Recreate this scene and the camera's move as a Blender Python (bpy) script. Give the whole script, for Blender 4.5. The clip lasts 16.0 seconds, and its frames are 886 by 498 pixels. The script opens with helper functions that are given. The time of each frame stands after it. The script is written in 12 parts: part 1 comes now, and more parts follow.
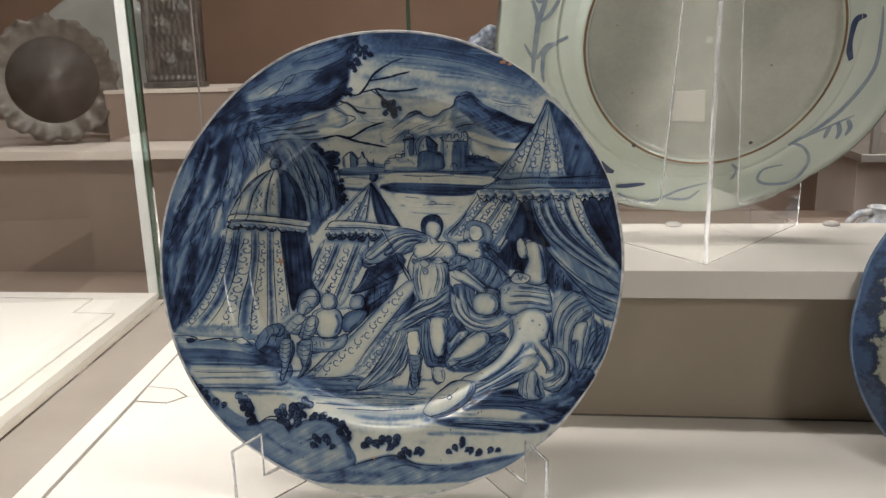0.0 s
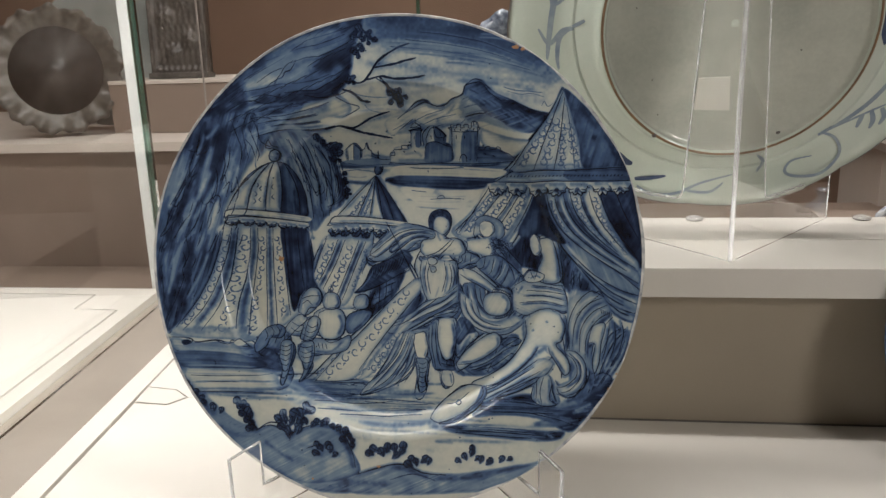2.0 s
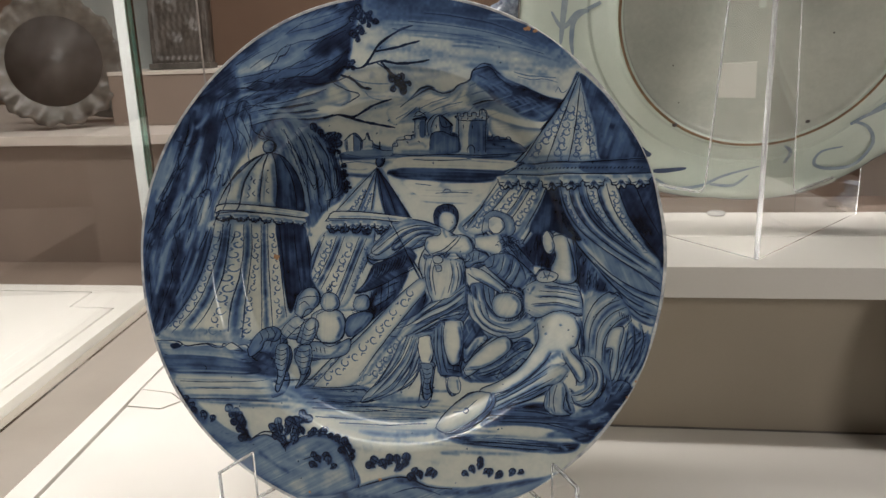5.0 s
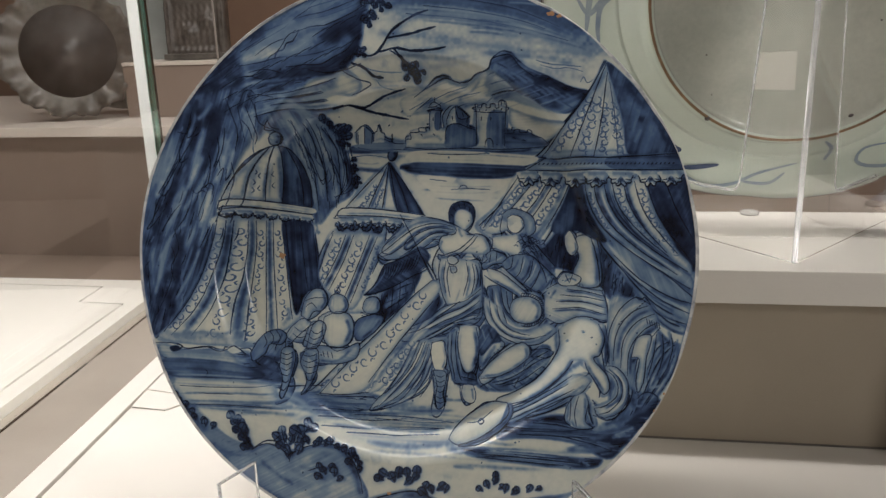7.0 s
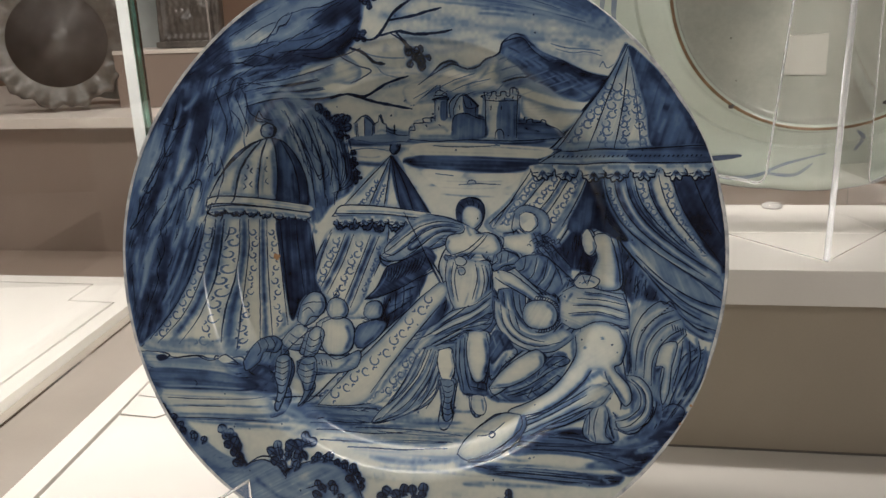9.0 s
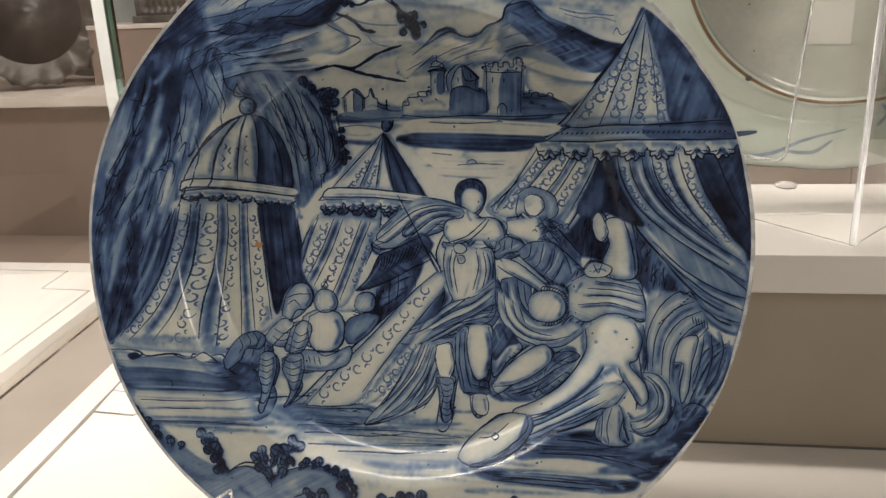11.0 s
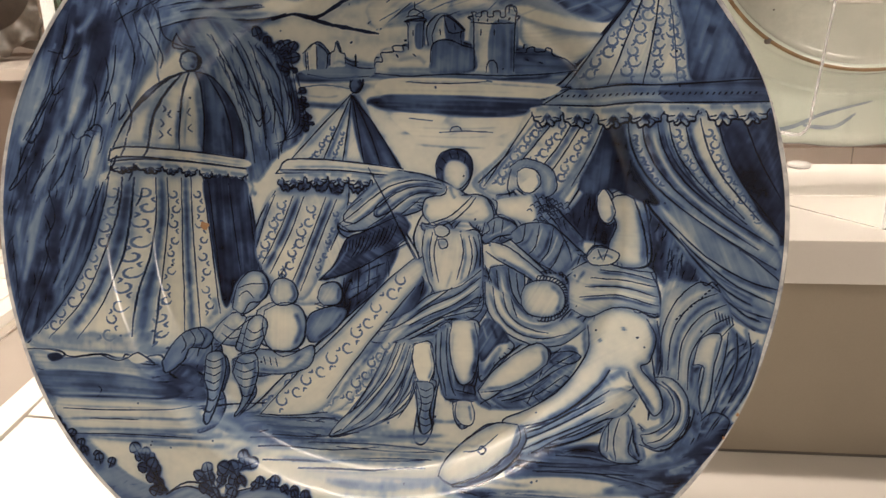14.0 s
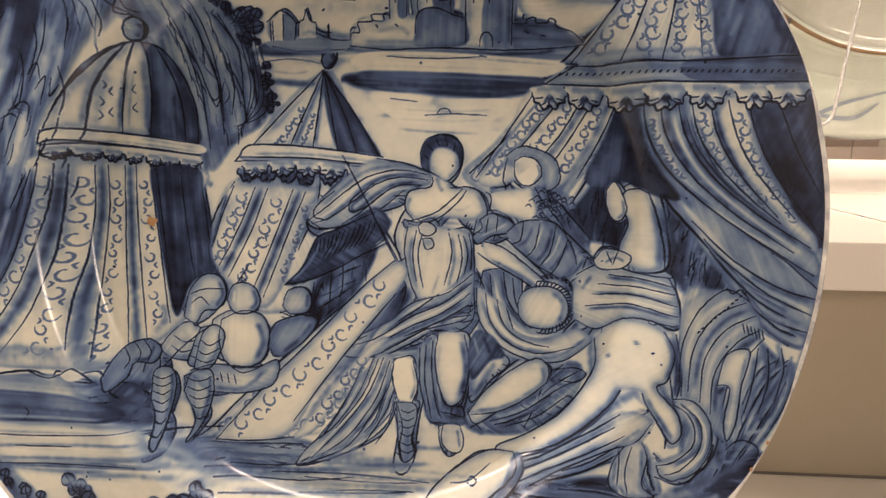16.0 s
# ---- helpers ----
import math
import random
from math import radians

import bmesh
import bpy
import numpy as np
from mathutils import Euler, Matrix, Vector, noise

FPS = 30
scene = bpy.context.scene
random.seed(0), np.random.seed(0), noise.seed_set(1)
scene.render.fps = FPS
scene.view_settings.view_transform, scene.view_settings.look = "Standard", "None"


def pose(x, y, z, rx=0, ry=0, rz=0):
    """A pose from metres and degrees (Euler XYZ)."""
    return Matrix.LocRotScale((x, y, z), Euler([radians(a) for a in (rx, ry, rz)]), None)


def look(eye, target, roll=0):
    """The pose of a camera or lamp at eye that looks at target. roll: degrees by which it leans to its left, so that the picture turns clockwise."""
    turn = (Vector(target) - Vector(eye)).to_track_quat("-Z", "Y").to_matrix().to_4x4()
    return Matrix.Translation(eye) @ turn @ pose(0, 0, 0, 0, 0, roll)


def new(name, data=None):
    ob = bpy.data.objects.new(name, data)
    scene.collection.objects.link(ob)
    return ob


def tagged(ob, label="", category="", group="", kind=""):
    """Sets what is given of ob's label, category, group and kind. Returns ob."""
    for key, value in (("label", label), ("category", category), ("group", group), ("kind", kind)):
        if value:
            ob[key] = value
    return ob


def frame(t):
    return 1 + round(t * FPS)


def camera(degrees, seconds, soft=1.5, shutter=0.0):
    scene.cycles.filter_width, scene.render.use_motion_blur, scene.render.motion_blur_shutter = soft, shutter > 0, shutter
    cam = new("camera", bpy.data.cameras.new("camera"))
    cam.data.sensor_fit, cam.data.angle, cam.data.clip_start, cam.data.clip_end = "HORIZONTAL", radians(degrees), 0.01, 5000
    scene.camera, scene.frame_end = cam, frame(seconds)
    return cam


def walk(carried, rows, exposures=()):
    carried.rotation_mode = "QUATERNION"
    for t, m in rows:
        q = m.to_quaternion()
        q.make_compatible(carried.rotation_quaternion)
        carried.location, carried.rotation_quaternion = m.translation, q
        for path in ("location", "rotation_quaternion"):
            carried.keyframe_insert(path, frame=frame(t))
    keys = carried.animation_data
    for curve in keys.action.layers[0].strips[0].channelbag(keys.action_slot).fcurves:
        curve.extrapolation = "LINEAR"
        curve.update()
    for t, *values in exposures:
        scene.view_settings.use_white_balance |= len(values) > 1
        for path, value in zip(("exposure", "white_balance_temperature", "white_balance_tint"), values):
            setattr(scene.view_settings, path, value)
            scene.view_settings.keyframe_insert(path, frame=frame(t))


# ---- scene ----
# camera: seconds, eye, Euler angles
cam = camera(57.0, 16.0)
ROWS = [
    (0, 0.1425, -0.7645, 0.4426, 75.675, 1.49, 6.055),
    (0.5, 0.1416, -0.7534, 0.4403, 75.633, 1.537, 6.301),
    (1, 0.1415, -0.7426, 0.4386, 75.498, 1.556, 6.522),
    (1.5, 0.1421, -0.7308, 0.4374, 75.299, 1.679, 6.734),
    (2, 0.1421, -0.7191, 0.436, 75.115, 1.756, 6.972),
    (2.5, 0.1411, -0.7098, 0.4347, 74.976, 1.866, 7.133),
    (3, 0.1395, -0.7016, 0.4335, 74.871, 1.9, 7.239),
    (3.5, 0.1381, -0.695, 0.4327, 74.811, 1.986, 7.265),
    (4, 0.1368, -0.6866, 0.4298, 74.806, 1.976, 7.272),
    (6.5, 0.143, -0.6349, 0.4208, 74.451, 1.835, 8.863),
    (7, 0.1377, -0.6232, 0.4182, 74.365, 1.804, 9.231),
    (7.5, 0.1332, -0.6124, 0.4157, 74.23, 1.84, 9.388),
    (8, 0.1294, -0.599, 0.4138, 74.014, 1.904, 9.332),
    (8.5, 0.1269, -0.586, 0.4134, 73.82, 1.996, 9.257),
    (11, 0.1075, -0.5222, 0.4029, 72.101, 2.178, 8.169),
    (11.5, 0.1052, -0.5087, 0.397, 71.67, 2.115, 7.829),
    (12, 0.1032, -0.4955, 0.3912, 71.358, 1.969, 7.509),
    (12.5, 0.1014, -0.4832, 0.3859, 71.257, 1.811, 7.214),
    (13, 0.0988, -0.4709, 0.3822, 71.115, 1.658, 6.963),
    (13.5, 0.0954, -0.4578, 0.3774, 71.189, 1.529, 6.746),
    (14, 0.0929, -0.4432, 0.3723, 71.341, 1.443, 6.585),
    (14.5, 0.0895, -0.4275, 0.3665, 71.529, 1.285, 6.283),
    (15, 0.085, -0.4115, 0.361, 71.556, 0.964, 5.804),
    (15.5, 0.0818, -0.3961, 0.3566, 71.432, 0.744, 5.386),
    (16, 0.0812, -0.3814, 0.3526, 71.195, 0.651, 5.208),
]
EXPOSURES = [(0.0, 0.0, 6500, 10), (4.0, -0.1, 6450, 10), (7.5, -0.14, 6480, 11), (8.5, -0.11, 6500, 11), (11.0, 0.08, 6850, 13), (12.5, 0.2, 7150, 15), (13.5, 0.33, 7400, 17), (15.5, 0.62, 8050, 21), (16.0, 0.70, 8300, 23)]
walk(cam, [(t, pose(x, y, z, rx, ry, rz)) for t, x, y, z, rx, ry, rz in ROWS], EXPOSURES)

# ---- light ----
world = bpy.data.worlds.new("gallery_air")
scene.world = world
world.use_nodes = True
wbg = world.node_tree.nodes["Background"]
wbg.inputs[0].default_value, wbg.inputs[1].default_value = (0.9, 0.85, 0.8, 1), 0.03


def area_lamp(name, eye, target, size_x, size_y, watts, colour):
    lamp = bpy.data.lights.new(name, "AREA")
    lamp.shape, lamp.size, lamp.size_y, lamp.energy, lamp.color = "RECTANGLE", size_x, size_y, watts, colour
    ob = new(name, lamp)
    ob.matrix_world = look(eye, target)
    return ob


WARM = (1.0, 0.96, 0.91)
area_lamp("case_light", (-0.10, 0.015, 1.30), (-0.10, 0.0, 0.0), 1.05, 0.05, 8.2, WARM)
area_lamp("case_light", (0.20, 0.46, 1.30), (0.20, 0.34, 0.0), 1.5, 0.06, 6.5, WARM)
area_lamp("case_light", (-0.80, -0.02, 1.30), (-0.76, 0.1, 0.0), 0.45, 0.14, 4.4, WARM)
# unseen fill lamps, added to brighten the plate, the rear things and the wall
area_lamp("gallery_fill", (1.75, -1.9, 1.1), (0.1, 0.1, 0.25), 0.5, 0.5, 15.5, WARM)
area_lamp("gallery_fill", (-0.7, 0.75, 1.9), (-0.7, 1.3, 0.2), 1.0, 0.2, 0.7, WARM)
area_lamp("gallery_fill", (0.3, 1.1, 2.3), (0.3, 1.9, 0.3), 1.8, 0.2, 19.0, WARM)

# ---- materials ----
def material(name, rough=0.5, metal=0.0):
    m = bpy.data.materials.new(name)
    m.use_nodes = True
    b = m.node_tree.nodes["Principled BSDF"]
    b.inputs["Roughness"].default_value, b.inputs["Metallic"].default_value = rough, metal
    return m, m.node_tree, b


def noise_node(nt, scale, detail=6.0, rough=0.6, stretch=(1, 1, 1), space="Object"):
    tc, mp, nz = (nt.nodes.new("ShaderNode" + k) for k in ("TexCoord", "Mapping", "TexNoise"))
    mp.inputs["Scale"].default_value = stretch
    nz.inputs["Scale"].default_value, nz.inputs["Detail"].default_value, nz.inputs["Roughness"].default_value = scale, detail, rough
    nt.links.new(tc.outputs[space], mp.inputs[0])
    nt.links.new(mp.outputs[0], nz.inputs["Vector"])
    return nz


def ramp_node(nt, stops, source):
    rp = nt.nodes.new("ShaderNodeValToRGB")
    while len(rp.color_ramp.elements) < len(stops):
        rp.color_ramp.elements.new(0.5)
    for e, (at, c) in zip(rp.color_ramp.elements, stops):
        e.position, e.color = at, (*c, 1)
    nt.links.new(source, rp.inputs[0])
    return rp


def relief(nt, b, source, strength, distance):
    bp = nt.nodes.new("ShaderNodeBump")
    bp.inputs["Strength"].default_value, bp.inputs["Distance"].default_value = strength, distance
    nt.links.new(source, bp.inputs["Height"])
    nt.links.new(bp.outputs[0], b.inputs["Normal"])


def mottled(name, a, c, scale, rough, grain=600.0, depth=0.0002, metal=0.0, stretch=(1, 1, 1)):
    """A surface whose colour drifts between a and c at a coarse and a fine scale."""
    m, nt, b = material(name, rough, metal)
    n1, n2 = noise_node(nt, scale, 4, 0.55, stretch), noise_node(nt, grain, 3, 0.6)
    mx = nt.nodes.new("ShaderNodeMath")
    mx.operation = "MULTIPLY_ADD"
    nt.links.new(n2.outputs[0], mx.inputs[0])
    mx.inputs[1].default_value = 0.25
    nt.links.new(n1.outputs[0], mx.inputs[2])
    rp = ramp_node(nt, [(0.35, a), (0.85, c)], mx.outputs[0])
    nt.links.new(rp.outputs[0], b.inputs["Base Color"])
    relief(nt, b, n2.outputs[0], 0.25, depth)
    return m


def clear(name, tint, rough=0.0, ior=1.45):
    m, nt, b = material(name, rough)
    b.inputs["Base Color"].default_value = (*tint, 1)
    b.inputs["Transmission Weight"].default_value = 1.0
    b.inputs["IOR"].default_value = ior
    return m


WHITE_PAINT = mottled("white_paint", (0.74, 0.70, 0.64), (0.80, 0.765, 0.71), 5, 0.55)
SHELF_PAINT = mottled("shelf_paint", (0.60, 0.57, 0.52), (0.67, 0.64, 0.59), 5, 0.5)
# cream of the riser darkened to taupe: shade under the shelf, put into colour
SHADED_RISER = mottled("shaded_riser_paint", (0.29, 0.245, 0.19), (0.35, 0.30, 0.235), 4, 0.6)
STRIP_GREY = mottled("strip_grey", (0.31, 0.27, 0.225), (0.38, 0.335, 0.285), 6, 0.45)
GROOVE = mottled("groove_shadow_gap", (0.10, 0.09, 0.08), (0.16, 0.14, 0.12), 20, 0.8)
WALL_BROWN = mottled("wall_brown", (0.18, 0.108, 0.072), (0.235, 0.146, 0.100), 2.2, 0.85, 300)
WALL_PALE = mottled("wall_pale", (0.42, 0.36, 0.31), (0.50, 0.43, 0.37), 2.5, 0.8, 300)
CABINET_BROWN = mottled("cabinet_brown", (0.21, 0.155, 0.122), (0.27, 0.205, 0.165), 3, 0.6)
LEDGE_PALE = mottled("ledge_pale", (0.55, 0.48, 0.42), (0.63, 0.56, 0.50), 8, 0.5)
METAL = mottled("brushed_metal", (0.50, 0.49, 0.47), (0.62, 0.61, 0.58), 10, 0.35, 900, 0.0001, 0.9)
FLOOR_DARK = mottled("gallery_floor_stone", (0.10, 0.08, 0.07), (0.15, 0.125, 0.11), 3, 0.5)
CEIL = mottled("ceiling_paint", (0.20, 0.19, 0.18), (0.26, 0.25, 0.24), 2, 0.9)
GLASS = clear("case_glass", (0.97, 0.985, 0.975))
GLASS_EDGE = clear("glass_edge_green", (0.25, 0.62, 0.55), 0.15)
# near-white colour stands for the light caught in a glass edge
GLASS_LIT = mottled("lit_glass_edge", (0.78, 0.80, 0.79), (0.88, 0.90, 0.89), 40, 0.35)
# whitish body that carries the light clear acrylic edges would catch
MILKY, k_nt, k_b = material("milky_acrylic", 0.25)
k_b.inputs["Base Color"].default_value = (0.93, 0.93, 0.92, 1)
k_b.inputs["Transmission Weight"].default_value = 0.75
ACRYLIC = clear("acrylic", (0.985, 0.985, 0.98), 0.0, 1.49)


# ---- mesh helpers ----
def mesh_object(name, bm, mat, smooth=False):
    me = bpy.data.meshes.new(name)
    bm.normal_update()
    bm.to_mesh(me)
    bm.free()
    me.materials.append(mat)
    if smooth:
        me.polygons.foreach_set("use_smooth", [True] * len(me.polygons))
    return new(name, me)


def part(name, bm, mat, parent, label="", smooth=False):
    ob = mesh_object(name, bm, mat, smooth)
    ob.parent = parent
    return tagged(ob, label)


def thing(name, m, label, category, group="", kind=""):
    ob = new(name)
    ob.matrix_world = m
    ob.empty_display_size = 0.02
    return tagged(ob, label, category, group, kind)


def box(lo, hi, bevel=0.0, bm=None):
    bm = bm or bmesh.new()
    lo, hi = Vector(lo), Vector(hi)
    geo = bmesh.ops.create_cube(bm, size=1, matrix=Matrix.Translation((lo + hi) / 2) @ Matrix.Diagonal((*(hi - lo), 1)))
    if bevel:
        edges = list({e for v in geo["verts"] for e in v.link_edges})
        bmesh.ops.bevel(bm, geom=edges, offset=bevel, segments=2, affect="EDGES", profile=0.7)
    return bm


def prism(outline, z0, z1, bevel=0.0):
    """A slab with the given plan outline (counter-clockwise)."""
    bm = bmesh.new()
    a = [bm.verts.new((x, y, z0)) for x, y in outline]
    b = [bm.verts.new((x, y, z1)) for x, y in outline]
    n = len(outline)
    bm.faces.new(a[::-1])
    bm.faces.new(b)
    for i in range(n):
        bm.faces.new((a[i], a[(i + 1) % n], b[(i + 1) % n], b[i]))
    if bevel:
        bmesh.ops.bevel(bm, geom=list(bm.edges), offset=bevel, segments=2, affect="EDGES", profile=0.7)
    return bm


def lathe(profile, steps=160, lobes=None, capped=True):
    """Turns (radius, height) round z; lobes(angle) scales the radius and adds height by how far out it is."""
    bm = bmesh.new()
    outer = max(r for r, _ in profile)
    rings = []
    for r, z in profile:
        ring = []
        for k in range(steps):
            a = 2 * math.pi * k / steps
            s, dz = lobes(a, r / outer) if lobes else (1, 0)
            ring.append(bm.verts.new((r * s * math.cos(a), r * s * math.sin(a), z + dz)))
        rings.append(ring)
    for p, q in zip(rings, rings[1:]):
        for k in range(steps):
            bm.faces.new((p[k], p[(k + 1) % steps], q[(k + 1) % steps], q[k]))
    for ring, turn in ((rings[0], -1), (rings[-1], 1)) if capped else ():
        bm.faces.new(ring[::turn])
    bmesh.ops.recalc_face_normals(bm, faces=bm.faces)
    return bm


def tube(points, radius, sides=8, bm=None):
    """A round bar along points."""
    bm = bm or bmesh.new()
    pts = [Vector(p) for p in points]
    rings = []
    for i, p in enumerate(pts):
        d = (pts[min(i + 1, len(pts) - 1)] - pts[max(i - 1, 0)]).normalized()
        e = d.orthogonal().normalized() if not rings else (e - d * e.dot(d)).normalized()
        f = d.cross(e)
        rings.append([bm.verts.new(p + radius * (math.cos(2 * math.pi * k / sides) * e + math.sin(2 * math.pi * k / sides) * f)) for k in range(sides)])
    for a, b in zip(rings, rings[1:]):
        for k in range(sides):
            bm.faces.new((a[k], a[(k + 1) % sides], b[(k + 1) % sides], b[k]))
    bm.faces.new(rings[0][::-1])
    bm.faces.new(rings[-1])
    return bm


def bent_bar(points, width, thick, across):
    """A flat strip of sheet, bent along points, width along across."""
    bm = bmesh.new()
    across = Vector(across).normalized() * width / 2
    pts = [Vector(p) for p in points]
    rings = []
    for i, p in enumerate(pts):
        d = (pts[min(i + 1, len(pts) - 1)] - pts[max(i - 1, 0)]).normalized()
        n = d.cross(across).normalized() * thick / 2
        rings.append([bm.verts.new(v) for v in (p - across - n, p + across - n, p + across + n, p - across + n)])
    for a, b in zip(rings, rings[1:]):
        for k in range(4):
            bm.faces.new((a[k], a[(k + 1) % 4], b[(k + 1) % 4], b[k]))
    bm.faces.new(rings[0][::-1])
    bm.faces.new(rings[-1])
    bmesh.ops.recalc_face_normals(bm, faces=bm.faces)
    return bm


# ---- the gallery room ----
def structure(name, bm, mat, label, category):
    return tagged(mesh_object(name, bm, mat), label, category, kind="structure")


structure("floor", box((-3.2, -3.2, -0.95), (3.2, 2.1, -0.90)), FLOOR_DARK, "dark stone floor of the gallery", "floor")
structure("ceiling", box((-3.2, -3.2, 2.6), (3.2, 2.1, 2.65)), CEIL, "dim painted gallery ceiling", "ceiling")
structure("wall_north", box((-3.2, 1.95, -0.9), (3.2, 2.1, 2.6)), WALL_BROWN, "plain brown painted wall behind the cases", "wall")
structure("wall_south", box((-3.2, -3.2, -0.9), (3.2, -3.05, 2.6)), WALL_BROWN, "plain brown painted gallery wall", "wall")
structure("wall_west", box((-3.2, -3.05, -0.9), (-3.05, 1.95, 2.6)), WALL_BROWN, "plain brown painted gallery wall", "wall")
structure("wall_east", box((3.05, -3.05, -0.9), (3.2, 1.95, 2.6)), WALL_BROWN, "plain brown painted gallery wall", "wall")

# ---- the showcase: lines on its floor run back and slightly outwards ----
def edge_x(x0, y):
    """A floor line that meets y = 0 at x0 and runs back to the left."""
    return x0 - 0.068 * y


def strip(x0, x1, y0, y1, z0, z1, bevel=0.0):
    return prism([(edge_x(x0, y0), y0), (edge_x(x1, y0), y0), (edge_x(x1, y1), y1), (edge_x(x0, y1), y1)], z0, z1, bevel)


structure("plinth", box((-1.6, -0.62, -0.9), (1.35, 0.598, -0.016)), CABINET_BROWN, "brown painted base below the showcase", "plinth")
deck = thing("showcase_floor", Matrix(), "white painted showcase floor with narrow panel joints", "floor", kind="structure")
part("panel", prism([(edge_x(-0.3572, -0.6), -0.6), (1.3, -0.6), (1.3, 0.1515), (-0.2800, 0.1800), (-0.3060, 0.1812), (-0.3230, 0.1575), (-0.3680, 0.1620)], -0.016, 0.0, 0.0006), WHITE_PAINT, deck)
part("panel", prism([(-0.3740, 0.2110), (-0.3305, 0.2040), (-0.3055, 0.1818), (-0.2800, 0.1806), (1.3, 0.1521), (1.3, 0.598), (edge_x(-0.3572, 0.598), 0.598)], -0.016, 0.0, 0.0004), WHITE_PAINT, deck)
part("panel", prism([(-0.3692, 0.1658), (-0.3252, 0.1613), (-0.3094, 0.1822), (-0.3318, 0.2024), (-0.3735, 0.2090)], -0.016, 0.0, 0.0003), WHITE_PAINT, deck)
part("edge_strip", strip(-0.3920, -0.3622, -0.6, 0.598, -0.016, 0.0, 0.0008), WHITE_PAINT, deck)
part("channel_strip", strip(-0.4780, -0.3935, -0.6, 0.598, -0.016, -0.003, 0.0004), STRIP_GREY, deck, "warm grey channel strip")
part("channel_strip", strip(-0.5040, -0.4895, -0.6, 0.598, -0.016, -0.003, 0.0004), STRIP_GREY, deck, "warm grey channel strip")
part("cover_strip", strip(-0.4882, -0.4793, -0.6, 0.598, -0.016, -0.0034, 0.0004), STRIP_GREY, deck)
part("panel", prism([(-1.55, -0.6), (edge_x(-0.5360, -0.6), -0.6), (-0.5685, 0.4790), (-0.6452, 0.4830), (-0.6512, 0.5588), (-0.86, 0.5628), (-1.55, 0.5658)], -0.016, 0.009, 0.0006), WHITE_PAINT, deck)
part("panel", prism([(edge_x(-0.5325, -0.6), -0.6), (edge_x(-0.5055, -0.6), -0.6), (edge_x(-0.5055, 0.597), 0.597), (-1.55, 0.597), (-1.55, 0.5685), (-0.86, 0.5655), (-0.6485, 0.5618), (-0.6425, 0.4858), (-0.5650, 0.4818)], -0.016, 0.009, 0.0), WHITE_PAINT, deck)
part("joint_bed", box((-1.55, -0.6, -0.0195), (1.3, 0.597, -0.0165)), GROOVE, deck, "dark bed below the joints")

# stepped riser behind the dish
riser = thing("riser", Matrix(), "cream painted stepped riser with an overhanging shelf", "riser", kind="structure")
part("front_panel", box((0.02, 0.152, 0.0005), (1.25, 0.166, 0.1630)), SHADED_RISER, riser, "front panel, taupe put in for the shade under the shelf")
part("shadow_gap", box((0.02, 0.1514, 0.0002), (1.25, 0.1519, 0.0024)), GROOVE, riser, "dark joint at the floor")
part("shelf", box((0.0, 0.106, 0.1635), (1.25, 0.2250, 0.1950), 0.0012), SHELF_PAINT, riser, "cream shelf with a square lip")
part("back_shelf", box((0.0, 0.2262, 0.1635), (1.25, 0.3400, 0.1950), 0.0012), SHELF_PAINT, riser, "cream rear shelf panel")
part("back_panel", box((0.02, 0.322, 0.0005), (1.25, 0.336, 0.1630)), SHADED_RISER, riser)

# side pane and rear panes of glass
def pane(name, a, b, z0, z1, thick, label):
    a, b = Vector(a), Vector(b)
    n = Vector((-(b - a).y, (b - a).x)).normalized() * thick / 2
    ob = thing(name, Matrix(), label, "glass pane", kind="structure")
    g = part("glass_sheet", prism([tuple(a - n), tuple(b - n), tuple(b + n), tuple(a + n)], z0, z1), GLASS, ob)
    g.visible_shadow = False
    return ob


pane("window_1", (edge_x(-0.484, -0.6), -0.6), (edge_x(-0.484, 0.592), 0.592), -0.003, 1.34, 0.010, "clear upright side pane of the showcase")
p2 = thing("window_2", Matrix(), "clear rear pane with a white-painted lit edge and green side", "glass pane", kind="structure")
part("pane_edge", box((-0.5635, 0.5995, 0.0), (-0.5455, 0.606, 1.34), 0.001), GLASS_LIT, p2, "glass edge with its lit brightness painted white")
part("green_edge", box((-0.5445, 0.600, 0.0), (-0.5370, 0.612, 1.34)), GLASS_EDGE, p2, "green glass side")

# ---- the blue and white charger ----
R = 0.23
PLATE_POSE = Matrix(((0.99912, 0.03017, 0.02918, 0.0), (0.02065, 0.25198, -0.96751, 0.0), (-0.03654, 0.96726, 0.25113, 0.23155), (0, 0, 0, 1)))


def plate_height(r):
    """Height of the painted face, radii of the rim being 1: a flat flange, a soft step and the well."""
    s = np.clip((r - 0.625) / 0.108, 0, 1)
    rise = np.where(s < 0.34, s * s / 0.68, np.where(s < 0.5, s - 0.17, s - 0.17 - (s - 0.5) ** 2))
    return -0.117 * (1 - rise / 0.58)

# painting, in thousandths of the rim's radius from the centre; tone 0 is bare glaze, 1 is black line
NET, SIZE = 1140, 1800
canvas = np.full((SIZE, SIZE), 0.10)
dice = random.Random(7)
grain_dice = np.random.default_rng(5)


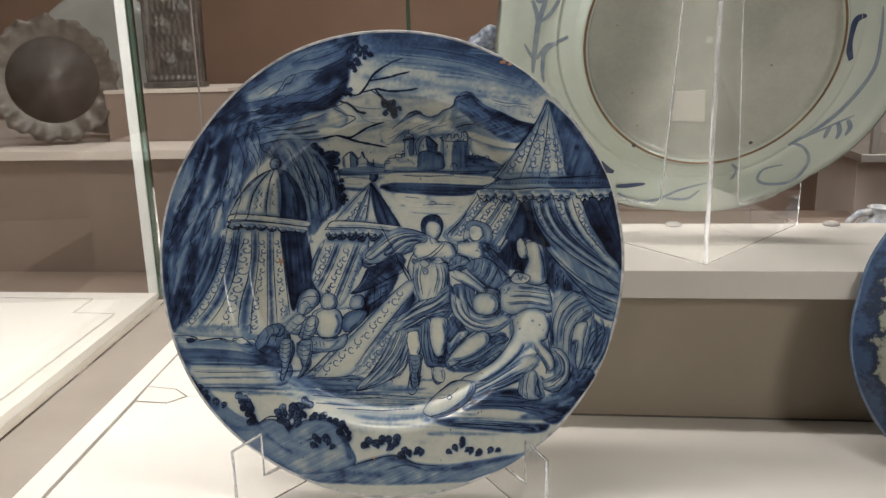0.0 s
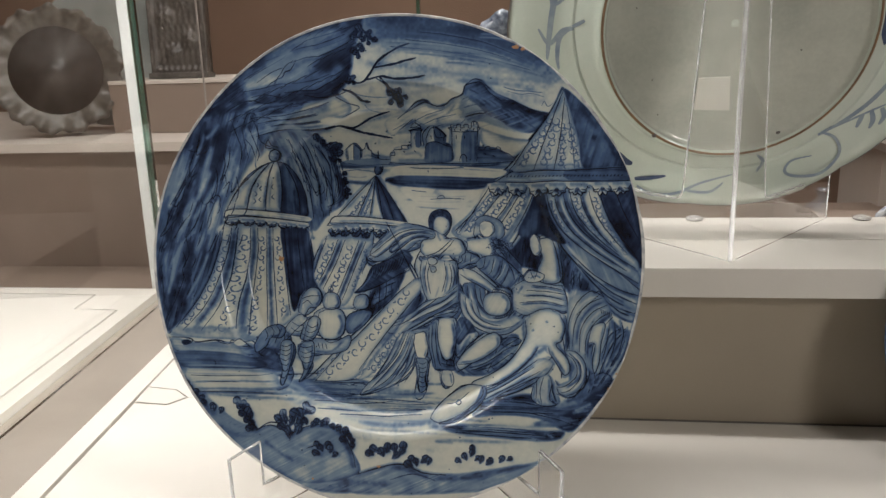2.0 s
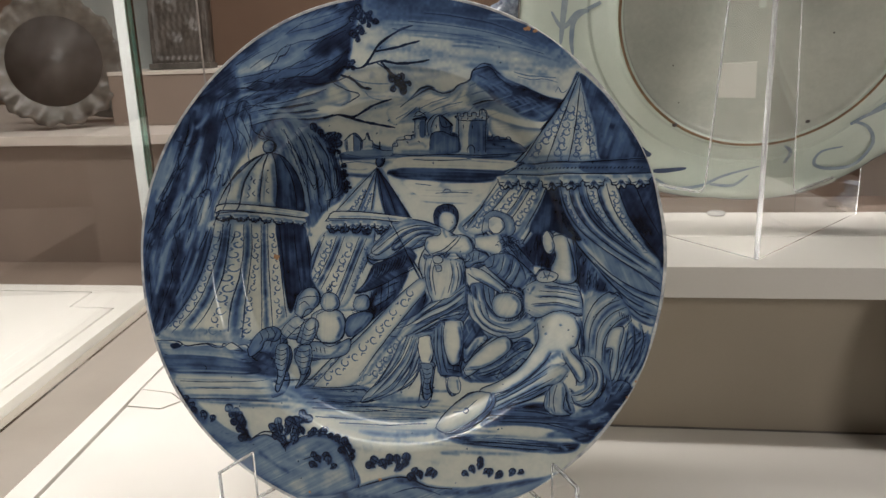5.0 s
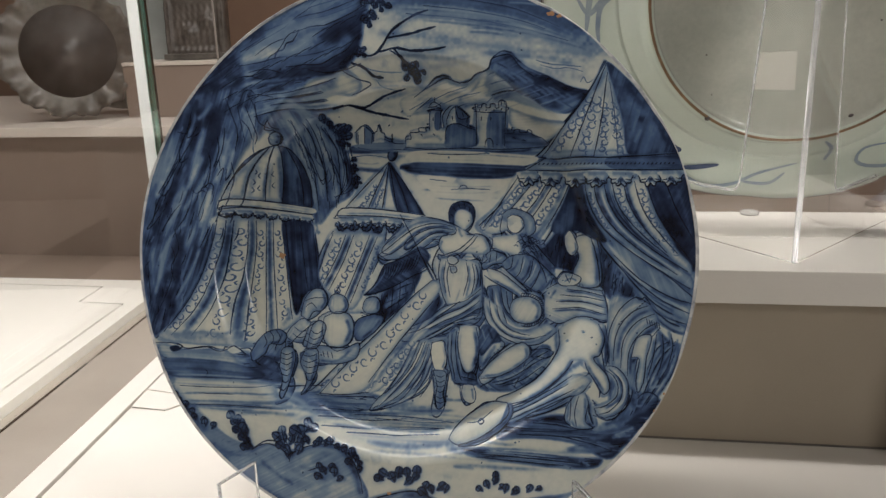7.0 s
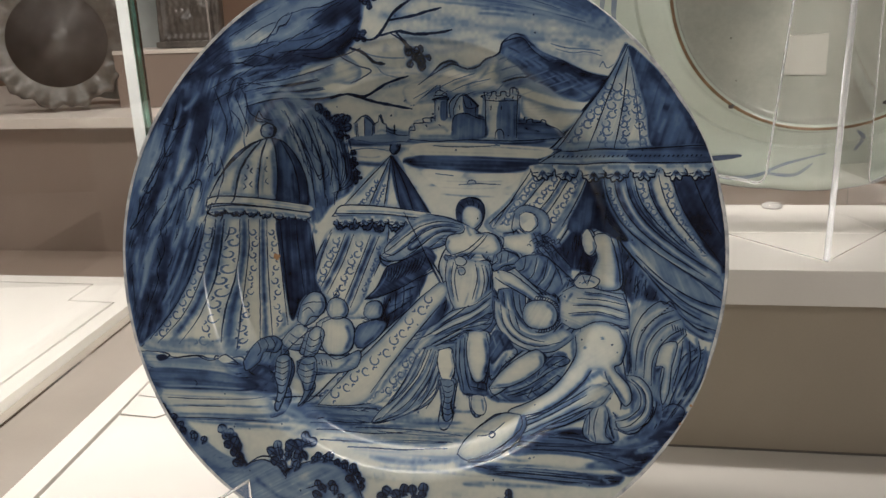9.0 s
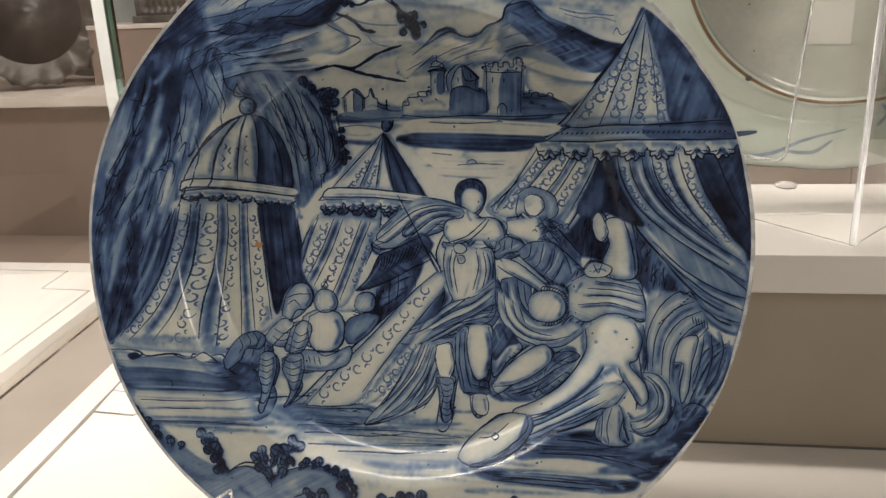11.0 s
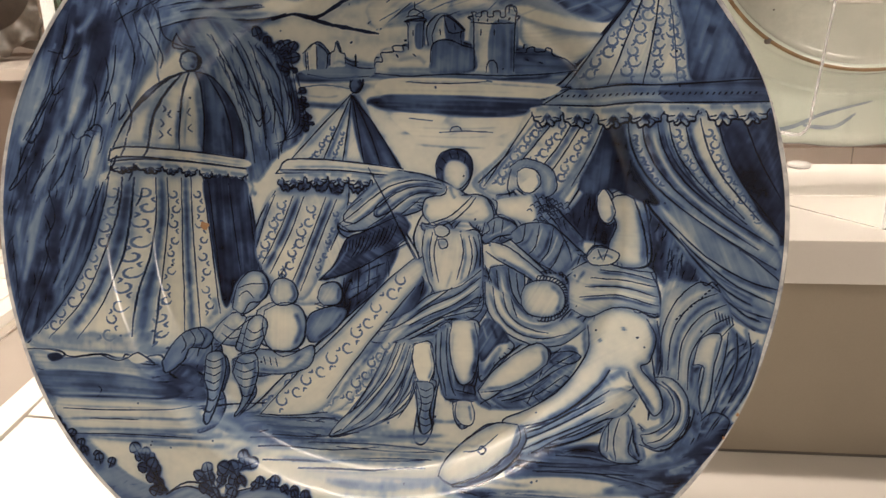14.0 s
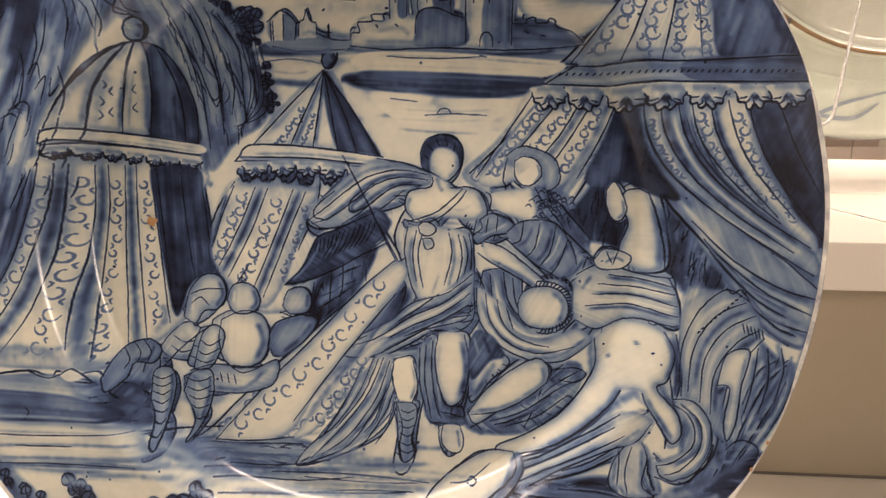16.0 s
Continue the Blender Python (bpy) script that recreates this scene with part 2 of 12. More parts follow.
def soft_noise(nx, ny):
    """Smooth noise from -1 to 1 over the canvas, nx by ny cells."""
    g = grain_dice.uniform(-1, 1, (ny + 2, nx + 2))
    x, y = np.linspace(0, nx, SIZE), np.linspace(0, ny, SIZE)
    ix, iy = x.astype(int), y.astype(int)
    fx, fy = x - ix, y - iy
    fx, fy = fx * fx * (3 - 2 * fx), (fy * fy * (3 - 2 * fy))[:, None]
    top, low = g[iy][:, ix] * (1 - fx) + g[iy][:, ix + 1] * fx, g[iy + 1][:, ix] * (1 - fx) + g[iy + 1][:, ix + 1] * fx
    return top * (1 - fy) + low * fy


CLOUD = 0.6 * soft_noise(22, 22) + 0.4 * soft_noise(60, 60)
STREAK = 0.5 * soft_noise(7, 160) + 0.5 * soft_noise(16, 420)
BRISTLE = 0.5 * soft_noise(14, 90) + 0.5 * soft_noise(180, 180)


def streaks(x0, x1, y0, y1, angle):
    """Brush marks that run at the given angle, over a window of the canvas."""
    xx, yy = np.meshgrid(np.arange(x0, x1) - SIZE / 2, np.arange(y0, y1) - SIZE / 2)
    c, s = math.cos(radians(angle)), math.sin(radians(angle))
    u, v = ((c * xx + s * yy) + SIZE / 2).astype(int) % SIZE, ((c * yy - s * xx) + SIZE / 2).astype(int) % SIZE
    return STREAK[v, u]


def to_px(points):
    return [((x / 1000 + 1) / 2 * (SIZE - 1), (y / 1000 + 1) / 2 * (SIZE - 1)) for x, y in points]


def curve(points, closed=False, steps=7):
    p = np.array(points, float)
    n = len(p)
    out = []
    for i in range(n if closed else n - 1):
        a, b, c, d = (p[(i + k) % n] if closed else p[min(max(i + k, 0), n - 1)] for k in (-1, 0, 1, 2))
        for k in range(steps):
            t = k / steps
            out.append(0.5 * (2 * b + (c - a) * t + (2 * a - 5 * b + 4 * c - d) * t * t + (3 * b - a - 3 * c + d) * t ** 3))
    if not closed:
        out.append(p[-1])
    return np.array(out)


def window(pts, margin):
    x0, y0 = np.maximum(np.floor(pts.min(0) - margin).astype(int), 0)
    x1, y1 = np.minimum(np.ceil(pts.max(0) + margin).astype(int) + 1, SIZE)
    return (x0, x1, y0, y1) if x1 > x0 and y1 > y0 else None


def distance(pts, w, reach=1e9):
    """Distance of each dot of the window from the line through pts, and how far along it the nearest place is."""
    x0, x1, y0, y1 = w
    best, along = np.full((y1 - y0, x1 - x0), 1e6), np.zeros((y1 - y0, x1 - x0))
    for i in range(len(pts) - 1):
        a, b = pts[i], pts[i + 1]
        s = window(np.array([a, b]), min(reach, 1e5))
        if not s:
            continue
        u0, u1, v0, v1 = max(s[0], x0), min(s[1], x1), max(s[2], y0), min(s[3], y1)
        if u1 <= u0 or v1 <= v0:
            continue
        xx, yy = np.arange(u0, u1)[None], np.arange(v0, v1)[:, None]
        d = b - a
        t = np.clip(((xx - a[0]) * d[0] + (yy - a[1]) * d[1]) / (d @ d + 1e-9), 0, 1)
        r = np.hypot(xx - a[0] - t * d[0], yy - a[1] - t * d[1])
        sub = best[v0 - y0:v1 - y0, u0 - x0:u1 - x0]
        near = r < sub
        along[v0 - y0:v1 - y0, u0 - x0:u1 - x0][near] = ((i + t) / (len(pts) - 1))[near]
        sub[near] = r[near]
    return best, along


def fill(points, tone, soft, angle=0, amount=0.1):
    """An area of wash with a soft edge and brush marks in it."""
    pts = curve(to_px(points), True, 5)
    w = window(pts, soft + 2)
    if not w:
        return
    x0, x1, y0, y1 = w
    xx, yy = np.meshgrid(np.arange(x0, x1), np.arange(y0, y1))
    inside = np.zeros(xx.shape, bool)
    for a, b in zip(pts, np.roll(pts, -1, 0)):
        if a[1] != b[1]:
            inside ^= ((yy < a[1]) != (yy < b[1])) & (xx < (b[0] - a[0]) * (yy - a[1]) / (b[1] - a[1]) + a[0])
    r, _ = distance(np.vstack([pts, pts[:1]]), w, max(soft + 2, 34 if soft > 2 else 0))
    mask = np.clip(0.5 + np.where(inside, r, -r) / (2 * soft), 0, 1)
    mark = streaks(x0, x1, y0, y1, angle)
    span = (xx - x0) / (x1 - x0) * 0.6 + (y1 - yy) / (y1 - y0) * 0.4
    round_off = np.exp(-np.minimum(r, 200) / 10) * (0.14 + 0.44 * span) * (1 - tone) if soft > 2 else 0
    cell = canvas[y0:y1, x0:x1]
    late = tone >= 0.4 and soft >= 4
    cell += ((tone + round_off + amount * (0.9 * mark + 1.0 * CLOUD[y0:y1, x0:x1])).clip(0.03, 0.9) - cell) * mask
    if late:
        rows, cols = np.nonzero(mask > 0.95)
        for _ in range(min(110, len(rows) // 240)):
            k = dice.randrange(len(rows))
            x, y = (cols[k] + x0) * 2000 / SIZE - 1000, (rows[k] + y0) * 2000 / SIZE - 1000
            a = radians(angle + dice.uniform(-14, 14))
            c, s, h = math.cos(a), math.sin(a), dice.uniform(8, 26)
            b = dice.uniform(-0.18, 0.18) * h
            mark = [(x - c * h, y - s * h), (x - s * b, y + c * b), (x + c * h, y + s * h)]
            if dice.random() < 0.45:
                wash(mark, dice.uniform(9, 20), min(0.9, tone + dice.uniform(0.08, 0.24)), 0.6)
            elif dice.random() < 0.45:
                wash(mark, dice.uniform(7, 14), max(0.14, tone - dice.uniform(0.15, 0.32)), 0.55)
            else:
                line(mark, dice.uniform(1.5, 2.6), 0.9)


def wash(points, width, tone, strength):
    """A broad stroke of a loaded brush, fading to its sides and ends."""
    width *= SIZE / 2000
    pts = curve(to_px(points))
    w = window(pts, width * 1.1)
    if not w:
        return
    x0, x1, y0, y1 = w
    r, f = distance(pts, w, width * 1.1)
    mask = np.exp(-(r / (width * 0.46)) ** 2) * np.clip(np.minimum(f, 1 - f) * 6 + 0.2, 0, 1)
    mask *= strength * (0.72 if tone < 0.3 else 1.0) * (1 + 0.45 * BRISTLE[y0:y1, x0:x1] + 0.25 * CLOUD[y0:y1, x0:x1])
    cell = canvas[y0:y1, x0:x1]
    cell += (tone - cell) * mask.clip(0, 1)


def line(points, width, tone, raw=False):
    """A drawn line, swelling and thinning, slightly unsteady."""
    half = width * SIZE / 3500
    pts = curve(to_px(points))
    if len(pts) > 6:
        pts[1:-1] += np.array([(dice.gauss(0, 0.35), dice.gauss(0, 0.35)) for _ in pts[1:-1]])
    w = window(pts, half * 1.6 + 2)
    if not w:
        return
    r, f = distance(pts, w, half * 1.6 + 2)
    swell = half * (0.55 + 0.6 * np.sin(np.pi * np.clip(f, 0.04, 0.96)) ** 0.7 + 0.18 * np.sin(f * 23 + width))
    mask = np.clip(swell + 0.75 - r, 0, 1) * 0.96
    tone = min(1.0, tone + 0.05) if tone > 0.7 else tone
    cell = canvas[w[2]:w[3], w[0]:w[1]]
    cell += (np.maximum(tone, cell) - cell) * mask


def shape(points, tone, soft, angle, amount, width):
    """A washed area with a drawn outline."""
    fill(points, tone, soft, angle, amount)
    ring = curve(points, True, 6)
    mid = ring.mean(0)
    span = np.hypot(*(ring - mid).T).mean()
    shade = [k for k in range(len(ring)) if (ring[k] - mid) @ np.array([0.75, -0.65]) > 0.35 * span]
    for k in shade[::3]:
        a, b = ring[k], ring[(k + 3) % len(ring)]
        wash([tuple(a + (mid - a) * 0.12), tuple((a + b) / 2 + (mid - a) * 0.12), tuple(b + (mid - b) * 0.12)], max(8, span * 0.3), min(0.8, tone + 0.36), 0.5)
    for k in shade:
        if dice.random() < 0.5:
            a, way = ring[k], (mid - ring[k]) * dice.uniform(0.12, 0.3)
            bend = np.array([-way[1], way[0]]) * dice.uniform(0.05, 0.3)
            line([tuple(a), tuple(a + way * 0.5 + bend), tuple(a + way)], dice.uniform(1.3, 1.9), dice.uniform(0.78, 0.9))
    line(points + points[:1], width, 0.94)


def along_path(points, n):
    pts = curve(points, False, 12)
    s = np.concatenate([[0], np.cumsum(np.hypot(*np.diff(pts, axis=0).T))])
    for k in range(n):
        q = s[-1] * (k + 0.5) / n
        i = min(int(np.searchsorted(s, q)), len(pts) - 1)
        d = pts[i] - pts[max(i - 1, 0)] if i else pts[1] - pts[0]
        yield pts[i], d / (np.hypot(*d) + 1e-9), s[-1] / n


def scrolls(points, width, n):
    """Loose spirals to the one side and the other of a band, with small ticks between them."""
    n = max(2, round(n * 0.95))
    for k, (p, d, step) in enumerate(along_path(points, n)):
        side = 1 if k % 2 else -1
        nrm = np.array([-d[1], d[0]]) * side
        size = min(width * 1.02, step * 0.62) * dice.uniform(0.85, 1.12)
        start, way = dice.uniform(-0.5, 0.5), 1 if dice.random() < 0.75 else -1
        mid = p + nrm * width * 0.12
        curl = []
        for j in range(11):
            a = start - 0.6 + j / 10 * 5.4
            rad = size * (1.05 - 0.068 * j)
            curl.append(tuple(mid + rad * (math.cos(a) * d * way + math.sin(a) * nrm)))
        line(curl, dice.uniform(3.0, 4.0), dice.uniform(0.40, 0.55))
        for j in range(2):
            q = p - nrm * width * dice.uniform(0.45, 0.85) + d * step * dice.uniform(-0.45, 0.45)
            line([tuple(q - d * 9), tuple(q - nrm * 4), tuple(q + d * 9 + nrm * 3)], 3.2, 0.5)


def swags(points, n, size):
    """A trimming of small hanging scallops under a band."""
    for p, d, step in along_path(points, n):
        nrm = np.array([d[1], -d[0]])
        h, deep = step * dice.uniform(0.44, 0.52), size * dice.uniform(0.8, 1.05)
        cup = []
        for a in np.linspace(math.pi, 0, 12):
            wave = 1 + 0.11 * math.cos(9 * a) + dice.uniform(-0.05, 0.05)
            cup.append(tuple(p + d * h * math.cos(a) * wave + nrm * deep * math.sin(a) * wave))
        fill(cup, 0.26, 3, 0, 0.14)
        wash([cup[2], cup[5], cup[8]], deep * 0.5, 0.6, 0.7)
        line(cup, 3.4, 0.92)
        eye = p + nrm * deep * 0.35
        wash([tuple(eye - d * h * 0.3), tuple(eye + nrm * deep * 0.15), tuple(eye + d * h * 0.3)], deep * 0.36, 0.82, 0.8)
        for k in range(4):
            q = p + d * h * dice.uniform(-0.7, 0.7) + nrm * deep * dice.uniform(0.1, 0.7)
            line([tuple(q - d * h * 0.16), tuple(q + nrm * deep * dice.uniform(0.05, 0.16)), tuple(q + d * h * 0.14)], 2.4, dice.uniform(0.7, 0.92))


def folds(first, last, n, tone):
    """Folds of cloth or rock: lines that pass from one curve to the other, with shaded and lit hollows between."""
    a, b = curve(first, False, 10), curve(last, False, 10)
    ta, tb, t = np.linspace(0, 1, len(a)), np.linspace(0, 1, len(b)), np.linspace(0, 1, 6)
    a = np.stack([np.interp(t, ta, a[:, k]) for k in (0, 1)], 1)
    b = np.stack([np.interp(t, tb, b[:, k]) for k in (0, 1)], 1)
    gap = np.hypot(*(b - a).mean(0)) / n
    for k in range(n):
        f = (k + dice.uniform(0.3, 0.7)) / n
        lo, hi = sorted((dice.uniform(0, 0.35), dice.uniform(0.65, 1)))
        tt = np.linspace(lo, hi, 6)
        lean = dice.uniform(-0.35, 0.35) / n
        mid = [tuple(np.interp(q, t, a[:, j]) * (1 - f - lean * i / 5) + np.interp(q, t, b[:, j]) * (f + lean * i / 5) + dice.uniform(-0.08, 0.08) * gap for j in (0, 1)) for i, q in enumerate(tt)]
        wash([(x - gap * 0.25, y + gap * 0.25) for x, y in mid], max(gap * 0.95, 8), 0.13 if tone < 0.75 else tone - 0.4, 0.62)
        wash([(x + gap * 0.18, y - gap * 0.18) for x, y in mid], max(gap * 0.62, 8), tone * dice.uniform(0.85, 1.08), 0.72)
        if k % 2 == 0 or n < 5:
            line(mid, dice.uniform(2.0, 3.2), 0.94)
        if dice.random() < 0.35:
            c = dice.randint(0, 2)
            line([(x + gap * 0.3, y - gap * 0.2) for x, y in mid[c:c + 4]], 1.9, 0.82)


def sprig(points, size, n):
    """Plump dark leaves set apart along a stem from base to tip."""
    a, b = (np.array(q, float) for q in points)
    d = (b - a) / (np.hypot(*(b - a)) + 1e-9)
    nrm = np.array([-d[1], d[0]])
    line([tuple(a), tuple((a + b) / 2 + nrm * size * 0.2), tuple(b)], 3.5, 0.88)
    n = max(4, round(n * 0.9))
    for k in range(n):
        f = 0.15 + 0.85 * k / (n - 1)
        side = (-1, 1)[k % 2] * (0.15 if k == n - 1 else 1)
        root = a + (b - a) * f
        way = d * dice.uniform(0.55, 0.8) + nrm * side * dice.uniform(0.6, 0.95)
        way /= np.hypot(*way)
        long = size * dice.uniform(1.25, 1.75) * (1.15 - 0.45 * f)
        tip, across = root + way * long, np.array([-way[1], way[0]])
        w = long * dice.uniform(0.28, 0.36)
        pts = [root, root * 0.6 + tip * 0.4 + across * w * 0.75, root * 0.22 + tip * 0.78 + across * w, tip, root * 0.22 + tip * 0.78 - across * w, root * 0.6 + tip * 0.4 - across * w * 0.75]
        fill([tuple(q) for q in pts], dice.uniform(0.5, 0.7), 2, 40, 0.15)
        wash([tuple(root), tuple(root * 0.5 + tip * 0.5 + across * w * 0.5), tuple(tip)], w * 1.2, 0.8, 0.7)
        line([tuple(q) for q in pts[1:6]], 2.2, 0.93)
        line([tuple(root), tuple(root * 0.4 + tip * 0.6 + across * w * 0.15)], 1.8, 0.9)


def dots(points, n, width, tone):
    for p, d, step in along_path(points, n):
        line([tuple(p), tuple(p + d * step * 0.3 + np.array([2, -6]))], width, tone)


def curls(points, width, n):
    """Open spirals turning to the one side and the other along a stripe, with short ticks beside them."""
    for k, (p, d, step) in enumerate(along_path(points, n)):
        side = 1 if k % 2 else -1
        nrm = np.array([-d[1], d[0]]) * side
        size = min(width * 0.72, step * 0.66) * dice.uniform(0.85, 1.12)
        mid = p + nrm * width * 0.16
        turn = []
        for j in range(10):
            a = -1.5 + j / 9 * 4.5
            rad = size * (1.15 - 0.06 * j)
            turn.append(tuple(mid + rad * (math.cos(a) * d - math.sin(a) * nrm)))
        line(turn, dice.uniform(3.0, 3.9), dice.uniform(0.46, 0.6))
        q = p - nrm * width * dice.uniform(0.5, 0.8) + d * step * 0.35
        line([tuple(q), tuple(q + nrm * 5 + d * 5), tuple(q + d * 12)], 3.4, 0.55)


def rosettes(points, n, size):
    """A trimming of ruffled drops under a band, each with a dark knot and small strokes."""
    for p, d, step in along_path(points, n):
        nrm = np.array([d[1], -d[0]])
        h = step * 0.5
        cup = []
        for a in np.linspace(math.pi, 0, 17):
            wave = 1 + 0.10 * math.cos(10 * a) + dice.uniform(-0.06, 0.06)
            cup.append(tuple(p + d * h * math.cos(a) * min(1, wave) + nrm * size * (0.25 + 0.75 * math.sin(a)) * wave))
        fill(cup + [tuple(p + d * h), tuple(p - d * h)], 0.12, 2, 0, 0.06)
        wash([tuple(p + d * h * 0.9), tuple(p + d * h * 0.72 + nrm * size * 0.7), tuple(p + d * h * 0.2 + nrm * size * 0.9)], size * 0.5, 0.55, 0.7)
        wash([tuple(p - d * h * 0.8 + nrm * 3), tuple(p + nrm * 4), tuple(p + d * h * 0.8 + nrm * 3)], size * 0.4, 0.5, 0.6)
        line(cup, 3.4, 0.95)
        eye = p + nrm * size * 0.45
        wash([tuple(eye - d * h * 0.22), tuple(eye + nrm * size * 0.12), tuple(eye + d * h * 0.2)], size * 0.42, 0.8, 0.85)
        for k in range(5):
            a = math.pi * (k + dice.uniform(0.2, 0.8)) / 5
            way = d * h * math.cos(a) + nrm * size * 0.6 * math.sin(a)
            line([tuple(eye + way * 0.4), tuple(eye + way * 0.6 + d * 3), tuple(eye + way * 0.8)], 2.2, dice.uniform(0.75, 0.95))


def leaf(points):
    """One plump dark leaf with a lighter heart and an inked edge."""
    fill(points, dice.uniform(0.55, 0.68), 2, 40, 0.1)
    wash([points[0], points[1], points[2], points[3]], 9, 0.82, 0.7)
    line(points[1:] + points[1:2], 2.4, 0.93)
    line([points[0], points[3]], 2.0, 0.9)


# sky
wash([(-164, 969), (15, 965), (192, 947), (368, 908), (544, 812)], 103, 0.62, 0.8)
wash([(104, 930), (193, 919), (281, 919)], 67, 0.72, 0.7)
wash([(-117, 885), (106, 882), (370, 854), (588, 775)], 90, 0.42, 0.7)
wash([(129, 853), (305, 832), (458, 805)], 49, 0.58, 0.7)
wash([(19, 798), (241, 788), (503, 762), (632, 737)], 67, 0.25, 0.8)
wash([(42, 772), (241, 760), (417, 739), (589, 741)], 22, 0.4, 0.7)
wash([(-24, 736), (109, 750), (242, 756)], 18, 0.38, 0.6)
wash([(-159, 689), (65, 702), (264, 734)], 58, 0.14, 0.8)
wash([(-53, 675), (109, 692), (221, 712)], 20, 0.34, 0.6)
wash([(-178, 615), (-35, 658), (60, 676)], 67, 0.22, 0.6)
wash([(417, 724), (526, 714), (612, 711)], 18, 0.36, 0.6)
line([(428, 709), (472, 697), (526, 693), (580, 689)], 3.1, 0.6)
line([(-203, 687), (-141, 671), (-54, 672)], 2.6, 0.5)
line([(-149, 645), (-131, 627), (-86, 617)], 2.6, 0.5)
wash([(-164, 965), (59, 960), (280, 930), (478, 848), (610, 763)], 135, 0.66, 0.65)
wash([(-30, 956), (171, 930), (347, 891)], 90, 0.74, 0.6)
wash([(-137, 775), (109, 777), (373, 757), (612, 715)], 157, 0.3, 0.5)
wash([(-184, 669), (12, 668), (199, 690)], 135, 0.24, 0.5)
wash([(-177, 559), (8, 573), (191, 598)], 112, 0.26, 0.5)
# mountain
fill([(-60, 538), (42, 641), (86, 663), (115, 661), (143, 643), (196, 650), (261, 677), (274, 712), (308, 739), (339, 735), (392, 687), (467, 655), (546, 619), (606, 607), (637, 586), (563, 537), (422, 556), (331, 583), (192, 571), (55, 537)], 0.3, 6, 20, 0.16)
fill([(300, 721), (339, 735), (392, 687), (467, 655), (546, 619), (611, 605), (584, 577), (486, 580), (399, 593), (350, 626), (310, 648), (287, 691)], 0.66, 6, 25, 0.2)
fill([(58, 619), (85, 662), (118, 661), (143, 643), (191, 647), (134, 628), (88, 606)], 0.6, 5, 30, 0.2)
wash([(266, 669), (230, 638), (169, 619)], 27, 0.5, 0.6)
wash([(283, 639), (309, 610), (377, 577), (487, 551), (553, 537)], 22, 0.45, 0.7)
wash([(169, 598), (239, 620), (299, 625)], 31, 0.16, 0.8)
line([(-60, 538), (42, 641), (86, 663), (115, 661), (143, 643), (196, 650), (261, 677), (274, 712), (308, 739), (339, 735)], 4.1, 0.85)
line([(339, 735), (392, 687), (467, 655), (546, 619), (611, 607)], 3.6, 0.8)
line([(-37, 522), (54, 585), (169, 629)], 3.1, 0.6)
line([(146, 570), (239, 616), (310, 632)], 3.1, 0.6)
# water and far shore
fill([(-267, 389), (-127, 410), (104, 442), (423, 448), (480, 421), (424, 394), (105, 403), (-172, 382)], 0.3, 5, 0, 0.2)
wash([(-221, 450), (-151, 438), (-57, 430), (13, 422)], 22, 0.55, 0.8)
wash([(-33, 398), (197, 412), (424, 412)], 18, 0.5, 0.7)
wash([(-172, 373), (-33, 376), (106, 374)], 20, 0.36, 0.6)
fill([(-39, 347), (59, 352), (156, 357), (268, 350), (380, 343), (373, 318), (286, 303), (190, 304), (93, 311), (-5, 315), (-52, 333)], 0.68, 5, 0, 0.18)
wash([(-237, 326), (-187, 324), (-137, 322), (-87, 320)], 14, 0.5, 0.8)
wash([(-23, 363), (91, 362), (252, 362)], 13, 0.42, 0.7)
wash([(-5, 293), (126, 293), (254, 293), (319, 285)], 19, 0.36, 0.6)
wash([(29, 255), (94, 260), (191, 266), (239, 262)], 11, 0.42, 0.7)
wash([(79, 227), (160, 223), (257, 223)], 8, 0.4, 0.6)
line([(97, 257), (159, 262), (223, 260)], 2.3, 0.7)
line([(169, 262), (178, 275), (197, 275), (204, 261)], 2.2, 0.7)
line([(-23, 385), (42, 383), (123, 391), (187, 389)], 2.2, 0.6)
line([(-238, 368), (-171, 376), (-105, 368)], 2.2, 0.5)
# castle
fill([(45, 539), (57, 548), (82, 549), (89, 536), (87, 483), (52, 479)], 0.2, 3, 80, 0.1)
fill([(73, 549), (86, 549), (89, 536), (89, 483), (75, 482)], 0.42, 3, 80, 0.1)
fill([(99, 533), (136, 567), (182, 528), (181, 484), (104, 480)], 0.24, 3, 80, 0.1)
fill([(138, 565), (186, 528), (184, 478), (145, 490)], 0.55, 3, 80, 0.1)
fill([(214, 544), (322, 545), (331, 468), (321, 428), (221, 422)], 0.16, 3, 80, 0.1)
fill([(284, 548), (321, 551), (331, 468), (323, 424), (288, 420)], 0.52, 4, 80, 0.15)
wash([(219, 541), (270, 536), (317, 539)], 19, 0.42, 0.7)
fill([(-41, 446), (-10, 475), (-3, 462), (33, 463), (32, 485), (87, 486), (136, 480), (137, 433), (-8, 414)], 0.16, 3, 0, 0.1)
fill([(119, 493), (151, 499), (213, 488), (215, 418), (138, 411), (112, 432)], 0.62, 4, 90, 0.2)
fill([(319, 480), (359, 484), (398, 481), (446, 456), (485, 437), (471, 420), (393, 412), (314, 420)], 0.62, 4, 0, 0.2)
fill([(-106, 412), (-24, 420), (122, 417), (234, 413), (409, 410), (235, 394), (-7, 395)], 0.5, 3, 0, 0.2)
line([(47, 479), (50, 536), (42, 548), (89, 552), (86, 536), (91, 483)], 2.5, 0.95)
line([(100, 483), (96, 533), (136, 568), (192, 528), (183, 522), (181, 481)], 2.9, 0.95)
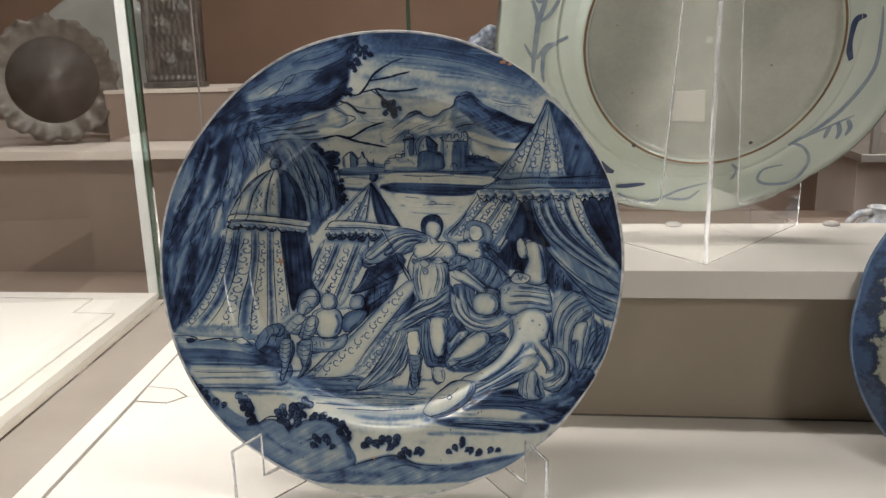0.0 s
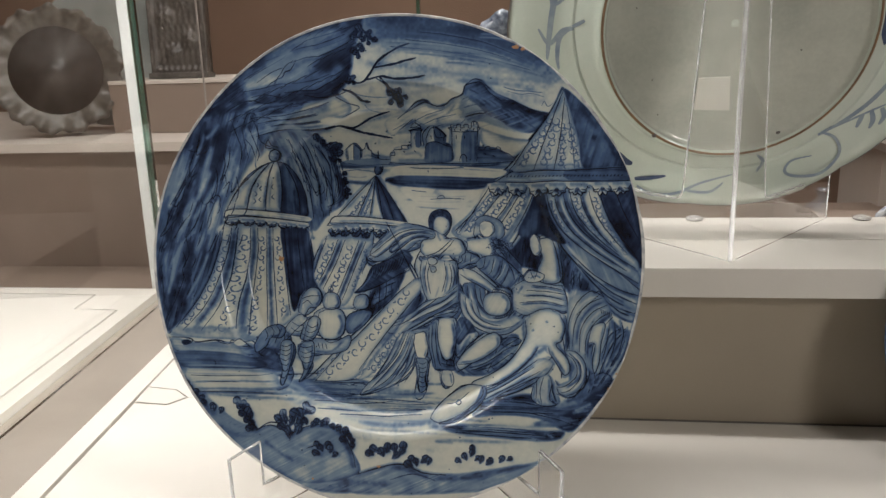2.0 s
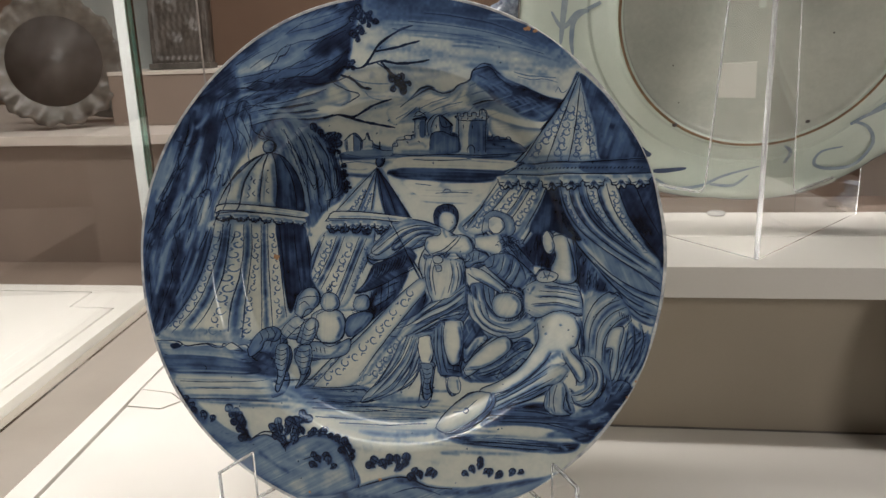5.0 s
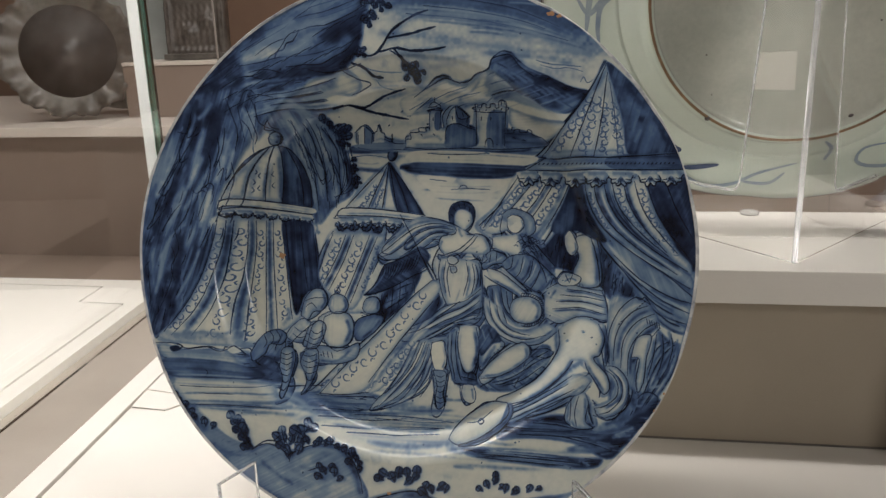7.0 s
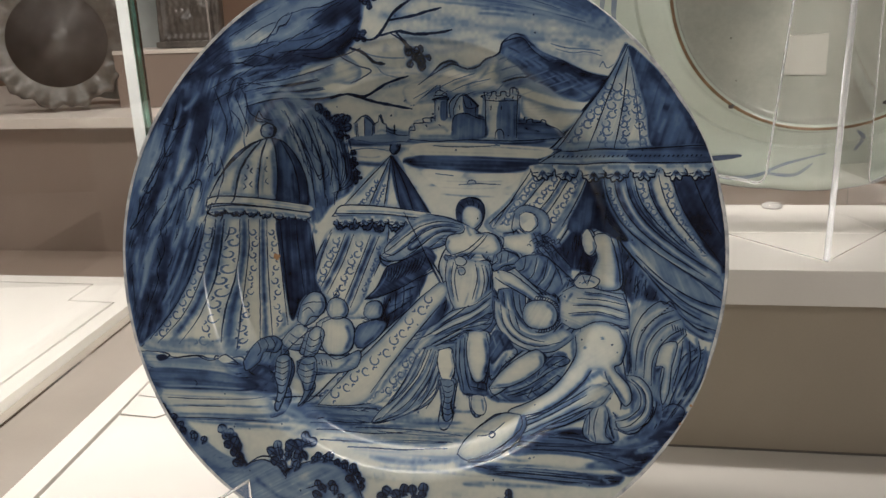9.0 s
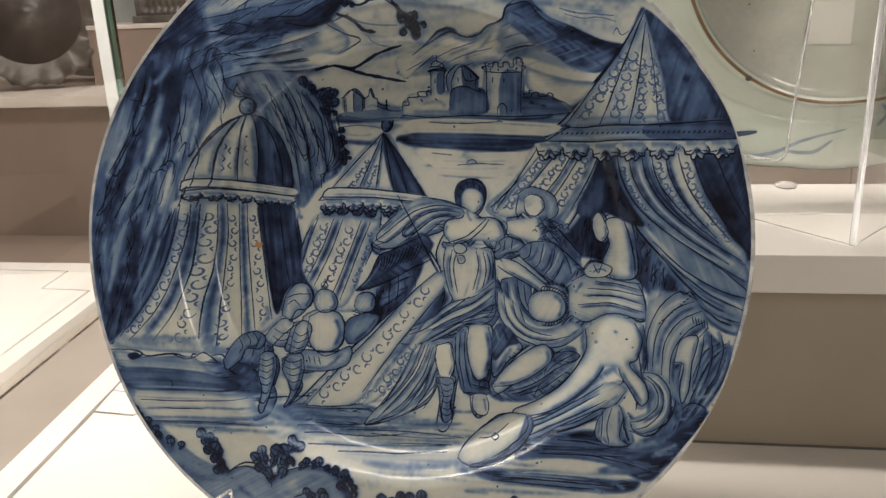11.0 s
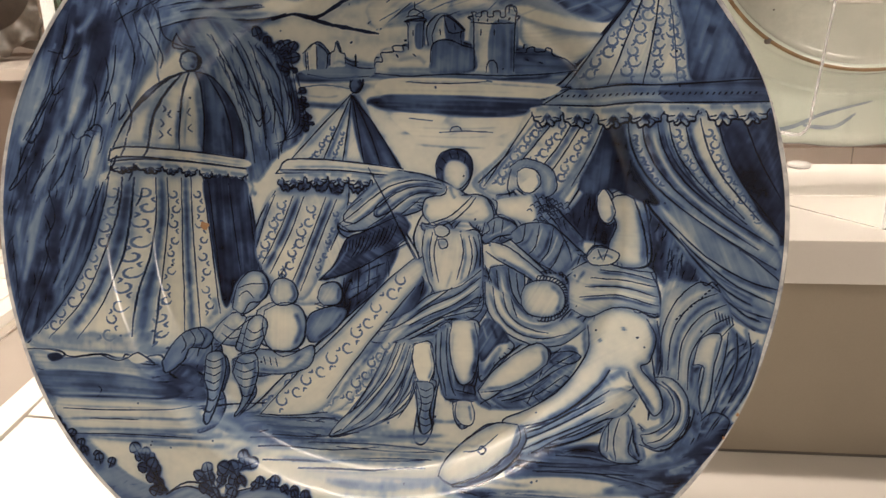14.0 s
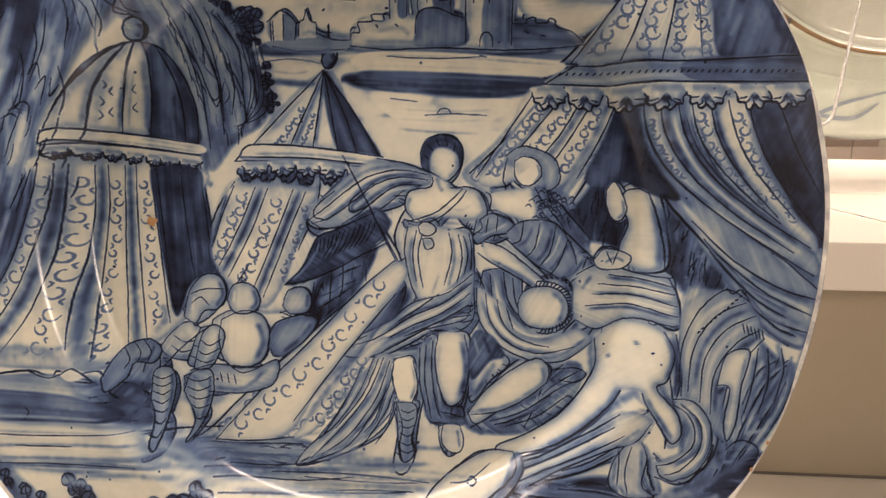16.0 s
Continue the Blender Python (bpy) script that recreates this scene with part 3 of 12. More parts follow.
line([(221, 422), (219, 535), (207, 560), (327, 561), (322, 536), (332, 436)], 3.2, 0.98)
line([(207, 560), (223, 557), (226, 569), (242, 569), (245, 557), (264, 557), (267, 570), (286, 569), (289, 561), (305, 560), (308, 581), (324, 576), (326, 559)], 2.9, 0.95)
line([(-41, 430), (-38, 449), (-19, 452), (-16, 471), (33, 466), (36, 485), (87, 486)], 2.5, 0.9)
line([(319, 480), (346, 477), (349, 490), (374, 487), (381, 478), (403, 481), (444, 457), (485, 442)], 2.9, 0.95)
line([(107, 480), (151, 499), (213, 488)], 2.3, 0.9)
line([(240, 425), (243, 447), (258, 454), (275, 445), (275, 426)], 2.3, 0.9)
line([(240, 523), (244, 510)], 3.6, 0.9)
line([(269, 520), (272, 507)], 3.6, 0.9)
line([(64, 523), (67, 511)], 3.6, 0.9)
line([(128, 527), (132, 515)], 3.6, 0.9)
fill([(-229, 462), (-193, 488), (-166, 459), (-166, 424), (-222, 417)], 0.2, 3, 80, 0.1)
fill([(-190, 485), (-163, 459), (-166, 421), (-186, 424)], 0.5, 3, 80, 0.1)
fill([(-159, 440), (-147, 460), (-141, 489), (-127, 460), (-107, 444), (-90, 435), (-90, 413), (-152, 412)], 0.34, 3, 80, 0.1)
line([(-233, 458), (-193, 488), (-160, 459), (-166, 456), (-169, 421)], 2.3, 0.9)
line([(-226, 458), (-222, 414)], 2.3, 0.9)
line([(-159, 440), (-147, 453), (-141, 492), (-127, 454), (-107, 441), (-84, 438)], 2.3, 0.9)
fill([(-245, 407), (-172, 418), (-73, 416), (-25, 430), (-34, 404), (-139, 389), (-238, 384)], 0.55, 3, 0, 0.15)
# rock mass top left
fill([(-154, 987), (-277, 960), (-390, 920), (-594, 803), (-719, 692), (-821, 567), (-866, 487), (-703, 535), (-612, 615), (-474, 628), (-337, 651), (-236, 686), (-199, 752), (-180, 863)], 0.76, 8, 35, 0.2)
fill([(-620, 731), (-501, 804), (-342, 845), (-252, 863), (-341, 796), (-431, 728), (-521, 683), (-612, 626), (-632, 682)], 0.28, 8, 30, 0.14)
wash([(-254, 929), (-251, 841), (-272, 752), (-338, 696)], 49, 0.75, 0.7)
wash([(-343, 885), (-409, 795), (-476, 728)], 36, 0.5, 0.6)
wash([(-592, 727), (-478, 795), (-365, 836)], 31, 0.35, 0.7)
wash([(-589, 604), (-451, 621), (-337, 640), (-248, 675)], 27, 0.76, 0.7)
wash([(-752, 602), (-658, 592), (-588, 593)], 36, 0.74, 0.7)
wash([(-548, 839), (-389, 896), (-254, 929)], 22, 0.45, 0.6)
line([(-421, 807), (-443, 769), (-466, 759), (-477, 737), (-499, 728), (-508, 706), (-494, 692), (-517, 683), (-567, 649), (-613, 637)], 3.9, 0.9)
line([(-638, 727), (-547, 783), (-479, 829), (-388, 858)], 3.9, 0.9)
line([(-384, 707), (-316, 729), (-226, 735)], 3.1, 0.8)
line([(-389, 885), (-276, 918), (-186, 951)], 3.1, 0.8)
# tree trunk area and branch rock
fill([(-612, 604), (-428, 628), (-270, 685), (-250, 655), (-326, 593), (-410, 565), (-383, 530), (-328, 499), (-291, 431), (-254, 362), (-264, 293), (-358, 291), (-456, 404), (-517, 504), (-611, 559)], 0.66, 7, 15, 0.2)
fill([(-382, 629), (-293, 653), (-248, 669), (-207, 646), (-211, 614), (-243, 592), (-298, 591), (-352, 570), (-400, 566)], 0.14, 5, 20, 0.1)
wash([(-588, 570), (-473, 581), (-364, 598), (-276, 633)], 27, 0.62, 0.7)
wash([(-518, 538), (-436, 532), (-361, 538), (-294, 555)], 31, 0.55, 0.7)
wash([(-495, 571), (-407, 507), (-340, 476)], 31, 0.45, 0.7)
# cliff left
fill([(-844, 556), (-705, 591), (-588, 581), (-518, 493), (-545, 438), (-609, 368), (-674, 254), (-706, 185), (-712, 72), (-758, -111), (-848, -251), (-930, -327), (-960, -255), (-991, -50), (-986, 133), (-952, 316), (-901, 453)], 0.62, 8, 75, 0.2)
fill([(-497, 529), (-445, 521), (-404, 502), (-339, 440), (-271, 377), (-233, 313), (-235, 232), (-301, 181), (-351, 114), (-385, 163), (-412, 260), (-456, 341), (-503, 404), (-535, 454)], 0.5, 6, 105, 0.2)
wash([(-471, 518), (-439, 406), (-387, 294), (-369, 179)], 25, 0.29, 0.8)
wash([(-417, 501), (-338, 408), (-287, 312), (-268, 215)], 22, 0.62, 0.7)
wash([(-468, 452), (-422, 342), (-386, 245)], 13, 0.28, 0.8)
wash([(-381, 424), (-337, 327), (-319, 246)], 13, 0.33, 0.7)
wash([(-305, 409), (-270, 329), (-260, 231)], 22, 0.66, 0.7)
wash([(-368, 163), (-367, 97), (-350, 81)], 16, 0.7, 0.7)
wash([(-767, 455), (-792, 342), (-809, 251)], 27, 0.31, 0.85)
wash([(-884, 426), (-918, 294), (-944, 179)], 22, 0.29, 0.85)
wash([(-689, 434), (-707, 321), (-715, 253)], 22, 0.33, 0.8)
wash([(-827, 318), (-855, 227), (-886, 131)], 27, 0.31, 0.8)
wash([(-738, 252), (-752, 161), (-772, 93)], 22, 0.29, 0.8)
wash([(-880, 67), (-901, -25), (-923, -117)], 22, 0.35, 0.8)
wash([(-820, 533), (-830, 431), (-862, 317), (-884, 226)], 36, 0.74, 0.7)
wash([(-727, 535), (-735, 410), (-767, 274)], 31, 0.74, 0.7)
wash([(-856, 45), (-865, -46), (-887, -115)], 45, 0.76, 0.7)
wash([(-926, 20), (-903, 44), (-875, 67)], 31, 0.7, 0.7)
wash([(-645, 547), (-654, 434), (-641, 367)], 27, 0.66, 0.7)
wash([(-610, 514), (-585, 458), (-566, 415)], 22, 0.35, 0.7)
wash([(-893, -145), (-910, -228), (-948, -296)], 19, 0.72, 0.7)
wash([(-850, 34), (-859, -47), (-850, -127), (-893, -211)], 28, 0.76, 0.7)
wash([(-791, 20), (-825, -78), (-876, -194)], 13, 0.38, 0.7)
wash([(-824, 99), (-875, 50), (-927, -49)], 16, 0.35, 0.7)
wash([(-774, 228), (-771, 149), (-761, 101)], 16, 0.33, 0.8)
wash([(-824, 227), (-858, 146), (-892, 97)], 13, 0.33, 0.8)
wash([(-766, 603), (-733, 526), (-724, 449), (-749, 355)], 41, 0.72, 0.6)
wash([(-651, 450), (-675, 372), (-699, 277)], 19, 0.33, 0.7)
wash([(-602, 513), (-585, 451), (-584, 391)], 16, 0.33, 0.7)
wash([(-908, 367), (-925, 304), (-942, 240)], 16, 0.38, 0.7)
line([(-815, 525), (-824, 478), (-830, 435), (-816, 416), (-791, 426), (-782, 440)], 2.9, 0.92)
line([(-857, 384), (-874, 321), (-900, 265), (-918, 224), (-929, 205), (-908, 199), (-891, 225)], 2.9, 0.92)
line([(-908, 201), (-934, 144), (-960, 95), (-974, 71), (-951, 87), (-909, 145)], 2.7, 0.9)
line([(-607, 574), (-578, 528), (-571, 467), (-584, 391), (-586, 361)], 2.5, 0.85)
line([(-530, 483), (-542, 451), (-514, 449)], 2.5, 0.85)
line([(-463, 441), (-439, 398), (-413, 358), (-401, 326), (-379, 302)], 2.5, 0.85)
line([(-388, 372), (-368, 343), (-345, 319), (-336, 270), (-316, 287), (-329, 327)], 2.5, 0.85)
line([(-643, 527), (-626, 466), (-609, 404)], 2.3, 0.85)
line([(-724, 418), (-749, 339), (-761, 244), (-732, 229)], 2.3, 0.8)
line([(-875, -15), (-867, -79), (-893, -162), (-945, -279)], 2.3, 0.85)
line([(-969, -51), (-961, -132), (-953, -214)], 2.3, 0.8)
line([(-675, 301), (-678, 262), (-660, 286)], 2.9, 0.9)
line([(-807, 227), (-791, 209), (-766, 220), (-749, 210)], 2.5, 0.9)
line([(-442, 535), (-387, 518), (-339, 473), (-288, 409), (-245, 329)], 2.3, 0.8)
# branches
sprig([(-152, 940), (-129, 896)], 22, 6)
sprig([(-162, 885), (-165, 841)], 22, 5)
sprig([(-27, 693), (15, 676)], 20, 5)
sprig([(-204, 752), (-190, 730)], 20, 4)
sprig([(-328, 488), (-292, 454)], 22, 6)
sprig([(-315, 449), (-267, 419)], 22, 5)
sprig([(-348, 497), (-322, 449)], 16, 6)
sprig([(-306, 457), (-272, 442)], 17, 6)
sprig([(-234, 346), (-223, 305)], 14, 5)
sprig([(-236, 294), (-212, 278)], 14, 4)
# left tent: dome
fill([(-533, 398), (-575, 370), (-625, 320), (-659, 263), (-684, 199), (-663, 191), (-606, 202), (-505, 205), (-437, 194), (-389, 182), (-400, 244), (-425, 301), (-464, 357), (-505, 391)], 0.12, 4, 90, 0.1)
fill([(-521, 401), (-493, 389), (-456, 349), (-421, 293), (-396, 228), (-389, 176), (-454, 187), (-502, 202), (-499, 291), (-510, 364)], 0.68, 4, 95, 0.15)
fill([(-562, 376), (-591, 331), (-615, 267), (-629, 203), (-612, 202), (-597, 270), (-568, 342)], 0.46, 4, 80, 0.12)
wash([(-538, 383), (-562, 305), (-567, 210)], 16, 0.5, 0.8)
wash([(-519, 372), (-506, 291), (-505, 212)], 16, 0.46, 0.7)
wash([(-604, 337), (-642, 280), (-666, 213)], 14, 0.36, 0.7)
wash([(-622, 227), (-611, 213), (-574, 213)], 14, 0.3, 0.7)
wash([(-543, 221), (-522, 211), (-502, 222)], 14, 0.3, 0.7)
scrolls([(-575, 333), (-591, 294), (-604, 246)], 11, 4)
scrolls([(-533, 339), (-537, 290), (-540, 241)], 11, 3)
line([(-534, 395), (-575, 370), (-625, 320), (-659, 263), (-685, 196)], 3.6, 0.95)
line([(-534, 395), (-493, 389), (-452, 344), (-418, 290), (-396, 225), (-385, 169)], 3.6, 0.95)
line([(-540, 390), (-580, 339), (-610, 275), (-630, 206)], 2.9, 0.95)
line([(-534, 391), (-557, 322), (-567, 256), (-570, 207)], 3.6, 0.95)
line([(-528, 392), (-514, 356), (-499, 291), (-505, 205)], 2.9, 0.95)
fill([(-534, 423), (-524, 439), (-506, 444), (-499, 432), (-508, 410), (-523, 400), (-534, 403)], 0.55, 3, 0, 0.1)
wash([(-526, 427), (-526, 416), (-521, 411)], 8, 0.25, 0.7)
line([(-534, 423), (-521, 441), (-504, 443), (-499, 430), (-509, 409), (-525, 400), (-535, 406), (-534, 423)], 3.6, 0.95)
fill([(-701, 186), (-643, 195), (-574, 197), (-471, 186), (-386, 176), (-382, 149), (-470, 157), (-591, 163), (-658, 163), (-702, 154)], 0.14, 3, 0, 0.1)
wash([(-694, 162), (-631, 171), (-505, 166), (-389, 154)], 11, 0.42, 0.8)
line([(-701, 186), (-643, 195), (-574, 197), (-471, 186), (-386, 176)], 3.6, 0.95)
line([(-702, 154), (-646, 165), (-573, 164), (-470, 157), (-382, 148)], 3.2, 0.95)
line([(-701, 186), (-700, 154)], 2.9, 0.95)
# left tent: skirt
fill([(-704, 122), (-649, 134), (-573, 134), (-504, 123), (-482, -6), (-449, -173), (-422, -273), (-500, -328), (-553, -353), (-626, -337), (-723, -334), (-842, -337), (-925, -334), (-859, -259), (-791, -158), (-740, -42), (-717, 55)], 0.08, 4, 95, 0.08)
fill([(-501, 123), (-436, 121), (-381, 120), (-360, 31), (-341, -84), (-329, -168), (-363, -203), (-418, -208), (-446, -173), (-468, -56), (-490, 43)], 0.72, 4, 88, 0.14)
wash([(-662, 121), (-674, 23), (-696, -74), (-732, -171), (-808, -273), (-876, -329)], 24, 0.62, 0.9)
wash([(-670, 104), (-679, 7), (-698, -74), (-715, -138)], 16, 0.72, 0.8)
wash([(-611, 123), (-632, 5), (-638, -112), (-623, -237), (-641, -323)], 24, 0.6, 0.9)
wash([(-535, 117), (-544, -9), (-550, -143), (-556, -279)], 16, 0.66, 0.8)
wash([(-639, -143), (-628, -237), (-614, -317)], 19, 0.5, 0.8)
wash([(-709, 103), (-717, 23), (-747, -75)], 14, 0.46, 0.7)
wash([(-740, -269), (-749, -319), (-689, -329)], 22, 0.42, 0.7)
wash([(-608, -243), (-582, -305), (-564, -338)], 16, 0.4, 0.7)
wash([(-521, 92), (-512, -7), (-502, -91)], 19, 0.3, 0.7)
line([(-706, 122), (-713, 39), (-744, -58), (-791, -158), (-859, -259), (-928, -331)], 3.2, 0.92)
line([(-670, 117), (-679, 7), (-702, -90), (-740, -172)], 2.9, 0.92)
line([(-621, 122), (-634, -12), (-639, -128), (-627, -221)], 2.9, 0.92)
line([(-549, 121), (-548, -9), (-543, -143), (-539, -210)], 2.9, 0.9)
line([(-497, 123), (-482, -6), (-461, -89), (-446, -173)], 3.2, 0.95)
line([(-381, 123), (-360, 31), (-341, -84), (-326, -151)], 2.9, 0.95)
line([(-425, 112), (-414, -4), (-395, -87), (-381, -170)], 2.3, 0.92)
line([(-935, -348), (-859, -344), (-825, -356), (-846, -370), (-808, -365), (-723, -350), (-672, -361), (-656, -347), (-624, -356), (-585, -353), (-568, -374)], 3.2, 0.92)
wash([(-928, -344), (-825, -339), (-723, -341), (-601, -333)], 16, 0.4, 0.7)
scrolls([(-695, 87), (-711, -9), (-737, -91), (-783, -173), (-825, -249), (-885, -309)], 20, 10)
scrolls([(-647, 105), (-656, -11), (-658, -107), (-688, -202), (-723, -301)], 20, 10)
scrolls([(-587, 107), (-589, -10), (-595, -128), (-601, -245), (-583, -318)], 19, 9)
scrolls([(-518, 109), (-513, -7), (-498, -107), (-483, -208), (-472, -275)], 17, 8)
# middle tent: roof
fill([(-101, 348), (-169, 274), (-247, 183), (-167, 185), (-67, 178), (35, 165), (-20, 238), (-71, 309)], 0.14, 4, 70, 0.1)
fill([(-91, 345), (-57, 293), (-11, 222), (35, 165), (-18, 163), (-59, 188), (-83, 252)], 0.6, 4, 50, 0.15)
wash([(-104, 332), (-116, 268), (-121, 186)], 11, 0.5, 0.8)
wash([(-98, 332), (-89, 252), (-76, 180)], 11, 0.5, 0.8)
wash([(-111, 332), (-152, 259), (-192, 188)], 11, 0.4, 0.7)
line([(-101, 348), (-169, 274), (-251, 180)], 3.1, 0.95)
line([(-98, 349), (-57, 298), (-6, 222), (38, 165)], 3.6, 0.95)
line([(-101, 345), (-136, 267), (-174, 188)], 2.7, 0.92)
line([(-98, 345), (-103, 260), (-107, 187)], 2.7, 0.92)
line([(-95, 345), (-66, 261), (-41, 179)], 2.7, 0.92)
scrolls([(-135, 251), (-148, 202), (-157, 182)], 9, 3)
fill([(-267, 176), (-167, 182), (-67, 175), (35, 162), (35, 146), (-83, 139), (-183, 139), (-284, 143)], 0.22, 3, 0, 0.1)
wash([(-267, 169), (-167, 175), (-67, 169), (24, 158)], 11, 0.55, 0.8)
line([(-267, 176), (-167, 185), (-67, 177), (38, 162)], 3.2, 0.95)
line([(-300, 139), (-233, 141), (-133, 137), (-17, 138), (35, 146)], 2.9, 0.95)
line([(-300, 139), (-267, 173)], 2.7, 0.95)
fill([(-98, 397), (-90, 406), (-76, 397), (-72, 381), (-82, 365), (-95, 371)], 0.5, 2, 0, 0.05)
line([(-92, 457), (-90, 413)], 4.0, 0.95)
line([(-104, 400), (-102, 371), (-88, 358), (-72, 372), (-70, 394), (-83, 400)], 3.2, 0.95)
# middle tent: skirt
fill([(-293, 100), (-166, 107), (-16, 115), (-31, 43), (-62, -41), (-93, -124), (-142, -193), (-226, -213), (-295, -183), (-330, -117), (-352, -18), (-333, 49)], 0.1, 4, 110, 0.08)
wash([(-222, 99), (-256, 18), (-289, -49), (-322, -104)], 17, 0.6, 0.9)
wash([(-135, 101), (-155, 22), (-196, -62), (-234, -147), (-251, -181)], 17, 0.6, 0.9)
wash([(-99, 106), (-122, 7), (-162, -61)], 16, 0.5, 0.8)
wash([(-313, 82), (-339, 15), (-348, -35)], 14, 0.4, 0.7)
line([(-300, 91), (-336, 32), (-355, -18)], 2.9, 0.92)
line([(-232, 101), (-264, 10), (-305, -75), (-330, -126)], 2.7, 0.92)
line([(-145, 104), (-164, 13), (-209, -79), (-253, -173)], 2.7, 0.92)
line([(-99, 109), (-106, 40), (-145, -60)], 2.7, 0.92)
scrolls([(-266, 84), (-298, 9), (-331, -67)], 19, 8)
scrolls([(-182, 87), (-213, -13), (-254, -98), (-287, -149)], 19, 9)
scrolls([(-118, 89), (-133, 6), (-169, -61), (-194, -128)], 16, 6)
fill([(-80, -107), (4, -38), (38, -53), (-9, -154), (-74, -223), (-125, -225), (-117, -175)], 0.7, 4, 80, 0.15)
line([(-61, -90), (-68, -156), (-92, -207)], 2.5, 0.92)
line([(-12, -55), (-19, -121)], 2.3, 0.92)
# right tent roof
fill([(659, 709), (635, 651), (584, 564), (512, 468), (436, 376), (559, 374), (729, 367), (753, 415), (724, 544), (695, 651)], 0.22, 5, 65, 0.1)
fill([(659, 711), (709, 662), (786, 577), (853, 492), (894, 396), (835, 374), (763, 381), (742, 501), (700, 608)], 0.62, 6, 80, 0.16)
wash([(744, 587), (789, 502), (802, 416)], 27, 0.72, 0.7)
wash([(725, 501), (744, 437), (750, 394)], 20, 0.5, 0.7)
line([(659, 709), (625, 629), (553, 524), (469, 421), (425, 375)], 5.2, 0.95)
line([(655, 694), (640, 618), (607, 499), (575, 388)], 4.1, 0.95)
line([(659, 694), (662, 608), (651, 478), (643, 392)], 3.9, 0.92)
line([(664, 672), (697, 587), (717, 479)], 3.9, 0.92)
scrolls([(616, 586), (565, 488), (514, 409)], 20, 7)
scrolls([(645, 608), (631, 499), (610, 402)], 22, 7)
scrolls([(685, 565), (696, 479), (702, 404)], 22, 6)
fill([(433, 388), (559, 392), (688, 395), (832, 407), (917, 411), (934, 365), (820, 354), (690, 345), (551, 348), (404, 340)], 0.42, 4, 0, 0.12)
fill([(658, 392), (832, 407), (917, 411), (938, 359), (820, 351), (675, 345)], 0.66, 5, 0, 0.14)
wash([(450, 373), (562, 370), (645, 362)], 14, 0.16, 0.8)
line([(449, 385), (560, 386), (629, 388)], 4.0, 0.97)
line([(615, 388), (760, 391), (904, 402)], 3.2, 0.95)
line([(404, 340), (551, 348), (690, 342), (835, 348), (942, 354)], 3.6, 0.97)
line([(429, 379), (404, 340)], 3.6, 0.85)
dots([(434, 363), (562, 367), (689, 366), (919, 376)], 24, 3.8, 0.9)
# right tent, left panels
fill([(397, 315), (476, 311), (569, 306), (557, 237), (499, 141), (424, 42), (360, 24), (278, 85), (228, 132), (290, 198)], 0.18, 4, 120, 0.1)
wash([(452, 305), (408, 225), (356, 152), (293, 110)], 20, 0.5, 0.85)
wash([(539, 303), (504, 212), (459, 139), (423, 58)], 20, 0.46, 0.85)
wash([(569, 300), (550, 221), (500, 117), (456, 35)], 14, 0.5, 0.8)
line([(389, 309), (329, 223), (244, 133)], 3.2, 0.94)
line([(442, 300), (393, 209), (355, 168)], 2.7, 0.92)
line([(484, 301), (455, 234), (403, 154)], 2.7, 0.92)
line([(572, 306), (558, 221), (515, 141), (463, 52)], 3.2, 0.94)
scrolls([(398, 280), (345, 208), (292, 150), (244, 125)], 17, 8)
scrolls([(438, 273), (409, 217), (386, 185)], 16, 6)
scrolls([(509, 275), (480, 203), (444, 123)], 17, 7)
scrolls([(555, 284), (535, 213), (499, 141)], 14, 5)
# dark interior
fill([(578, 302), (591, 304), (610, 238), (633, 160), (666, 99), (695, 10), (705, -80), (648, -76), (569, -17), (489, -4), (464, 36), (516, 117), (558, 214)], 0.8, 5, 85, 0.12)
fill([(682, 39), (752, -17), (830, -89), (838, -104), (786, -103), (713, -102), (698, -66)], 0.66, 6, 70, 0.16)
fill([(633, 155), (697, 68), (784, -15), (827, -57), (722, -104), (699, -19), (657, 66)], 0.6, 5, 80, 0.16)
# right tent, swept curtain
fill([(591, 304), (635, 301), (669, 221), (715, 132), (807, 60), (898, -11), (988, -68), (999, -127), (982, -203), (938, -205), (863, -163), (799, -75), (707, 41), (652, 114), (612, 207)], 0.34, 4, 115, 0.12)
fill([(692, 307), (794, 300), (828, 210), (891, 123), (983, 22), (996, -67), (913, -11), (821, 61), (744, 148)], 0.2, 4, 115, 0.1)
fill([(790, 321), (936, 336), (969, 258), (991, 126), (991, 7), (937, 65), (875, 137), (828, 210)], 0.76, 4, 115, 0.14)
wash([(638, 298), (669, 221), (715, 147), (806, 83), (897, 19)], 22, 0.72, 0.9)
wash([(663, 300), (695, 236), (744, 148), (836, 61), (927, -10), (988, -68)], 25, 0.64, 0.9)
wash([(661, 236), (700, 162), (776, 89), (868, 18), (960, -69)], 13, 0.14, 0.9)
wash([(729, 296), (763, 208), (818, 120), (910, 34), (994, -37)], 19, 0.6, 0.9)
wash([(752, -17), (829, -74), (905, -131), (980, -166)], 22, 0.58, 0.8)
wash([(735, 28), (812, -37), (918, -101), (992, -135)], 13, 0.14, 0.9)
wash([(632, 207), (664, 130), (719, 72)], 19, 0.62, 0.8)
wash([(615, 252), (649, 161), (705, 79), (781, -1), (860, -103), (922, -176)], 14, 0.14, 0.9)
wash([(843, -58), (902, -86), (991, -109)], 19, 0.6, 0.8)
wash([(861, -133), (921, -161), (981, -188)], 16, 0.66, 0.8)
line([(594, 301), (612, 222), (644, 145), (693, 63), (767, -16), (845, -104), (878, -163), (938, -205)], 3.6, 0.94)
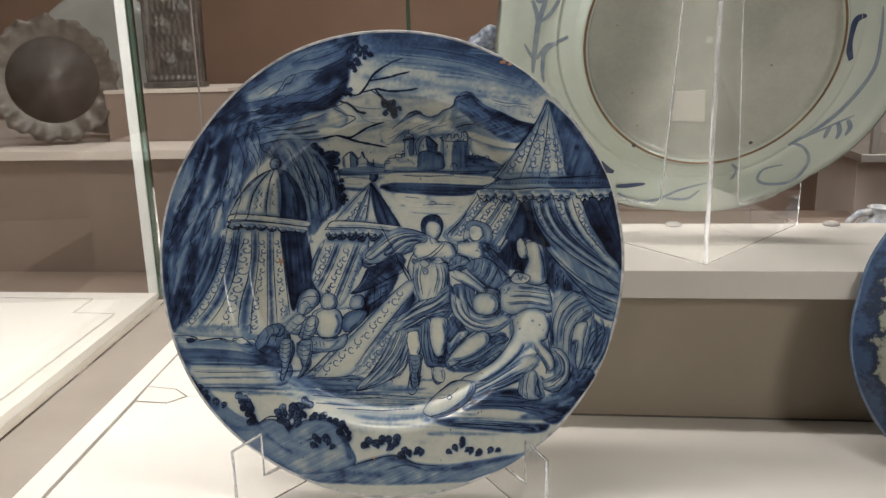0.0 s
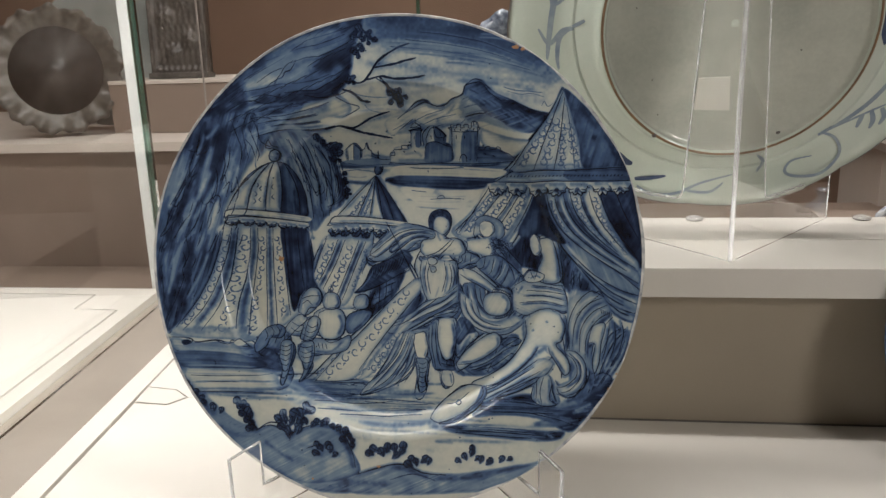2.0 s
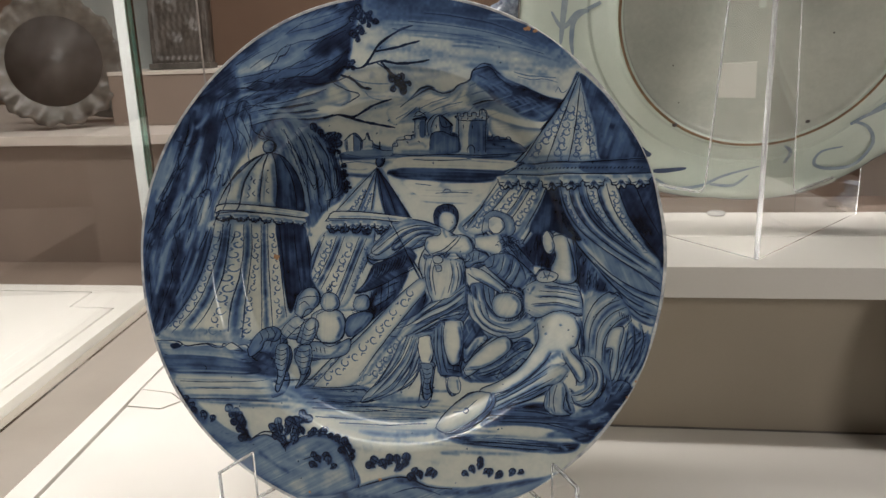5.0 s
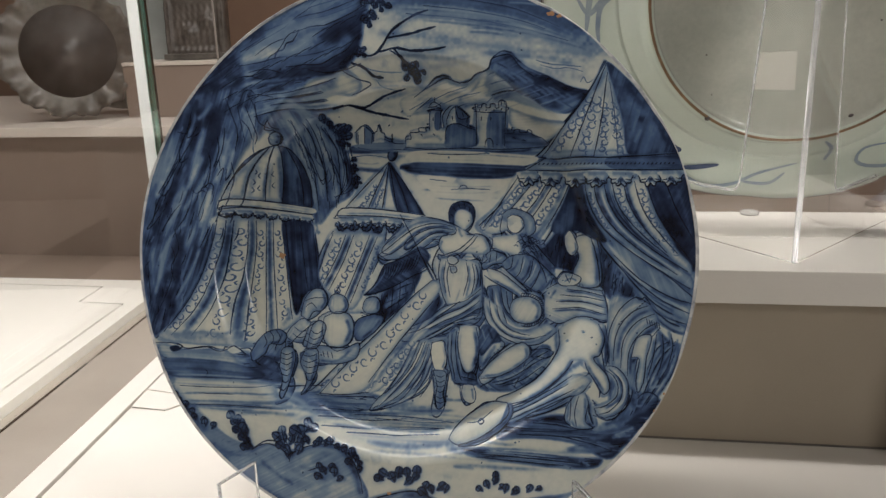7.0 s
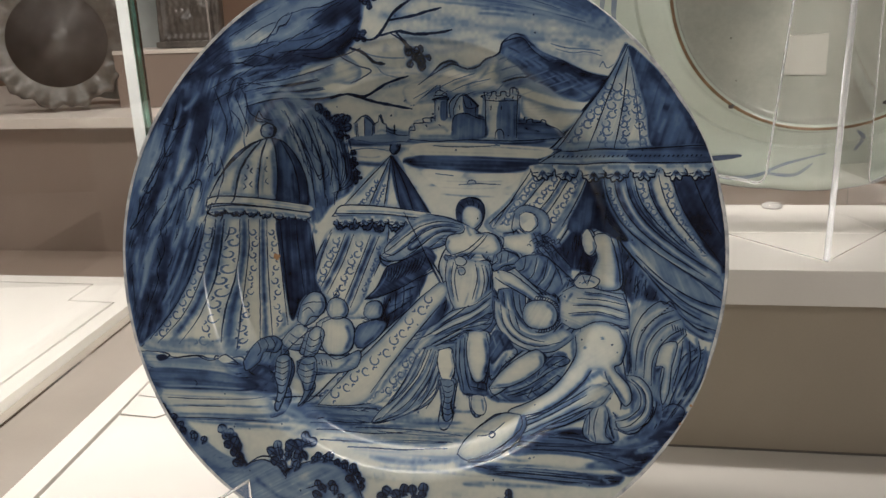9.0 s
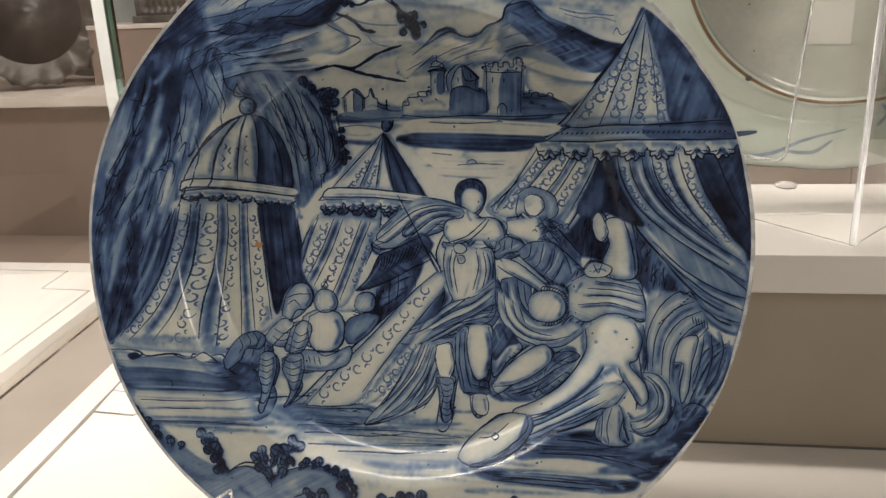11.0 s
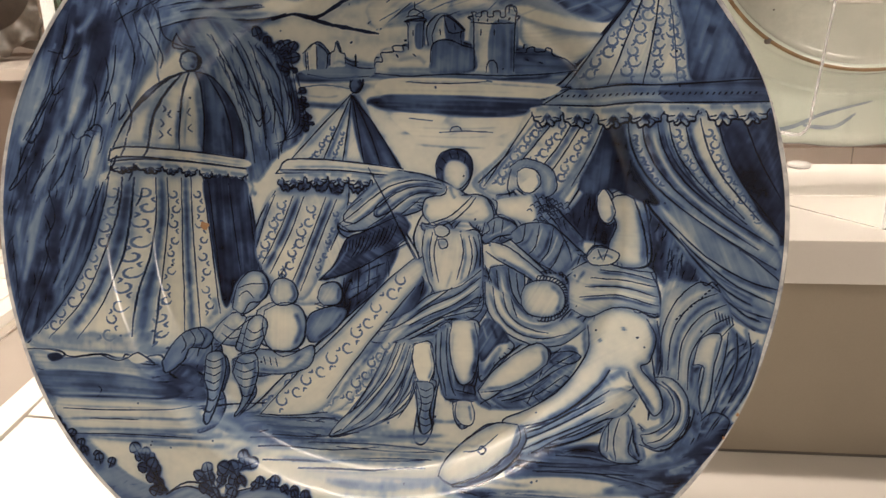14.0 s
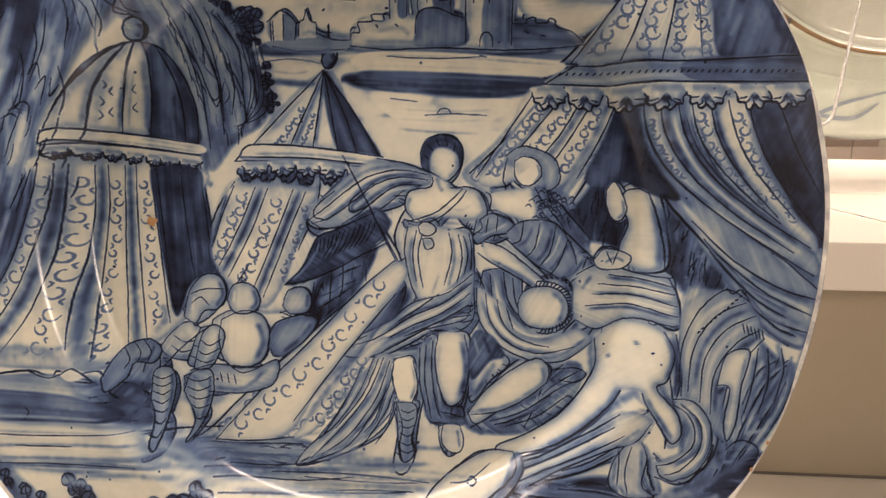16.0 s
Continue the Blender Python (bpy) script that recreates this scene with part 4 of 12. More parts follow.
line([(633, 298), (663, 228), (700, 162), (776, 89), (883, 3), (989, -82)], 2.9, 0.94)
line([(638, 298), (683, 213), (737, 133), (821, 76)], 2.7, 0.92)
line([(700, 301), (733, 207), (796, 120), (865, 62)], 2.9, 0.92)
line([(743, 302), (777, 208), (833, 121), (925, 35)], 2.9, 0.92)
line([(797, 303), (828, 210), (891, 123), (990, 22)], 3.1, 0.94)
line([(895, 307), (929, 213), (976, 140)], 2.5, 0.92)
line([(720, 50), (812, -30), (917, -86), (998, -105)], 2.5, 0.92)
line([(782, -23), (859, -88), (993, -142)], 2.5, 0.92)
line([(829, -74), (891, -147), (980, -176)], 2.5, 0.92)
line([(703, 117), (808, 45), (928, -32)], 2.2, 0.9)
scrolls([(715, 281), (749, 193), (804, 120), (850, 77)], 16, 7)
scrolls([(773, 282), (807, 194), (869, 115), (938, 50)], 16, 8)
scrolls([(607, 268), (635, 176), (678, 100)], 11, 6)
# plain shapes by the tent, right: draped mound and blocks
fill([(713, -107), (786, -97), (846, -119), (879, -193), (926, -236), (956, -250), (932, -343), (876, -408), (809, -536), (733, -509), (723, -323)], 0.42, 5, 75, 0.2)
fill([(736, -139), (787, -121), (762, -199), (744, -292), (724, -339), (712, -247)], 0.1, 5, 75, 0.08)
fill([(831, -256), (851, -210), (879, -193), (875, -254), (843, -333), (840, -425), (820, -411), (820, -318), (796, -289)], 0.08, 5, 70, 0.08)
wash([(795, -136), (756, -230), (746, -338)], 19, 0.7, 0.8)
wash([(833, -150), (786, -243), (779, -382)], 19, 0.68, 0.8)
wash([(810, -128), (770, -214), (756, -322)], 14, 0.15, 0.8)
wash([(896, -223), (864, -316), (862, -409)], 14, 0.15, 0.8)
wash([(926, -252), (902, -345), (850, -471)], 22, 0.7, 0.8)
wash([(790, -320), (795, -412), (820, -473)], 22, 0.76, 0.8)
line([(708, -324), (710, -201), (736, -131), (786, -100), (838, -112), (863, -163)], 2.9, 0.95)
line([(758, -123), (725, -216), (720, -324)], 2.5, 0.93)
line([(847, -134), (792, -212), (768, -321), (765, -414)], 2.5, 0.93)
line([(887, -193), (831, -256), (796, -289), (818, -288), (831, -333), (821, -419)], 2.5, 0.93)
line([(940, -236), (887, -284), (860, -378), (848, -425)], 2.5, 0.93)
# pale slab shape and its cloth
fill([(593, -201), (661, -178), (702, -194), (713, -262), (695, -356), (635, -344), (607, -315), (535, -410), (444, -487), (365, -517), (348, -493), (443, -446), (520, -359), (565, -291)], 0.05, 5, 60, 0.06)
fill([(588, 120), (624, 129), (648, 98), (657, 36), (658, -43), (618, -66), (588, -32), (604, 33), (593, 72)], 0.05, 5, 60, 0.05)
fill([(662, -266), (708, -324), (727, -401), (721, -432), (696, -437), (682, -388), (646, -343)], 0.05, 4, 60, 0.05)
wash([(688, -203), (708, -263), (708, -324)], 16, 0.72, 0.8)
wash([(593, -326), (550, -386), (490, -437)], 13, 0.66, 0.8)
wash([(505, -463), (429, -506), (373, -524)], 13, 0.6, 0.8)
wash([(702, -340), (727, -401), (726, -440)], 13, 0.72, 0.8)
wash([(629, -224), (638, -231)], 11, 0.4, 0.6)
wash([(573, -250), (576, -261)], 9, 0.5, 0.6)
wash([(594, -80), (648, -73), (662, -26)], 16, 0.5, 0.7)
line([(584, 124), (580, 72), (600, 48), (591, -16), (586, -48)], 3.1, 0.95)
line([(594, 120), (632, 129), (654, 83), (660, 21), (670, -40)], 3.1, 0.95)
line([(561, -202), (549, -292), (505, -376), (427, -455), (347, -488)], 3.1, 0.95)
line([(607, -311), (564, -386), (475, -472), (373, -523)], 3.1, 0.95)
line([(702, -194), (718, -277), (709, -340)], 3.1, 0.95)
line([(649, -328), (690, -403), (693, -441)], 3.1, 0.95)
fill([(570, -49), (660, -58), (693, -97), (708, -171), (661, -171), (592, -193), (530, -228), (485, -279), (437, -298), (340, -286), (289, -239), (271, -175), (334, -139), (432, -167), (510, -132)], 0.3, 4, 150, 0.2)
wash([(572, -97), (635, -109), (693, -112)], 13, 0.66, 0.8)
wash([(559, -154), (636, -143), (701, -156)], 13, 0.66, 0.8)
wash([(566, -126), (642, -127), (697, -134)], 13, 0.12, 0.8)
wash([(497, -197), (436, -265), (372, -285)], 16, 0.64, 0.8)
wash([(303, -157), (322, -238), (388, -271), (467, -247)], 14, 0.12, 0.9)
wash([(541, -98), (496, -165), (450, -215)], 16, 0.66, 0.8)
wash([(283, -141), (293, -239), (340, -286)], 14, 0.7, 0.8)
line([(556, -81), (634, -90), (693, -97)], 2.7, 0.95)
line([(550, -130), (635, -128), (700, -134)], 2.7, 0.95)
line([(544, -179), (622, -164), (709, -178)], 2.7, 0.95)
line([(495, -132), (450, -215), (372, -276)], 2.5, 0.93)
line([(535, -155), (475, -239), (404, -283)], 2.5, 0.93)
line([(283, -141), (305, -222), (355, -269), (437, -282)], 2.5, 0.93)
line([(318, -140), (337, -213), (387, -251)], 2.3, 0.93)
fill([(531, -50), (553, -20), (593, -32), (599, -55), (563, -68)], 0.45, 3, 40, 0.1)
line([(529, -53), (553, -20), (598, -35), (587, -64), (539, -63)], 2.5, 0.95)
# round tuft
fill([(376, -162), (399, -144), (439, -143), (464, -166), (457, -199), (418, -214), (382, -202)], 0.16, 3, 60, 0.1)
fill([(405, -87), (469, -93), (495, -132), (493, -181), (462, -207), (472, -158), (431, -135), (383, -137)], 0.7, 4, 60, 0.25)
line([(375, -137), (372, -186), (402, -214), (458, -207), (493, -165)], 2.9, 0.95)
fill([(373, 121), (469, 92), (487, 44), (465, 12), (424, 42), (389, 25)], 0.62, 5, 120, 0.25)
# cloth below and right
fill([(258, -274), (340, -303), (437, -298), (517, -294), (505, -376), (443, -446), (347, -468), (264, -456), (245, -374)], 0.42, 5, 150, 0.2)
fill([(279, -405), (325, -336), (388, -284), (429, -290), (431, -331), (360, -384), (288, -421)], 0.06, 5, 150, 0.06)
wash([(259, -290), (277, -339), (317, -329), (372, -285)], 14, 0.72, 0.8)
wash([(437, -298), (424, -364), (345, -418)], 14, 0.6, 0.8)
wash([(471, -329), (410, -415), (330, -452)], 16, 0.66, 0.8)
wash([(502, -311), (441, -380), (378, -450)], 13, 0.14, 0.8)
line([(263, -414), (325, -333), (404, -280), (437, -298), (431, -339), (344, -402), (272, -456)], 2.9, 0.95)
line([(510, -311), (440, -363), (395, -449)], 2.5, 0.93)
line([(477, -296), (439, -339), (424, -381)], 2.5, 0.93)
fill([(398, -524), (475, -478), (563, -415), (635, -359), (667, -389), (624, -453), (565, -488), (505, -506), (430, -538)], 0.3, 4, 160, 0.2)
wash([(414, -522), (505, -472), (592, -409)], 11, 0.7, 0.8)
wash([(429, -532), (535, -483), (623, -422)], 11, 0.66, 0.8)
wash([(422, -526), (520, -479), (615, -407)], 9, 0.1, 0.8)
line([(398, -526), (505, -463), (592, -395)], 2.7, 0.95)
line([(414, -542), (505, -509), (580, -479)], 2.7, 0.95)
fill([(586, -456), (624, -438), (654, -439), (671, -482), (689, -543), (629, -554), (605, -533), (582, -519)], 0.3, 4, 100, 0.2)
fill([(670, -451), (716, -479), (759, -445), (771, -383), (746, -338), (723, -323), (784, -351), (802, -412), (777, -491), (718, -518), (675, -497)], 0.14, 4, 20, 0.1)
wash([(686, -473), (731, -478), (773, -414)], 11, 0.66, 0.8)
line([(670, -454), (716, -487), (767, -445), (774, -383), (739, -330)], 2.7, 0.95)
line([(675, -505), (733, -517), (790, -459), (802, -396), (769, -344)], 2.7, 0.95)
line([(597, -455), (597, -518), (629, -555), (682, -544)], 2.5, 0.93)
line([(639, -445), (650, -515), (674, -548)], 2.5, 0.93)
# tall draped shape in the middle, plain
fill([(108, 56), (164, 98), (229, 84), (266, 53), (281, 5), (249, -12), (243, -61), (237, -143), (173, -179), (126, -247), (94, -182), (102, -100), (78, -19), (88, 22)], 0.06, 4, 90, 0.05)
fill([(139, 178), (160, 214), (201, 216), (223, 188), (221, 140), (196, 107), (160, 117), (143, 142)], 0.16, 4, 60, 0.12)
line([(143, 142), (139, 181), (160, 214), (201, 216), (224, 187), (221, 138), (196, 105), (160, 117), (143, 142)], 3.1, 0.95)
fill([(-130, 6), (-98, 57), (-17, 125), (65, 151), (139, 137), (131, 105), (66, 95), (2, 60), (-31, 26), (-80, -8), (-112, -26)], 0.52, 4, 150, 0.2)
wash([(-97, 16), (-32, 83), (49, 118), (123, 121)], 13, 0.14, 0.9)
wash([(-71, 0), (-15, 59), (66, 103)], 14, 0.72, 0.8)
wash([(-110, -9), (-56, 55), (16, 117)], 11, 0.16, 0.8)
line([(139, 137), (65, 153), (-17, 128), (-82, 74), (-127, 6), (-96, -25), (-30, 10), (34, 69), (131, 105)], 3.1, 0.95)
line([(123, 121), (41, 118), (-32, 75), (-88, 8)], 2.5, 0.93)
line([(-97, 24), (-47, 18), (2, 44)], 2.5, 0.93)
fill([(-30, 18), (35, 29), (69, 13), (37, -29), (-28, -72), (-110, -125), (-160, -140), (-95, -75)], 0.72, 4, 120, 0.2)
wash([(3, 3), (-62, -57), (-127, -117)], 9, 0.5, 0.7)
line([(60, 16), (-13, -6), (-95, -75), (-164, -140), (-77, -107), (5, -63), (53, -28)], 2.9, 0.95)
line([(-42, 156), (1, 76), (53, -3), (91, -59)], 3.6, 0.92)
wash([(246, 68), (273, 29), (249, -21)], 13, 0.55, 0.8)
wash([(193, -47), (220, -111), (205, -161)], 16, 0.5, 0.7)
wash([(127, -33), (119, -116), (124, -181)], 13, 0.4, 0.7)
wash([(150, 33), (199, 18), (248, 20)], 13, 0.45, 0.7)
wash([(110, 15), (167, 1), (241, -13)], 14, 0.66, 0.8)
line([(108, 56), (88, 22), (78, -27), (102, -100), (97, -182)], 3.1, 0.95)
line([(164, 98), (229, 87), (271, 45), (278, -11)], 3.1, 0.95)
line([(93, 14), (151, -3), (233, -10), (266, -28)], 2.9, 0.95)
line([(116, 64), (166, 25), (230, 68)], 2.5, 0.95)
line([(136, -33), (125, -115)], 2.3, 0.9)
line([(217, -22), (239, -94), (229, -144)], 2.3, 0.9)
line([(151, -3), (136, -49), (135, -131)], 2.3, 0.9)
line([(184, -15), (203, -96)], 2.3, 0.9)
fill([(280, 13), (330, -18), (396, -64), (445, -102), (455, -134), (431, -143), (381, -88), (315, -50), (279, -28)], 0.1, 4, 60, 0.06)
line([(277, 21), (338, -17), (404, -71), (449, -110)], 2.9, 0.95)
line([(279, -31), (331, -58), (389, -101), (431, -143)], 2.9, 0.95)
wash([(298, -40), (356, -76), (406, -120)], 11, 0.55, 0.7)
fill([(10, -253), (76, -233), (173, -179), (252, -94), (285, -109), (287, -174), (257, -241), (177, -294), (78, -299), (-5, -303), (-31, -279)], 0.46, 4, 160, 0.22)
wash([(10, -272), (109, -251), (207, -202), (266, -142)], 13, 0.12, 0.9)
wash([(125, -222), (206, -177), (261, -118)], 14, 0.76, 0.8)
wash([(77, -283), (176, -270), (256, -216)], 13, 0.72, 0.8)
wash([(-6, -290), (77, -291), (160, -279)], 11, 0.14, 0.8)
line([(268, -93), (221, -152), (141, -213), (43, -243), (-23, -267), (-5, -303), (78, -306), (177, -291), (257, -241), (290, -174)], 3.1, 0.95)
line([(252, -110), (190, -195), (93, -257), (10, -272)], 2.5, 0.93)
line([(273, -158), (208, -235), (110, -278)], 2.5, 0.93)
line([(277, -125), (239, -192), (175, -245)], 2.5, 0.93)
# two plain pillars below the drapery
fill([(86, -315), (152, -304), (155, -379), (141, -480), (127, -556), (94, -575), (89, -559), (103, -482), (91, -399)], 0.08, 3, 90, 0.06)
fill([(185, -244), (234, -235), (256, -307), (254, -407), (223, -442), (194, -418), (178, -327)], 0.06, 3, 90, 0.05)
wash([(144, -313), (147, -412), (137, -514)], 13, 0.62, 0.8)
wash([(245, -274), (255, -373), (231, -435)], 13, 0.66, 0.8)
wash([(169, -262), (173, -378), (191, -443)], 14, 0.7, 0.8)
wash([(273, -240), (292, -305), (272, -389)], 14, 0.6, 0.8)
line([(86, -315), (87, -399), (103, -474), (95, -558), (119, -577), (143, -539), (149, -463), (160, -378), (154, -309)], 3.1, 0.95)
line([(185, -244), (178, -344), (194, -423), (228, -445), (256, -406), (259, -307), (237, -239)], 3.1, 0.95)
line([(168, -278), (166, -378), (181, -444), (248, -447)], 2.7, 0.95)
line([(97, -407), (150, -404)], 2.7, 0.93)
line([(101, -428), (148, -426)], 2.5, 0.93)
wash([(107, -465), (120, -481), (134, -514)], 13, 0.5, 0.7)
# second draped shape behind
fill([(333, 148), (361, 181), (410, 182), (438, 155), (427, 113), (381, 102), (347, 120)], 0.2, 4, 120, 0.12)
line([(333, 145), (361, 183), (410, 184), (440, 155), (427, 111), (381, 100), (344, 120), (333, 145)], 2.9, 0.95)
fill([(293, 102), (333, 111), (374, 97), (413, 106), (463, 60), (521, -2), (507, -51), (469, -85), (412, -55), (346, -9), (312, 38)], 0.46, 4, 120, 0.2)
wash([(302, 78), (335, 47), (368, 24)], 13, 0.14, 0.8)
wash([(375, 73), (424, 26), (467, -37)], 13, 0.68, 0.8)
wash([(424, 34), (466, -12), (491, -52)], 11, 0.14, 0.8)
line([(293, 102), (333, 111), (343, 144)], 2.9, 0.95)
line([(413, 106), (463, 60), (521, -2)], 2.7, 0.93)
line([(327, 71), (377, 8), (443, -37)], 2.7, 0.93)
line([(374, 81), (424, 26), (475, -52)], 2.3, 0.93)
# diagonal tent flap
fill([(104, -67), (129, -99), (107, -182), (11, -286), (-88, -358), (-221, -466), (-289, -515), (-374, -518), (-291, -436), (-157, -294), (-26, -171)], 0.07, 4, 40, 0.06)
wash([(42, -218), (-56, -306), (-155, -395), (-171, -421)], 16, 0.6, 0.9)
wash([(11, -294), (-71, -357), (-153, -463)], 19, 0.56, 0.9)
fill([(11, -311), (78, -299), (88, -382), (49, -451), (-85, -493), (-169, -504), (-86, -425)], 0.06, 4, 50, 0.06)
line([(104, -67), (7, -145), (-124, -267), (-257, -400), (-341, -490), (-387, -522)], 3.2, 0.94)
line([(75, -200), (-6, -270), (-122, -359)], 2.9, 0.92)
line([(-374, -518), (-255, -509), (-169, -504)], 2.5, 0.92)
scrolls([(80, -101), (8, -186), (-90, -282), (-206, -398), (-324, -506)], 20, 14)
scrolls([(37, -318), (-20, -388), (-86, -459), (-153, -497)], 19, 8)
fill([(12, -319), (81, -307), (93, -382), (49, -468), (-17, -523), (-117, -569), (-131, -563), (-84, -510), (-19, -421)], 0.24, 4, 55, 0.2)
wash([(75, -333), (39, -418), (-34, -490), (-109, -559)], 11, 0.1, 0.8)
wash([(88, -382), (49, -468), (-17, -523)], 11, 0.66, 0.8)
wash([(54, -334), (14, -411), (-59, -491)], 9, 0.6, 0.8)
wash([(37, -326), (-3, -404), (-76, -492)], 9, 0.1, 0.8)
line([(12, -319), (-20, -405), (-85, -501), (-137, -567), (-83, -561), (0, -525), (66, -484), (98, -415)], 2.9, 0.95)
line([(45, -317), (22, -402), (-51, -491), (-109, -559)], 2.5, 0.93)
line([(75, -313), (56, -417), (-1, -488), (-83, -552)], 2.5, 0.93)
line([(92, -348), (82, -433), (25, -495)], 2.3, 0.93)
fill([(0, -178), (73, -142), (109, -132), (115, -165), (75, -208), (26, -243), (-4, -233)], 0.58, 4, 60, 0.15)
line([(-4, -233), (8, -178), (81, -142)], 2.5, 0.93)
# ground bands
fill([(-928, -354), (-825, -369), (-689, -359), (-597, -361), (-551, -398), (-483, -445), (-469, -478), (-622, -440), (-791, -437), (-894, -425)], 0.46, 6, 0, 0.2)
wash([(-877, -433), (-706, -429), (-545, -440), (-446, -484)], 19, 0.66, 0.7)
wash([(-825, -472), (-689, -471), (-554, -473)], 16, 0.2, 0.8)
wash([(-808, -504), (-621, -497), (-439, -496)], 13, 0.5, 0.8)
wash([(-757, -531), (-587, -521), (-433, -519)], 13, 0.46, 0.8)
wash([(-706, -558), (-554, -555), (-411, -561)], 11, 0.55, 0.8)
wash([(-621, -593), (-486, -578), (-377, -584)], 16, 0.42, 0.7)
line([(-791, -503), (-621, -493), (-496, -485), (-419, -502)], 2.2, 0.85)
line([(-723, -529), (-571, -517), (-433, -524)], 2.0, 0.8)
fill([(-409, -518), (-255, -513), (-118, -508), (-84, -537), (-134, -567), (-219, -582), (-316, -571), (-399, -549)], 0.5, 5, 0, 0.2)
wash([(-350, -575), (-218, -595), (-49, -576), (119, -562)], 19, 0.58, 0.8)
wash([(-83, -561), (52, -559), (185, -548)], 14, 0.5, 0.8)
wash([(117, -508), (184, -511), (233, -501)], 13, 0.42, 0.8)
wash([(-267, -618), (-146, -632), (-14, -624)], 13, 0.6, 0.8)
wash([(3, -627), (70, -626), (129, -622)], 9, 0.75, 0.8)
wash([(-199, -646), (-72, -658), (57, -648)], 16, 0.34, 0.7)
wash([(-132, -666), (0, -678), (130, -664), (226, -640)], 19, 0.55, 0.8)
wash([(164, -669), (262, -666), (356, -664)], 25, 0.68, 0.7)
line([(-296, -619), (-146, -634), (20, -622), (137, -618)], 2.3, 0.85)
fill([(317, -545), (445, -534), (581, -511), (599, -557), (690, -559), (793, -521), (847, -409), (893, -438), (853, -518), (782, -600), (725, -651), (601, -604), (447, -598), (354, -613)], 0.62, 6, 5, 0.2)
wash([(445, -554), (569, -567), (690, -567)], 22, 0.76, 0.7)
wash([(354, -603), (477, -589), (601, -600)], 19, 0.7, 0.7)
wash([(765, -554), (822, -504), (862, -424)], 22, 0.72, 0.7)
wash([(323, -631), (448, -619), (571, -621), (678, -636)], 16, 0.1, 0.9)
fill([(229, -660), (356, -644), (511, -647), (633, -651), (710, -656), (666, -690), (513, -695), (357, -689), (263, -680)], 0.6, 6, 0, 0.2)
wash([(201, -713), (358, -712), (513, -707)], 19, 0.4, 0.7)
line([(279, -682), (404, -683), (527, -678)], 2.2, 0.85)
# oval shield
fill([(182, -635), (187, -610), (235, -558), (291, -513), (348, -505), (358, -539), (320, -588), (266, -626), (219, -645)], 0.06, 3, 40, 0.04)
fill([(357, -525), (394, -525), (376, -569), (322, -612), (259, -639), (214, -649), (273, -619), (328, -581)], 0.45, 4, 40, 0.15)
line([(183, -637), (187, -610), (235, -558), (291, -513), (351, -501)], 3.2, 0.95)
line([(183, -637), (213, -644), (273, -619), (327, -577), (359, -529)], 2.9, 0.95)
line([(214, -649), (275, -635), (345, -599), (391, -554), (398, -524)], 2.9, 0.95)
line([(251, -557), (269, -587), (306, -585), (349, -533)], 2.2, 0.85)
line([(289, -581), (299, -574), (306, -582), (293, -589), (286, -584)], 4.0, 0.9)
# foreground rocks and shore
fill([(-922, -368), (-843, -479), (-722, -610), (-603, -695), (-486, -712), (-393, -707), (-302, -697), (-209, -742), (-115, -871), (-101, -938), (-295, -950), (-481, -893), (-671, -767), (-816, -615)], 0.45, 6, 25, 0.22)
fill([(-115, -871), (-25, -833), (64, -816), (154, -844), (288, -848), (463, -815), (592, -786), (678, -748), (594, -830), (465, -903), (-113, -950)], 0.37, 6, 25, 0.2)
fill([(-392, -775), (-300, -769), (-208, -798), (-218, -844), (-298, -832), (-368, -807)], 0.49, 6, 25, 0.2)
fill([(-370, -724), (-279, -705), (-198, -741), (-139, -828), (-124, -872), (-207, -809), (-300, -765)], 0.36, 5, 30, 0.16)
fill([(-520, -725), (-463, -692), (-417, -704), (-427, -743), (-484, -780), (-512, -770)], 0.34, 5, 30, 0.14)
wash([(-624, -787), (-482, -848), (-342, -907), (-204, -944)], 27, 0.42, 0.7)
wash([(-366, -886), (-250, -913), (-159, -919)], 22, 0.3, 0.7)
wash([(-842, -525), (-721, -656), (-601, -741)], 27, 0.7, 0.7)
wash([(-794, -568), (-674, -665), (-532, -726)], 22, 0.4, 0.7)
wash([(-204, -922), (-114, -907), (22, -904)], 31, 0.72, 0.7)
wash([(20, -832), (110, -849), (177, -872)], 22, 0.72, 0.7)
wash([(-1, -887), (65, -861), (155, -882)], 31, 0.34, 0.7)
wash([(200, -875), (376, -853), (549, -799)], 22, 0.7, 0.7)
wash([(245, -906), (420, -873), (550, -828)], 27, 0.4, 0.7)
wash([(-182, -740), (-139, -801), (-110, -871)], 20, 0.85, 0.8)
line([(-544, -715), (-487, -680), (-428, -691), (-411, -742), (-393, -718), (-302, -693), (-210, -724), (-151, -788), (-110, -867)], 4.1, 0.95)
line([(-115, -871), (-25, -839), (64, -821), (155, -851), (244, -855)], 3.6, 0.9)
line([(-404, -741), (-347, -727), (-255, -744)], 3.6, 0.85)
wash([(-122, -695), (149, -692), (415, -690)], 13, 0.3, 0.7)
wash([(195, -720), (240, -722), (273, -724)], 16, 0.46, 0.8)
wash([(414, -664), (524, -680), (622, -697)], 18, 0.36, 0.7)
wash([(588, -633), (695, -627), (738, -608)], 18, 0.6, 0.8)
# rim band tint
wash([(-960, -255), (-986, -50), (-982, 155), (-945, 316), (-866, 499), (-776, 636)], 18, 0.62, 0.6)
wash([(979, -181), (998, 34), (966, 248), (874, 482)], 18, 0.5, 0.5)
wash([(989, -128), (966, -234), (932, -343), (878, -438)], 16, 0.66, 0.7)
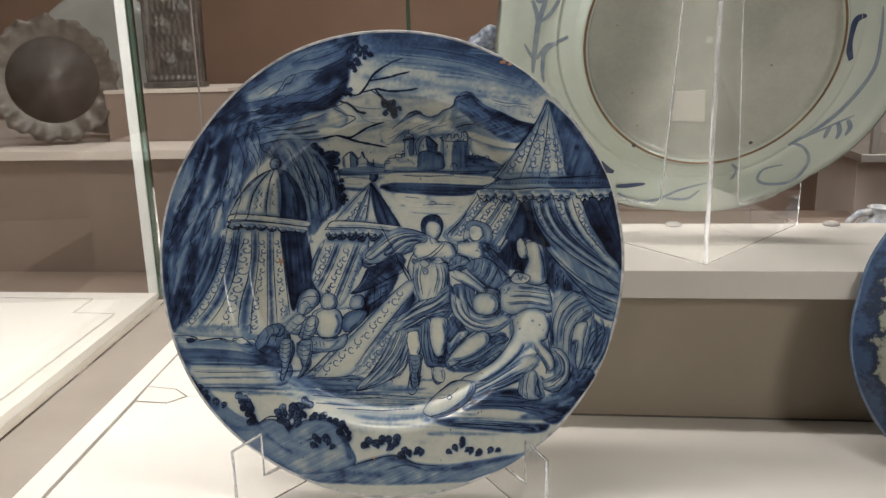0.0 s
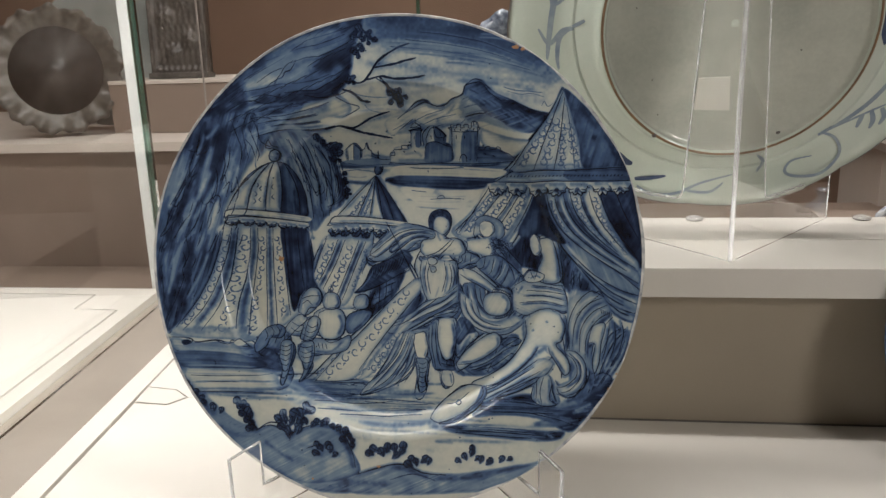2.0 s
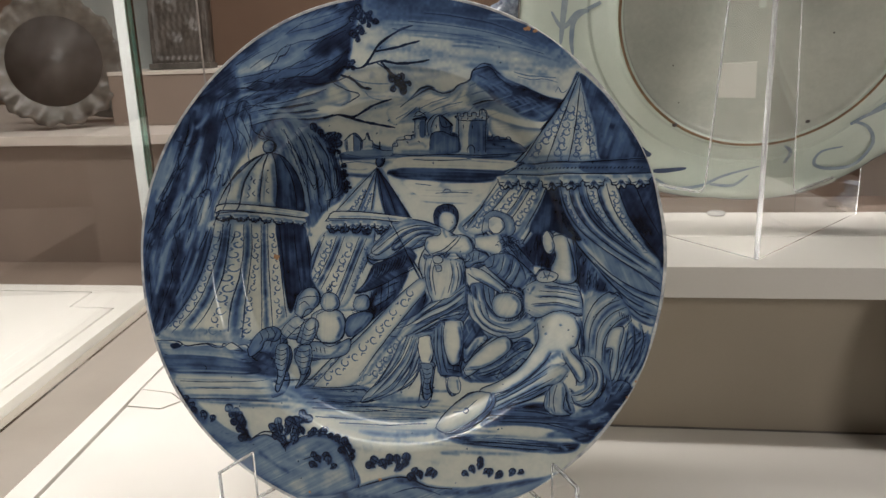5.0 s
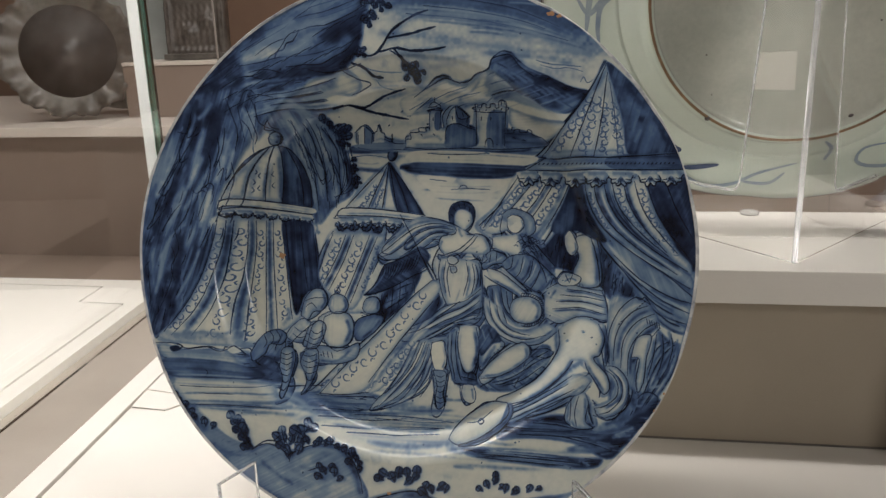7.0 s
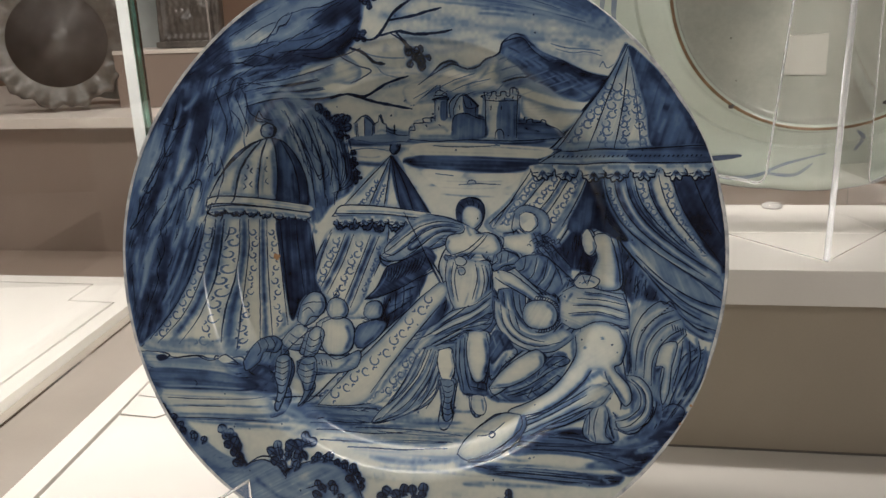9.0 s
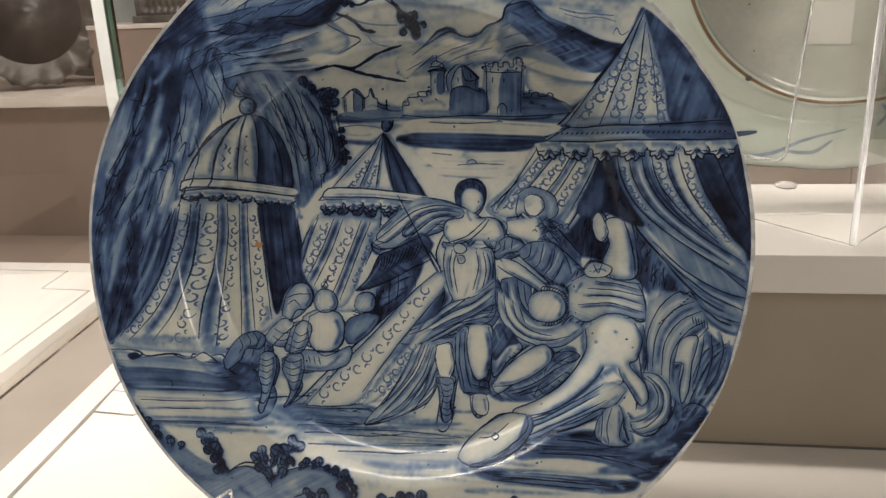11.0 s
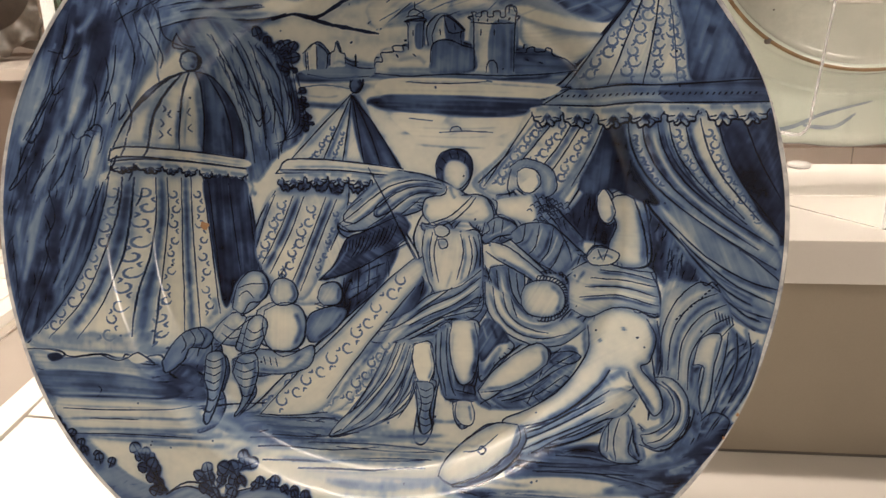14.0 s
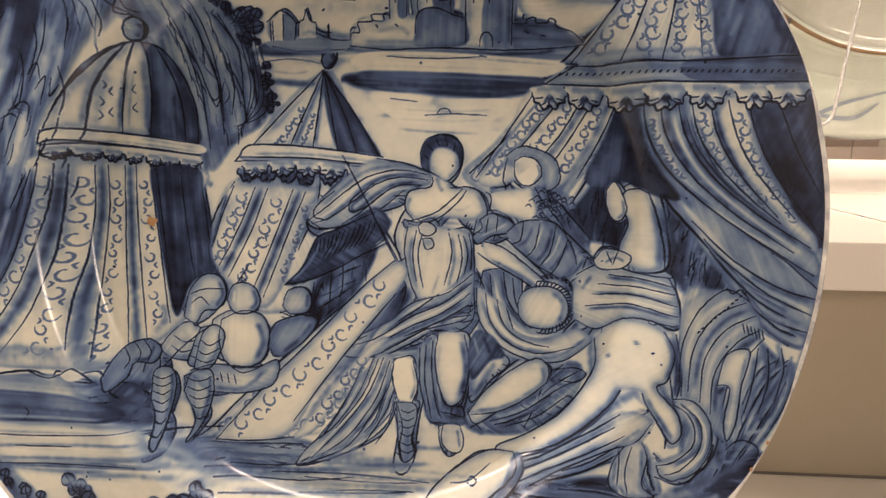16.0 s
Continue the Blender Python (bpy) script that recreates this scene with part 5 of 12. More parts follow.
# folds of cloth, bundles and rock
folds([(60, 16), (-13, -6), (-95, -71), (-160, -137)], [(78, -27), (21, -62), (-60, -106), (-143, -143)], 5, 0.8)
folds([(12, -319), (-28, -405), (-85, -501), (-134, -567)], [(95, -315), (101, -398), (74, -475), (0, -525)], 9, 0.66)
folds([(256, -456), (346, -451), (441, -396), (510, -302)], [(259, -307), (309, -324), (373, -301), (453, -297)], 8, 0.7)
folds([(398, -526), (490, -476), (578, -412), (650, -361)], [(422, -546), (520, -510), (609, -457), (664, -404)], 7, 0.7)
folds([(839, -410), (849, -317), (885, -238), (940, -236)], [(809, -536), (878, -438), (932, -343), (958, -250)], 6, 0.7)
folds([(670, -454), (717, -492), (771, -445), (770, -367)], [(675, -510), (733, -522), (797, -451), (793, -366)], 5, 0.7)
folds([(591, -455), (584, -511), (613, -548)], [(662, -443), (675, -505), (689, -547)], 5, 0.72)
folds([(638, 298), (677, 206), (760, 119), (912, 4), (997, -97)], [(692, 304), (734, 192), (819, 106), (940, 20), (998, -37)], 8, 0.72)
folds([(720, 42), (813, -45), (918, -108), (1000, -135)], [(791, -61), (862, -148), (938, -205), (982, -206)], 6, 0.72)
folds([(-497, 529), (-456, 438), (-396, 293), (-367, 97)], [(-389, 503), (-288, 409), (-236, 297), (-251, 199)], 4, 0.68)
folds([(-617, 794), (-434, 880), (-276, 929), (-165, 973)], [(-659, 614), (-474, 639), (-315, 663), (-204, 775)], 4, 0.74)
folds([(-703, 535), (-588, 570), (-427, 595), (-249, 665)], [(-586, 481), (-476, 518), (-362, 532), (-271, 555)], 7, 0.7)
folds([(-37, 538), (100, 640), (243, 660), (309, 712)], [(101, 540), (261, 596), (377, 605), (551, 585)], 5, 0.66)
folds([(-119, 951), (104, 941), (369, 887), (588, 780)], [(-116, 841), (107, 831), (371, 800), (632, 737)], 6, 0.62)
folds([(-408, -520), (-255, -516), (-101, -511)], [(-395, -570), (-219, -589), (-83, -564)], 5, 0.66)
folds([(351, -559), (506, -539), (660, -561), (794, -529)], [(354, -610), (509, -596), (631, -607), (724, -644)], 6, 0.7)
folds([(245, -660), (387, -649), (542, -651), (695, -657)], [(263, -680), (388, -687), (513, -691), (651, -691)], 5, 0.7)
folds([(-61, -93), (-12, -55), (38, -53)], [(-108, -216), (-58, -189), (-10, -146)], 4, 0.74)
folds([(-490, 110), (-468, -39), (-439, -172)], [(-385, 113), (-359, -2), (-333, -151)], 4, 0.74)
folds([(808, 313), (842, 210), (921, 94), (990, 22)], [(934, 327), (964, 228), (988, 126), (996, 52)], 4, 0.74)
folds([(585, 284), (559, 190), (501, 77)], [(620, 191), (639, 113), (669, 37)], 4, 0.74)
wash([(-624, -765), (-506, -815), (-389, -887), (-250, -936)], 36, 0.42, 0.7)
wash([(-507, -781), (-390, -820), (-274, -881)], 31, 0.3, 0.6)
wash([(-769, -613), (-625, -742), (-483, -825)], 36, 0.62, 0.6)
wash([(-343, -862), (-228, -878), (-113, -916)], 27, 0.66, 0.6)
line([(-357, -773), (-276, -802), (-206, -843)], 3.1, 0.75)
line([(-577, -785), (-459, -846), (-343, -885)], 3.1, 0.7)
line([(21, -886), (110, -858), (200, -879)], 3.1, 0.7)
# light on the cliffs
wash([(-737, 221), (-754, 149), (-771, 77)], 25, 0.2, 0.8)
wash([(-833, 242), (-858, 162), (-892, 89)], 22, 0.2, 0.8)
wash([(-675, 419), (-688, 325), (-716, 245)], 28, 0.24, 0.8)
wash([(-591, 528), (-574, 451), (-586, 376)], 19, 0.22, 0.8)
wash([(-924, 351), (-945, 279), (-959, 207)], 19, 0.24, 0.7)
wash([(-791, 76), (-833, 3), (-893, -80)], 25, 0.24, 0.7)
wash([(-943, 15), (-954, -66), (-944, -148)], 19, 0.22, 0.7)
wash([(-799, 510), (-814, 447), (-832, 400)], 16, 0.3, 0.7)
wash([(-459, 506), (-431, 406), (-390, 277)], 22, 0.22, 0.7)
wash([(-376, 472), (-330, 392), (-304, 328)], 16, 0.24, 0.7)
wash([(-592, 738), (-478, 800), (-342, 840)], 40, 0.26, 0.7)
wash([(-544, 660), (-431, 728), (-341, 785)], 31, 0.3, 0.7)
wash([(-473, 539), (-403, 522), (-340, 476)], 27, 0.34, 0.7)
wash([(-749, 526), (-741, 433), (-766, 323)], 34, 0.78, 0.6)
wash([(-883, 162), (-926, 96), (-960, 63)], 25, 0.78, 0.6)
wash([(-867, -63), (-850, -127), (-893, -195)], 28, 0.8, 0.6)
line([(-754, 370), (-738, 324), (-747, 245), (-771, 228)], 2.7, 0.92)
line([(-724, 102), (-741, 70), (-766, 13)], 2.7, 0.92)
line([(-867, 74), (-850, 2), (-876, -63), (-862, -112)], 2.5, 0.92)
line([(-688, 449), (-695, 371), (-724, 292)], 2.5, 0.9)
line([(-428, 485), (-389, 423), (-375, 359)], 2.5, 0.9)
line([(-321, 360), (-286, 296), (-277, 231)], 2.5, 0.9)
# tent stripes, softly shaded
wash([(-665, 112), (-679, 7), (-702, -90), (-754, -197), (-834, -298)], 31, 0.66, 0.8)
wash([(-618, 114), (-634, 5), (-638, -112), (-630, -221), (-634, -315)], 28, 0.62, 0.8)
wash([(-539, 112), (-544, -9), (-547, -143), (-552, -279)], 22, 0.6, 0.8)
wash([(-702, 111), (-711, 39), (-734, -42), (-783, -133), (-851, -242)], 16, 0.55, 0.7)
wash([(-649, 105), (-657, 6), (-659, -91)], 13, 0.45, 0.6)
wash([(-590, 107), (-596, -10), (-602, -128)], 13, 0.45, 0.6)
wash([(-599, -272), (-605, -317), (-572, -341)], 22, 0.6, 0.7)
wash([(-229, 93), (-264, 2), (-310, -83)], 22, 0.62, 0.8)
wash([(-145, 96), (-167, 5), (-212, -88), (-247, -172)], 22, 0.62, 0.8)
wash([(-182, 95), (-214, 3), (-254, -81)], 16, 0.5, 0.7)
wash([(453, 294), (409, 217), (340, 136)], 22, 0.56, 0.8)
wash([(542, 292), (509, 204), (460, 123), (423, 58)], 22, 0.54, 0.8)
wash([(368, 248), (322, 191), (268, 141)], 13, 0.45, 0.6)
wash([(66, -184), (-23, -262), (-138, -369), (-222, -449)], 22, 0.56, 0.7)
wash([(45, -317), (-36, -405), (-119, -486)], 22, 0.5, 0.7)
# shading on the plain pale shapes
wash([(230, 68), (260, 28), (268, -12)], 25, 0.4, 0.7)
wash([(225, -30), (229, -95), (213, -153)], 19, 0.36, 0.6)
wash([(115, 7), (110, -67), (110, -149)], 16, 0.34, 0.6)
wash([(130, 56), (153, 33), (191, 31), (227, 55)], 14, 0.34, 0.6)
wash([(323, -42), (372, -76), (414, -119)], 13, 0.46, 0.7)
wash([(148, -321), (147, -396), (136, -480)], 16, 0.42, 0.7)
wash([(242, -275), (248, -357), (227, -421)], 16, 0.46, 0.7)
wash([(195, -252), (191, -327), (200, -393)], 14, 0.36, 0.6)
wash([(629, -217), (641, -256), (620, -304)], 25, 0.32, 0.6)
wash([(580, -273), (536, -357), (475, -427)], 19, 0.4, 0.6)
wash([(641, 82), (647, 19), (644, -45)], 16, 0.4, 0.6)
wash([(342, -336), (381, -309), (413, -299)], 16, 0.34, 0.6)
wash([(200, 179), (211, 148), (196, 118)], 13, 0.36, 0.6)
wash([(403, 166), (420, 138), (397, 112)], 13, 0.4, 0.6)
wash([(-241, -172), (-233, -205), (-252, -225)], 13, 0.4, 0.6)
wash([(-232, -264), (-224, -314), (-249, -342)], 13, 0.44, 0.6)
wash([(260, -565), (300, -538), (341, -535)], 16, 0.36, 0.6)
line([(126, 24), (151, 13), (167, 20)], 2.2, 0.85)
line([(214, 64), (240, 46), (258, 20)], 2.2, 0.85)
line([(168, -24), (163, -81), (171, -130)], 2.2, 0.85)
line([(204, -30), (212, -79), (204, -137)], 2.2, 0.85)
line([(619, -79), (648, -85), (674, -101)], 2.2, 0.85)
line([(635, -215), (648, -233), (641, -256)], 2.2, 0.85)
line([(690, -263), (702, -325), (714, -386)], 2.2, 0.85)
line([(343, -369), (382, -342), (405, -308)], 2.2, 0.85)
line([(103, -482), (120, -501), (143, -488)], 2.2, 0.85)
line([(98, -524), (118, -535), (137, -522)], 2.2, 0.85)
# bundle of plain rounded lumps
shape([(-559, -349), (-558, -306), (-500, -289), (-450, -316), (-440, -373), (-469, -404), (-522, -398), (-555, -382)], 0.34, 4, 60, 0.15, 2.5)
shape([(-559, -382), (-526, -391), (-485, -423), (-483, -444), (-525, -423), (-552, -404)], 0.5, 4, 60, 0.15, 2.5)
wash([(-535, -386), (-504, -404), (-459, -394)], 14, 0.7, 0.8)
wash([(-557, -333), (-519, -310), (-480, -310)], 9, 0.12, 0.8)
line([(-562, -319), (-537, -344), (-535, -374)], 2.3, 0.93)
line([(-529, -300), (-504, -328), (-509, -367)], 2.3, 0.93)
line([(-495, -294), (-470, -327), (-471, -365)], 2.3, 0.93)
shape([(-470, -307), (-441, -267), (-402, -241), (-363, -264), (-343, -301), (-381, -332), (-440, -330)], 0.16, 4, 60, 0.1, 2.5)
wash([(-460, -326), (-411, -328), (-362, -312)], 11, 0.45, 0.7)
line([(-436, -277), (-411, -290), (-382, -284)], 2.0, 0.9)
line([(-441, -301), (-416, -314), (-382, -303)], 2.0, 0.9)
shape([(-384, -150), (-355, -125), (-326, -130), (-311, -166), (-325, -200), (-354, -182), (-389, -169)], 0.52, 4, 60, 0.2, 2.7)
shape([(-447, -219), (-423, -180), (-384, -164), (-345, -181), (-334, -205), (-363, -218), (-383, -250), (-402, -232), (-432, -240)], 0.15, 4, 60, 0.08, 2.7)
line([(-398, -179), (-383, -197), (-354, -188)], 2.2, 0.92)
line([(-388, -193), (-369, -206), (-344, -200)], 2.2, 0.92)
wash([(-437, -229), (-402, -219), (-373, -211)], 9, 0.45, 0.7)
shape([(-344, -234), (-305, -211), (-247, -212), (-208, -247), (-209, -295), (-230, -329), (-293, -335), (-333, -320), (-348, -272)], 0.2, 4, 90, 0.1, 2.9)
wash([(-232, -224), (-215, -266), (-231, -317)], 22, 0.68, 0.85)
wash([(-257, -225), (-241, -267), (-255, -318)], 14, 0.5, 0.7)
wash([(-305, -237), (-295, -270), (-304, -299)], 16, 0.06, 0.9)
wash([(-339, -253), (-335, -291), (-323, -319)], 11, 0.5, 0.7)
shape([(-306, -180), (-292, -151), (-268, -143), (-239, -158), (-230, -186), (-247, -209), (-281, -212), (-304, -199)], 0.42, 4, 60, 0.12, 2.9)
wash([(-287, -165), (-291, -182), (-284, -195)], 13, 0.1, 0.9)
wash([(-248, -158), (-238, -183), (-252, -203)], 13, 0.74, 0.8)
line([(-270, -145), (-268, -131), (-264, -145)], 2.2, 0.92)
line([(-305, -204), (-271, -219), (-236, -206)], 2.2, 0.92)
shape([(-373, -254), (-334, -248), (-314, -280), (-333, -320), (-371, -346), (-401, -342), (-392, -303)], 0.2, 4, 60, 0.1, 2.7)
line([(-387, -298), (-357, -304), (-328, -291)], 2.2, 0.92)
line([(-396, -323), (-367, -329), (-338, -315)], 2.2, 0.92)
wash([(-353, -258), (-328, -281), (-343, -313)], 11, 0.5, 0.7)
shape([(-166, -174), (-152, -151), (-124, -148), (-109, -171), (-115, -203), (-151, -208), (-171, -193)], 0.22, 4, 60, 0.1, 2.7)
wash([(-122, -158), (-115, -181), (-127, -198)], 13, 0.6, 0.8)
line([(-185, -210), (-151, -197), (-113, -201)], 2.2, 0.92)
line([(-180, -219), (-146, -225), (-115, -212)], 2.2, 0.92)
shape([(-203, -247), (-170, -231), (-113, -219), (-93, -232), (-131, -272), (-187, -313), (-205, -294)], 0.36, 4, 60, 0.15, 2.5)
wash([(-108, -228), (-140, -267), (-183, -305)], 16, 0.7, 0.8)
wash([(-179, -245), (-150, -236), (-127, -232)], 11, 0.12, 0.8)
shape([(-410, -372), (-361, -350), (-293, -342), (-226, -334), (-244, -373), (-302, -407), (-351, -415), (-400, -400)], 0.3, 4, 170, 0.15, 2.7)
line([(-332, -379), (-335, -393)], 2.0, 0.9)
line([(-322, -377), (-325, -393)], 2.0, 0.9)
line([(-312, -375), (-314, -390)], 2.0, 0.9)
line([(-298, -371), (-299, -386)], 2.0, 0.9)
wash([(-380, -409), (-322, -404), (-263, -384)], 13, 0.66, 0.8)
wash([(-381, -370), (-322, -358), (-264, -349)], 9, 0.1, 0.8)
line([(-381, -356), (-342, -366), (-331, -397)], 2.2, 0.92)
shape([(-484, -376), (-460, -360), (-430, -363), (-418, -401), (-429, -441), (-438, -462), (-466, -458), (-485, -431)], 0.3, 4, 100, 0.15, 2.7)
shape([(-466, -458), (-438, -460), (-423, -491), (-421, -512), (-427, -534), (-456, -546), (-462, -538), (-442, -517), (-447, -486)], 0.24, 4, 100, 0.15, 2.7)
shape([(-410, -391), (-381, -375), (-351, -383), (-341, -417), (-360, -437), (-400, -430)], 0.3, 4, 100, 0.15, 2.7)
shape([(-395, -431), (-350, -435), (-344, -465), (-364, -496), (-386, -525), (-393, -524), (-379, -492)], 0.24, 4, 100, 0.15, 2.7)
line([(-489, -395), (-454, -403), (-420, -390)], 2.5, 0.93)
line([(-488, -415), (-454, -427), (-420, -413)], 2.5, 0.93)
line([(-481, -436), (-452, -449), (-425, -437)], 2.5, 0.93)
line([(-458, -471), (-441, -481), (-428, -478)], 2.2, 0.93)
line([(-448, -486), (-434, -494), (-426, -494)], 2.2, 0.93)
line([(-410, -406), (-375, -414), (-343, -402)], 2.2, 0.93)
line([(-391, -449), (-368, -453), (-345, -446)], 2.2, 0.93)
line([(-384, -468), (-365, -472), (-348, -466)], 2.2, 0.93)
wash([(-432, -373), (-424, -411), (-438, -456)], 11, 0.64, 0.8)
wash([(-438, -469), (-428, -493), (-426, -518)], 9, 0.62, 0.8)
wash([(-353, -388), (-351, -422), (-352, -466)], 9, 0.62, 0.8)
wash([(-477, -385), (-479, -423), (-466, -453)], 8, 0.1, 0.8)
wash([(-551, -417), (-494, -439), (-463, -475)], 19, 0.7, 0.8)
wash([(-412, -527), (-373, -531), (-320, -503)], 16, 0.6, 0.7)
line([(-460, -350), (-402, -289), (-344, -243)], 2.0, 0.9)
line([(-306, -170), (-259, -107)], 2.2, 0.92)
line([(-118, -200), (-86, -137), (-97, -147)], 2.2, 0.92)
line([(-86, -137), (-84, -151)], 2.2, 0.92)
# hatching and panels by the dark cape
line([(-97, -53), (-104, -77)], 2.0, 0.93)
line([(-83, -45), (-91, -72)], 2.0, 0.93)
line([(-69, -41), (-78, -69)], 2.0, 0.93)
line([(-55, -35), (-65, -63)], 2.0, 0.93)
line([(-41, -29), (-52, -59)], 2.0, 0.93)
line([(-27, -22), (-39, -55)], 2.0, 0.93)
line([(-13, -18), (-24, -48)], 2.0, 0.93)
wash([(-106, -82), (-59, -56), (-4, -31)], 11, 0.3, 0.7)
wash([(-153, -126), (-97, -91), (-31, -65)], 11, 0.82, 0.7)
wash([(-3, -59), (3, -105), (-10, -153)], 25, 0.64, 0.7)
wash([(-54, -89), (-53, -136), (-56, -183)], 13, 0.6, 0.7)
line([(-68, -80), (-67, -127), (-70, -193)], 2.2, 0.9)
line([(-40, -79), (-39, -126), (-45, -173)], 2.2, 0.9)
# cape over the shoulder
shape([(144, 104), (94, 134), (19, 142), (-45, 108), (-88, 53), (-125, 9), (-97, -10), (-43, 3), (22, 30), (86, 51), (120, 76)], 0.2, 4, 150, 0.1, 2.7)
wash([(122, 108), (52, 117), (-23, 77), (-87, 15)], 13, 0.66, 0.85)
wash([(120, 87), (53, 85), (-11, 50), (-65, 5)], 11, 0.62, 0.85)
wash([(89, 123), (19, 126), (-39, 92)], 8, 0.58, 0.8)
wash([(112, 97), (47, 100), (-22, 61), (-76, 13)], 9, 0.08, 0.85)
wash([(86, 64), (21, 51), (-32, 17)], 8, 0.08, 0.8)
line([(133, 98), (68, 103), (-12, 66), (-81, 10)], 2.3, 0.94)
line([(106, 118), (30, 123), (-45, 78), (-103, 12)], 2.3, 0.94)
line([(112, 76), (53, 71), (-11, 36), (-54, 6)], 2.2, 0.94)
line([(79, 112), (9, 97), (-44, 52)], 2.0, 0.92)
line([(-97, -1), (-65, 11), (-32, 12)], 2.0, 0.92)
# dress of the tall plain shape
shape([(122, 1), (185, -4), (248, 6), (263, -63), (262, -138), (255, -187), (192, -219), (126, -187), (140, -132), (117, -63)], 0.16, 4, 80, 0.08, 2.9)
wash([(240, -10), (255, -74), (254, -171)], 20, 0.62, 0.8)
wash([(218, -32), (222, -97), (205, -151)], 14, 0.46, 0.7)
wash([(132, -25), (131, -79), (151, -143)], 13, 0.5, 0.75)
wash([(164, -18), (150, -67), (158, -121)], 11, 0.42, 0.7)
wash([(183, -34), (181, -88), (173, -142)], 16, 0.05, 0.9)
wash([(230, -32), (237, -85), (222, -150)], 9, 0.08, 0.85)
line([(163, -15), (146, -67), (150, -132)], 2.0, 0.9)
line([(208, -14), (219, -70), (202, -140)], 2.0, 0.9)
line([(230, -11), (243, -74), (224, -156)], 2.0, 0.9)
line([(247, -8), (257, -74), (245, -160)], 2.0, 0.9)
line([(140, -19), (128, -57), (136, -111)], 1.8, 0.88)
shape([(264, -127), (200, -141), (136, -181), (83, -222), (8, -245), (-30, -276), (-13, -297), (53, -300), (117, -269), (181, -233), (235, -231), (268, -194)], 0.26, 4, 150, 0.12, 2.9)
wash([(262, -138), (190, -165), (126, -211), (51, -250), (-3, -272)], 13, 0.7, 0.85)
wash([(265, -175), (201, -192), (138, -230), (74, -268)], 11, 0.7, 0.85)
wash([(249, -158), (180, -185), (116, -229), (35, -265)], 9, 0.06, 0.9)
wash([(255, -194), (191, -212), (128, -250), (52, -283)], 8, 0.06, 0.9)
wash([(211, -146), (152, -177), (94, -221)], 8, 0.08, 0.85)
line([(262, -143), (195, -160), (128, -206), (41, -254), (-14, -272)], 2.3, 0.94)
line([(265, -170), (201, -189), (136, -232), (63, -268)], 2.3, 0.94)
line([(261, -192), (191, -208), (128, -247), (47, -287)], 2.2, 0.94)
line([(221, -142), (158, -175), (94, -223), (30, -251)], 2.0, 0.92)
line([(170, -220), (117, -255), (63, -283)], 2.0, 0.92)
shape([(17, -181), (59, -136), (97, -118), (108, -144), (88, -194), (29, -240), (-4, -242)], 0.5, 4, 60, 0.15, 2.3)
wash([(44, -169), (76, -146), (92, -145)], 9, 0.3, 0.7)
# sash and sleeve lumps
shape([(98, 22), (146, 18), (204, 61), (240, 91), (251, 75), (210, 40), (163, -5), (104, 1)], 0.3, 3, 150, 0.12, 2.2)
line([(109, 12), (157, 8), (209, 50), (244, 80)], 2.0, 0.92)
shape([(136, 18), (162, 28), (180, 11), (163, -8), (140, -5)], 0.28, 3, 60, 0.12, 2.3)
shape([(142, -10), (161, -7), (166, -30), (147, -35)], 0.24, 3, 60, 0.12, 2.2)
shape([(214, 87), (258, 97), (288, 71), (288, 23), (254, 6), (221, 32)], 0.22, 4, 60, 0.1, 2.7)
shape([(268, 44), (310, 51), (348, 26), (344, -6), (297, -27), (260, -15)], 0.36, 4, 60, 0.15, 2.5)
wash([(272, 81), (281, 44), (264, 14)], 14, 0.62, 0.8)
wash([(233, 77), (247, 54), (239, 30)], 11, 0.06, 0.85)
wash([(280, 13), (312, 8), (339, 4)], 9, 0.7, 0.8)
wash([(285, 29), (311, 35), (335, 23)], 6, 0.1, 0.8)
line([(274, 23), (306, 24), (338, 9)], 2.0, 0.93)
line([(270, -1), (302, -3), (329, -12)], 2.0, 0.93)
line([(300, 47), (311, 24), (304, -18)], 2.0, 0.93)
# draped band behind and the knot
shape([(364, 26), (416, 39), (459, 14), (508, -27), (546, -67), (528, -127), (486, -118), (442, -72), (376, -21)], 0.32, 4, 40, 0.12, 2.5)
wash([(396, 27), (391, 1), (376, -16)], 11, 0.66, 0.85)
wash([(438, 18), (427, -19), (404, -41)], 11, 0.66, 0.85)
wash([(476, -12), (460, -50), (436, -67)], 11, 0.68, 0.85)
wash([(514, -48), (492, -80), (469, -99)], 11, 0.68, 0.85)
wash([(417, 26), (408, -9), (389, -26)], 8, 0.08, 0.85)
wash([(458, 0), (442, -37), (420, -54)], 8, 0.08, 0.85)
wash([(494, -32), (475, -65), (453, -83)], 8, 0.08, 0.85)
line([(406, 33), (405, -4), (385, -21)], 2.2, 0.93)
line([(443, 18), (435, -29), (409, -46)], 2.2, 0.93)
line([(481, -12), (470, -55), (442, -73)], 2.2, 0.93)
line([(519, -44), (505, -85), (480, -107)], 2.2, 0.93)
shape([(284, -89), (315, -82), (368, -80), (382, -165), (437, -211), (498, -176), (540, -174), (532, -222), (460, -263), (375, -267), (310, -222), (280, -148)], 0.3, 4, 130, 0.12, 2.5)
wash([(295, -104), (319, -189), (385, -245), (470, -241), (531, -196)], 14, 0.68, 0.85)
wash([(326, -98), (345, -167), (395, -218)], 11, 0.64, 0.85)
wash([(311, -104), (335, -183), (390, -231), (464, -228)], 9, 0.06, 0.9)
wash([(287, -137), (311, -206), (375, -253), (449, -253)], 8, 0.06, 0.85)
line([(300, -96), (319, -178), (380, -238), (464, -236), (530, -185)], 2.3, 0.94)
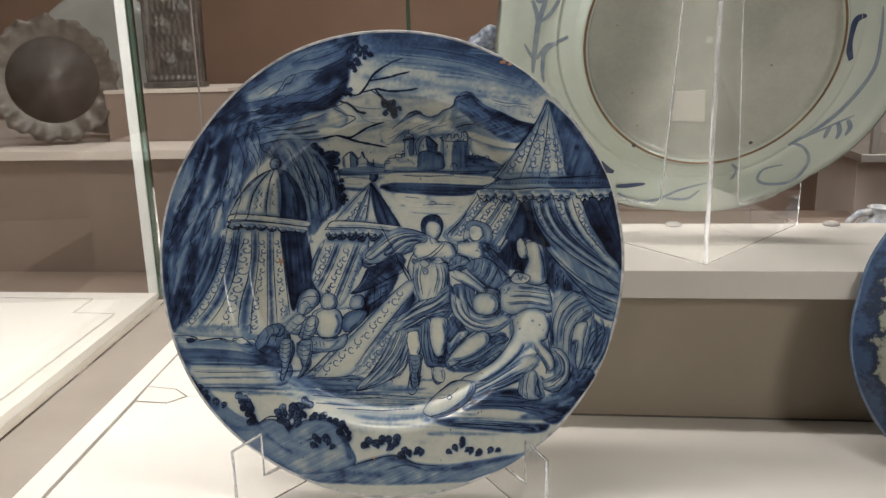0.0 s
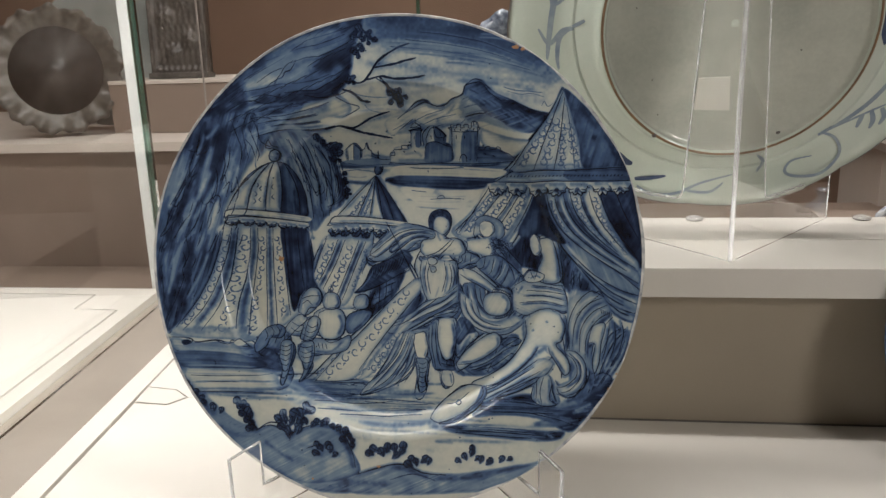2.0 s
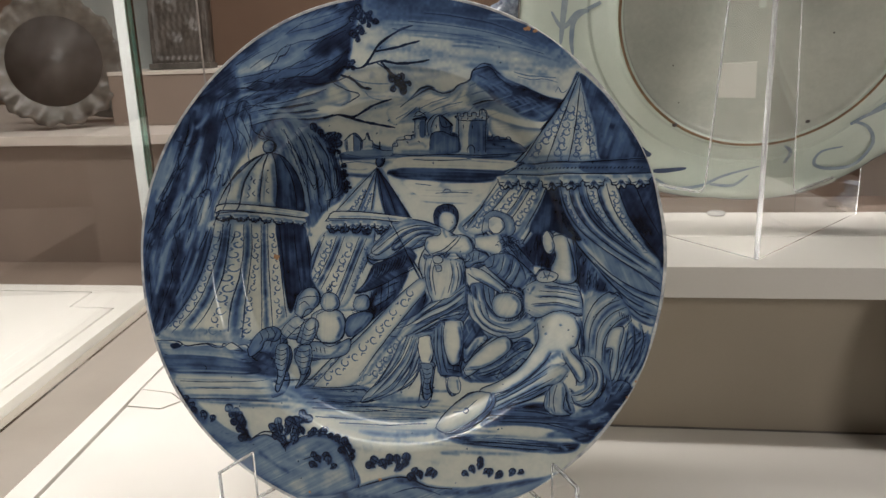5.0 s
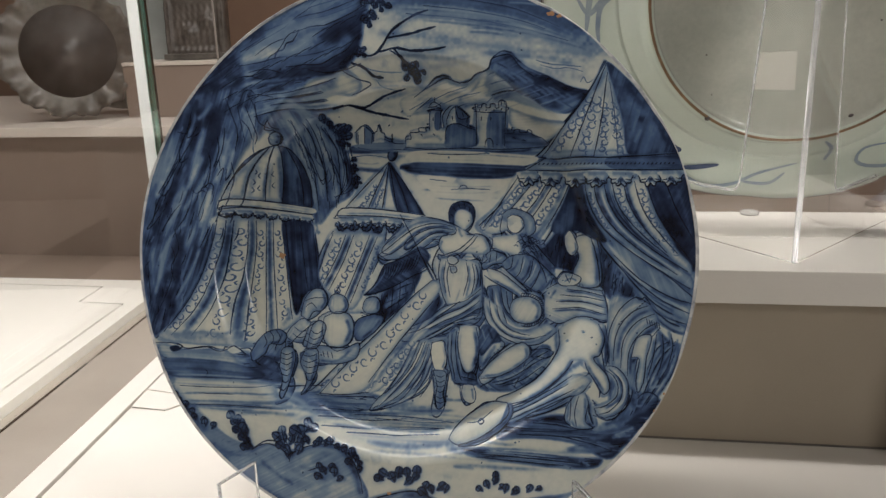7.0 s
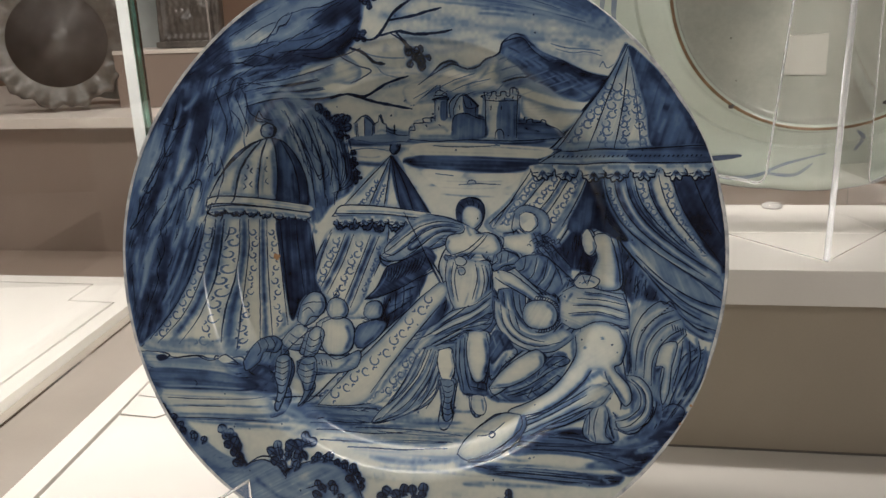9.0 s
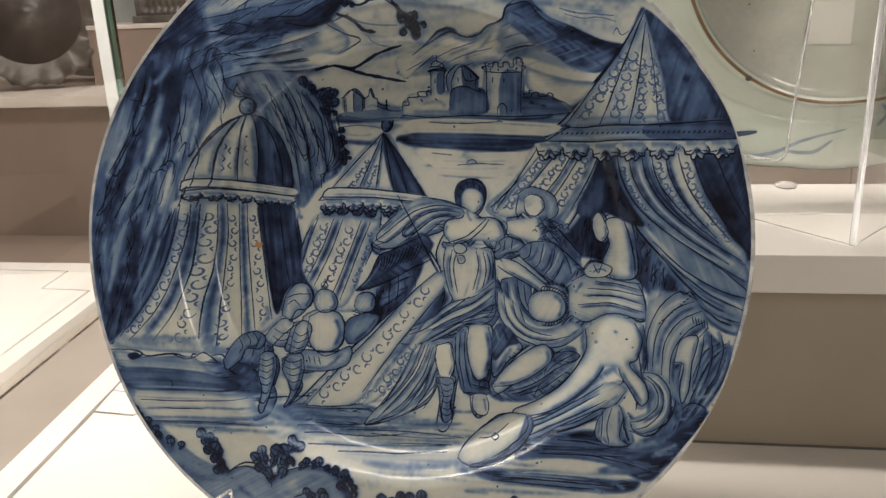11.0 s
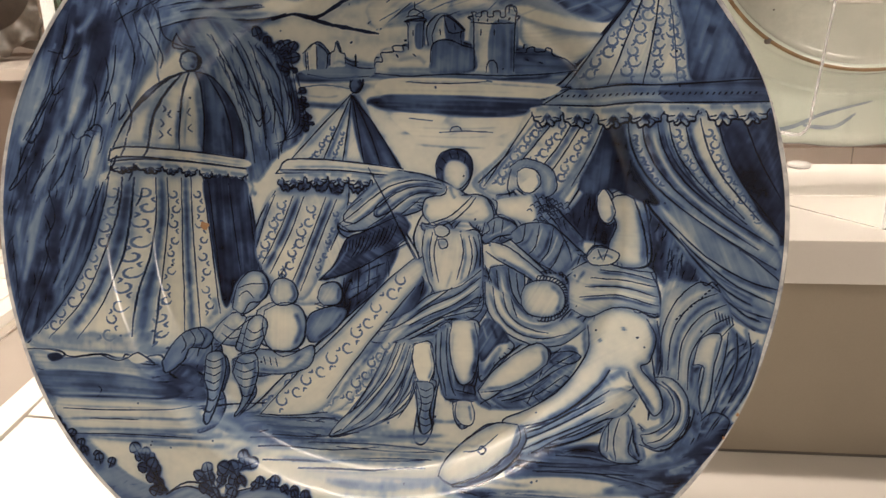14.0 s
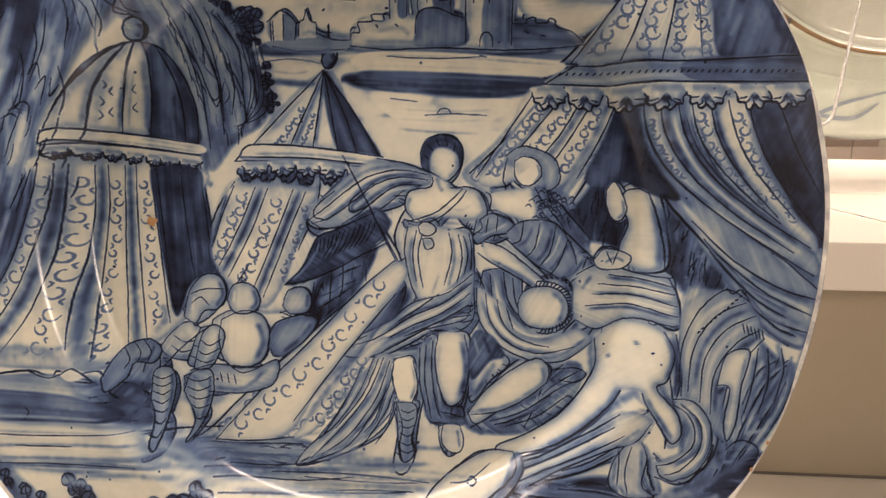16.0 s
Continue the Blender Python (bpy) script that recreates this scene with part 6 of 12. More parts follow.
line([(331, -90), (348, -161), (400, -216)], 2.2, 0.94)
line([(283, -126), (307, -209), (370, -257), (449, -258)], 2.2, 0.92)
line([(353, -102), (366, -166), (410, -209)], 2.0, 0.92)
shape([(373, -155), (401, -105), (453, -89), (487, -112), (488, -166), (447, -203), (399, -198), (377, -181)], 0.24, 4, 60, 0.1, 2.7)
wash([(406, -105), (453, -96), (484, -128)], 16, 0.72, 0.85)
wash([(486, -139), (477, -177), (447, -196)], 13, 0.66, 0.8)
dots([(391, -116), (427, -94), (469, -97), (491, -128), (488, -166)], 14, 3.8, 0.93)
shape([(533, -63), (539, -33), (570, -19), (602, -34), (610, -60), (578, -74), (552, -81)], 0.28, 4, 60, 0.12, 2.3)
line([(551, -57), (571, -35), (592, -48)], 2.0, 0.93)
line([(546, -67), (577, -59), (606, -58)], 2.0, 0.93)
wash([(556, -62), (577, -65), (598, -60)], 9, 0.64, 0.8)
shape([(588, -71), (681, -63), (700, -107), (708, -181), (649, -172), (593, -177), (531, -203), (490, -235), (474, -220), (529, -158), (548, -115)], 0.2, 4, 160, 0.1, 2.7)
wash([(578, -93), (640, -104), (694, -83)], 11, 0.64, 0.85)
wash([(559, -131), (640, -138), (701, -117)], 11, 0.66, 0.85)
wash([(540, -163), (631, -157), (705, -156)], 11, 0.68, 0.85)
wash([(569, -112), (640, -122), (697, -100)], 8, 0.06, 0.85)
wash([(550, -147), (636, -147), (701, -137)], 8, 0.06, 0.85)
line([(573, -88), (639, -97), (691, -74)], 2.3, 0.94)
line([(554, -125), (636, -133), (700, -107)], 2.3, 0.94)
line([(545, -152), (631, -150), (705, -146)], 2.3, 0.94)
line([(582, -172), (640, -165), (706, -174)], 2.2, 0.92)
line([(549, -126), (514, -180), (485, -225)], 2.2, 0.92)
line([(589, -108), (570, -141), (540, -174)], 2.0, 0.92)
wash([(534, -148), (510, -191), (485, -230)], 14, 0.62, 0.8)
wash([(697, -197), (710, -256), (713, -327)], 14, 0.72, 0.8)
# shading of the pale slab, the column and the mound
wash([(632, -319), (593, -356), (536, -408), (467, -470)], 19, 0.64, 0.8)
wash([(667, -289), (688, -329), (718, -368)], 19, 0.7, 0.8)
wash([(572, -240), (577, -248)], 13, 0.5, 0.6)
wash([(629, -223), (633, -230)], 13, 0.5, 0.6)
wash([(542, -211), (539, -276), (552, -327)], 16, 0.5, 0.7)
shape([(592, 118), (629, 130), (661, 105), (677, 40), (681, -59), (604, -70), (592, -18), (605, 45)], 0.07, 4, 90, 0.05, 2.9)
wash([(667, 80), (675, 9), (673, -57)], 19, 0.6, 0.8)
wash([(606, 35), (598, -18), (610, -65)], 14, 0.36, 0.7)
shape([(554, 112), (570, 130), (592, 113), (598, 76), (605, 51), (583, 34), (561, 59)], 0.12, 4, 60, 0.08, 2.5)
wash([(563, 65), (583, 42), (599, 47)], 9, 0.5, 0.7)
wash([(799, -102), (767, -153), (752, -234), (765, -304)], 14, 0.08, 0.9)
wash([(844, -130), (808, -181), (787, -253), (787, -344)], 13, 0.1, 0.9)
wash([(839, -220), (822, -271), (807, -343), (804, -393)], 14, 0.06, 0.9)
wash([(799, -292), (792, -343), (814, -393)], 16, 0.78, 0.8)
wash([(824, -121), (784, -182), (768, -254)], 14, 0.72, 0.8)
line([(784, -92), (749, -164), (733, -245)], 2.2, 0.93)
line([(818, -101), (773, -168), (755, -254), (762, -325)], 2.2, 0.93)
line([(859, -139), (813, -196), (788, -273)], 2.2, 0.93)
line([(853, -209), (822, -271), (806, -363)], 2.2, 0.93)
dots([(834, -120), (797, -152), (770, -203)], 12, 2.5, 0.9)
line([(847, -189), (852, -201)], 2.0, 0.93)
line([(856, -185), (863, -199)], 2.0, 0.93)
line([(866, -181), (872, -194)], 2.0, 0.93)
# pale rounded wedge below
shape([(263, -420), (314, -352), (376, -289), (429, -286), (451, -312), (432, -346), (348, -402), (286, -446)], 0.07, 4, 150, 0.05, 2.9)
wash([(306, -423), (369, -392), (437, -345)], 16, 0.62, 0.8)
wash([(387, -299), (430, -313), (426, -337)], 13, 0.4, 0.6)
shape([(262, -246), (300, -255), (355, -295), (314, -341), (267, -392)], 0.1, 4, 90, 0.05, 2.7)
wash([(323, -297), (298, -342), (278, -381)], 14, 0.6, 0.8)
# pillars below the dress
shape([(91, -303), (131, -296), (141, -339), (141, -394), (105, -401), (89, -353)], 0.1, 4, 90, 0.05, 2.9)
wash([(132, -307), (137, -350), (134, -392)], 13, 0.55, 0.8)
shape([(97, -405), (149, -400), (144, -438), (137, -493), (147, -520), (115, -544), (105, -506)], 0.4, 4, 60, 0.15, 2.5)
line([(100, -424), (122, -430), (146, -418)], 2.2, 0.93)
line([(105, -451), (123, -459), (142, -447)], 2.2, 0.93)
line([(108, -478), (124, -485), (139, -475)], 2.2, 0.93)
shape([(190, -244), (254, -233), (263, -300), (253, -388), (230, -413), (203, -379), (186, -304)], 0.08, 4, 90, 0.05, 2.9)
wash([(248, -246), (253, -311), (238, -394)], 19, 0.66, 0.8)
wash([(195, -260), (197, -314), (214, -373)], 13, 0.4, 0.7)
shape([(156, -251), (184, -244), (191, -325), (208, -401), (250, -408), (249, -443), (177, -447), (164, -360)], 0.46, 4, 90, 0.15, 2.5)
line([(171, -250), (176, -337), (196, -424)], 2.2, 0.93)
wash([(180, -271), (187, -337), (200, -413)], 8, 0.2, 0.7)
shape([(197, -457), (226, -450), (235, -477), (247, -509), (223, -527), (203, -500)], 0.16, 3, 60, 0.1, 2.5)
# rounded caps of the two tallest shapes
wash([(148, 150), (149, 178), (170, 195), (199, 196), (219, 180)], 17, 0.66, 0.85)
line([(154, 163), (164, 178), (185, 183)], 1.8, 0.9)
line([(157, 187), (184, 196), (210, 188)], 1.8, 0.9)
wash([(213, 159), (212, 135), (197, 116)], 11, 0.36, 0.7)
shape([(149, 114), (191, 114), (213, 101), (251, 86), (193, 61), (120, 60), (102, 70)], 0.14, 4, 60, 0.08, 2.7)
wash([(160, 109), (181, 99), (208, 104)], 13, 0.5, 0.75)
# streaks of wash on the ground
wash([(-514, -532), (-194, -548), (132, -546)], 27, 0.52, 0.6)
wash([(-398, -595), (-99, -608), (228, -611)], 22, 0.56, 0.6)
wash([(-725, -462), (-518, -484), (-337, -503)], 22, 0.5, 0.55)
wash([(455, -553), (629, -561), (799, -526)], 27, 0.5, 0.6)
wash([(-220, -650), (2, -664), (280, -637)], 20, 0.44, 0.5)
wash([(414, -642), (588, -644), (738, -603)], 22, 0.46, 0.5)
line([(-608, -480), (-427, -495), (-243, -480)], 2.6, 0.85)
line([(-193, -590), (-6, -585), (180, -594)], 2.6, 0.85)
# darker sky and streaked ground
wash([(-153, 978), (14, 980), (192, 965), (390, 913), (566, 812), (654, 737)], 90, 0.66, 0.7)
wash([(-118, 907), (61, 908), (260, 886), (457, 833)], 36, 0.6, 0.7)
wash([(-27, 859), (173, 851), (371, 817), (546, 762)], 27, 0.5, 0.7)
wash([(-137, 797), (20, 789), (197, 773)], 31, 0.46, 0.6)
wash([(242, 734), (396, 722), (569, 697)], 22, 0.52, 0.6)
wash([(-46, 727), (88, 711), (199, 720)], 20, 0.4, 0.6)
wash([(-155, 582), (-39, 607), (54, 641)], 20, 0.42, 0.6)
wash([(353, 691), (484, 671), (613, 661)], 45, 0.34, 0.55)
wash([(-176, 502), (-36, 495), (102, 515)], 36, 0.34, 0.5)
wash([(84, 882), (261, 856), (436, 805)], 22, 0.1, 0.6)
wash([(-929, -464), (-791, -486), (-638, -494)], 25, 0.46, 0.7)
wash([(-877, -528), (-723, -536), (-570, -537)], 19, 0.52, 0.7)
wash([(-843, -569), (-689, -577), (-537, -574)], 16, 0.5, 0.6)
wash([(-554, -489), (-419, -520), (-289, -542)], 19, 0.44, 0.6)
wash([(-487, -543), (-338, -572), (-185, -587)], 16, 0.5, 0.6)
wash([(-83, -581), (86, -591), (253, -586)], 22, 0.52, 0.6)
wash([(-213, -617), (-47, -633), (122, -631)], 19, 0.48, 0.6)
wash([(354, -603), (508, -587), (660, -561)], 19, 0.56, 0.7)
wash([(157, -638), (291, -629), (417, -628)], 16, 0.5, 0.7)
wash([(587, -637), (676, -592), (764, -539)], 22, 0.58, 0.7)
line([(-826, -555), (-689, -553), (-570, -553)], 1.8, 0.88)
line([(-116, -597), (19, -602), (153, -597)], 1.8, 0.88)
line([(431, -577), (569, -570), (674, -548)], 1.8, 0.88)
# clefts of the cliff
line([(-832, 447), (-857, 368), (-854, 321), (-827, 337)], 2.7, 0.93)
line([(-874, 305), (-900, 241), (-939, 160), (-953, 95)], 2.7, 0.93)
line([(-689, 558), (-662, 496), (-639, 435), (-645, 365)], 2.3, 0.92)
line([(-716, 418), (-708, 371), (-724, 308)], 2.3, 0.92)
line([(-741, 308), (-754, 252), (-777, 215)], 2.2, 0.92)
line([(-799, 220), (-816, 148), (-858, 74)], 2.2, 0.92)
line([(-626, 481), (-597, 451), (-581, 406)], 2.2, 0.92)
wash([(-874, 352), (-911, 264), (-939, 184)], 25, 0.14, 0.8)
wash([(-766, 354), (-797, 283), (-824, 219)], 22, 0.14, 0.8)
wash([(-688, 356), (-708, 301), (-732, 245)], 19, 0.12, 0.8)
wash([(-732, 210), (-744, 165), (-757, 109)], 19, 0.12, 0.8)
wash([(-807, 556), (-791, 479), (-816, 400)], 28, 0.8, 0.7)
wash([(-849, 297), (-875, 226), (-900, 169)], 22, 0.8, 0.7)
wash([(-626, 528), (-610, 482), (-618, 420)], 16, 0.14, 0.7)
# light on the rock behind the dome
wash([(-471, 518), (-451, 468), (-419, 390)], 34, 0.22, 0.8)
wash([(-422, 518), (-376, 456), (-329, 360)], 25, 0.18, 0.8)
wash([(-373, 512), (-314, 441), (-270, 345)], 25, 0.24, 0.8)
wash([(-402, 375), (-367, 294), (-352, 213)], 22, 0.22, 0.8)
wash([(-321, 344), (-299, 271), (-301, 198)], 22, 0.26, 0.8)
wash([(-278, 328), (-261, 264), (-268, 207)], 19, 0.3, 0.7)
wash([(-460, 406), (-418, 342), (-400, 277)], 16, 0.24, 0.7)
line([(-415, 501), (-372, 424), (-341, 327), (-327, 230)], 2.2, 0.92)
line([(-348, 472), (-296, 385), (-283, 288)], 2.2, 0.92)
line([(-457, 467), (-414, 382), (-384, 294)], 2.0, 0.92)
line([(-367, 302), (-345, 262), (-329, 319)], 2.0, 0.92)
wash([(-476, 357), (-451, 276), (-440, 194)], 19, 0.4, 0.7)
wash([(-435, 78), (-413, -37), (-395, -137)], 16, 0.42, 0.6)
wash([(-578, 590), (-545, 544), (-498, 515)], 25, 0.24, 0.7)
wash([(-497, 575), (-439, 548), (-405, 532)], 19, 0.22, 0.7)
# trimmings
swags([(-708, 144), (-647, 150), (-573, 147), (-470, 137), (-381, 133)], 9, 34)
swags([(-297, 122), (-216, 125), (-116, 121), (-17, 125)], 6, 34)
swags([(378, 321), (475, 323), (594, 324), (706, 322), (821, 330), (922, 336)], 9, 46)
# left tent again: ribbed dome, band and striped skirt
fill([(-527, 400), (-561, 379), (-601, 338), (-646, 284), (-673, 240), (-694, 191), (-568, 193), (-501, 193), (-500, 267), (-505, 338), (-515, 395)], 0.09, 4, 90, 0.05)
fill([(-515, 396), (-485, 391), (-440, 348), (-406, 286), (-390, 230), (-388, 178), (-501, 191), (-498, 267), (-505, 338)], 0.64, 3, 95, 0.12)
wash([(-675, 223), (-652, 267), (-609, 324)], 15, 0.34, 0.6)
wash([(-639, 204), (-620, 270), (-588, 332), (-547, 383)], 15, 0.5, 0.8)
wash([(-620, 206), (-608, 262), (-583, 324)], 14, 0.3, 0.6)
wash([(-574, 200), (-571, 265), (-552, 344)], 14, 0.5, 0.8)
wash([(-508, 202), (-509, 275), (-521, 364)], 19, 0.52, 0.8)
wash([(-553, 201), (-550, 265), (-542, 337)], 9, 0.3, 0.6)
wash([(-661, 204), (-651, 204), (-639, 204)], 12, 0.3, 0.6)
wash([(-625, 204), (-604, 203), (-577, 202)], 12, 0.32, 0.6)
wash([(-553, 201), (-531, 200), (-512, 200)], 12, 0.32, 0.6)
wash([(-478, 383), (-432, 321), (-411, 233)], 21, 0.74, 0.7)
wash([(-457, 232), (-462, 303), (-487, 365)], 17, 0.5, 0.6)
wash([(-419, 188), (-442, 232), (-447, 286)], 14, 0.76, 0.6)
line([(-527, 400), (-561, 380), (-601, 340), (-646, 286), (-673, 240), (-695, 191)], 3.0, 0.97)
line([(-527, 400), (-485, 393), (-440, 350), (-404, 287), (-389, 230), (-388, 178)], 3.0, 0.97)
line([(-542, 391), (-586, 332), (-615, 275), (-636, 196)], 3.0, 0.97)
line([(-529, 395), (-555, 336), (-567, 261), (-568, 195)], 3.0, 0.97)
line([(-516, 396), (-505, 338), (-498, 263), (-501, 193)], 3.0, 0.97)
line([(-492, 395), (-447, 321), (-424, 247), (-417, 183)], 3.0, 0.97)
line([(-593, 306), (-591, 298), (-596, 291)], 2.1, 0.7)
line([(-604, 271), (-601, 261), (-607, 252)], 2.1, 0.7)
line([(-611, 241), (-607, 231), (-614, 222)], 2.1, 0.7)
line([(-583, 296), (-589, 285), (-585, 278)], 2.1, 0.7)
line([(-538, 305), (-545, 294), (-536, 285)], 2.1, 0.7)
line([(-535, 262), (-543, 251), (-531, 243)], 2.1, 0.7)
line([(-589, 250), (-596, 239), (-588, 230)], 2.1, 0.7)
fill([(-535, 428), (-524, 442), (-510, 447), (-502, 439), (-504, 422), (-514, 406), (-528, 400), (-537, 406)], 0.42, 2, 0, 0.08)
wash([(-510, 436), (-509, 423), (-521, 407)], 12, 0.76, 0.9)
wash([(-526, 432), (-527, 420)], 9, 0.15, 0.8)
line([(-537, 420), (-527, 438), (-513, 446), (-503, 441), (-504, 423), (-514, 406), (-528, 400), (-537, 404), (-537, 420)], 2.8, 0.97)
fill([(-702, 182), (-668, 194), (-568, 193), (-389, 175), (-389, 152), (-568, 166), (-671, 169), (-705, 158)], 0.07, 2, 0, 0.04)
wash([(-689, 165), (-568, 172), (-393, 157)], 9, 0.34, 0.8)
wash([(-530, 183), (-393, 166)], 10, 0.3, 0.7)
line([(-703, 180), (-668, 194), (-568, 193), (-388, 175)], 3.0, 0.97)
line([(-707, 156), (-671, 169), (-568, 166), (-387, 150)], 2.8, 0.97)
line([(-702, 182), (-707, 156)], 2.6, 0.95)
fill([(-708, 132), (-389, 123), (-373, 55), (-360, -34), (-340, -123), (-376, -197), (-449, -274), (-523, -323), (-583, -351), (-644, -344), (-809, -344), (-921, -324), (-856, -257), (-792, -165), (-747, -58), (-724, 48)], 0.08, 4, 95, 0.05)
wash([(-673, 115), (-681, 48), (-688, -23), (-706, -118), (-755, -217), (-824, -309)], 55, 0.34, 0.6)
wash([(-673, 115), (-681, 48), (-688, -23), (-706, -118), (-755, -217), (-824, -309)], 29, 0.52, 0.9)
wash([(-673, 115), (-681, 48), (-688, -23), (-706, -118), (-755, -217), (-824, -309)], 13, 0.7, 0.75)
wash([(-617, 116), (-614, 11), (-627, -98), (-635, -204), (-623, -320)], 52, 0.34, 0.6)
wash([(-617, 116), (-614, 11), (-627, -98), (-635, -204), (-623, -320)], 27, 0.52, 0.9)
wash([(-617, 116), (-614, 11), (-627, -98), (-635, -204), (-623, -320)], 12, 0.7, 0.75)
wash([(-550, 118), (-545, 14), (-540, -95), (-532, -204), (-523, -314)], 42, 0.34, 0.6)
wash([(-550, 118), (-545, 14), (-540, -95), (-532, -204), (-523, -314)], 22, 0.52, 0.9)
wash([(-550, 118), (-545, 14), (-540, -95), (-532, -204), (-523, -314)], 10, 0.7, 0.75)
wash([(-717, 100), (-729, 13), (-756, -76), (-807, -175), (-880, -285)], 32, 0.34, 0.6)
wash([(-717, 100), (-729, 13), (-756, -76), (-807, -175), (-880, -285)], 17, 0.52, 0.9)
wash([(-717, 100), (-729, 13), (-756, -76), (-807, -175), (-880, -285)], 8, 0.7, 0.75)
line([(-683, 115), (-690, 48), (-702, -22), (-730, -119), (-782, -218), (-869, -316)], 2.3, 0.93)
line([(-665, 115), (-672, 47), (-677, -24), (-687, -119), (-718, -212), (-791, -314)], 2.3, 0.93)
line([(-630, 116), (-631, 11), (-641, -98), (-650, -194), (-644, -301)], 2.3, 0.93)
line([(-601, 117), (-597, 12), (-606, -98), (-614, -206), (-601, -324)], 2.3, 0.93)
line([(-561, 118), (-558, 13), (-555, -96), (-549, -205), (-546, -315)], 2.3, 0.93)
line([(-535, 119), (-530, 14), (-521, -94), (-510, -203), (-501, -294)], 2.3, 0.93)
line([(-708, 114), (-718, 48), (-738, -31), (-768, -112), (-819, -202), (-899, -305)], 2.3, 0.93)
line([(-500, 120), (-487, 16), (-470, -92), (-454, -201), (-446, -246)], 2.3, 0.93)
fill([(-496, 120), (-388, 119), (-373, 55), (-360, -34), (-344, -120), (-377, -139), (-414, -126), (-435, -200), (-451, -164), (-471, -74), (-485, 16)], 0.72, 3, 95, 0.12)
wash([(-473, 106), (-460, -20), (-439, -164)], 12, 0.84, 0.7)
wash([(-418, 108), (-393, -17), (-377, -116)], 12, 0.84, 0.7)
wash([(-447, 107), (-427, -18), (-414, -117)], 12, 0.84, 0.7)
wash([(-459, 107), (-442, -19), (-428, -145)], 9, 0.5, 0.6)
wash([(-403, 108), (-379, -17), (-362, -106)], 9, 0.52, 0.6)
line([(-388, 119), (-373, 55), (-358, -34), (-338, -123)], 2.6, 0.95)
line([(-488, 113), (-472, -2), (-451, -128), (-435, -209)], 2.6, 0.95)
line([(-429, 111), (-410, -18), (-392, -120)], 2.1, 0.9)
curls([(-695, 97), (-707, 13), (-732, -75), (-773, -165), (-828, -241), (-869, -293)], 19, 10)
curls([(-649, 101), (-653, 11), (-666, -87), (-673, -181), (-695, -267), (-717, -312)], 21, 10)
curls([(-582, 103), (-578, -6), (-588, -115), (-601, -225), (-594, -319)], 15, 10)
curls([(-516, 105), (-505, -3), (-493, -111), (-479, -239)], 15, 8)
wash([(-899, -312), (-809, -319), (-680, -316), (-601, -342)], 38, 0.4, 0.7)
wash([(-828, -309), (-736, -297), (-662, -308)], 21, 0.5, 0.6)
wash([(-614, -291), (-614, -324), (-583, -351)], 24, 0.56, 0.7)
wash([(-543, -241), (-527, -296), (-556, -335)], 21, 0.5, 0.6)
wash([(-469, -202), (-457, -237), (-486, -275)], 21, 0.56, 0.6)
wash([(-680, -302), (-636, -286), (-633, -238)], 14, 0.46, 0.5)
rosettes([(-706, 145), (-672, 154), (-567, 152), (-387, 136)], 7, 26)
# middle tent again
fill([(-101, 353), (-258, 177), (-127, 177), (34, 157), (-31, 260)], 0.1, 4, 60, 0.05)
fill([(-101, 353), (-61, 175), (37, 157), (-26, 257)], 0.6, 3, 115, 0.1)
wash([(-101, 337), (-138, 240), (-160, 183)], 12, 0.46, 0.8)
wash([(-99, 337), (-107, 241), (-113, 182)], 10, 0.5, 0.8)
wash([(-95, 328), (-75, 241), (-63, 180)], 12, 0.6, 0.8)
wash([(-58, 259), (-17, 182), (16, 165)], 14, 0.74, 0.7)
wash([(-236, 193), (-192, 238), (-148, 289)], 9, 0.3, 0.6)
line([(-101, 354), (-258, 178)], 2.6, 0.96)
line([(-101, 354), (-26, 260), (39, 157)], 2.6, 0.96)
line([(-101, 349), (-147, 240), (-171, 179)], 2.6, 0.96)
line([(-99, 349), (-111, 240), (-118, 179)], 2.6, 0.96)
line([(-98, 349), (-75, 241), (-61, 173)], 2.6, 0.96)
line([(-94, 346), (-43, 242), (-16, 166)], 2.6, 0.96)
curls([(-139, 275), (-165, 230), (-196, 189)], 10, 4)
curls([(-115, 267), (-128, 222), (-142, 187)], 7, 3)
fill([(-286, 153), (-258, 178), (-127, 178), (43, 162), (34, 143), (-127, 154), (-272, 151)], 0.07, 2, 0, 0.04)
wash([(-254, 157), (-127, 161), (30, 150)], 9, 0.36, 0.8)
line([(-290, 151), (-260, 178), (-127, 178), (44, 162)], 2.8, 0.97)
line([(-286, 149), (-127, 152), (36, 141)], 2.6, 0.96)
rosettes([(-297, 136), (-127, 145), (20, 132)], 5, 34)
fill([(-104, 377), (-97, 395), (-79, 393), (-71, 376), (-82, 358), (-98, 360)], 0.5, 2, 0, 0.08)
wash([(-83, 391), (-75, 374), (-89, 360)], 10, 0.86, 0.9)
line([(-95, 396), (-105, 377), (-96, 358), (-78, 362), (-72, 379), (-79, 393)], 2.6, 0.97)
line([(-91, 447), (-88, 395)], 3.0, 0.97)
# castle, shore and mountain again
fill([(-66, 580), (12, 615), (103, 655), (189, 643), (259, 669), (283, 589), (452, 515), (548, 494), (474, 441), (389, 458), (336, 508), (326, 571), (214, 574), (110, 565), (39, 590), (-29, 520)], 0.09, 4, 0, 0.06)
fill([(310, 720), (339, 723), (372, 688), (422, 653), (470, 650), (519, 612), (591, 600), (550, 530), (466, 545), (425, 574), (367, 600), (325, 638), (292, 661), (272, 682), (277, 710)], 0.52, 3, 25, 0.16)
wash([(323, 704), (366, 645), (424, 605), (513, 582)], 34, 0.66, 0.7)
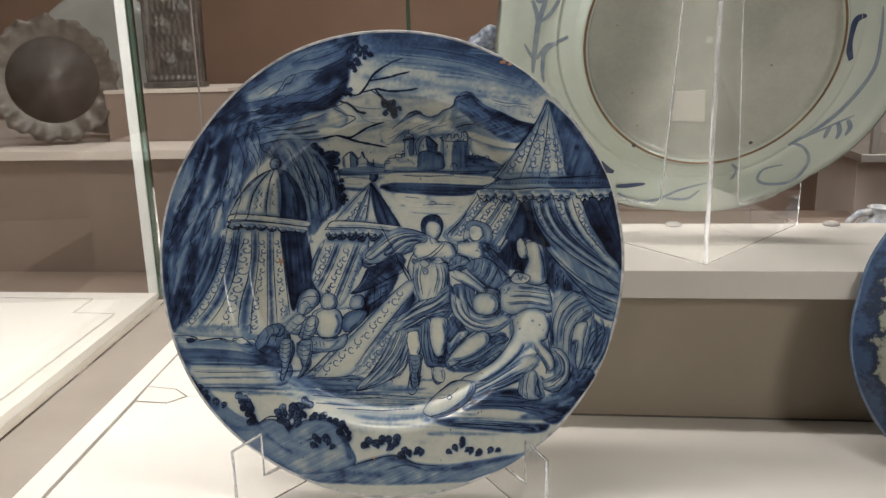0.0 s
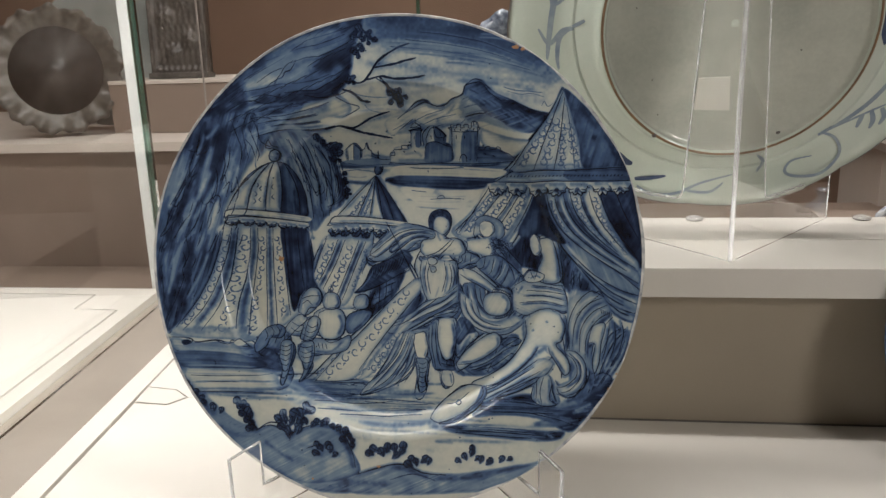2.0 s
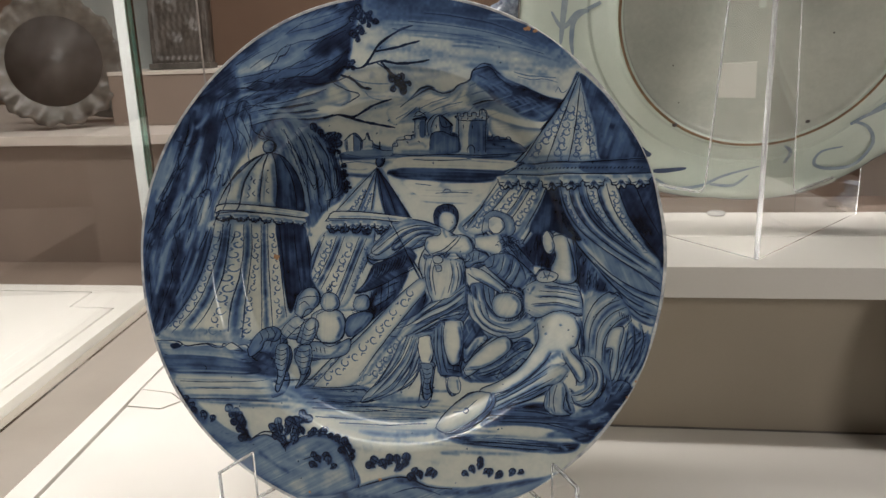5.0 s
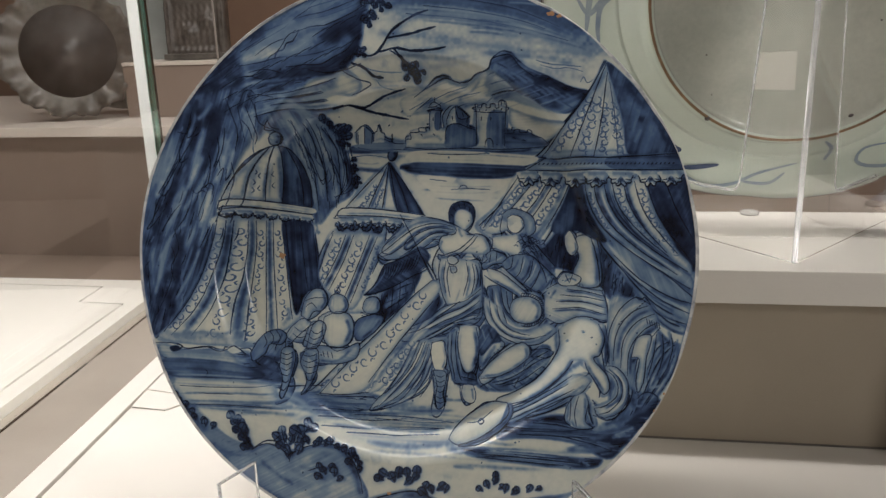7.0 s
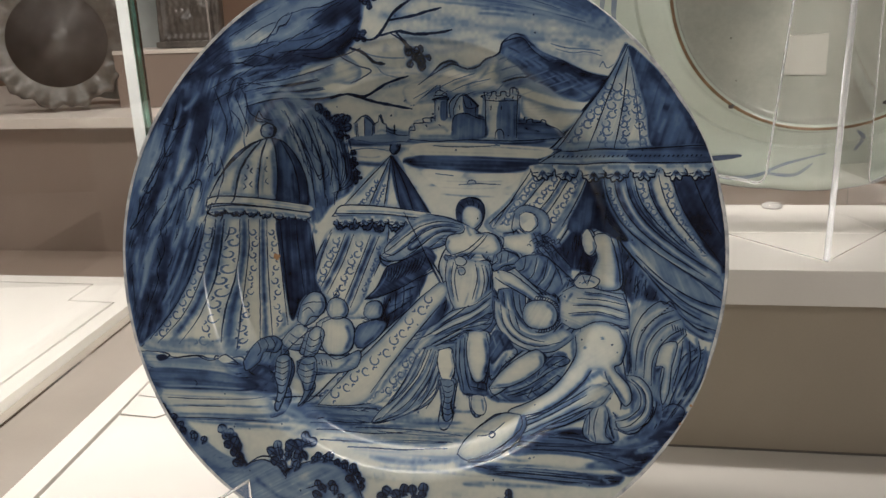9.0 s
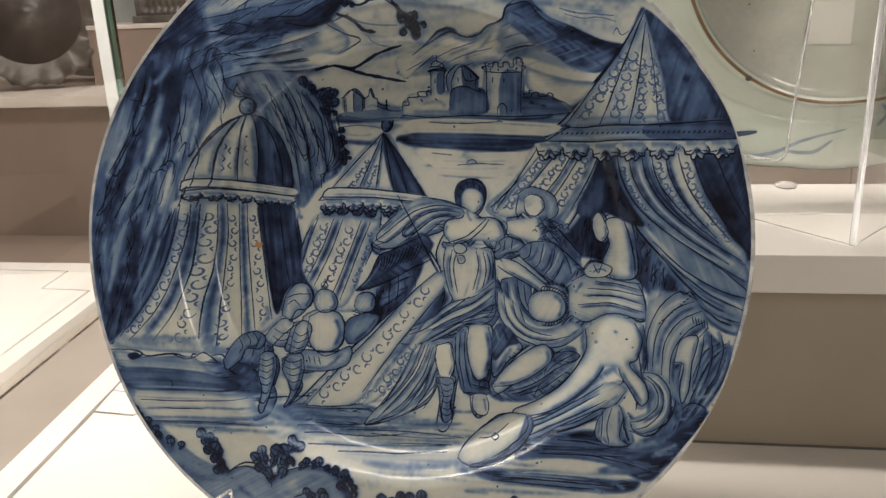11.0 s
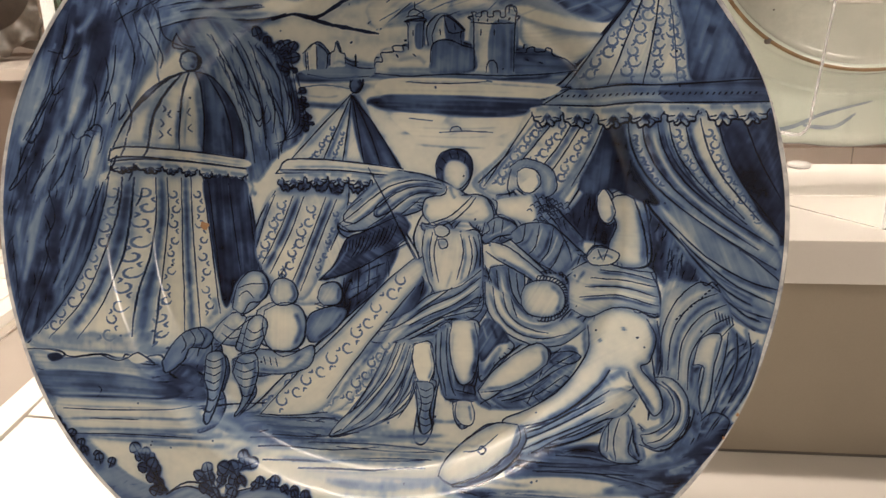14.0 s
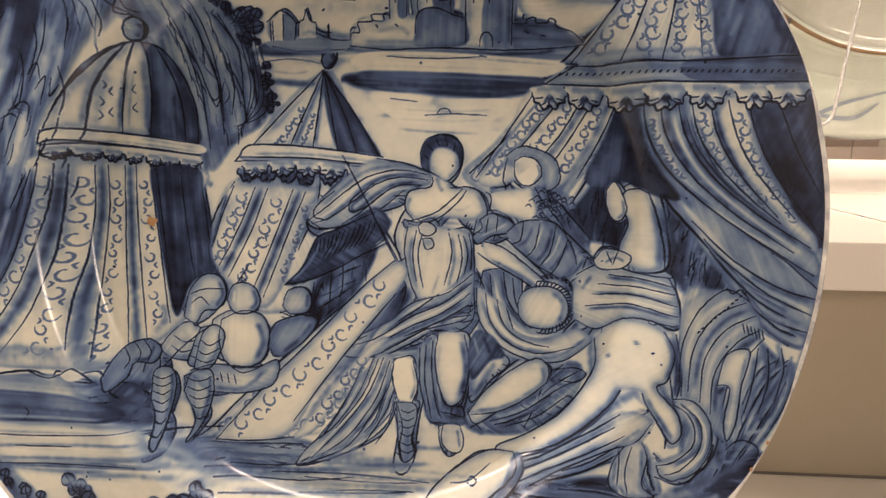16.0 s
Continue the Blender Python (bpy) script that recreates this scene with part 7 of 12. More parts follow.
wash([(381, 669), (447, 634), (528, 593)], 24, 0.7, 0.7)
wash([(291, 701), (276, 654), (249, 624)], 21, 0.4, 0.7)
wash([(216, 652), (161, 623), (92, 590)], 15, 0.3, 0.7)
wash([(110, 646), (153, 637), (189, 640)], 15, 0.6, 0.7)
wash([(74, 632), (22, 598), (-21, 564)], 14, 0.3, 0.7)
wash([(351, 594), (434, 552), (531, 529)], 21, 0.34, 0.7)
wash([(233, 644), (196, 615), (144, 591)], 12, 0.36, 0.7)
wash([(292, 626), (248, 598)], 14, 0.3, 0.7)
line([(-13, 593), (18, 617), (56, 640), (103, 657), (137, 647), (163, 642), (195, 647), (220, 663), (259, 675), (271, 701), (277, 714), (309, 725), (340, 725), (372, 688), (422, 653)], 2.8, 0.82)
line([(422, 653), (470, 654), (519, 614), (583, 602), (615, 607)], 2.5, 0.75)
line([(444, 693), (493, 681), (540, 684), (588, 673)], 1.8, 0.55)
line([(582, 638), (592, 654), (606, 635), (624, 646)], 1.8, 0.55)
line([(40, 573), (109, 611), (179, 631)], 1.8, 0.55)
line([(92, 570), (161, 600), (231, 613)], 1.8, 0.55)
line([(248, 575), (292, 607)], 1.8, 0.55)
line([(-30, 546), (22, 576)], 1.8, 0.55)
fill([(-44, 408), (-41, 434), (-24, 460), (-24, 472), (7, 478), (11, 466), (43, 477), (48, 539), (86, 539), (88, 488), (112, 488), (111, 517), (136, 560), (189, 526), (191, 482), (217, 476), (214, 564), (324, 563), (327, 474), (388, 481), (440, 461), (483, 432), (416, 417), (219, 407)], 0.1, 4, 0, 0.05)
fill([(112, 488), (147, 502), (189, 489), (217, 479), (222, 421), (115, 412), (107, 445)], 0.46, 3, 90, 0.1)
fill([(263, 541), (325, 541), (327, 470), (331, 416), (264, 415)], 0.44, 2, 90, 0.1)
fill([(327, 470), (362, 483), (405, 478), (457, 451), (481, 431), (390, 417), (331, 416)], 0.66, 2, 0, 0.12)
fill([(65, 535), (86, 536), (88, 481), (67, 480)], 0.5, 2, 90, 0.06)
fill([(142, 557), (189, 525), (187, 489), (150, 492)], 0.56, 2, 80, 0.06)
wash([(-9, 420), (79, 422), (132, 419)], 14, 0.42, 0.8)
wash([(226, 523), (232, 438)], 9, 0.28, 0.8)
wash([(292, 533), (301, 422)], 17, 0.6, 0.8)
wash([(315, 533), (318, 422)], 12, 0.7, 0.8)
wash([(-26, 408), (202, 409), (391, 413)], 10, 0.5, 0.8)
wash([(17, 443), (70, 453), (96, 436)], 14, 0.3, 0.8)
wash([(346, 457), (407, 441)], 14, 0.74, 0.8)
line([(-40, 413), (-38, 437), (-20, 441), (-24, 462), (8, 466), (7, 480), (42, 482), (48, 473)], 2.1, 0.96)
line([(48, 473), (44, 535), (37, 545), (90, 546), (86, 536), (86, 481)], 2.1, 0.96)
line([(40, 556), (61, 559), (86, 556)], 2.1, 0.96)
line([(44, 556), (47, 569), (61, 576), (82, 566), (86, 554)], 2.1, 0.96)
line([(62, 578), (60, 594)], 2.1, 0.96)
line([(112, 488), (111, 519), (138, 562), (191, 525), (184, 520), (187, 485)], 2.1, 0.96)
line([(138, 562), (153, 519), (186, 520)], 2.1, 0.96)
line([(107, 443), (112, 488), (150, 500), (187, 487), (217, 479)], 2.1, 0.96)
line([(222, 428), (216, 544), (209, 571)], 2.1, 0.96)
line([(324, 423), (323, 545), (328, 568)], 2.1, 0.96)
line([(209, 571), (221, 571), (221, 561), (235, 561), (236, 573), (250, 573), (252, 561), (266, 561), (267, 573), (283, 573), (285, 561), (297, 561), (298, 580), (314, 583), (321, 572), (328, 567)], 2.1, 0.96)
line([(209, 545), (266, 543), (326, 546)], 2.1, 0.96)
line([(327, 470), (354, 471), (356, 481), (374, 485), (378, 474), (402, 475), (405, 483), (419, 480), (423, 467), (457, 454), (484, 431)], 2.1, 0.96)
line([(228, 554), (228, 549)], 2.1, 0.96)
line([(252, 554), (252, 548)], 2.1, 0.96)
line([(280, 555), (280, 548)], 2.1, 0.96)
line([(236, 527), (236, 513)], 2.1, 0.96)
line([(270, 527), (271, 514)], 2.1, 0.96)
line([(59, 521), (59, 508)], 2.1, 0.96)
line([(129, 526), (131, 512)], 2.1, 0.96)
line([(166, 540), (170, 526)], 2.1, 0.96)
line([(253, 418), (256, 442), (269, 449), (280, 439), (283, 418)], 2.1, 0.96)
line([(-40, 410), (45, 404), (167, 411), (331, 412), (485, 427)], 2.1, 0.96)
line([(17, 459), (22, 452)], 2.1, 0.96)
line([(61, 461), (68, 456)], 2.1, 0.96)
line([(355, 454), (362, 450)], 2.1, 0.96)
line([(389, 447), (398, 444)], 2.1, 0.96)
fill([(-230, 413), (-151, 422), (-41, 427), (-61, 395), (-150, 394), (-219, 400)], 0.4, 2, 0, 0.08)
fill([(-222, 462), (-213, 469), (-203, 484), (-197, 477), (-195, 449), (-194, 419), (-208, 417), (-219, 417), (-222, 440)], 0.1, 2, 0, 0.04)
fill([(-197, 477), (-184, 470), (-168, 458), (-168, 441), (-167, 420), (-182, 419), (-194, 419), (-195, 449)], 0.46, 2, 80, 0.06)
fill([(-159, 456), (-152, 463), (-144, 484), (-138, 467), (-122, 455), (-121, 440), (-119, 426), (-140, 424), (-158, 423), (-159, 439)], 0.2, 2, 80, 0.06)
line([(-227, 462), (-203, 484), (-168, 460), (-169, 420)], 1.9, 0.92)
line([(-220, 459), (-217, 414)], 1.9, 0.92)
line([(-197, 475), (-194, 419)], 1.9, 0.92)
line([(-160, 428), (-159, 458), (-149, 467), (-144, 488), (-134, 464), (-120, 457), (-119, 433)], 1.9, 0.92)
line([(-119, 436), (-80, 423), (-41, 423)], 1.9, 0.92)
line([(-219, 403), (-150, 394), (-53, 402)], 1.9, 0.92)
wash([(-219, 400), (-133, 392), (-62, 406)], 12, 0.5, 0.8)
wash([(-151, 432), (-134, 439), (-119, 433)], 9, 0.4, 0.7)
fill([(-17, 393), (115, 402), (288, 398), (443, 387), (406, 356), (290, 360), (-7, 355)], 0.08, 2, 0, 0.04)
wash([(27, 390), (202, 391), (434, 382)], 7, 0.3, 0.7)
wash([(-7, 367), (168, 368), (341, 368)], 7, 0.24, 0.6)
line([(45, 389), (150, 387), (254, 394)], 1.8, 0.8)
wash([(254, 397), (271, 394)], 5, 0.8, 0.8)
fill([(-21, 349), (46, 357), (290, 355), (403, 351), (377, 325), (292, 306), (187, 310), (65, 311), (8, 320)], 0.6, 3, 0, 0.14)
wash([(20, 331), (170, 325), (342, 327)], 14, 0.74, 0.7)
wash([(46, 347), (204, 347), (359, 345)], 7, 0.5, 0.7)
wash([(117, 316), (222, 311), (291, 312)], 7, 0.82, 0.6)
fill([(8, 306), (170, 299), (335, 300), (293, 250), (259, 239), (221, 238), (155, 240), (76, 245)], 0.08, 2, 0, 0.04)
wash([(84, 271), (189, 270), (292, 278)], 7, 0.28, 0.7)
wash([(67, 250), (189, 248), (259, 253)], 7, 0.26, 0.6)
line([(137, 260), (206, 266), (276, 264)], 1.8, 0.75)
line([(164, 265), (171, 275), (188, 276), (196, 265)], 1.8, 0.8)
line([(56, 295), (118, 290)], 1.6, 0.7)
wash([(-212, 324), (-149, 320), (-117, 324)], 14, 0.62, 0.8)
wash([(-218, 347), (-167, 344), (-132, 350)], 7, 0.3, 0.6)
# right tent again: roof, band, trimming and curtains
fill([(665, 708), (607, 597), (547, 507), (491, 427), (473, 384), (556, 384), (758, 389), (734, 497), (701, 607)], 0.2, 4, 70, 0.07)
fill([(669, 705), (701, 607), (734, 497), (761, 389), (925, 402), (886, 483), (812, 577), (730, 663)], 0.62, 3, 75, 0.14)
wash([(683, 670), (734, 576), (765, 418)], 27, 0.66, 0.7)
wash([(773, 576), (832, 482), (866, 412)], 44, 0.58, 0.7)
wash([(731, 639), (805, 545)], 24, 0.72, 0.7)
wash([(783, 521), (802, 513)], 27, 0.84, 0.7)
wash([(829, 530), (880, 436)], 17, 0.74, 0.7)
wash([(623, 607), (645, 639), (667, 678)], 17, 0.5, 0.7)
wash([(492, 405), (600, 402), (742, 408)], 12, 0.42, 0.7)
wash([(772, 434), (793, 482)], 14, 0.44, 0.7)
line([(665, 711), (607, 597), (547, 509), (491, 430), (459, 388)], 2.8, 0.95)
line([(666, 702), (617, 559), (559, 387)], 2.8, 0.95)
line([(672, 670), (658, 512), (638, 385)], 2.8, 0.95)
line([(681, 639), (702, 528), (719, 393)], 1.9, 0.7)
curls([(626, 594), (594, 527), (550, 463), (508, 410)], 19, 8)
curls([(649, 591), (627, 511), (600, 402)], 21, 7)
curls([(668, 575), (668, 496), (669, 400)], 17, 7)
curls([(690, 576), (709, 496), (729, 401)], 19, 7)
fill([(473, 383), (556, 384), (695, 385), (925, 402), (937, 348), (697, 341), (561, 340), (403, 339)], 0.38, 2, 0, 0.1)
fill([(695, 385), (925, 402), (937, 348), (713, 342)], 0.62, 2, 0, 0.12)
wash([(435, 351), (560, 351), (681, 352)], 12, 0.14, 0.7)
wash([(477, 374), (602, 370), (712, 374)], 9, 0.46, 0.7)
line([(468, 381), (557, 382), (695, 383), (925, 402)], 3.0, 0.97)
line([(400, 339), (561, 339), (697, 340), (937, 348)], 3.0, 0.97)
line([(473, 384), (402, 339)], 2.3, 0.9)
line([(433, 360), (438, 365)], 2.3, 0.9)
line([(449, 360), (454, 366)], 2.3, 0.9)
line([(464, 361), (469, 366)], 2.3, 0.9)
line([(479, 361), (484, 366)], 2.3, 0.9)
line([(494, 362), (499, 367)], 2.3, 0.9)
line([(509, 362), (514, 367)], 2.3, 0.9)
line([(524, 362), (529, 367)], 2.3, 0.9)
line([(539, 362), (543, 366)], 2.3, 0.9)
line([(553, 361), (557, 365)], 2.3, 0.9)
line([(566, 360), (570, 364)], 2.3, 0.9)
line([(580, 359), (583, 363)], 2.3, 0.9)
line([(593, 358), (597, 362)], 2.3, 0.9)
line([(606, 357), (610, 362)], 2.3, 0.9)
line([(620, 357), (624, 362)], 2.3, 0.9)
line([(633, 357), (638, 362)], 2.3, 0.9)
line([(648, 358), (652, 362)], 2.3, 0.9)
line([(662, 358), (666, 363)], 2.3, 0.9)
line([(676, 358), (681, 363)], 2.3, 0.9)
line([(690, 359), (695, 364)], 2.3, 0.9)
line([(704, 359), (709, 364)], 2.3, 0.9)
line([(719, 360), (723, 365)], 2.3, 0.9)
line([(733, 360), (737, 365)], 2.3, 0.9)
line([(747, 361), (751, 366)], 2.3, 0.9)
line([(761, 361), (765, 366)], 2.3, 0.9)
line([(775, 362), (779, 366)], 2.3, 0.9)
line([(789, 362), (793, 367)], 2.3, 0.9)
line([(803, 362), (808, 367)], 2.3, 0.9)
line([(817, 363), (822, 368)], 2.3, 0.9)
line([(831, 363), (836, 368)], 2.3, 0.9)
line([(845, 364), (849, 369)], 2.3, 0.9)
line([(859, 364), (863, 369)], 2.3, 0.9)
line([(873, 365), (877, 370)], 2.3, 0.9)
line([(887, 365), (891, 370)], 2.3, 0.9)
line([(901, 366), (905, 370)], 2.3, 0.9)
fill([(368, 324), (479, 327), (621, 323), (698, 321), (685, 256), (613, 257), (566, 257), (502, 170), (444, 108), (392, 132), (298, 104), (263, 125), (321, 208)], 0.09, 4, 120, 0.05)
wash([(437, 319), (388, 244), (306, 139)], 15, 0.5, 0.85)
wash([(503, 310), (449, 220), (392, 141)], 17, 0.5, 0.85)
wash([(550, 311), (517, 222), (466, 135)], 17, 0.5, 0.85)
wash([(398, 308), (354, 252), (280, 146)], 7, 0.5, 0.85)
line([(380, 318), (320, 220), (259, 125)], 2.3, 0.93)
line([(448, 319), (393, 244), (331, 165)], 2.3, 0.93)
line([(488, 310), (440, 223), (383, 153)], 2.3, 0.93)
line([(517, 311), (466, 221), (414, 140)], 2.3, 0.93)
line([(566, 311), (537, 231), (486, 132)], 2.3, 0.93)
curls([(408, 298), (355, 226), (294, 133)], 15, 8)
curls([(468, 299), (418, 230), (365, 170)], 15, 6)
curls([(534, 297), (493, 218), (452, 148)], 15, 6)
fill([(570, 304), (608, 302), (624, 224), (656, 158), (695, 94), (638, 106), (588, 130), (546, 111), (503, 132), (542, 223)], 0.7, 3, 85, 0.12)
wash([(589, 274), (599, 190), (588, 138)], 21, 0.82, 0.7)
wash([(617, 207), (642, 157), (673, 109)], 17, 0.78, 0.7)
wash([(536, 154), (552, 189)], 17, 0.58, 0.6)
fill([(608, 308), (683, 307), (702, 240), (745, 161), (827, 91), (931, 38), (980, -9), (982, -57), (870, 3), (757, 72), (678, 142), (630, 224)], 0.26, 4, 60, 0.08)
wash([(649, 296), (669, 224), (722, 144), (820, 66), (933, -2)], 22, 0.66, 0.9)
wash([(684, 288), (703, 216), (762, 137), (859, 68), (964, -1)], 19, 0.68, 0.9)
wash([(632, 272), (656, 207), (707, 127), (805, 49), (918, -11)], 10, 0.12, 0.9)
wash([(665, 280), (687, 216), (741, 141), (844, 59), (949, -7)], 10, 0.1, 0.9)
wash([(617, 281), (636, 216), (685, 139), (773, 73)], 10, 0.56, 0.9)
fill([(699, 305), (817, 307), (831, 244), (870, 165), (937, 70), (978, 32), (977, -9), (899, 53), (810, 122), (743, 193), (714, 249)], 0.12, 4, 60, 0.05)
wash([(747, 298), (769, 226), (816, 147), (899, 61)], 22, 0.6, 0.9)
wash([(752, 282), (775, 218), (826, 134)], 9, 0.76, 0.7)
wash([(717, 257), (751, 193), (804, 138)], 9, 0.4, 0.7)
wash([(819, 259), (854, 180), (920, 94)], 10, 0.44, 0.7)
fill([(818, 310), (935, 323), (964, 247), (982, 136), (984, 32), (945, 71), (882, 157), (837, 244)], 0.74, 3, 65, 0.12)
wash([(856, 292), (900, 197), (967, 87)], 21, 0.84, 0.7)
wash([(910, 301), (945, 215), (973, 120)], 14, 0.6, 0.6)
wash([(833, 284), (868, 205), (927, 118)], 12, 0.86, 0.6)
line([(611, 308), (629, 232), (677, 146), (757, 77), (870, 7), (979, -54)], 2.5, 0.95)
line([(640, 304), (660, 227), (714, 144), (812, 66), (933, -7)], 2.5, 0.95)
line([(674, 304), (696, 227), (750, 151), (851, 71), (967, 4)], 2.5, 0.95)
line([(702, 305), (717, 244), (748, 190), (814, 121), (902, 53)], 2.5, 0.95)
line([(740, 302), (762, 229), (813, 150), (895, 66)], 2.5, 0.95)
line([(778, 303), (800, 230), (847, 154), (930, 64)], 2.5, 0.95)
line([(818, 307), (837, 241), (882, 155), (977, 40)], 2.5, 0.95)
line([(879, 305), (919, 214), (977, 117)], 2.5, 0.95)
curls([(722, 286), (742, 222), (794, 153), (866, 92)], 15, 8)
curls([(797, 288), (819, 224), (863, 148), (939, 61)], 15, 9)
curls([(628, 272), (644, 216), (689, 146)], 10, 5)
rosettes([(370, 331), (462, 333), (606, 329), (745, 333), (931, 342)], 7, 46)
# ground: bands of wash and thin lines
fill([(-912, -345), (-809, -365), (-662, -357), (-604, -396), (-566, -419), (-735, -438), (-884, -401)], 0.3, 4, 0, 0.1)
fill([(-893, -405), (-680, -399), (-566, -419), (-524, -458), (-697, -466), (-855, -468)], 0.52, 3, 0, 0.12)
fill([(-846, -478), (-679, -469), (-508, -470), (-462, -514), (-435, -536), (-641, -563), (-804, -562)], 0.14, 4, 0, 0.06)
wash([(-893, -384), (-753, -385), (-592, -391)], 12, 0.32, 0.8)
wash([(-865, -436), (-716, -435), (-548, -443)], 15, 0.66, 0.8)
wash([(-836, -492), (-660, -489), (-504, -482)], 7, 0.36, 0.8)
wash([(-818, -527), (-642, -516), (-476, -512)], 9, 0.5, 0.8)
wash([(-799, -553), (-641, -547), (-446, -544)], 9, 0.48, 0.8)
wash([(-771, -578), (-623, -587), (-477, -592)], 9, 0.2, 0.8)
wash([(-789, -568), (-623, -565), (-428, -561)], 7, 0.56, 0.8)
wash([(-330, -550), (-147, -554), (35, -530)], 21, 0.56, 0.8)
wash([(-292, -575), (-109, -581), (107, -556)], 14, 0.62, 0.8)
wash([(-215, -614), (1, -605), (144, -590)], 12, 0.14, 0.8)
wash([(-177, -630), (-35, -634), (109, -618)], 7, 0.55, 0.8)
wash([(-120, -649), (40, -647), (185, -635)], 10, 0.12, 0.8)
wash([(-63, -663), (80, -661), (170, -653)], 7, 0.44, 0.8)
line([(-827, -500), (-679, -497), (-491, -484)], 1.9, 0.9)
line([(-752, -523), (-623, -519)], 1.9, 0.9)
line([(-912, -345), (-846, -349), (-805, -361), (-735, -351), (-680, -365), (-640, -353), (-589, -372)], 1.9, 0.9)
line([(-124, -633), (19, -630), (145, -618)], 1.9, 0.9)
line([(-292, -572), (-183, -574), (-55, -555)], 1.9, 0.9)
line([(-734, -465), (-723, -446), (-731, -436)], 1.9, 0.9)
fill([(-874, -361), (-846, -353), (-831, -366), (-861, -377)], 0.85, 2, 0, 0.05)
fill([(-652, -353), (-625, -343), (-600, -361), (-632, -370)], 0.2, 2, 0, 0.05)
line([(-652, -357), (-625, -343), (-589, -372)], 2.1, 0.95)
# rocks and leafy plants in the foreground
wash([(-733, -662), (-621, -718), (-510, -791)], 51, 0.34, 0.7)
fill([(-544, -718), (-512, -698), (-475, -692), (-435, -707), (-402, -733), (-366, -709), (-331, -689), (-281, -678), (-216, -686), (-174, -717), (-142, -773), (-114, -868), (-327, -921), (-509, -854), (-649, -747)], 0.34, 4, 30, 0.12)
wash([(-529, -724), (-475, -702), (-420, -724)], 14, 0.22, 0.7)
wash([(-357, -723), (-286, -696), (-215, -702)], 17, 0.3, 0.7)
wash([(-419, -784), (-329, -814), (-203, -813)], 21, 0.3, 0.7)
wash([(-188, -714), (-155, -774), (-132, -852)], 24, 0.7, 0.7)
wash([(-511, -755), (-456, -796), (-382, -835)], 21, 0.6, 0.7)
wash([(-267, -755), (-222, -779), (-186, -803)], 17, 0.62, 0.7)
wash([(-366, -763), (-311, -777), (-257, -808)], 17, 0.5, 0.7)
wash([(-548, -740), (-584, -742), (-658, -738)], 15, 0.5, 0.7)
line([(-544, -718), (-512, -698), (-475, -692), (-435, -707), (-402, -733)], 2.6, 0.93)
line([(-402, -751), (-395, -725), (-358, -698), (-281, -677), (-216, -684), (-174, -715), (-140, -782), (-125, -843)], 2.6, 0.93)
line([(-420, -722), (-402, -744)], 2.6, 0.93)
line([(-329, -778), (-285, -760)], 2.6, 0.93)
leaf([(-552, -700), (-554, -681), (-563, -673), (-576, -673), (-579, -686), (-572, -696)])
leaf([(-563, -683), (-572, -664), (-585, -658), (-598, -666), (-598, -680), (-585, -687)])
leaf([(-567, -673), (-560, -653), (-563, -640), (-576, -638), (-587, -647), (-583, -660)])
leaf([(-582, -652), (-596, -637), (-611, -634), (-622, -644), (-616, -658), (-603, -661)])
leaf([(-585, -644), (-576, -623), (-578, -609), (-593, -605), (-604, -614), (-602, -628)])
leaf([(-600, -632), (-606, -614), (-615, -608), (-628, -612), (-628, -625), (-619, -631)])
leaf([(-604, -627), (-591, -613), (-589, -601), (-599, -592), (-610, -599), (-611, -611)])
leaf([(-615, -619), (-613, -595), (-621, -583), (-637, -582), (-645, -597), (-637, -609)])
leaf([(-539, -707), (-555, -695), (-568, -694), (-575, -706), (-570, -718), (-557, -717)])
leaf([(-555, -715), (-566, -700), (-579, -697), (-590, -705), (-586, -717), (-575, -722)])
leaf([(-592, -664), (-572, -648), (-567, -633), (-576, -620), (-593, -624), (-598, -641)])
leaf([(-402, -722), (-401, -701), (-408, -691), (-423, -690), (-428, -703), (-422, -715)])
leaf([(-417, -704), (-428, -683), (-441, -677), (-455, -685), (-453, -701), (-441, -707)])
leaf([(-421, -686), (-414, -666), (-418, -652), (-432, -649), (-441, -661), (-437, -673)])
leaf([(-436, -675), (-441, -654), (-454, -646), (-469, -650), (-468, -664), (-457, -674)])
leaf([(-406, -691), (-389, -680), (-383, -669), (-389, -659), (-401, -660), (-408, -671)])
leaf([(-384, -707), (-363, -700), (-354, -687), (-358, -673), (-372, -674), (-383, -685)])
leaf([(-396, -676), (-380, -657), (-377, -642), (-389, -632), (-404, -639), (-405, -655)])
leaf([(-373, -724), (-356, -710), (-352, -697), (-360, -686), (-374, -690), (-379, -703)])
leaf([(-428, -663), (-420, -642), (-422, -627), (-436, -623), (-447, -634), (-445, -649)])
leaf([(-352, -690), (-347, -669), (-353, -655), (-367, -652), (-376, -665), (-371, -679)])
leaf([(-363, -680), (-347, -665), (-344, -651), (-353, -641), (-367, -647), (-371, -660)])
leaf([(-353, -658), (-347, -632), (-356, -618), (-373, -615), (-382, -628), (-375, -644)])
leaf([(-346, -640), (-326, -631), (-321, -620), (-332, -607), (-346, -606), (-351, -618)])
leaf([(-340, -631), (-318, -636), (-306, -632), (-306, -621), (-320, -612), (-331, -615)])
leaf([(-335, -625), (-331, -610), (-338, -599), (-350, -594), (-357, -601), (-351, -611)])
leaf([(-358, -648), (-372, -624), (-388, -616), (-404, -626), (-402, -644), (-387, -652)])
leaf([(-316, -691), (-300, -685), (-293, -677), (-297, -667), (-308, -666), (-315, -675)])
leaf([(-295, -683), (-283, -670), (-282, -660), (-292, -653), (-301, -657), (-303, -667)])
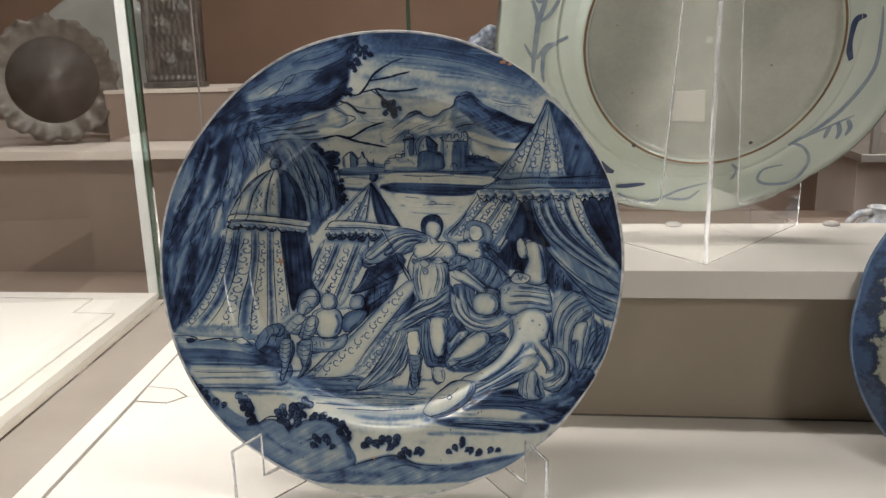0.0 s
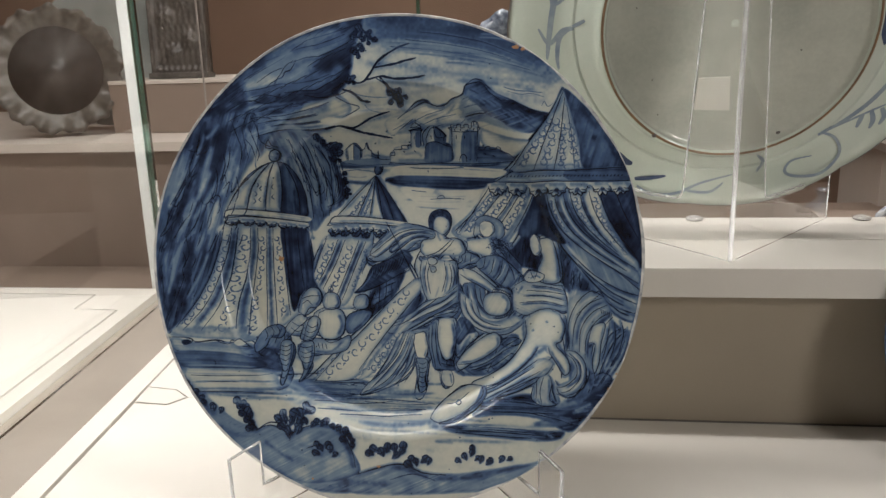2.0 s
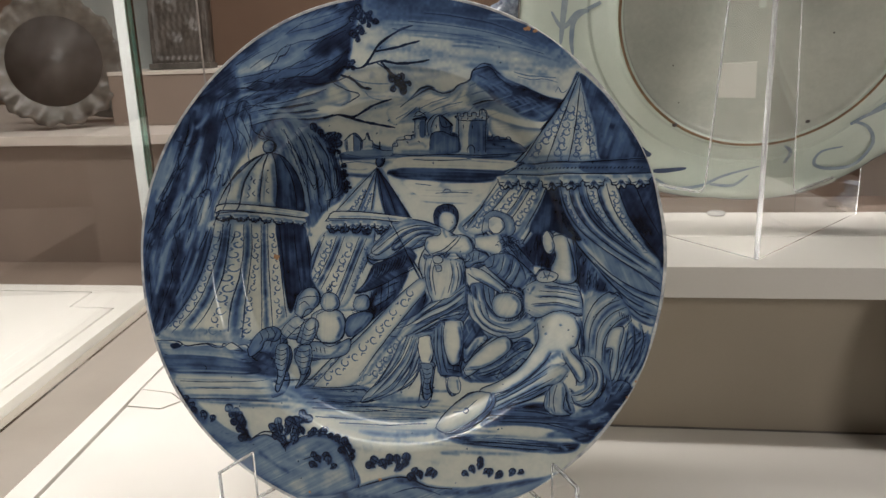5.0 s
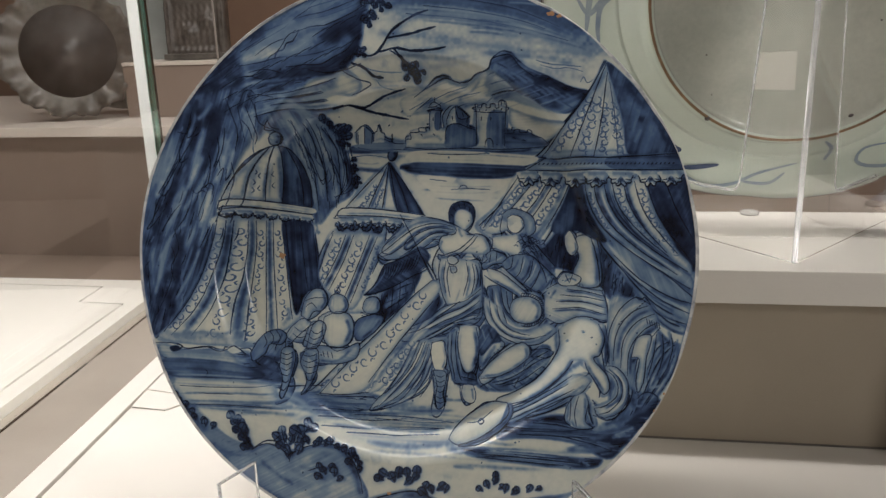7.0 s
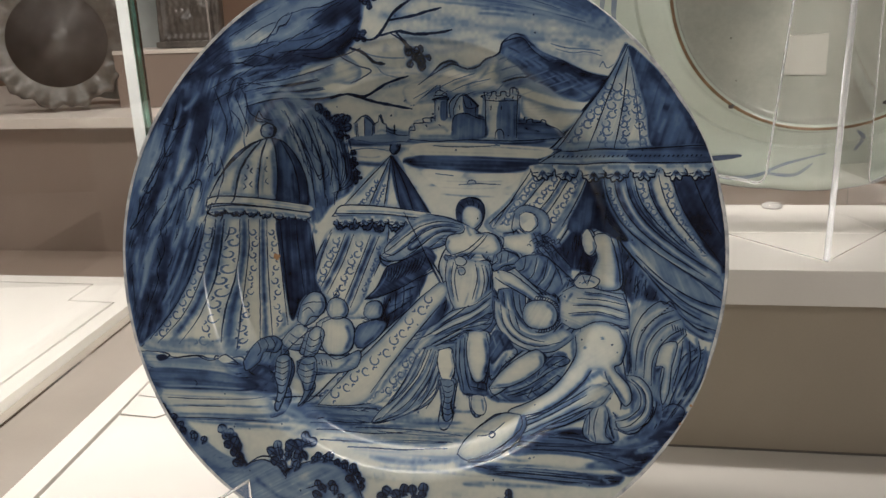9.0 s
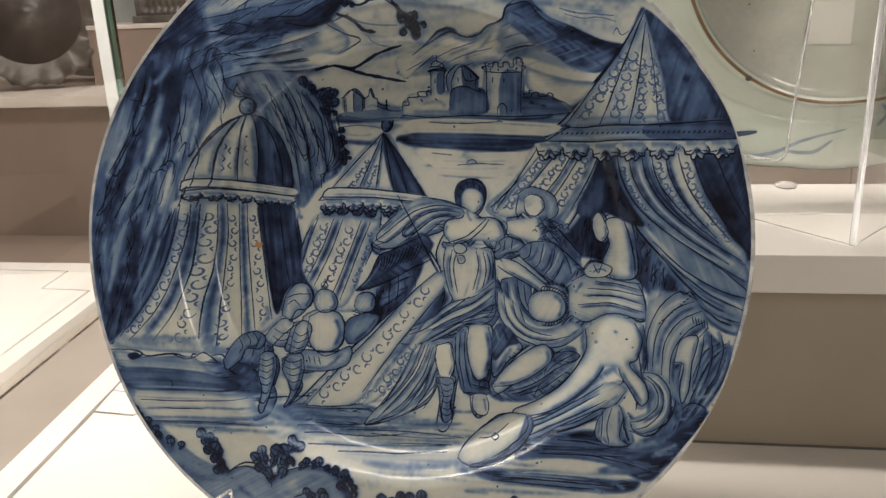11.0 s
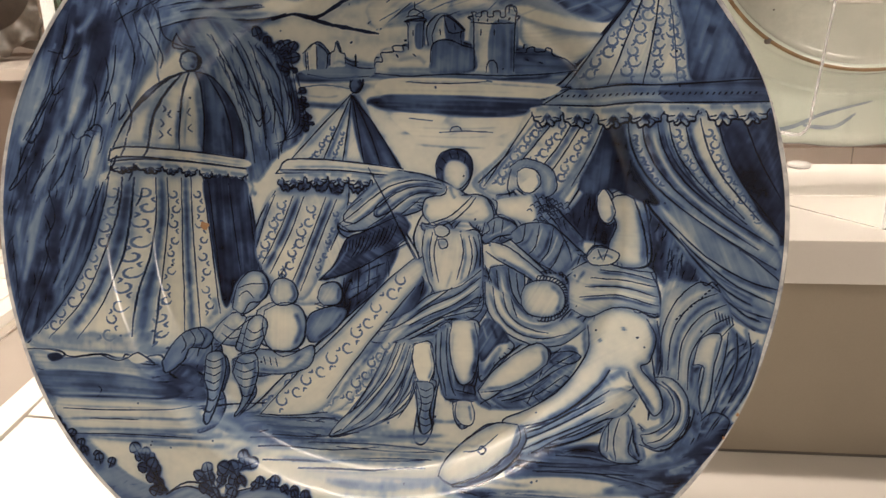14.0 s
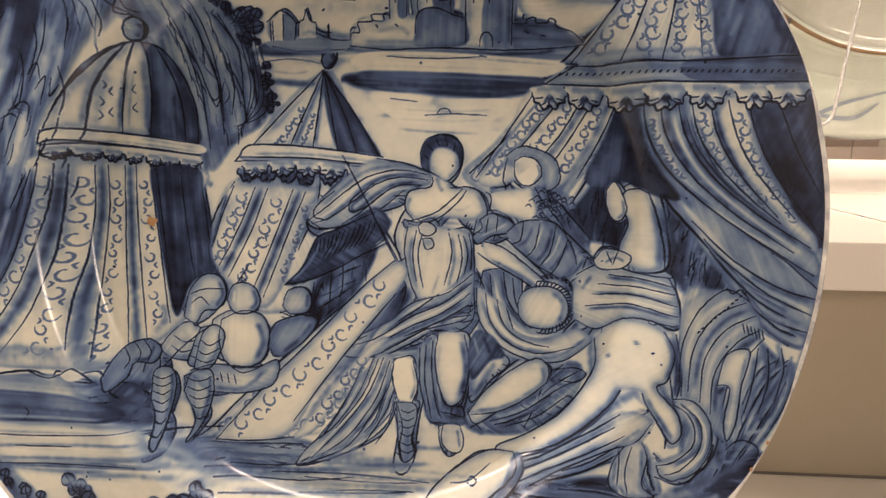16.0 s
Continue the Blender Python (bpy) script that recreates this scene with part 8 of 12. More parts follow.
leaf([(-331, -682), (-329, -664), (-337, -654), (-348, -654), (-353, -665), (-347, -674)])
leaf([(-274, -685), (-258, -677), (-254, -668), (-261, -659), (-271, -660), (-276, -668)])
leaf([(-251, -680), (-243, -667), (-245, -658), (-256, -652), (-265, -657), (-263, -666)])
leaf([(-217, -695), (-217, -681), (-223, -674), (-233, -674), (-237, -681), (-231, -689)])
leaf([(-206, -701), (-193, -691), (-191, -683), (-199, -676), (-209, -677), (-211, -686)])
leaf([(-191, -708), (-189, -693), (-194, -685), (-204, -683), (-208, -690), (-204, -700)])
leaf([(-177, -724), (-161, -714), (-155, -706), (-161, -695), (-173, -697), (-179, -707)])
leaf([(-167, -713), (-161, -698), (-164, -688), (-176, -684), (-183, -691), (-180, -702)])
leaf([(-156, -733), (-145, -722), (-146, -713), (-151, -707), (-160, -711), (-161, -721)])
leaf([(-148, -750), (-136, -742), (-131, -735), (-135, -726), (-145, -727), (-150, -736)])
leaf([(-141, -771), (-132, -758), (-132, -749), (-141, -743), (-150, -751), (-150, -759)])
leaf([(-166, -745), (-172, -727), (-181, -721), (-193, -725), (-194, -736), (-184, -744)])
leaf([(-827, -569), (-821, -554), (-823, -545), (-832, -542), (-840, -548), (-838, -559)])
leaf([(-812, -581), (-797, -573), (-791, -563), (-797, -555), (-808, -555), (-814, -565)])
leaf([(-797, -598), (-795, -583), (-800, -575), (-812, -575), (-815, -585), (-810, -591)])
leaf([(-780, -608), (-769, -596), (-767, -585), (-774, -578), (-786, -584), (-785, -593)])
leaf([(-761, -624), (-757, -610), (-761, -601), (-771, -598), (-778, -607), (-774, -616)])
leaf([(-740, -634), (-728, -626), (-722, -618), (-726, -610), (-737, -610), (-742, -620)])
leaf([(-724, -644), (-716, -629), (-718, -618), (-729, -615), (-737, -623), (-735, -634)])
leaf([(-700, -653), (-687, -643), (-683, -632), (-689, -625), (-700, -628), (-703, -637)])
leaf([(-838, -552), (-834, -535), (-838, -525), (-849, -522), (-857, -531), (-853, -542)])
wash([(-539, -714), (-567, -678), (-600, -632)], 5, 0.85, 0.9)
wash([(-391, -729), (-406, -694), (-425, -669)], 5, 0.85, 0.9)
# right side of the foreground
leaf([(-263, -787), (-261, -769), (-268, -760), (-279, -758), (-286, -770), (-279, -779)])
leaf([(-274, -803), (-283, -786), (-295, -782), (-306, -787), (-304, -801), (-294, -807)])
leaf([(-251, -775), (-233, -765), (-229, -756), (-234, -744), (-248, -745), (-254, -757)])
leaf([(-232, -792), (-221, -776), (-222, -762), (-233, -756), (-245, -763), (-244, -777)])
leaf([(-286, -777), (-279, -761), (-282, -749), (-294, -745), (-300, -753), (-298, -764)])
leaf([(-223, -807), (-207, -804), (-200, -797), (-200, -788), (-212, -786), (-219, -791)])
leaf([(-10, -795), (-7, -772), (-14, -759), (-30, -758), (-36, -772), (-31, -785)])
leaf([(-29, -776), (-41, -756), (-55, -748), (-69, -756), (-66, -771), (-52, -779)])
leaf([(0, -779), (16, -762), (18, -746), (6, -736), (-7, -743), (-9, -759)])
leaf([(24, -800), (44, -797), (55, -787), (52, -774), (39, -770), (30, -779)])
leaf([(37, -777), (45, -756), (42, -743), (29, -737), (18, -749), (20, -762)])
leaf([(50, -785), (68, -779), (77, -768), (72, -757), (59, -755), (52, -767)])
leaf([(68, -770), (81, -752), (81, -736), (67, -728), (54, -738), (54, -753)])
leaf([(-49, -791), (-63, -773), (-75, -770), (-86, -779), (-83, -793), (-70, -796)])
leaf([(92, -814), (110, -804), (114, -793), (109, -782), (96, -785), (89, -794)])
leaf([(126, -826), (132, -809), (130, -798), (118, -792), (112, -802), (112, -813)])
leaf([(141, -811), (164, -808), (175, -798), (172, -782), (158, -779), (148, -788)])
leaf([(111, -835), (103, -813), (92, -803), (76, -808), (74, -824), (88, -834)])
leaf([(169, -819), (182, -807), (186, -795), (179, -787), (168, -789), (164, -801)])
leaf([(327, -791), (328, -774), (323, -763), (312, -761), (306, -773), (311, -783)])
leaf([(342, -775), (355, -765), (359, -754), (352, -745), (341, -748), (337, -760)])
leaf([(360, -790), (375, -786), (382, -779), (381, -771), (370, -769), (364, -774)])
leaf([(307, -802), (300, -789), (291, -782), (282, -787), (282, -799), (291, -802)])
leaf([(382, -802), (395, -788), (397, -776), (388, -768), (377, -773), (375, -786)])
leaf([(405, -805), (422, -802), (433, -794), (430, -781), (419, -777), (408, -787)])
leaf([(427, -799), (433, -785), (430, -777), (421, -773), (415, -780), (415, -789)])
leaf([(459, -793), (475, -785), (481, -774), (474, -763), (463, -766), (457, -775)])
leaf([(488, -782), (503, -781), (510, -776), (509, -768), (503, -764), (494, -769)])
leaf([(350, -759), (358, -743), (356, -732), (347, -726), (338, -735), (339, -746)])
# branches, bushes and hatching of the rock
line([(-213, 724), (-156, 718), (-123, 741), (-86, 803), (-46, 837), (2, 866), (42, 880)], 7.0, 0.84)
line([(-101, 781), (-23, 795), (22, 809), (71, 822)], 7.0, 0.84)
line([(-122, 732), (-66, 746), (-10, 737), (58, 742), (109, 752)], 7.0, 0.84)
line([(-71, 741), (-44, 712), (-15, 683), (4, 659)], 7.0, 0.84)
line([(-224, 691), (-185, 680), (-155, 657), (-123, 655)], 7.0, 0.84)
line([(-317, 544), (-258, 559), (-203, 551), (-164, 570), (-129, 593), (-88, 610), (-50, 622)], 7.0, 0.84)
line([(-258, 559), (-175, 537), (-109, 524), (-33, 512)], 7.0, 0.84)
leaf([(-16, 679), (-14, 669), (-8, 664), (1, 666), (6, 673), (0, 678)])
leaf([(-28, 697), (-19, 686), (-10, 683), (2, 688), (-1, 697), (-9, 701)])
leaf([(-8, 666), (-13, 652), (-8, 642), (4, 642), (12, 652), (7, 659)])
leaf([(-40, 704), (-47, 691), (-44, 684), (-35, 683), (-27, 690), (-28, 697)])
leaf([(-158, 928), (-156, 945), (-163, 957), (-174, 957), (-181, 945), (-174, 936)])
leaf([(-173, 901), (-184, 912), (-193, 912), (-200, 905), (-195, 896), (-186, 894)])
leaf([(-152, 883), (-145, 894), (-145, 903), (-152, 908), (-159, 903), (-159, 894)])
leaf([(-169, 856), (-185, 861), (-194, 856), (-198, 845), (-189, 841), (-178, 843)])
leaf([(-135, 919), (-121, 919), (-114, 923), (-112, 932), (-121, 934), (-128, 930)])
leaf([(-142, 861), (-149, 874), (-156, 879), (-165, 874), (-165, 865), (-156, 861)])
leaf([(-160, 838), (-171, 850), (-180, 850), (-187, 843), (-184, 834), (-173, 832)])
leaf([(-116, 901), (-107, 888), (-95, 886), (-86, 890), (-91, 901), (-100, 906)])
leaf([(-329, 469), (-320, 484), (-320, 495), (-330, 500), (-339, 495), (-339, 483)])
leaf([(-310, 456), (-296, 463), (-289, 472), (-296, 482), (-306, 481), (-310, 472)])
leaf([(-349, 488), (-345, 509), (-350, 520), (-363, 524), (-371, 513), (-366, 499)])
leaf([(-294, 470), (-275, 470), (-265, 475), (-266, 487), (-275, 491), (-287, 486)])
leaf([(-281, 442), (-262, 433), (-248, 436), (-241, 450), (-251, 459), (-265, 457)])
leaf([(-304, 428), (-292, 412), (-278, 408), (-266, 415), (-271, 429), (-283, 433)])
leaf([(-269, 457), (-253, 464), (-246, 476), (-254, 487), (-266, 485), (-272, 475)])
leaf([(-245, 336), (-235, 329), (-226, 330), (-221, 337), (-226, 343), (-235, 343)])
leaf([(-249, 313), (-237, 308), (-230, 309), (-225, 318), (-232, 322), (-240, 322)])
leaf([(-239, 290), (-229, 281), (-219, 279), (-215, 286), (-218, 295), (-227, 295)])
leaf([(-245, 352), (-231, 353), (-224, 355), (-224, 364), (-231, 369), (-241, 364)])
leaf([(-233, 271), (-228, 260), (-223, 253), (-214, 255), (-214, 265), (-222, 269)])
line([(-618, 732), (-549, 773), (-480, 812), (-435, 850), (-378, 887)], 2.1, 0.93)
line([(-582, 714), (-525, 755), (-479, 774)], 2.1, 0.93)
line([(-546, 687), (-528, 710), (-501, 728), (-479, 760), (-465, 783), (-434, 805)], 2.1, 0.93)
line([(-604, 653), (-546, 665), (-476, 652)], 2.1, 0.93)
line([(-384, 666), (-314, 656), (-247, 669), (-190, 692)], 2.1, 0.93)
line([(-269, 679), (-249, 659), (-211, 644), (-172, 635), (-203, 614), (-245, 595)], 2.1, 0.93)
line([(-869, 432), (-833, 429), (-818, 479)], 2.1, 0.93)
line([(-935, 202), (-894, 272), (-855, 341)], 2.1, 0.93)
line([(-922, 175), (-888, 226), (-875, 277)], 2.1, 0.93)
line([(-865, 272), (-847, 319)], 2.1, 0.93)
line([(-711, 276), (-688, 304), (-699, 242)], 2.1, 0.93)
line([(-577, 540), (-564, 483), (-543, 462), (-517, 452)], 2.1, 0.93)
line([(-456, 448), (-395, 361), (-357, 280), (-339, 304), (-380, 396)], 2.1, 0.93)
line([(-407, 361), (-370, 291)], 2.1, 0.93)
line([(-325, 386), (-306, 316), (-309, 246)], 2.1, 0.93)
line([(-264, 364), (-252, 271)], 2.1, 0.93)
line([(-302, 433), (-268, 317), (-284, 200)], 1.6, 0.85)
line([(-288, 424), (-258, 303), (-289, 205)], 1.6, 0.85)
line([(-273, 415), (-248, 289), (-293, 209)], 1.6, 0.85)
line([(-259, 406), (-238, 276), (-298, 214)], 1.6, 0.85)
line([(-244, 397), (-228, 262), (-303, 218)], 1.6, 0.85)
# light, dark and hatching of the cliff
wash([(-817, 451), (-835, 391), (-850, 330)], 15, 0.2, 0.75)
wash([(-740, 307), (-785, 220), (-840, 140)], 22, 0.2, 0.8)
wash([(-849, 166), (-876, 104), (-908, 42)], 17, 0.24, 0.75)
wash([(-734, 235), (-746, 169), (-764, 107)], 24, 0.14, 0.85)
wash([(-573, 430), (-595, 371), (-620, 320)], 21, 0.2, 0.8)
wash([(-877, 287), (-901, 217), (-923, 155)], 15, 0.24, 0.75)
wash([(-650, 369), (-659, 317), (-686, 265)], 15, 0.28, 0.7)
wash([(-688, 530), (-732, 427), (-768, 332)], 38, 0.72, 0.7)
wash([(-708, 308), (-740, 238), (-747, 220)], 14, 0.76, 0.7)
wash([(-810, 383), (-831, 288), (-877, 200)], 22, 0.7, 0.7)
wash([(-858, 61), (-839, -9), (-876, -81)], 34, 0.76, 0.7)
wash([(-784, 46), (-793, -25), (-820, -96)], 24, 0.7, 0.6)
wash([(-913, -11), (-922, -100), (-940, -172)], 17, 0.24, 0.7)
wash([(-765, 11), (-807, -95), (-857, -186)], 14, 0.3, 0.7)
wash([(-616, 513), (-651, 428), (-677, 342)], 17, 0.66, 0.6)
wash([(-959, -31), (-950, -137), (-931, -243)], 15, 0.6, 0.6)
wash([(-528, 582), (-563, 548), (-599, 544)], 21, 0.6, 0.6)
wash([(-742, 546), (-760, 512), (-796, 477)], 21, 0.3, 0.6)
line([(-819, 477), (-832, 425), (-828, 412), (-810, 426), (-796, 452)], 2.1, 0.93)
line([(-810, 409), (-859, 322), (-895, 252), (-927, 202)], 2.1, 0.93)
line([(-923, 199), (-912, 195), (-897, 217)], 2.1, 0.93)
line([(-849, 166), (-882, 126), (-913, 68), (-908, 80), (-876, 130)], 2.1, 0.93)
line([(-758, 237), (-740, 247), (-725, 238), (-729, 204)], 2.1, 0.93)
line([(-747, 220), (-766, 168), (-779, 124)], 2.1, 0.93)
line([(-729, 307), (-708, 333), (-700, 299)], 2.1, 0.93)
line([(-659, 326), (-651, 275), (-665, 223)], 2.1, 0.93)
line([(-613, 530), (-589, 480), (-568, 430), (-577, 397)], 2.1, 0.93)
line([(-529, 481), (-519, 459), (-501, 457)], 2.1, 0.93)
line([(-689, 170), (-702, 132), (-695, 156)], 2.1, 0.93)
line([(-794, 141), (-808, 94), (-801, 115)], 2.1, 0.93)
line([(-876, 8), (-863, -27), (-870, -54)], 2.1, 0.93)
line([(-838, -132), (-855, -168), (-847, -154)], 2.1, 0.93)
line([(-923, 129), (-930, 90)], 2.1, 0.93)
line([(-721, 100), (-738, 47), (-753, 3)], 2.1, 0.93)
line([(-634, 547), (-620, 581), (-599, 590), (-581, 578)], 2.1, 0.93)
line([(-608, 564), (-564, 573), (-510, 565)], 2.1, 0.93)
line([(-653, 631), (-600, 640), (-547, 629), (-494, 641)], 2.1, 0.93)
line([(-901, 217), (-906, 189), (-915, 171)], 1.7, 0.86)
line([(-880, 153), (-886, 125), (-895, 107)], 1.7, 0.86)
line([(-860, 89), (-865, 61), (-874, 43)], 1.7, 0.86)
line([(-840, 216), (-845, 189), (-854, 171)], 1.7, 0.86)
line([(-819, 153), (-825, 125), (-834, 107)], 1.7, 0.86)
line([(-799, 89), (-804, 61), (-813, 43)], 1.7, 0.86)
line([(-780, 216), (-785, 188), (-794, 171)], 1.7, 0.86)
line([(-759, 153), (-764, 125), (-773, 107)], 1.7, 0.86)
line([(-739, 89), (-744, 61), (-753, 43)], 1.7, 0.86)
line([(-720, 216), (-725, 188), (-734, 171)], 1.7, 0.86)
line([(-701, 153), (-706, 125), (-714, 107)], 1.7, 0.86)
line([(-690, 88), (-694, 60), (-700, 43)], 1.7, 0.86)
line([(-667, 216), (-674, 188), (-681, 171)], 1.7, 0.86)
line([(-662, 152), (-668, 124), (-674, 106)], 1.7, 0.86)
line([(-655, 87), (-660, 58), (-666, 40)], 1.7, 0.86)
line([(-631, 217), (-638, 189), (-646, 171)], 1.7, 0.86)
line([(-461, 490), (-457, 467), (-456, 438)], 1.6, 0.82)
line([(-458, 456), (-447, 429), (-439, 397)], 1.6, 0.82)
line([(-445, 417), (-430, 389), (-422, 357)], 1.6, 0.82)
line([(-428, 376), (-413, 348), (-405, 317)], 1.6, 0.82)
line([(-411, 336), (-395, 308), (-388, 276)], 1.6, 0.82)
line([(-393, 296), (-378, 268), (-370, 236)], 1.6, 0.82)
line([(-380, 485), (-365, 457), (-357, 425)], 1.6, 0.82)
line([(-363, 445), (-348, 417), (-340, 385)], 1.6, 0.82)
line([(-346, 404), (-331, 376), (-323, 345)], 1.6, 0.82)
line([(-329, 364), (-314, 336), (-306, 305)], 1.6, 0.82)
line([(-312, 324), (-296, 296), (-289, 264)], 1.6, 0.82)
line([(-294, 284), (-279, 256), (-271, 224)], 1.6, 0.82)
line([(-282, 472), (-267, 444), (-259, 413)], 1.6, 0.82)
line([(-265, 432), (-250, 404), (-242, 373)], 1.6, 0.82)
# texture of the mountain and thin clouds
wash([(291, 698), (311, 690), (334, 677)], 7, 0.78, 0.5)
wash([(359, 649), (379, 642), (402, 629)], 10, 0.42, 0.5)
wash([(427, 601), (446, 594), (469, 581)], 14, 0.78, 0.5)
wash([(493, 602), (512, 594), (535, 581)], 7, 0.42, 0.5)
wash([(315, 653), (335, 645), (358, 632)], 10, 0.78, 0.5)
wash([(381, 653), (401, 645), (424, 632)], 14, 0.42, 0.5)
wash([(449, 605), (469, 597), (492, 585)], 7, 0.78, 0.5)
wash([(515, 605), (534, 597), (557, 585)], 10, 0.42, 0.5)
wash([(338, 656), (357, 649), (380, 636)], 14, 0.78, 0.5)
wash([(406, 608), (425, 601), (448, 588)], 7, 0.42, 0.5)
wash([(472, 609), (491, 601), (514, 588)], 10, 0.78, 0.5)
wash([(294, 660), (313, 652), (337, 640)], 14, 0.42, 0.5)
wash([(360, 660), (380, 652), (403, 639)], 7, 0.78, 0.5)
wash([(428, 612), (448, 604), (471, 591)], 10, 0.42, 0.5)
wash([(494, 612), (513, 604), (536, 592)], 14, 0.78, 0.5)
wash([(316, 664), (336, 656), (359, 643)], 7, 0.42, 0.5)
wash([(384, 616), (404, 608), (427, 595)], 10, 0.78, 0.5)
wash([(450, 616), (470, 608), (493, 595)], 14, 0.42, 0.5)
wash([(518, 568), (537, 560), (560, 547)], 7, 0.78, 0.5)
wash([(339, 667), (359, 659), (382, 646)], 10, 0.42, 0.5)
wash([(407, 619), (427, 611), (450, 598)], 14, 0.78, 0.5)
wash([(473, 619), (492, 611), (515, 599)], 7, 0.42, 0.5)
wash([(295, 671), (315, 663), (338, 650)], 10, 0.78, 0.5)
wash([(363, 623), (383, 615), (406, 602)], 14, 0.42, 0.5)
wash([(429, 623), (449, 615), (472, 602)], 7, 0.78, 0.5)
wash([(497, 575), (516, 567), (539, 554)], 10, 0.42, 0.5)
wash([(56, 632), (92, 642), (132, 651)], 5, 0.34, 0.5)
wash([(149, 584), (184, 596), (222, 608)], 5, 0.34, 0.5)
wash([(241, 608), (276, 614), (314, 620)], 5, 0.34, 0.5)
wash([(333, 561), (367, 566), (402, 573)], 5, 0.34, 0.5)
wash([(420, 573), (452, 583), (486, 596)], 5, 0.34, 0.5)
wash([(82, 616), (117, 627), (157, 637)], 5, 0.34, 0.5)
wash([(176, 567), (210, 580), (248, 592)], 5, 0.34, 0.5)
wash([(267, 593), (302, 599), (339, 605)], 5, 0.34, 0.5)
wash([(357, 605), (389, 613), (424, 626)], 5, 0.34, 0.5)
wash([(445, 557), (476, 567), (511, 580)], 5, 0.34, 0.5)
wash([(109, 599), (143, 611), (182, 623)], 5, 0.34, 0.5)
wash([(202, 623), (237, 629), (275, 636)], 5, 0.34, 0.5)
wash([(293, 577), (327, 583), (364, 589)], 5, 0.34, 0.5)
wash([(382, 589), (414, 597), (449, 610)], 5, 0.34, 0.5)
wash([(444, 714), (508, 708), (587, 711)], 9, 0.3, 0.6)
wash([(412, 688), (493, 676), (572, 679)], 9, 0.3, 0.6)
wash([(-164, 648), (-100, 644), (-28, 656)], 9, 0.3, 0.6)
wash([(-172, 621), (-84, 633), (3, 627)], 9, 0.3, 0.6)
fill([(-488, 113), (-388, 116), (-373, 55), (-360, -34), (-344, -120), (-377, -134), (-404, -162), (-413, -190), (-427, -229), (-442, -209), (-463, -92), (-481, 16)], 0.7, 3, 95, 0.12)
wash([(-464, 88), (-449, -37), (-428, -181)], 12, 0.84, 0.7)
wash([(-408, 99), (-388, -17), (-370, -116)], 12, 0.82, 0.7)
line([(-429, 107), (-410, -18), (-392, -126)], 1.9, 0.93)
line([(-485, 106), (-468, -20), (-442, -209)], 2.3, 0.95)
fill([(-416, -214), (-395, -169), (-362, -139), (-337, -149), (-329, -195), (-349, -225), (-386, -245)], 0.14, 4, 60, 0.06)
wash([(-343, -151), (-335, -186), (-349, -218)], 12, 0.6, 0.8)
line([(-416, -214), (-395, -169), (-362, -139), (-337, -149), (-329, -195), (-349, -225), (-386, -245), (-416, -214)], 2.3, 0.95)
line([(-391, -176), (-365, -164), (-339, -174)], 1.8, 0.9)
line([(-398, -195), (-365, -182), (-335, -196)], 1.8, 0.9)
wash([(-390, -207), (-368, -197)], 10, 0.06, 0.8)
# cape, plain rounded heads and drapery of the tall shape
fill([(28, 156), (141, 135), (154, 105), (94, 88), (30, 35), (-40, 2), (-90, -6), (-124, 8), (-119, 39), (-80, 76), (-33, 121)], 0.2, 4, 150, 0.06)
wash([(145, 120), (77, 123), (18, 101), (-31, 57), (-86, 10)], 13, 0.64, 0.85)
wash([(130, 107), (71, 99), (26, 71), (-15, 32)], 12, 0.7, 0.85)
wash([(84, 145), (9, 130), (-43, 91), (-87, 49)], 10, 0.5, 0.85)
wash([(11, 78), (-22, 51), (-18, 36), (12, 52)], 10, 0.72, 0.85)
wash([(107, 130), (40, 122), (-12, 92), (-64, 41), (-106, 12)], 7, 0.06, 0.85)
wash([(116, 96), (64, 84), (19, 53)], 7, 0.1, 0.85)
line([(30, 158), (99, 149), (144, 133)], 2.1, 0.95)
line([(145, 126), (82, 134), (17, 118), (-38, 81), (-85, 40), (-123, 11)], 2.1, 0.95)
line([(148, 114), (85, 118), (28, 98), (-22, 57), (-73, 19), (-115, 2)], 2.1, 0.95)
line([(134, 102), (78, 97), (34, 68), (-3, 34), (-45, 5)], 2.1, 0.95)
line([(25, 101), (-19, 69), (-31, 45), (-21, 33), (12, 49), (49, 78)], 2.1, 0.95)
line([(-65, 80), (-107, 42), (-109, 18), (-79, 13)], 2.1, 0.95)
line([(-124, 11), (-90, -7), (-40, 1), (30, 34), (94, 87)], 2.1, 0.95)
fill([(30, 47), (64, 9), (30, -43), (-60, -98), (-121, -128), (-175, -143), (-137, -102), (-102, -30), (-55, -7)], 0.6, 3, 150, 0.16)
wash([(13, 10), (-46, -52), (-121, -116)], 13, 0.8, 0.7)
wash([(-92, -39), (-122, -93), (-159, -133)], 9, 0.36, 0.7)
line([(-175, -143), (-134, -99), (-102, -30), (-55, -7), (30, 35)], 2.3, 0.95)
line([(-175, -143), (-106, -125), (-30, -85), (33, -43)], 2.3, 0.95)
line([(-62, -20), (-74, -53), (-88, -78)], 1.7, 0.9)
line([(-50, -15), (-62, -48), (-76, -73)], 1.7, 0.9)
line([(-38, -10), (-50, -43), (-64, -68)], 1.7, 0.9)
line([(-26, -5), (-37, -38), (-52, -63)], 1.7, 0.9)
line([(-14, 0), (-25, -33), (-40, -58)], 1.7, 0.9)
line([(-2, 5), (-13, -28), (-28, -53)], 1.7, 0.9)
line([(10, 10), (-1, -23), (-16, -48)], 1.7, 0.9)
line([(22, 15), (11, -18), (-4, -43)], 1.7, 0.9)
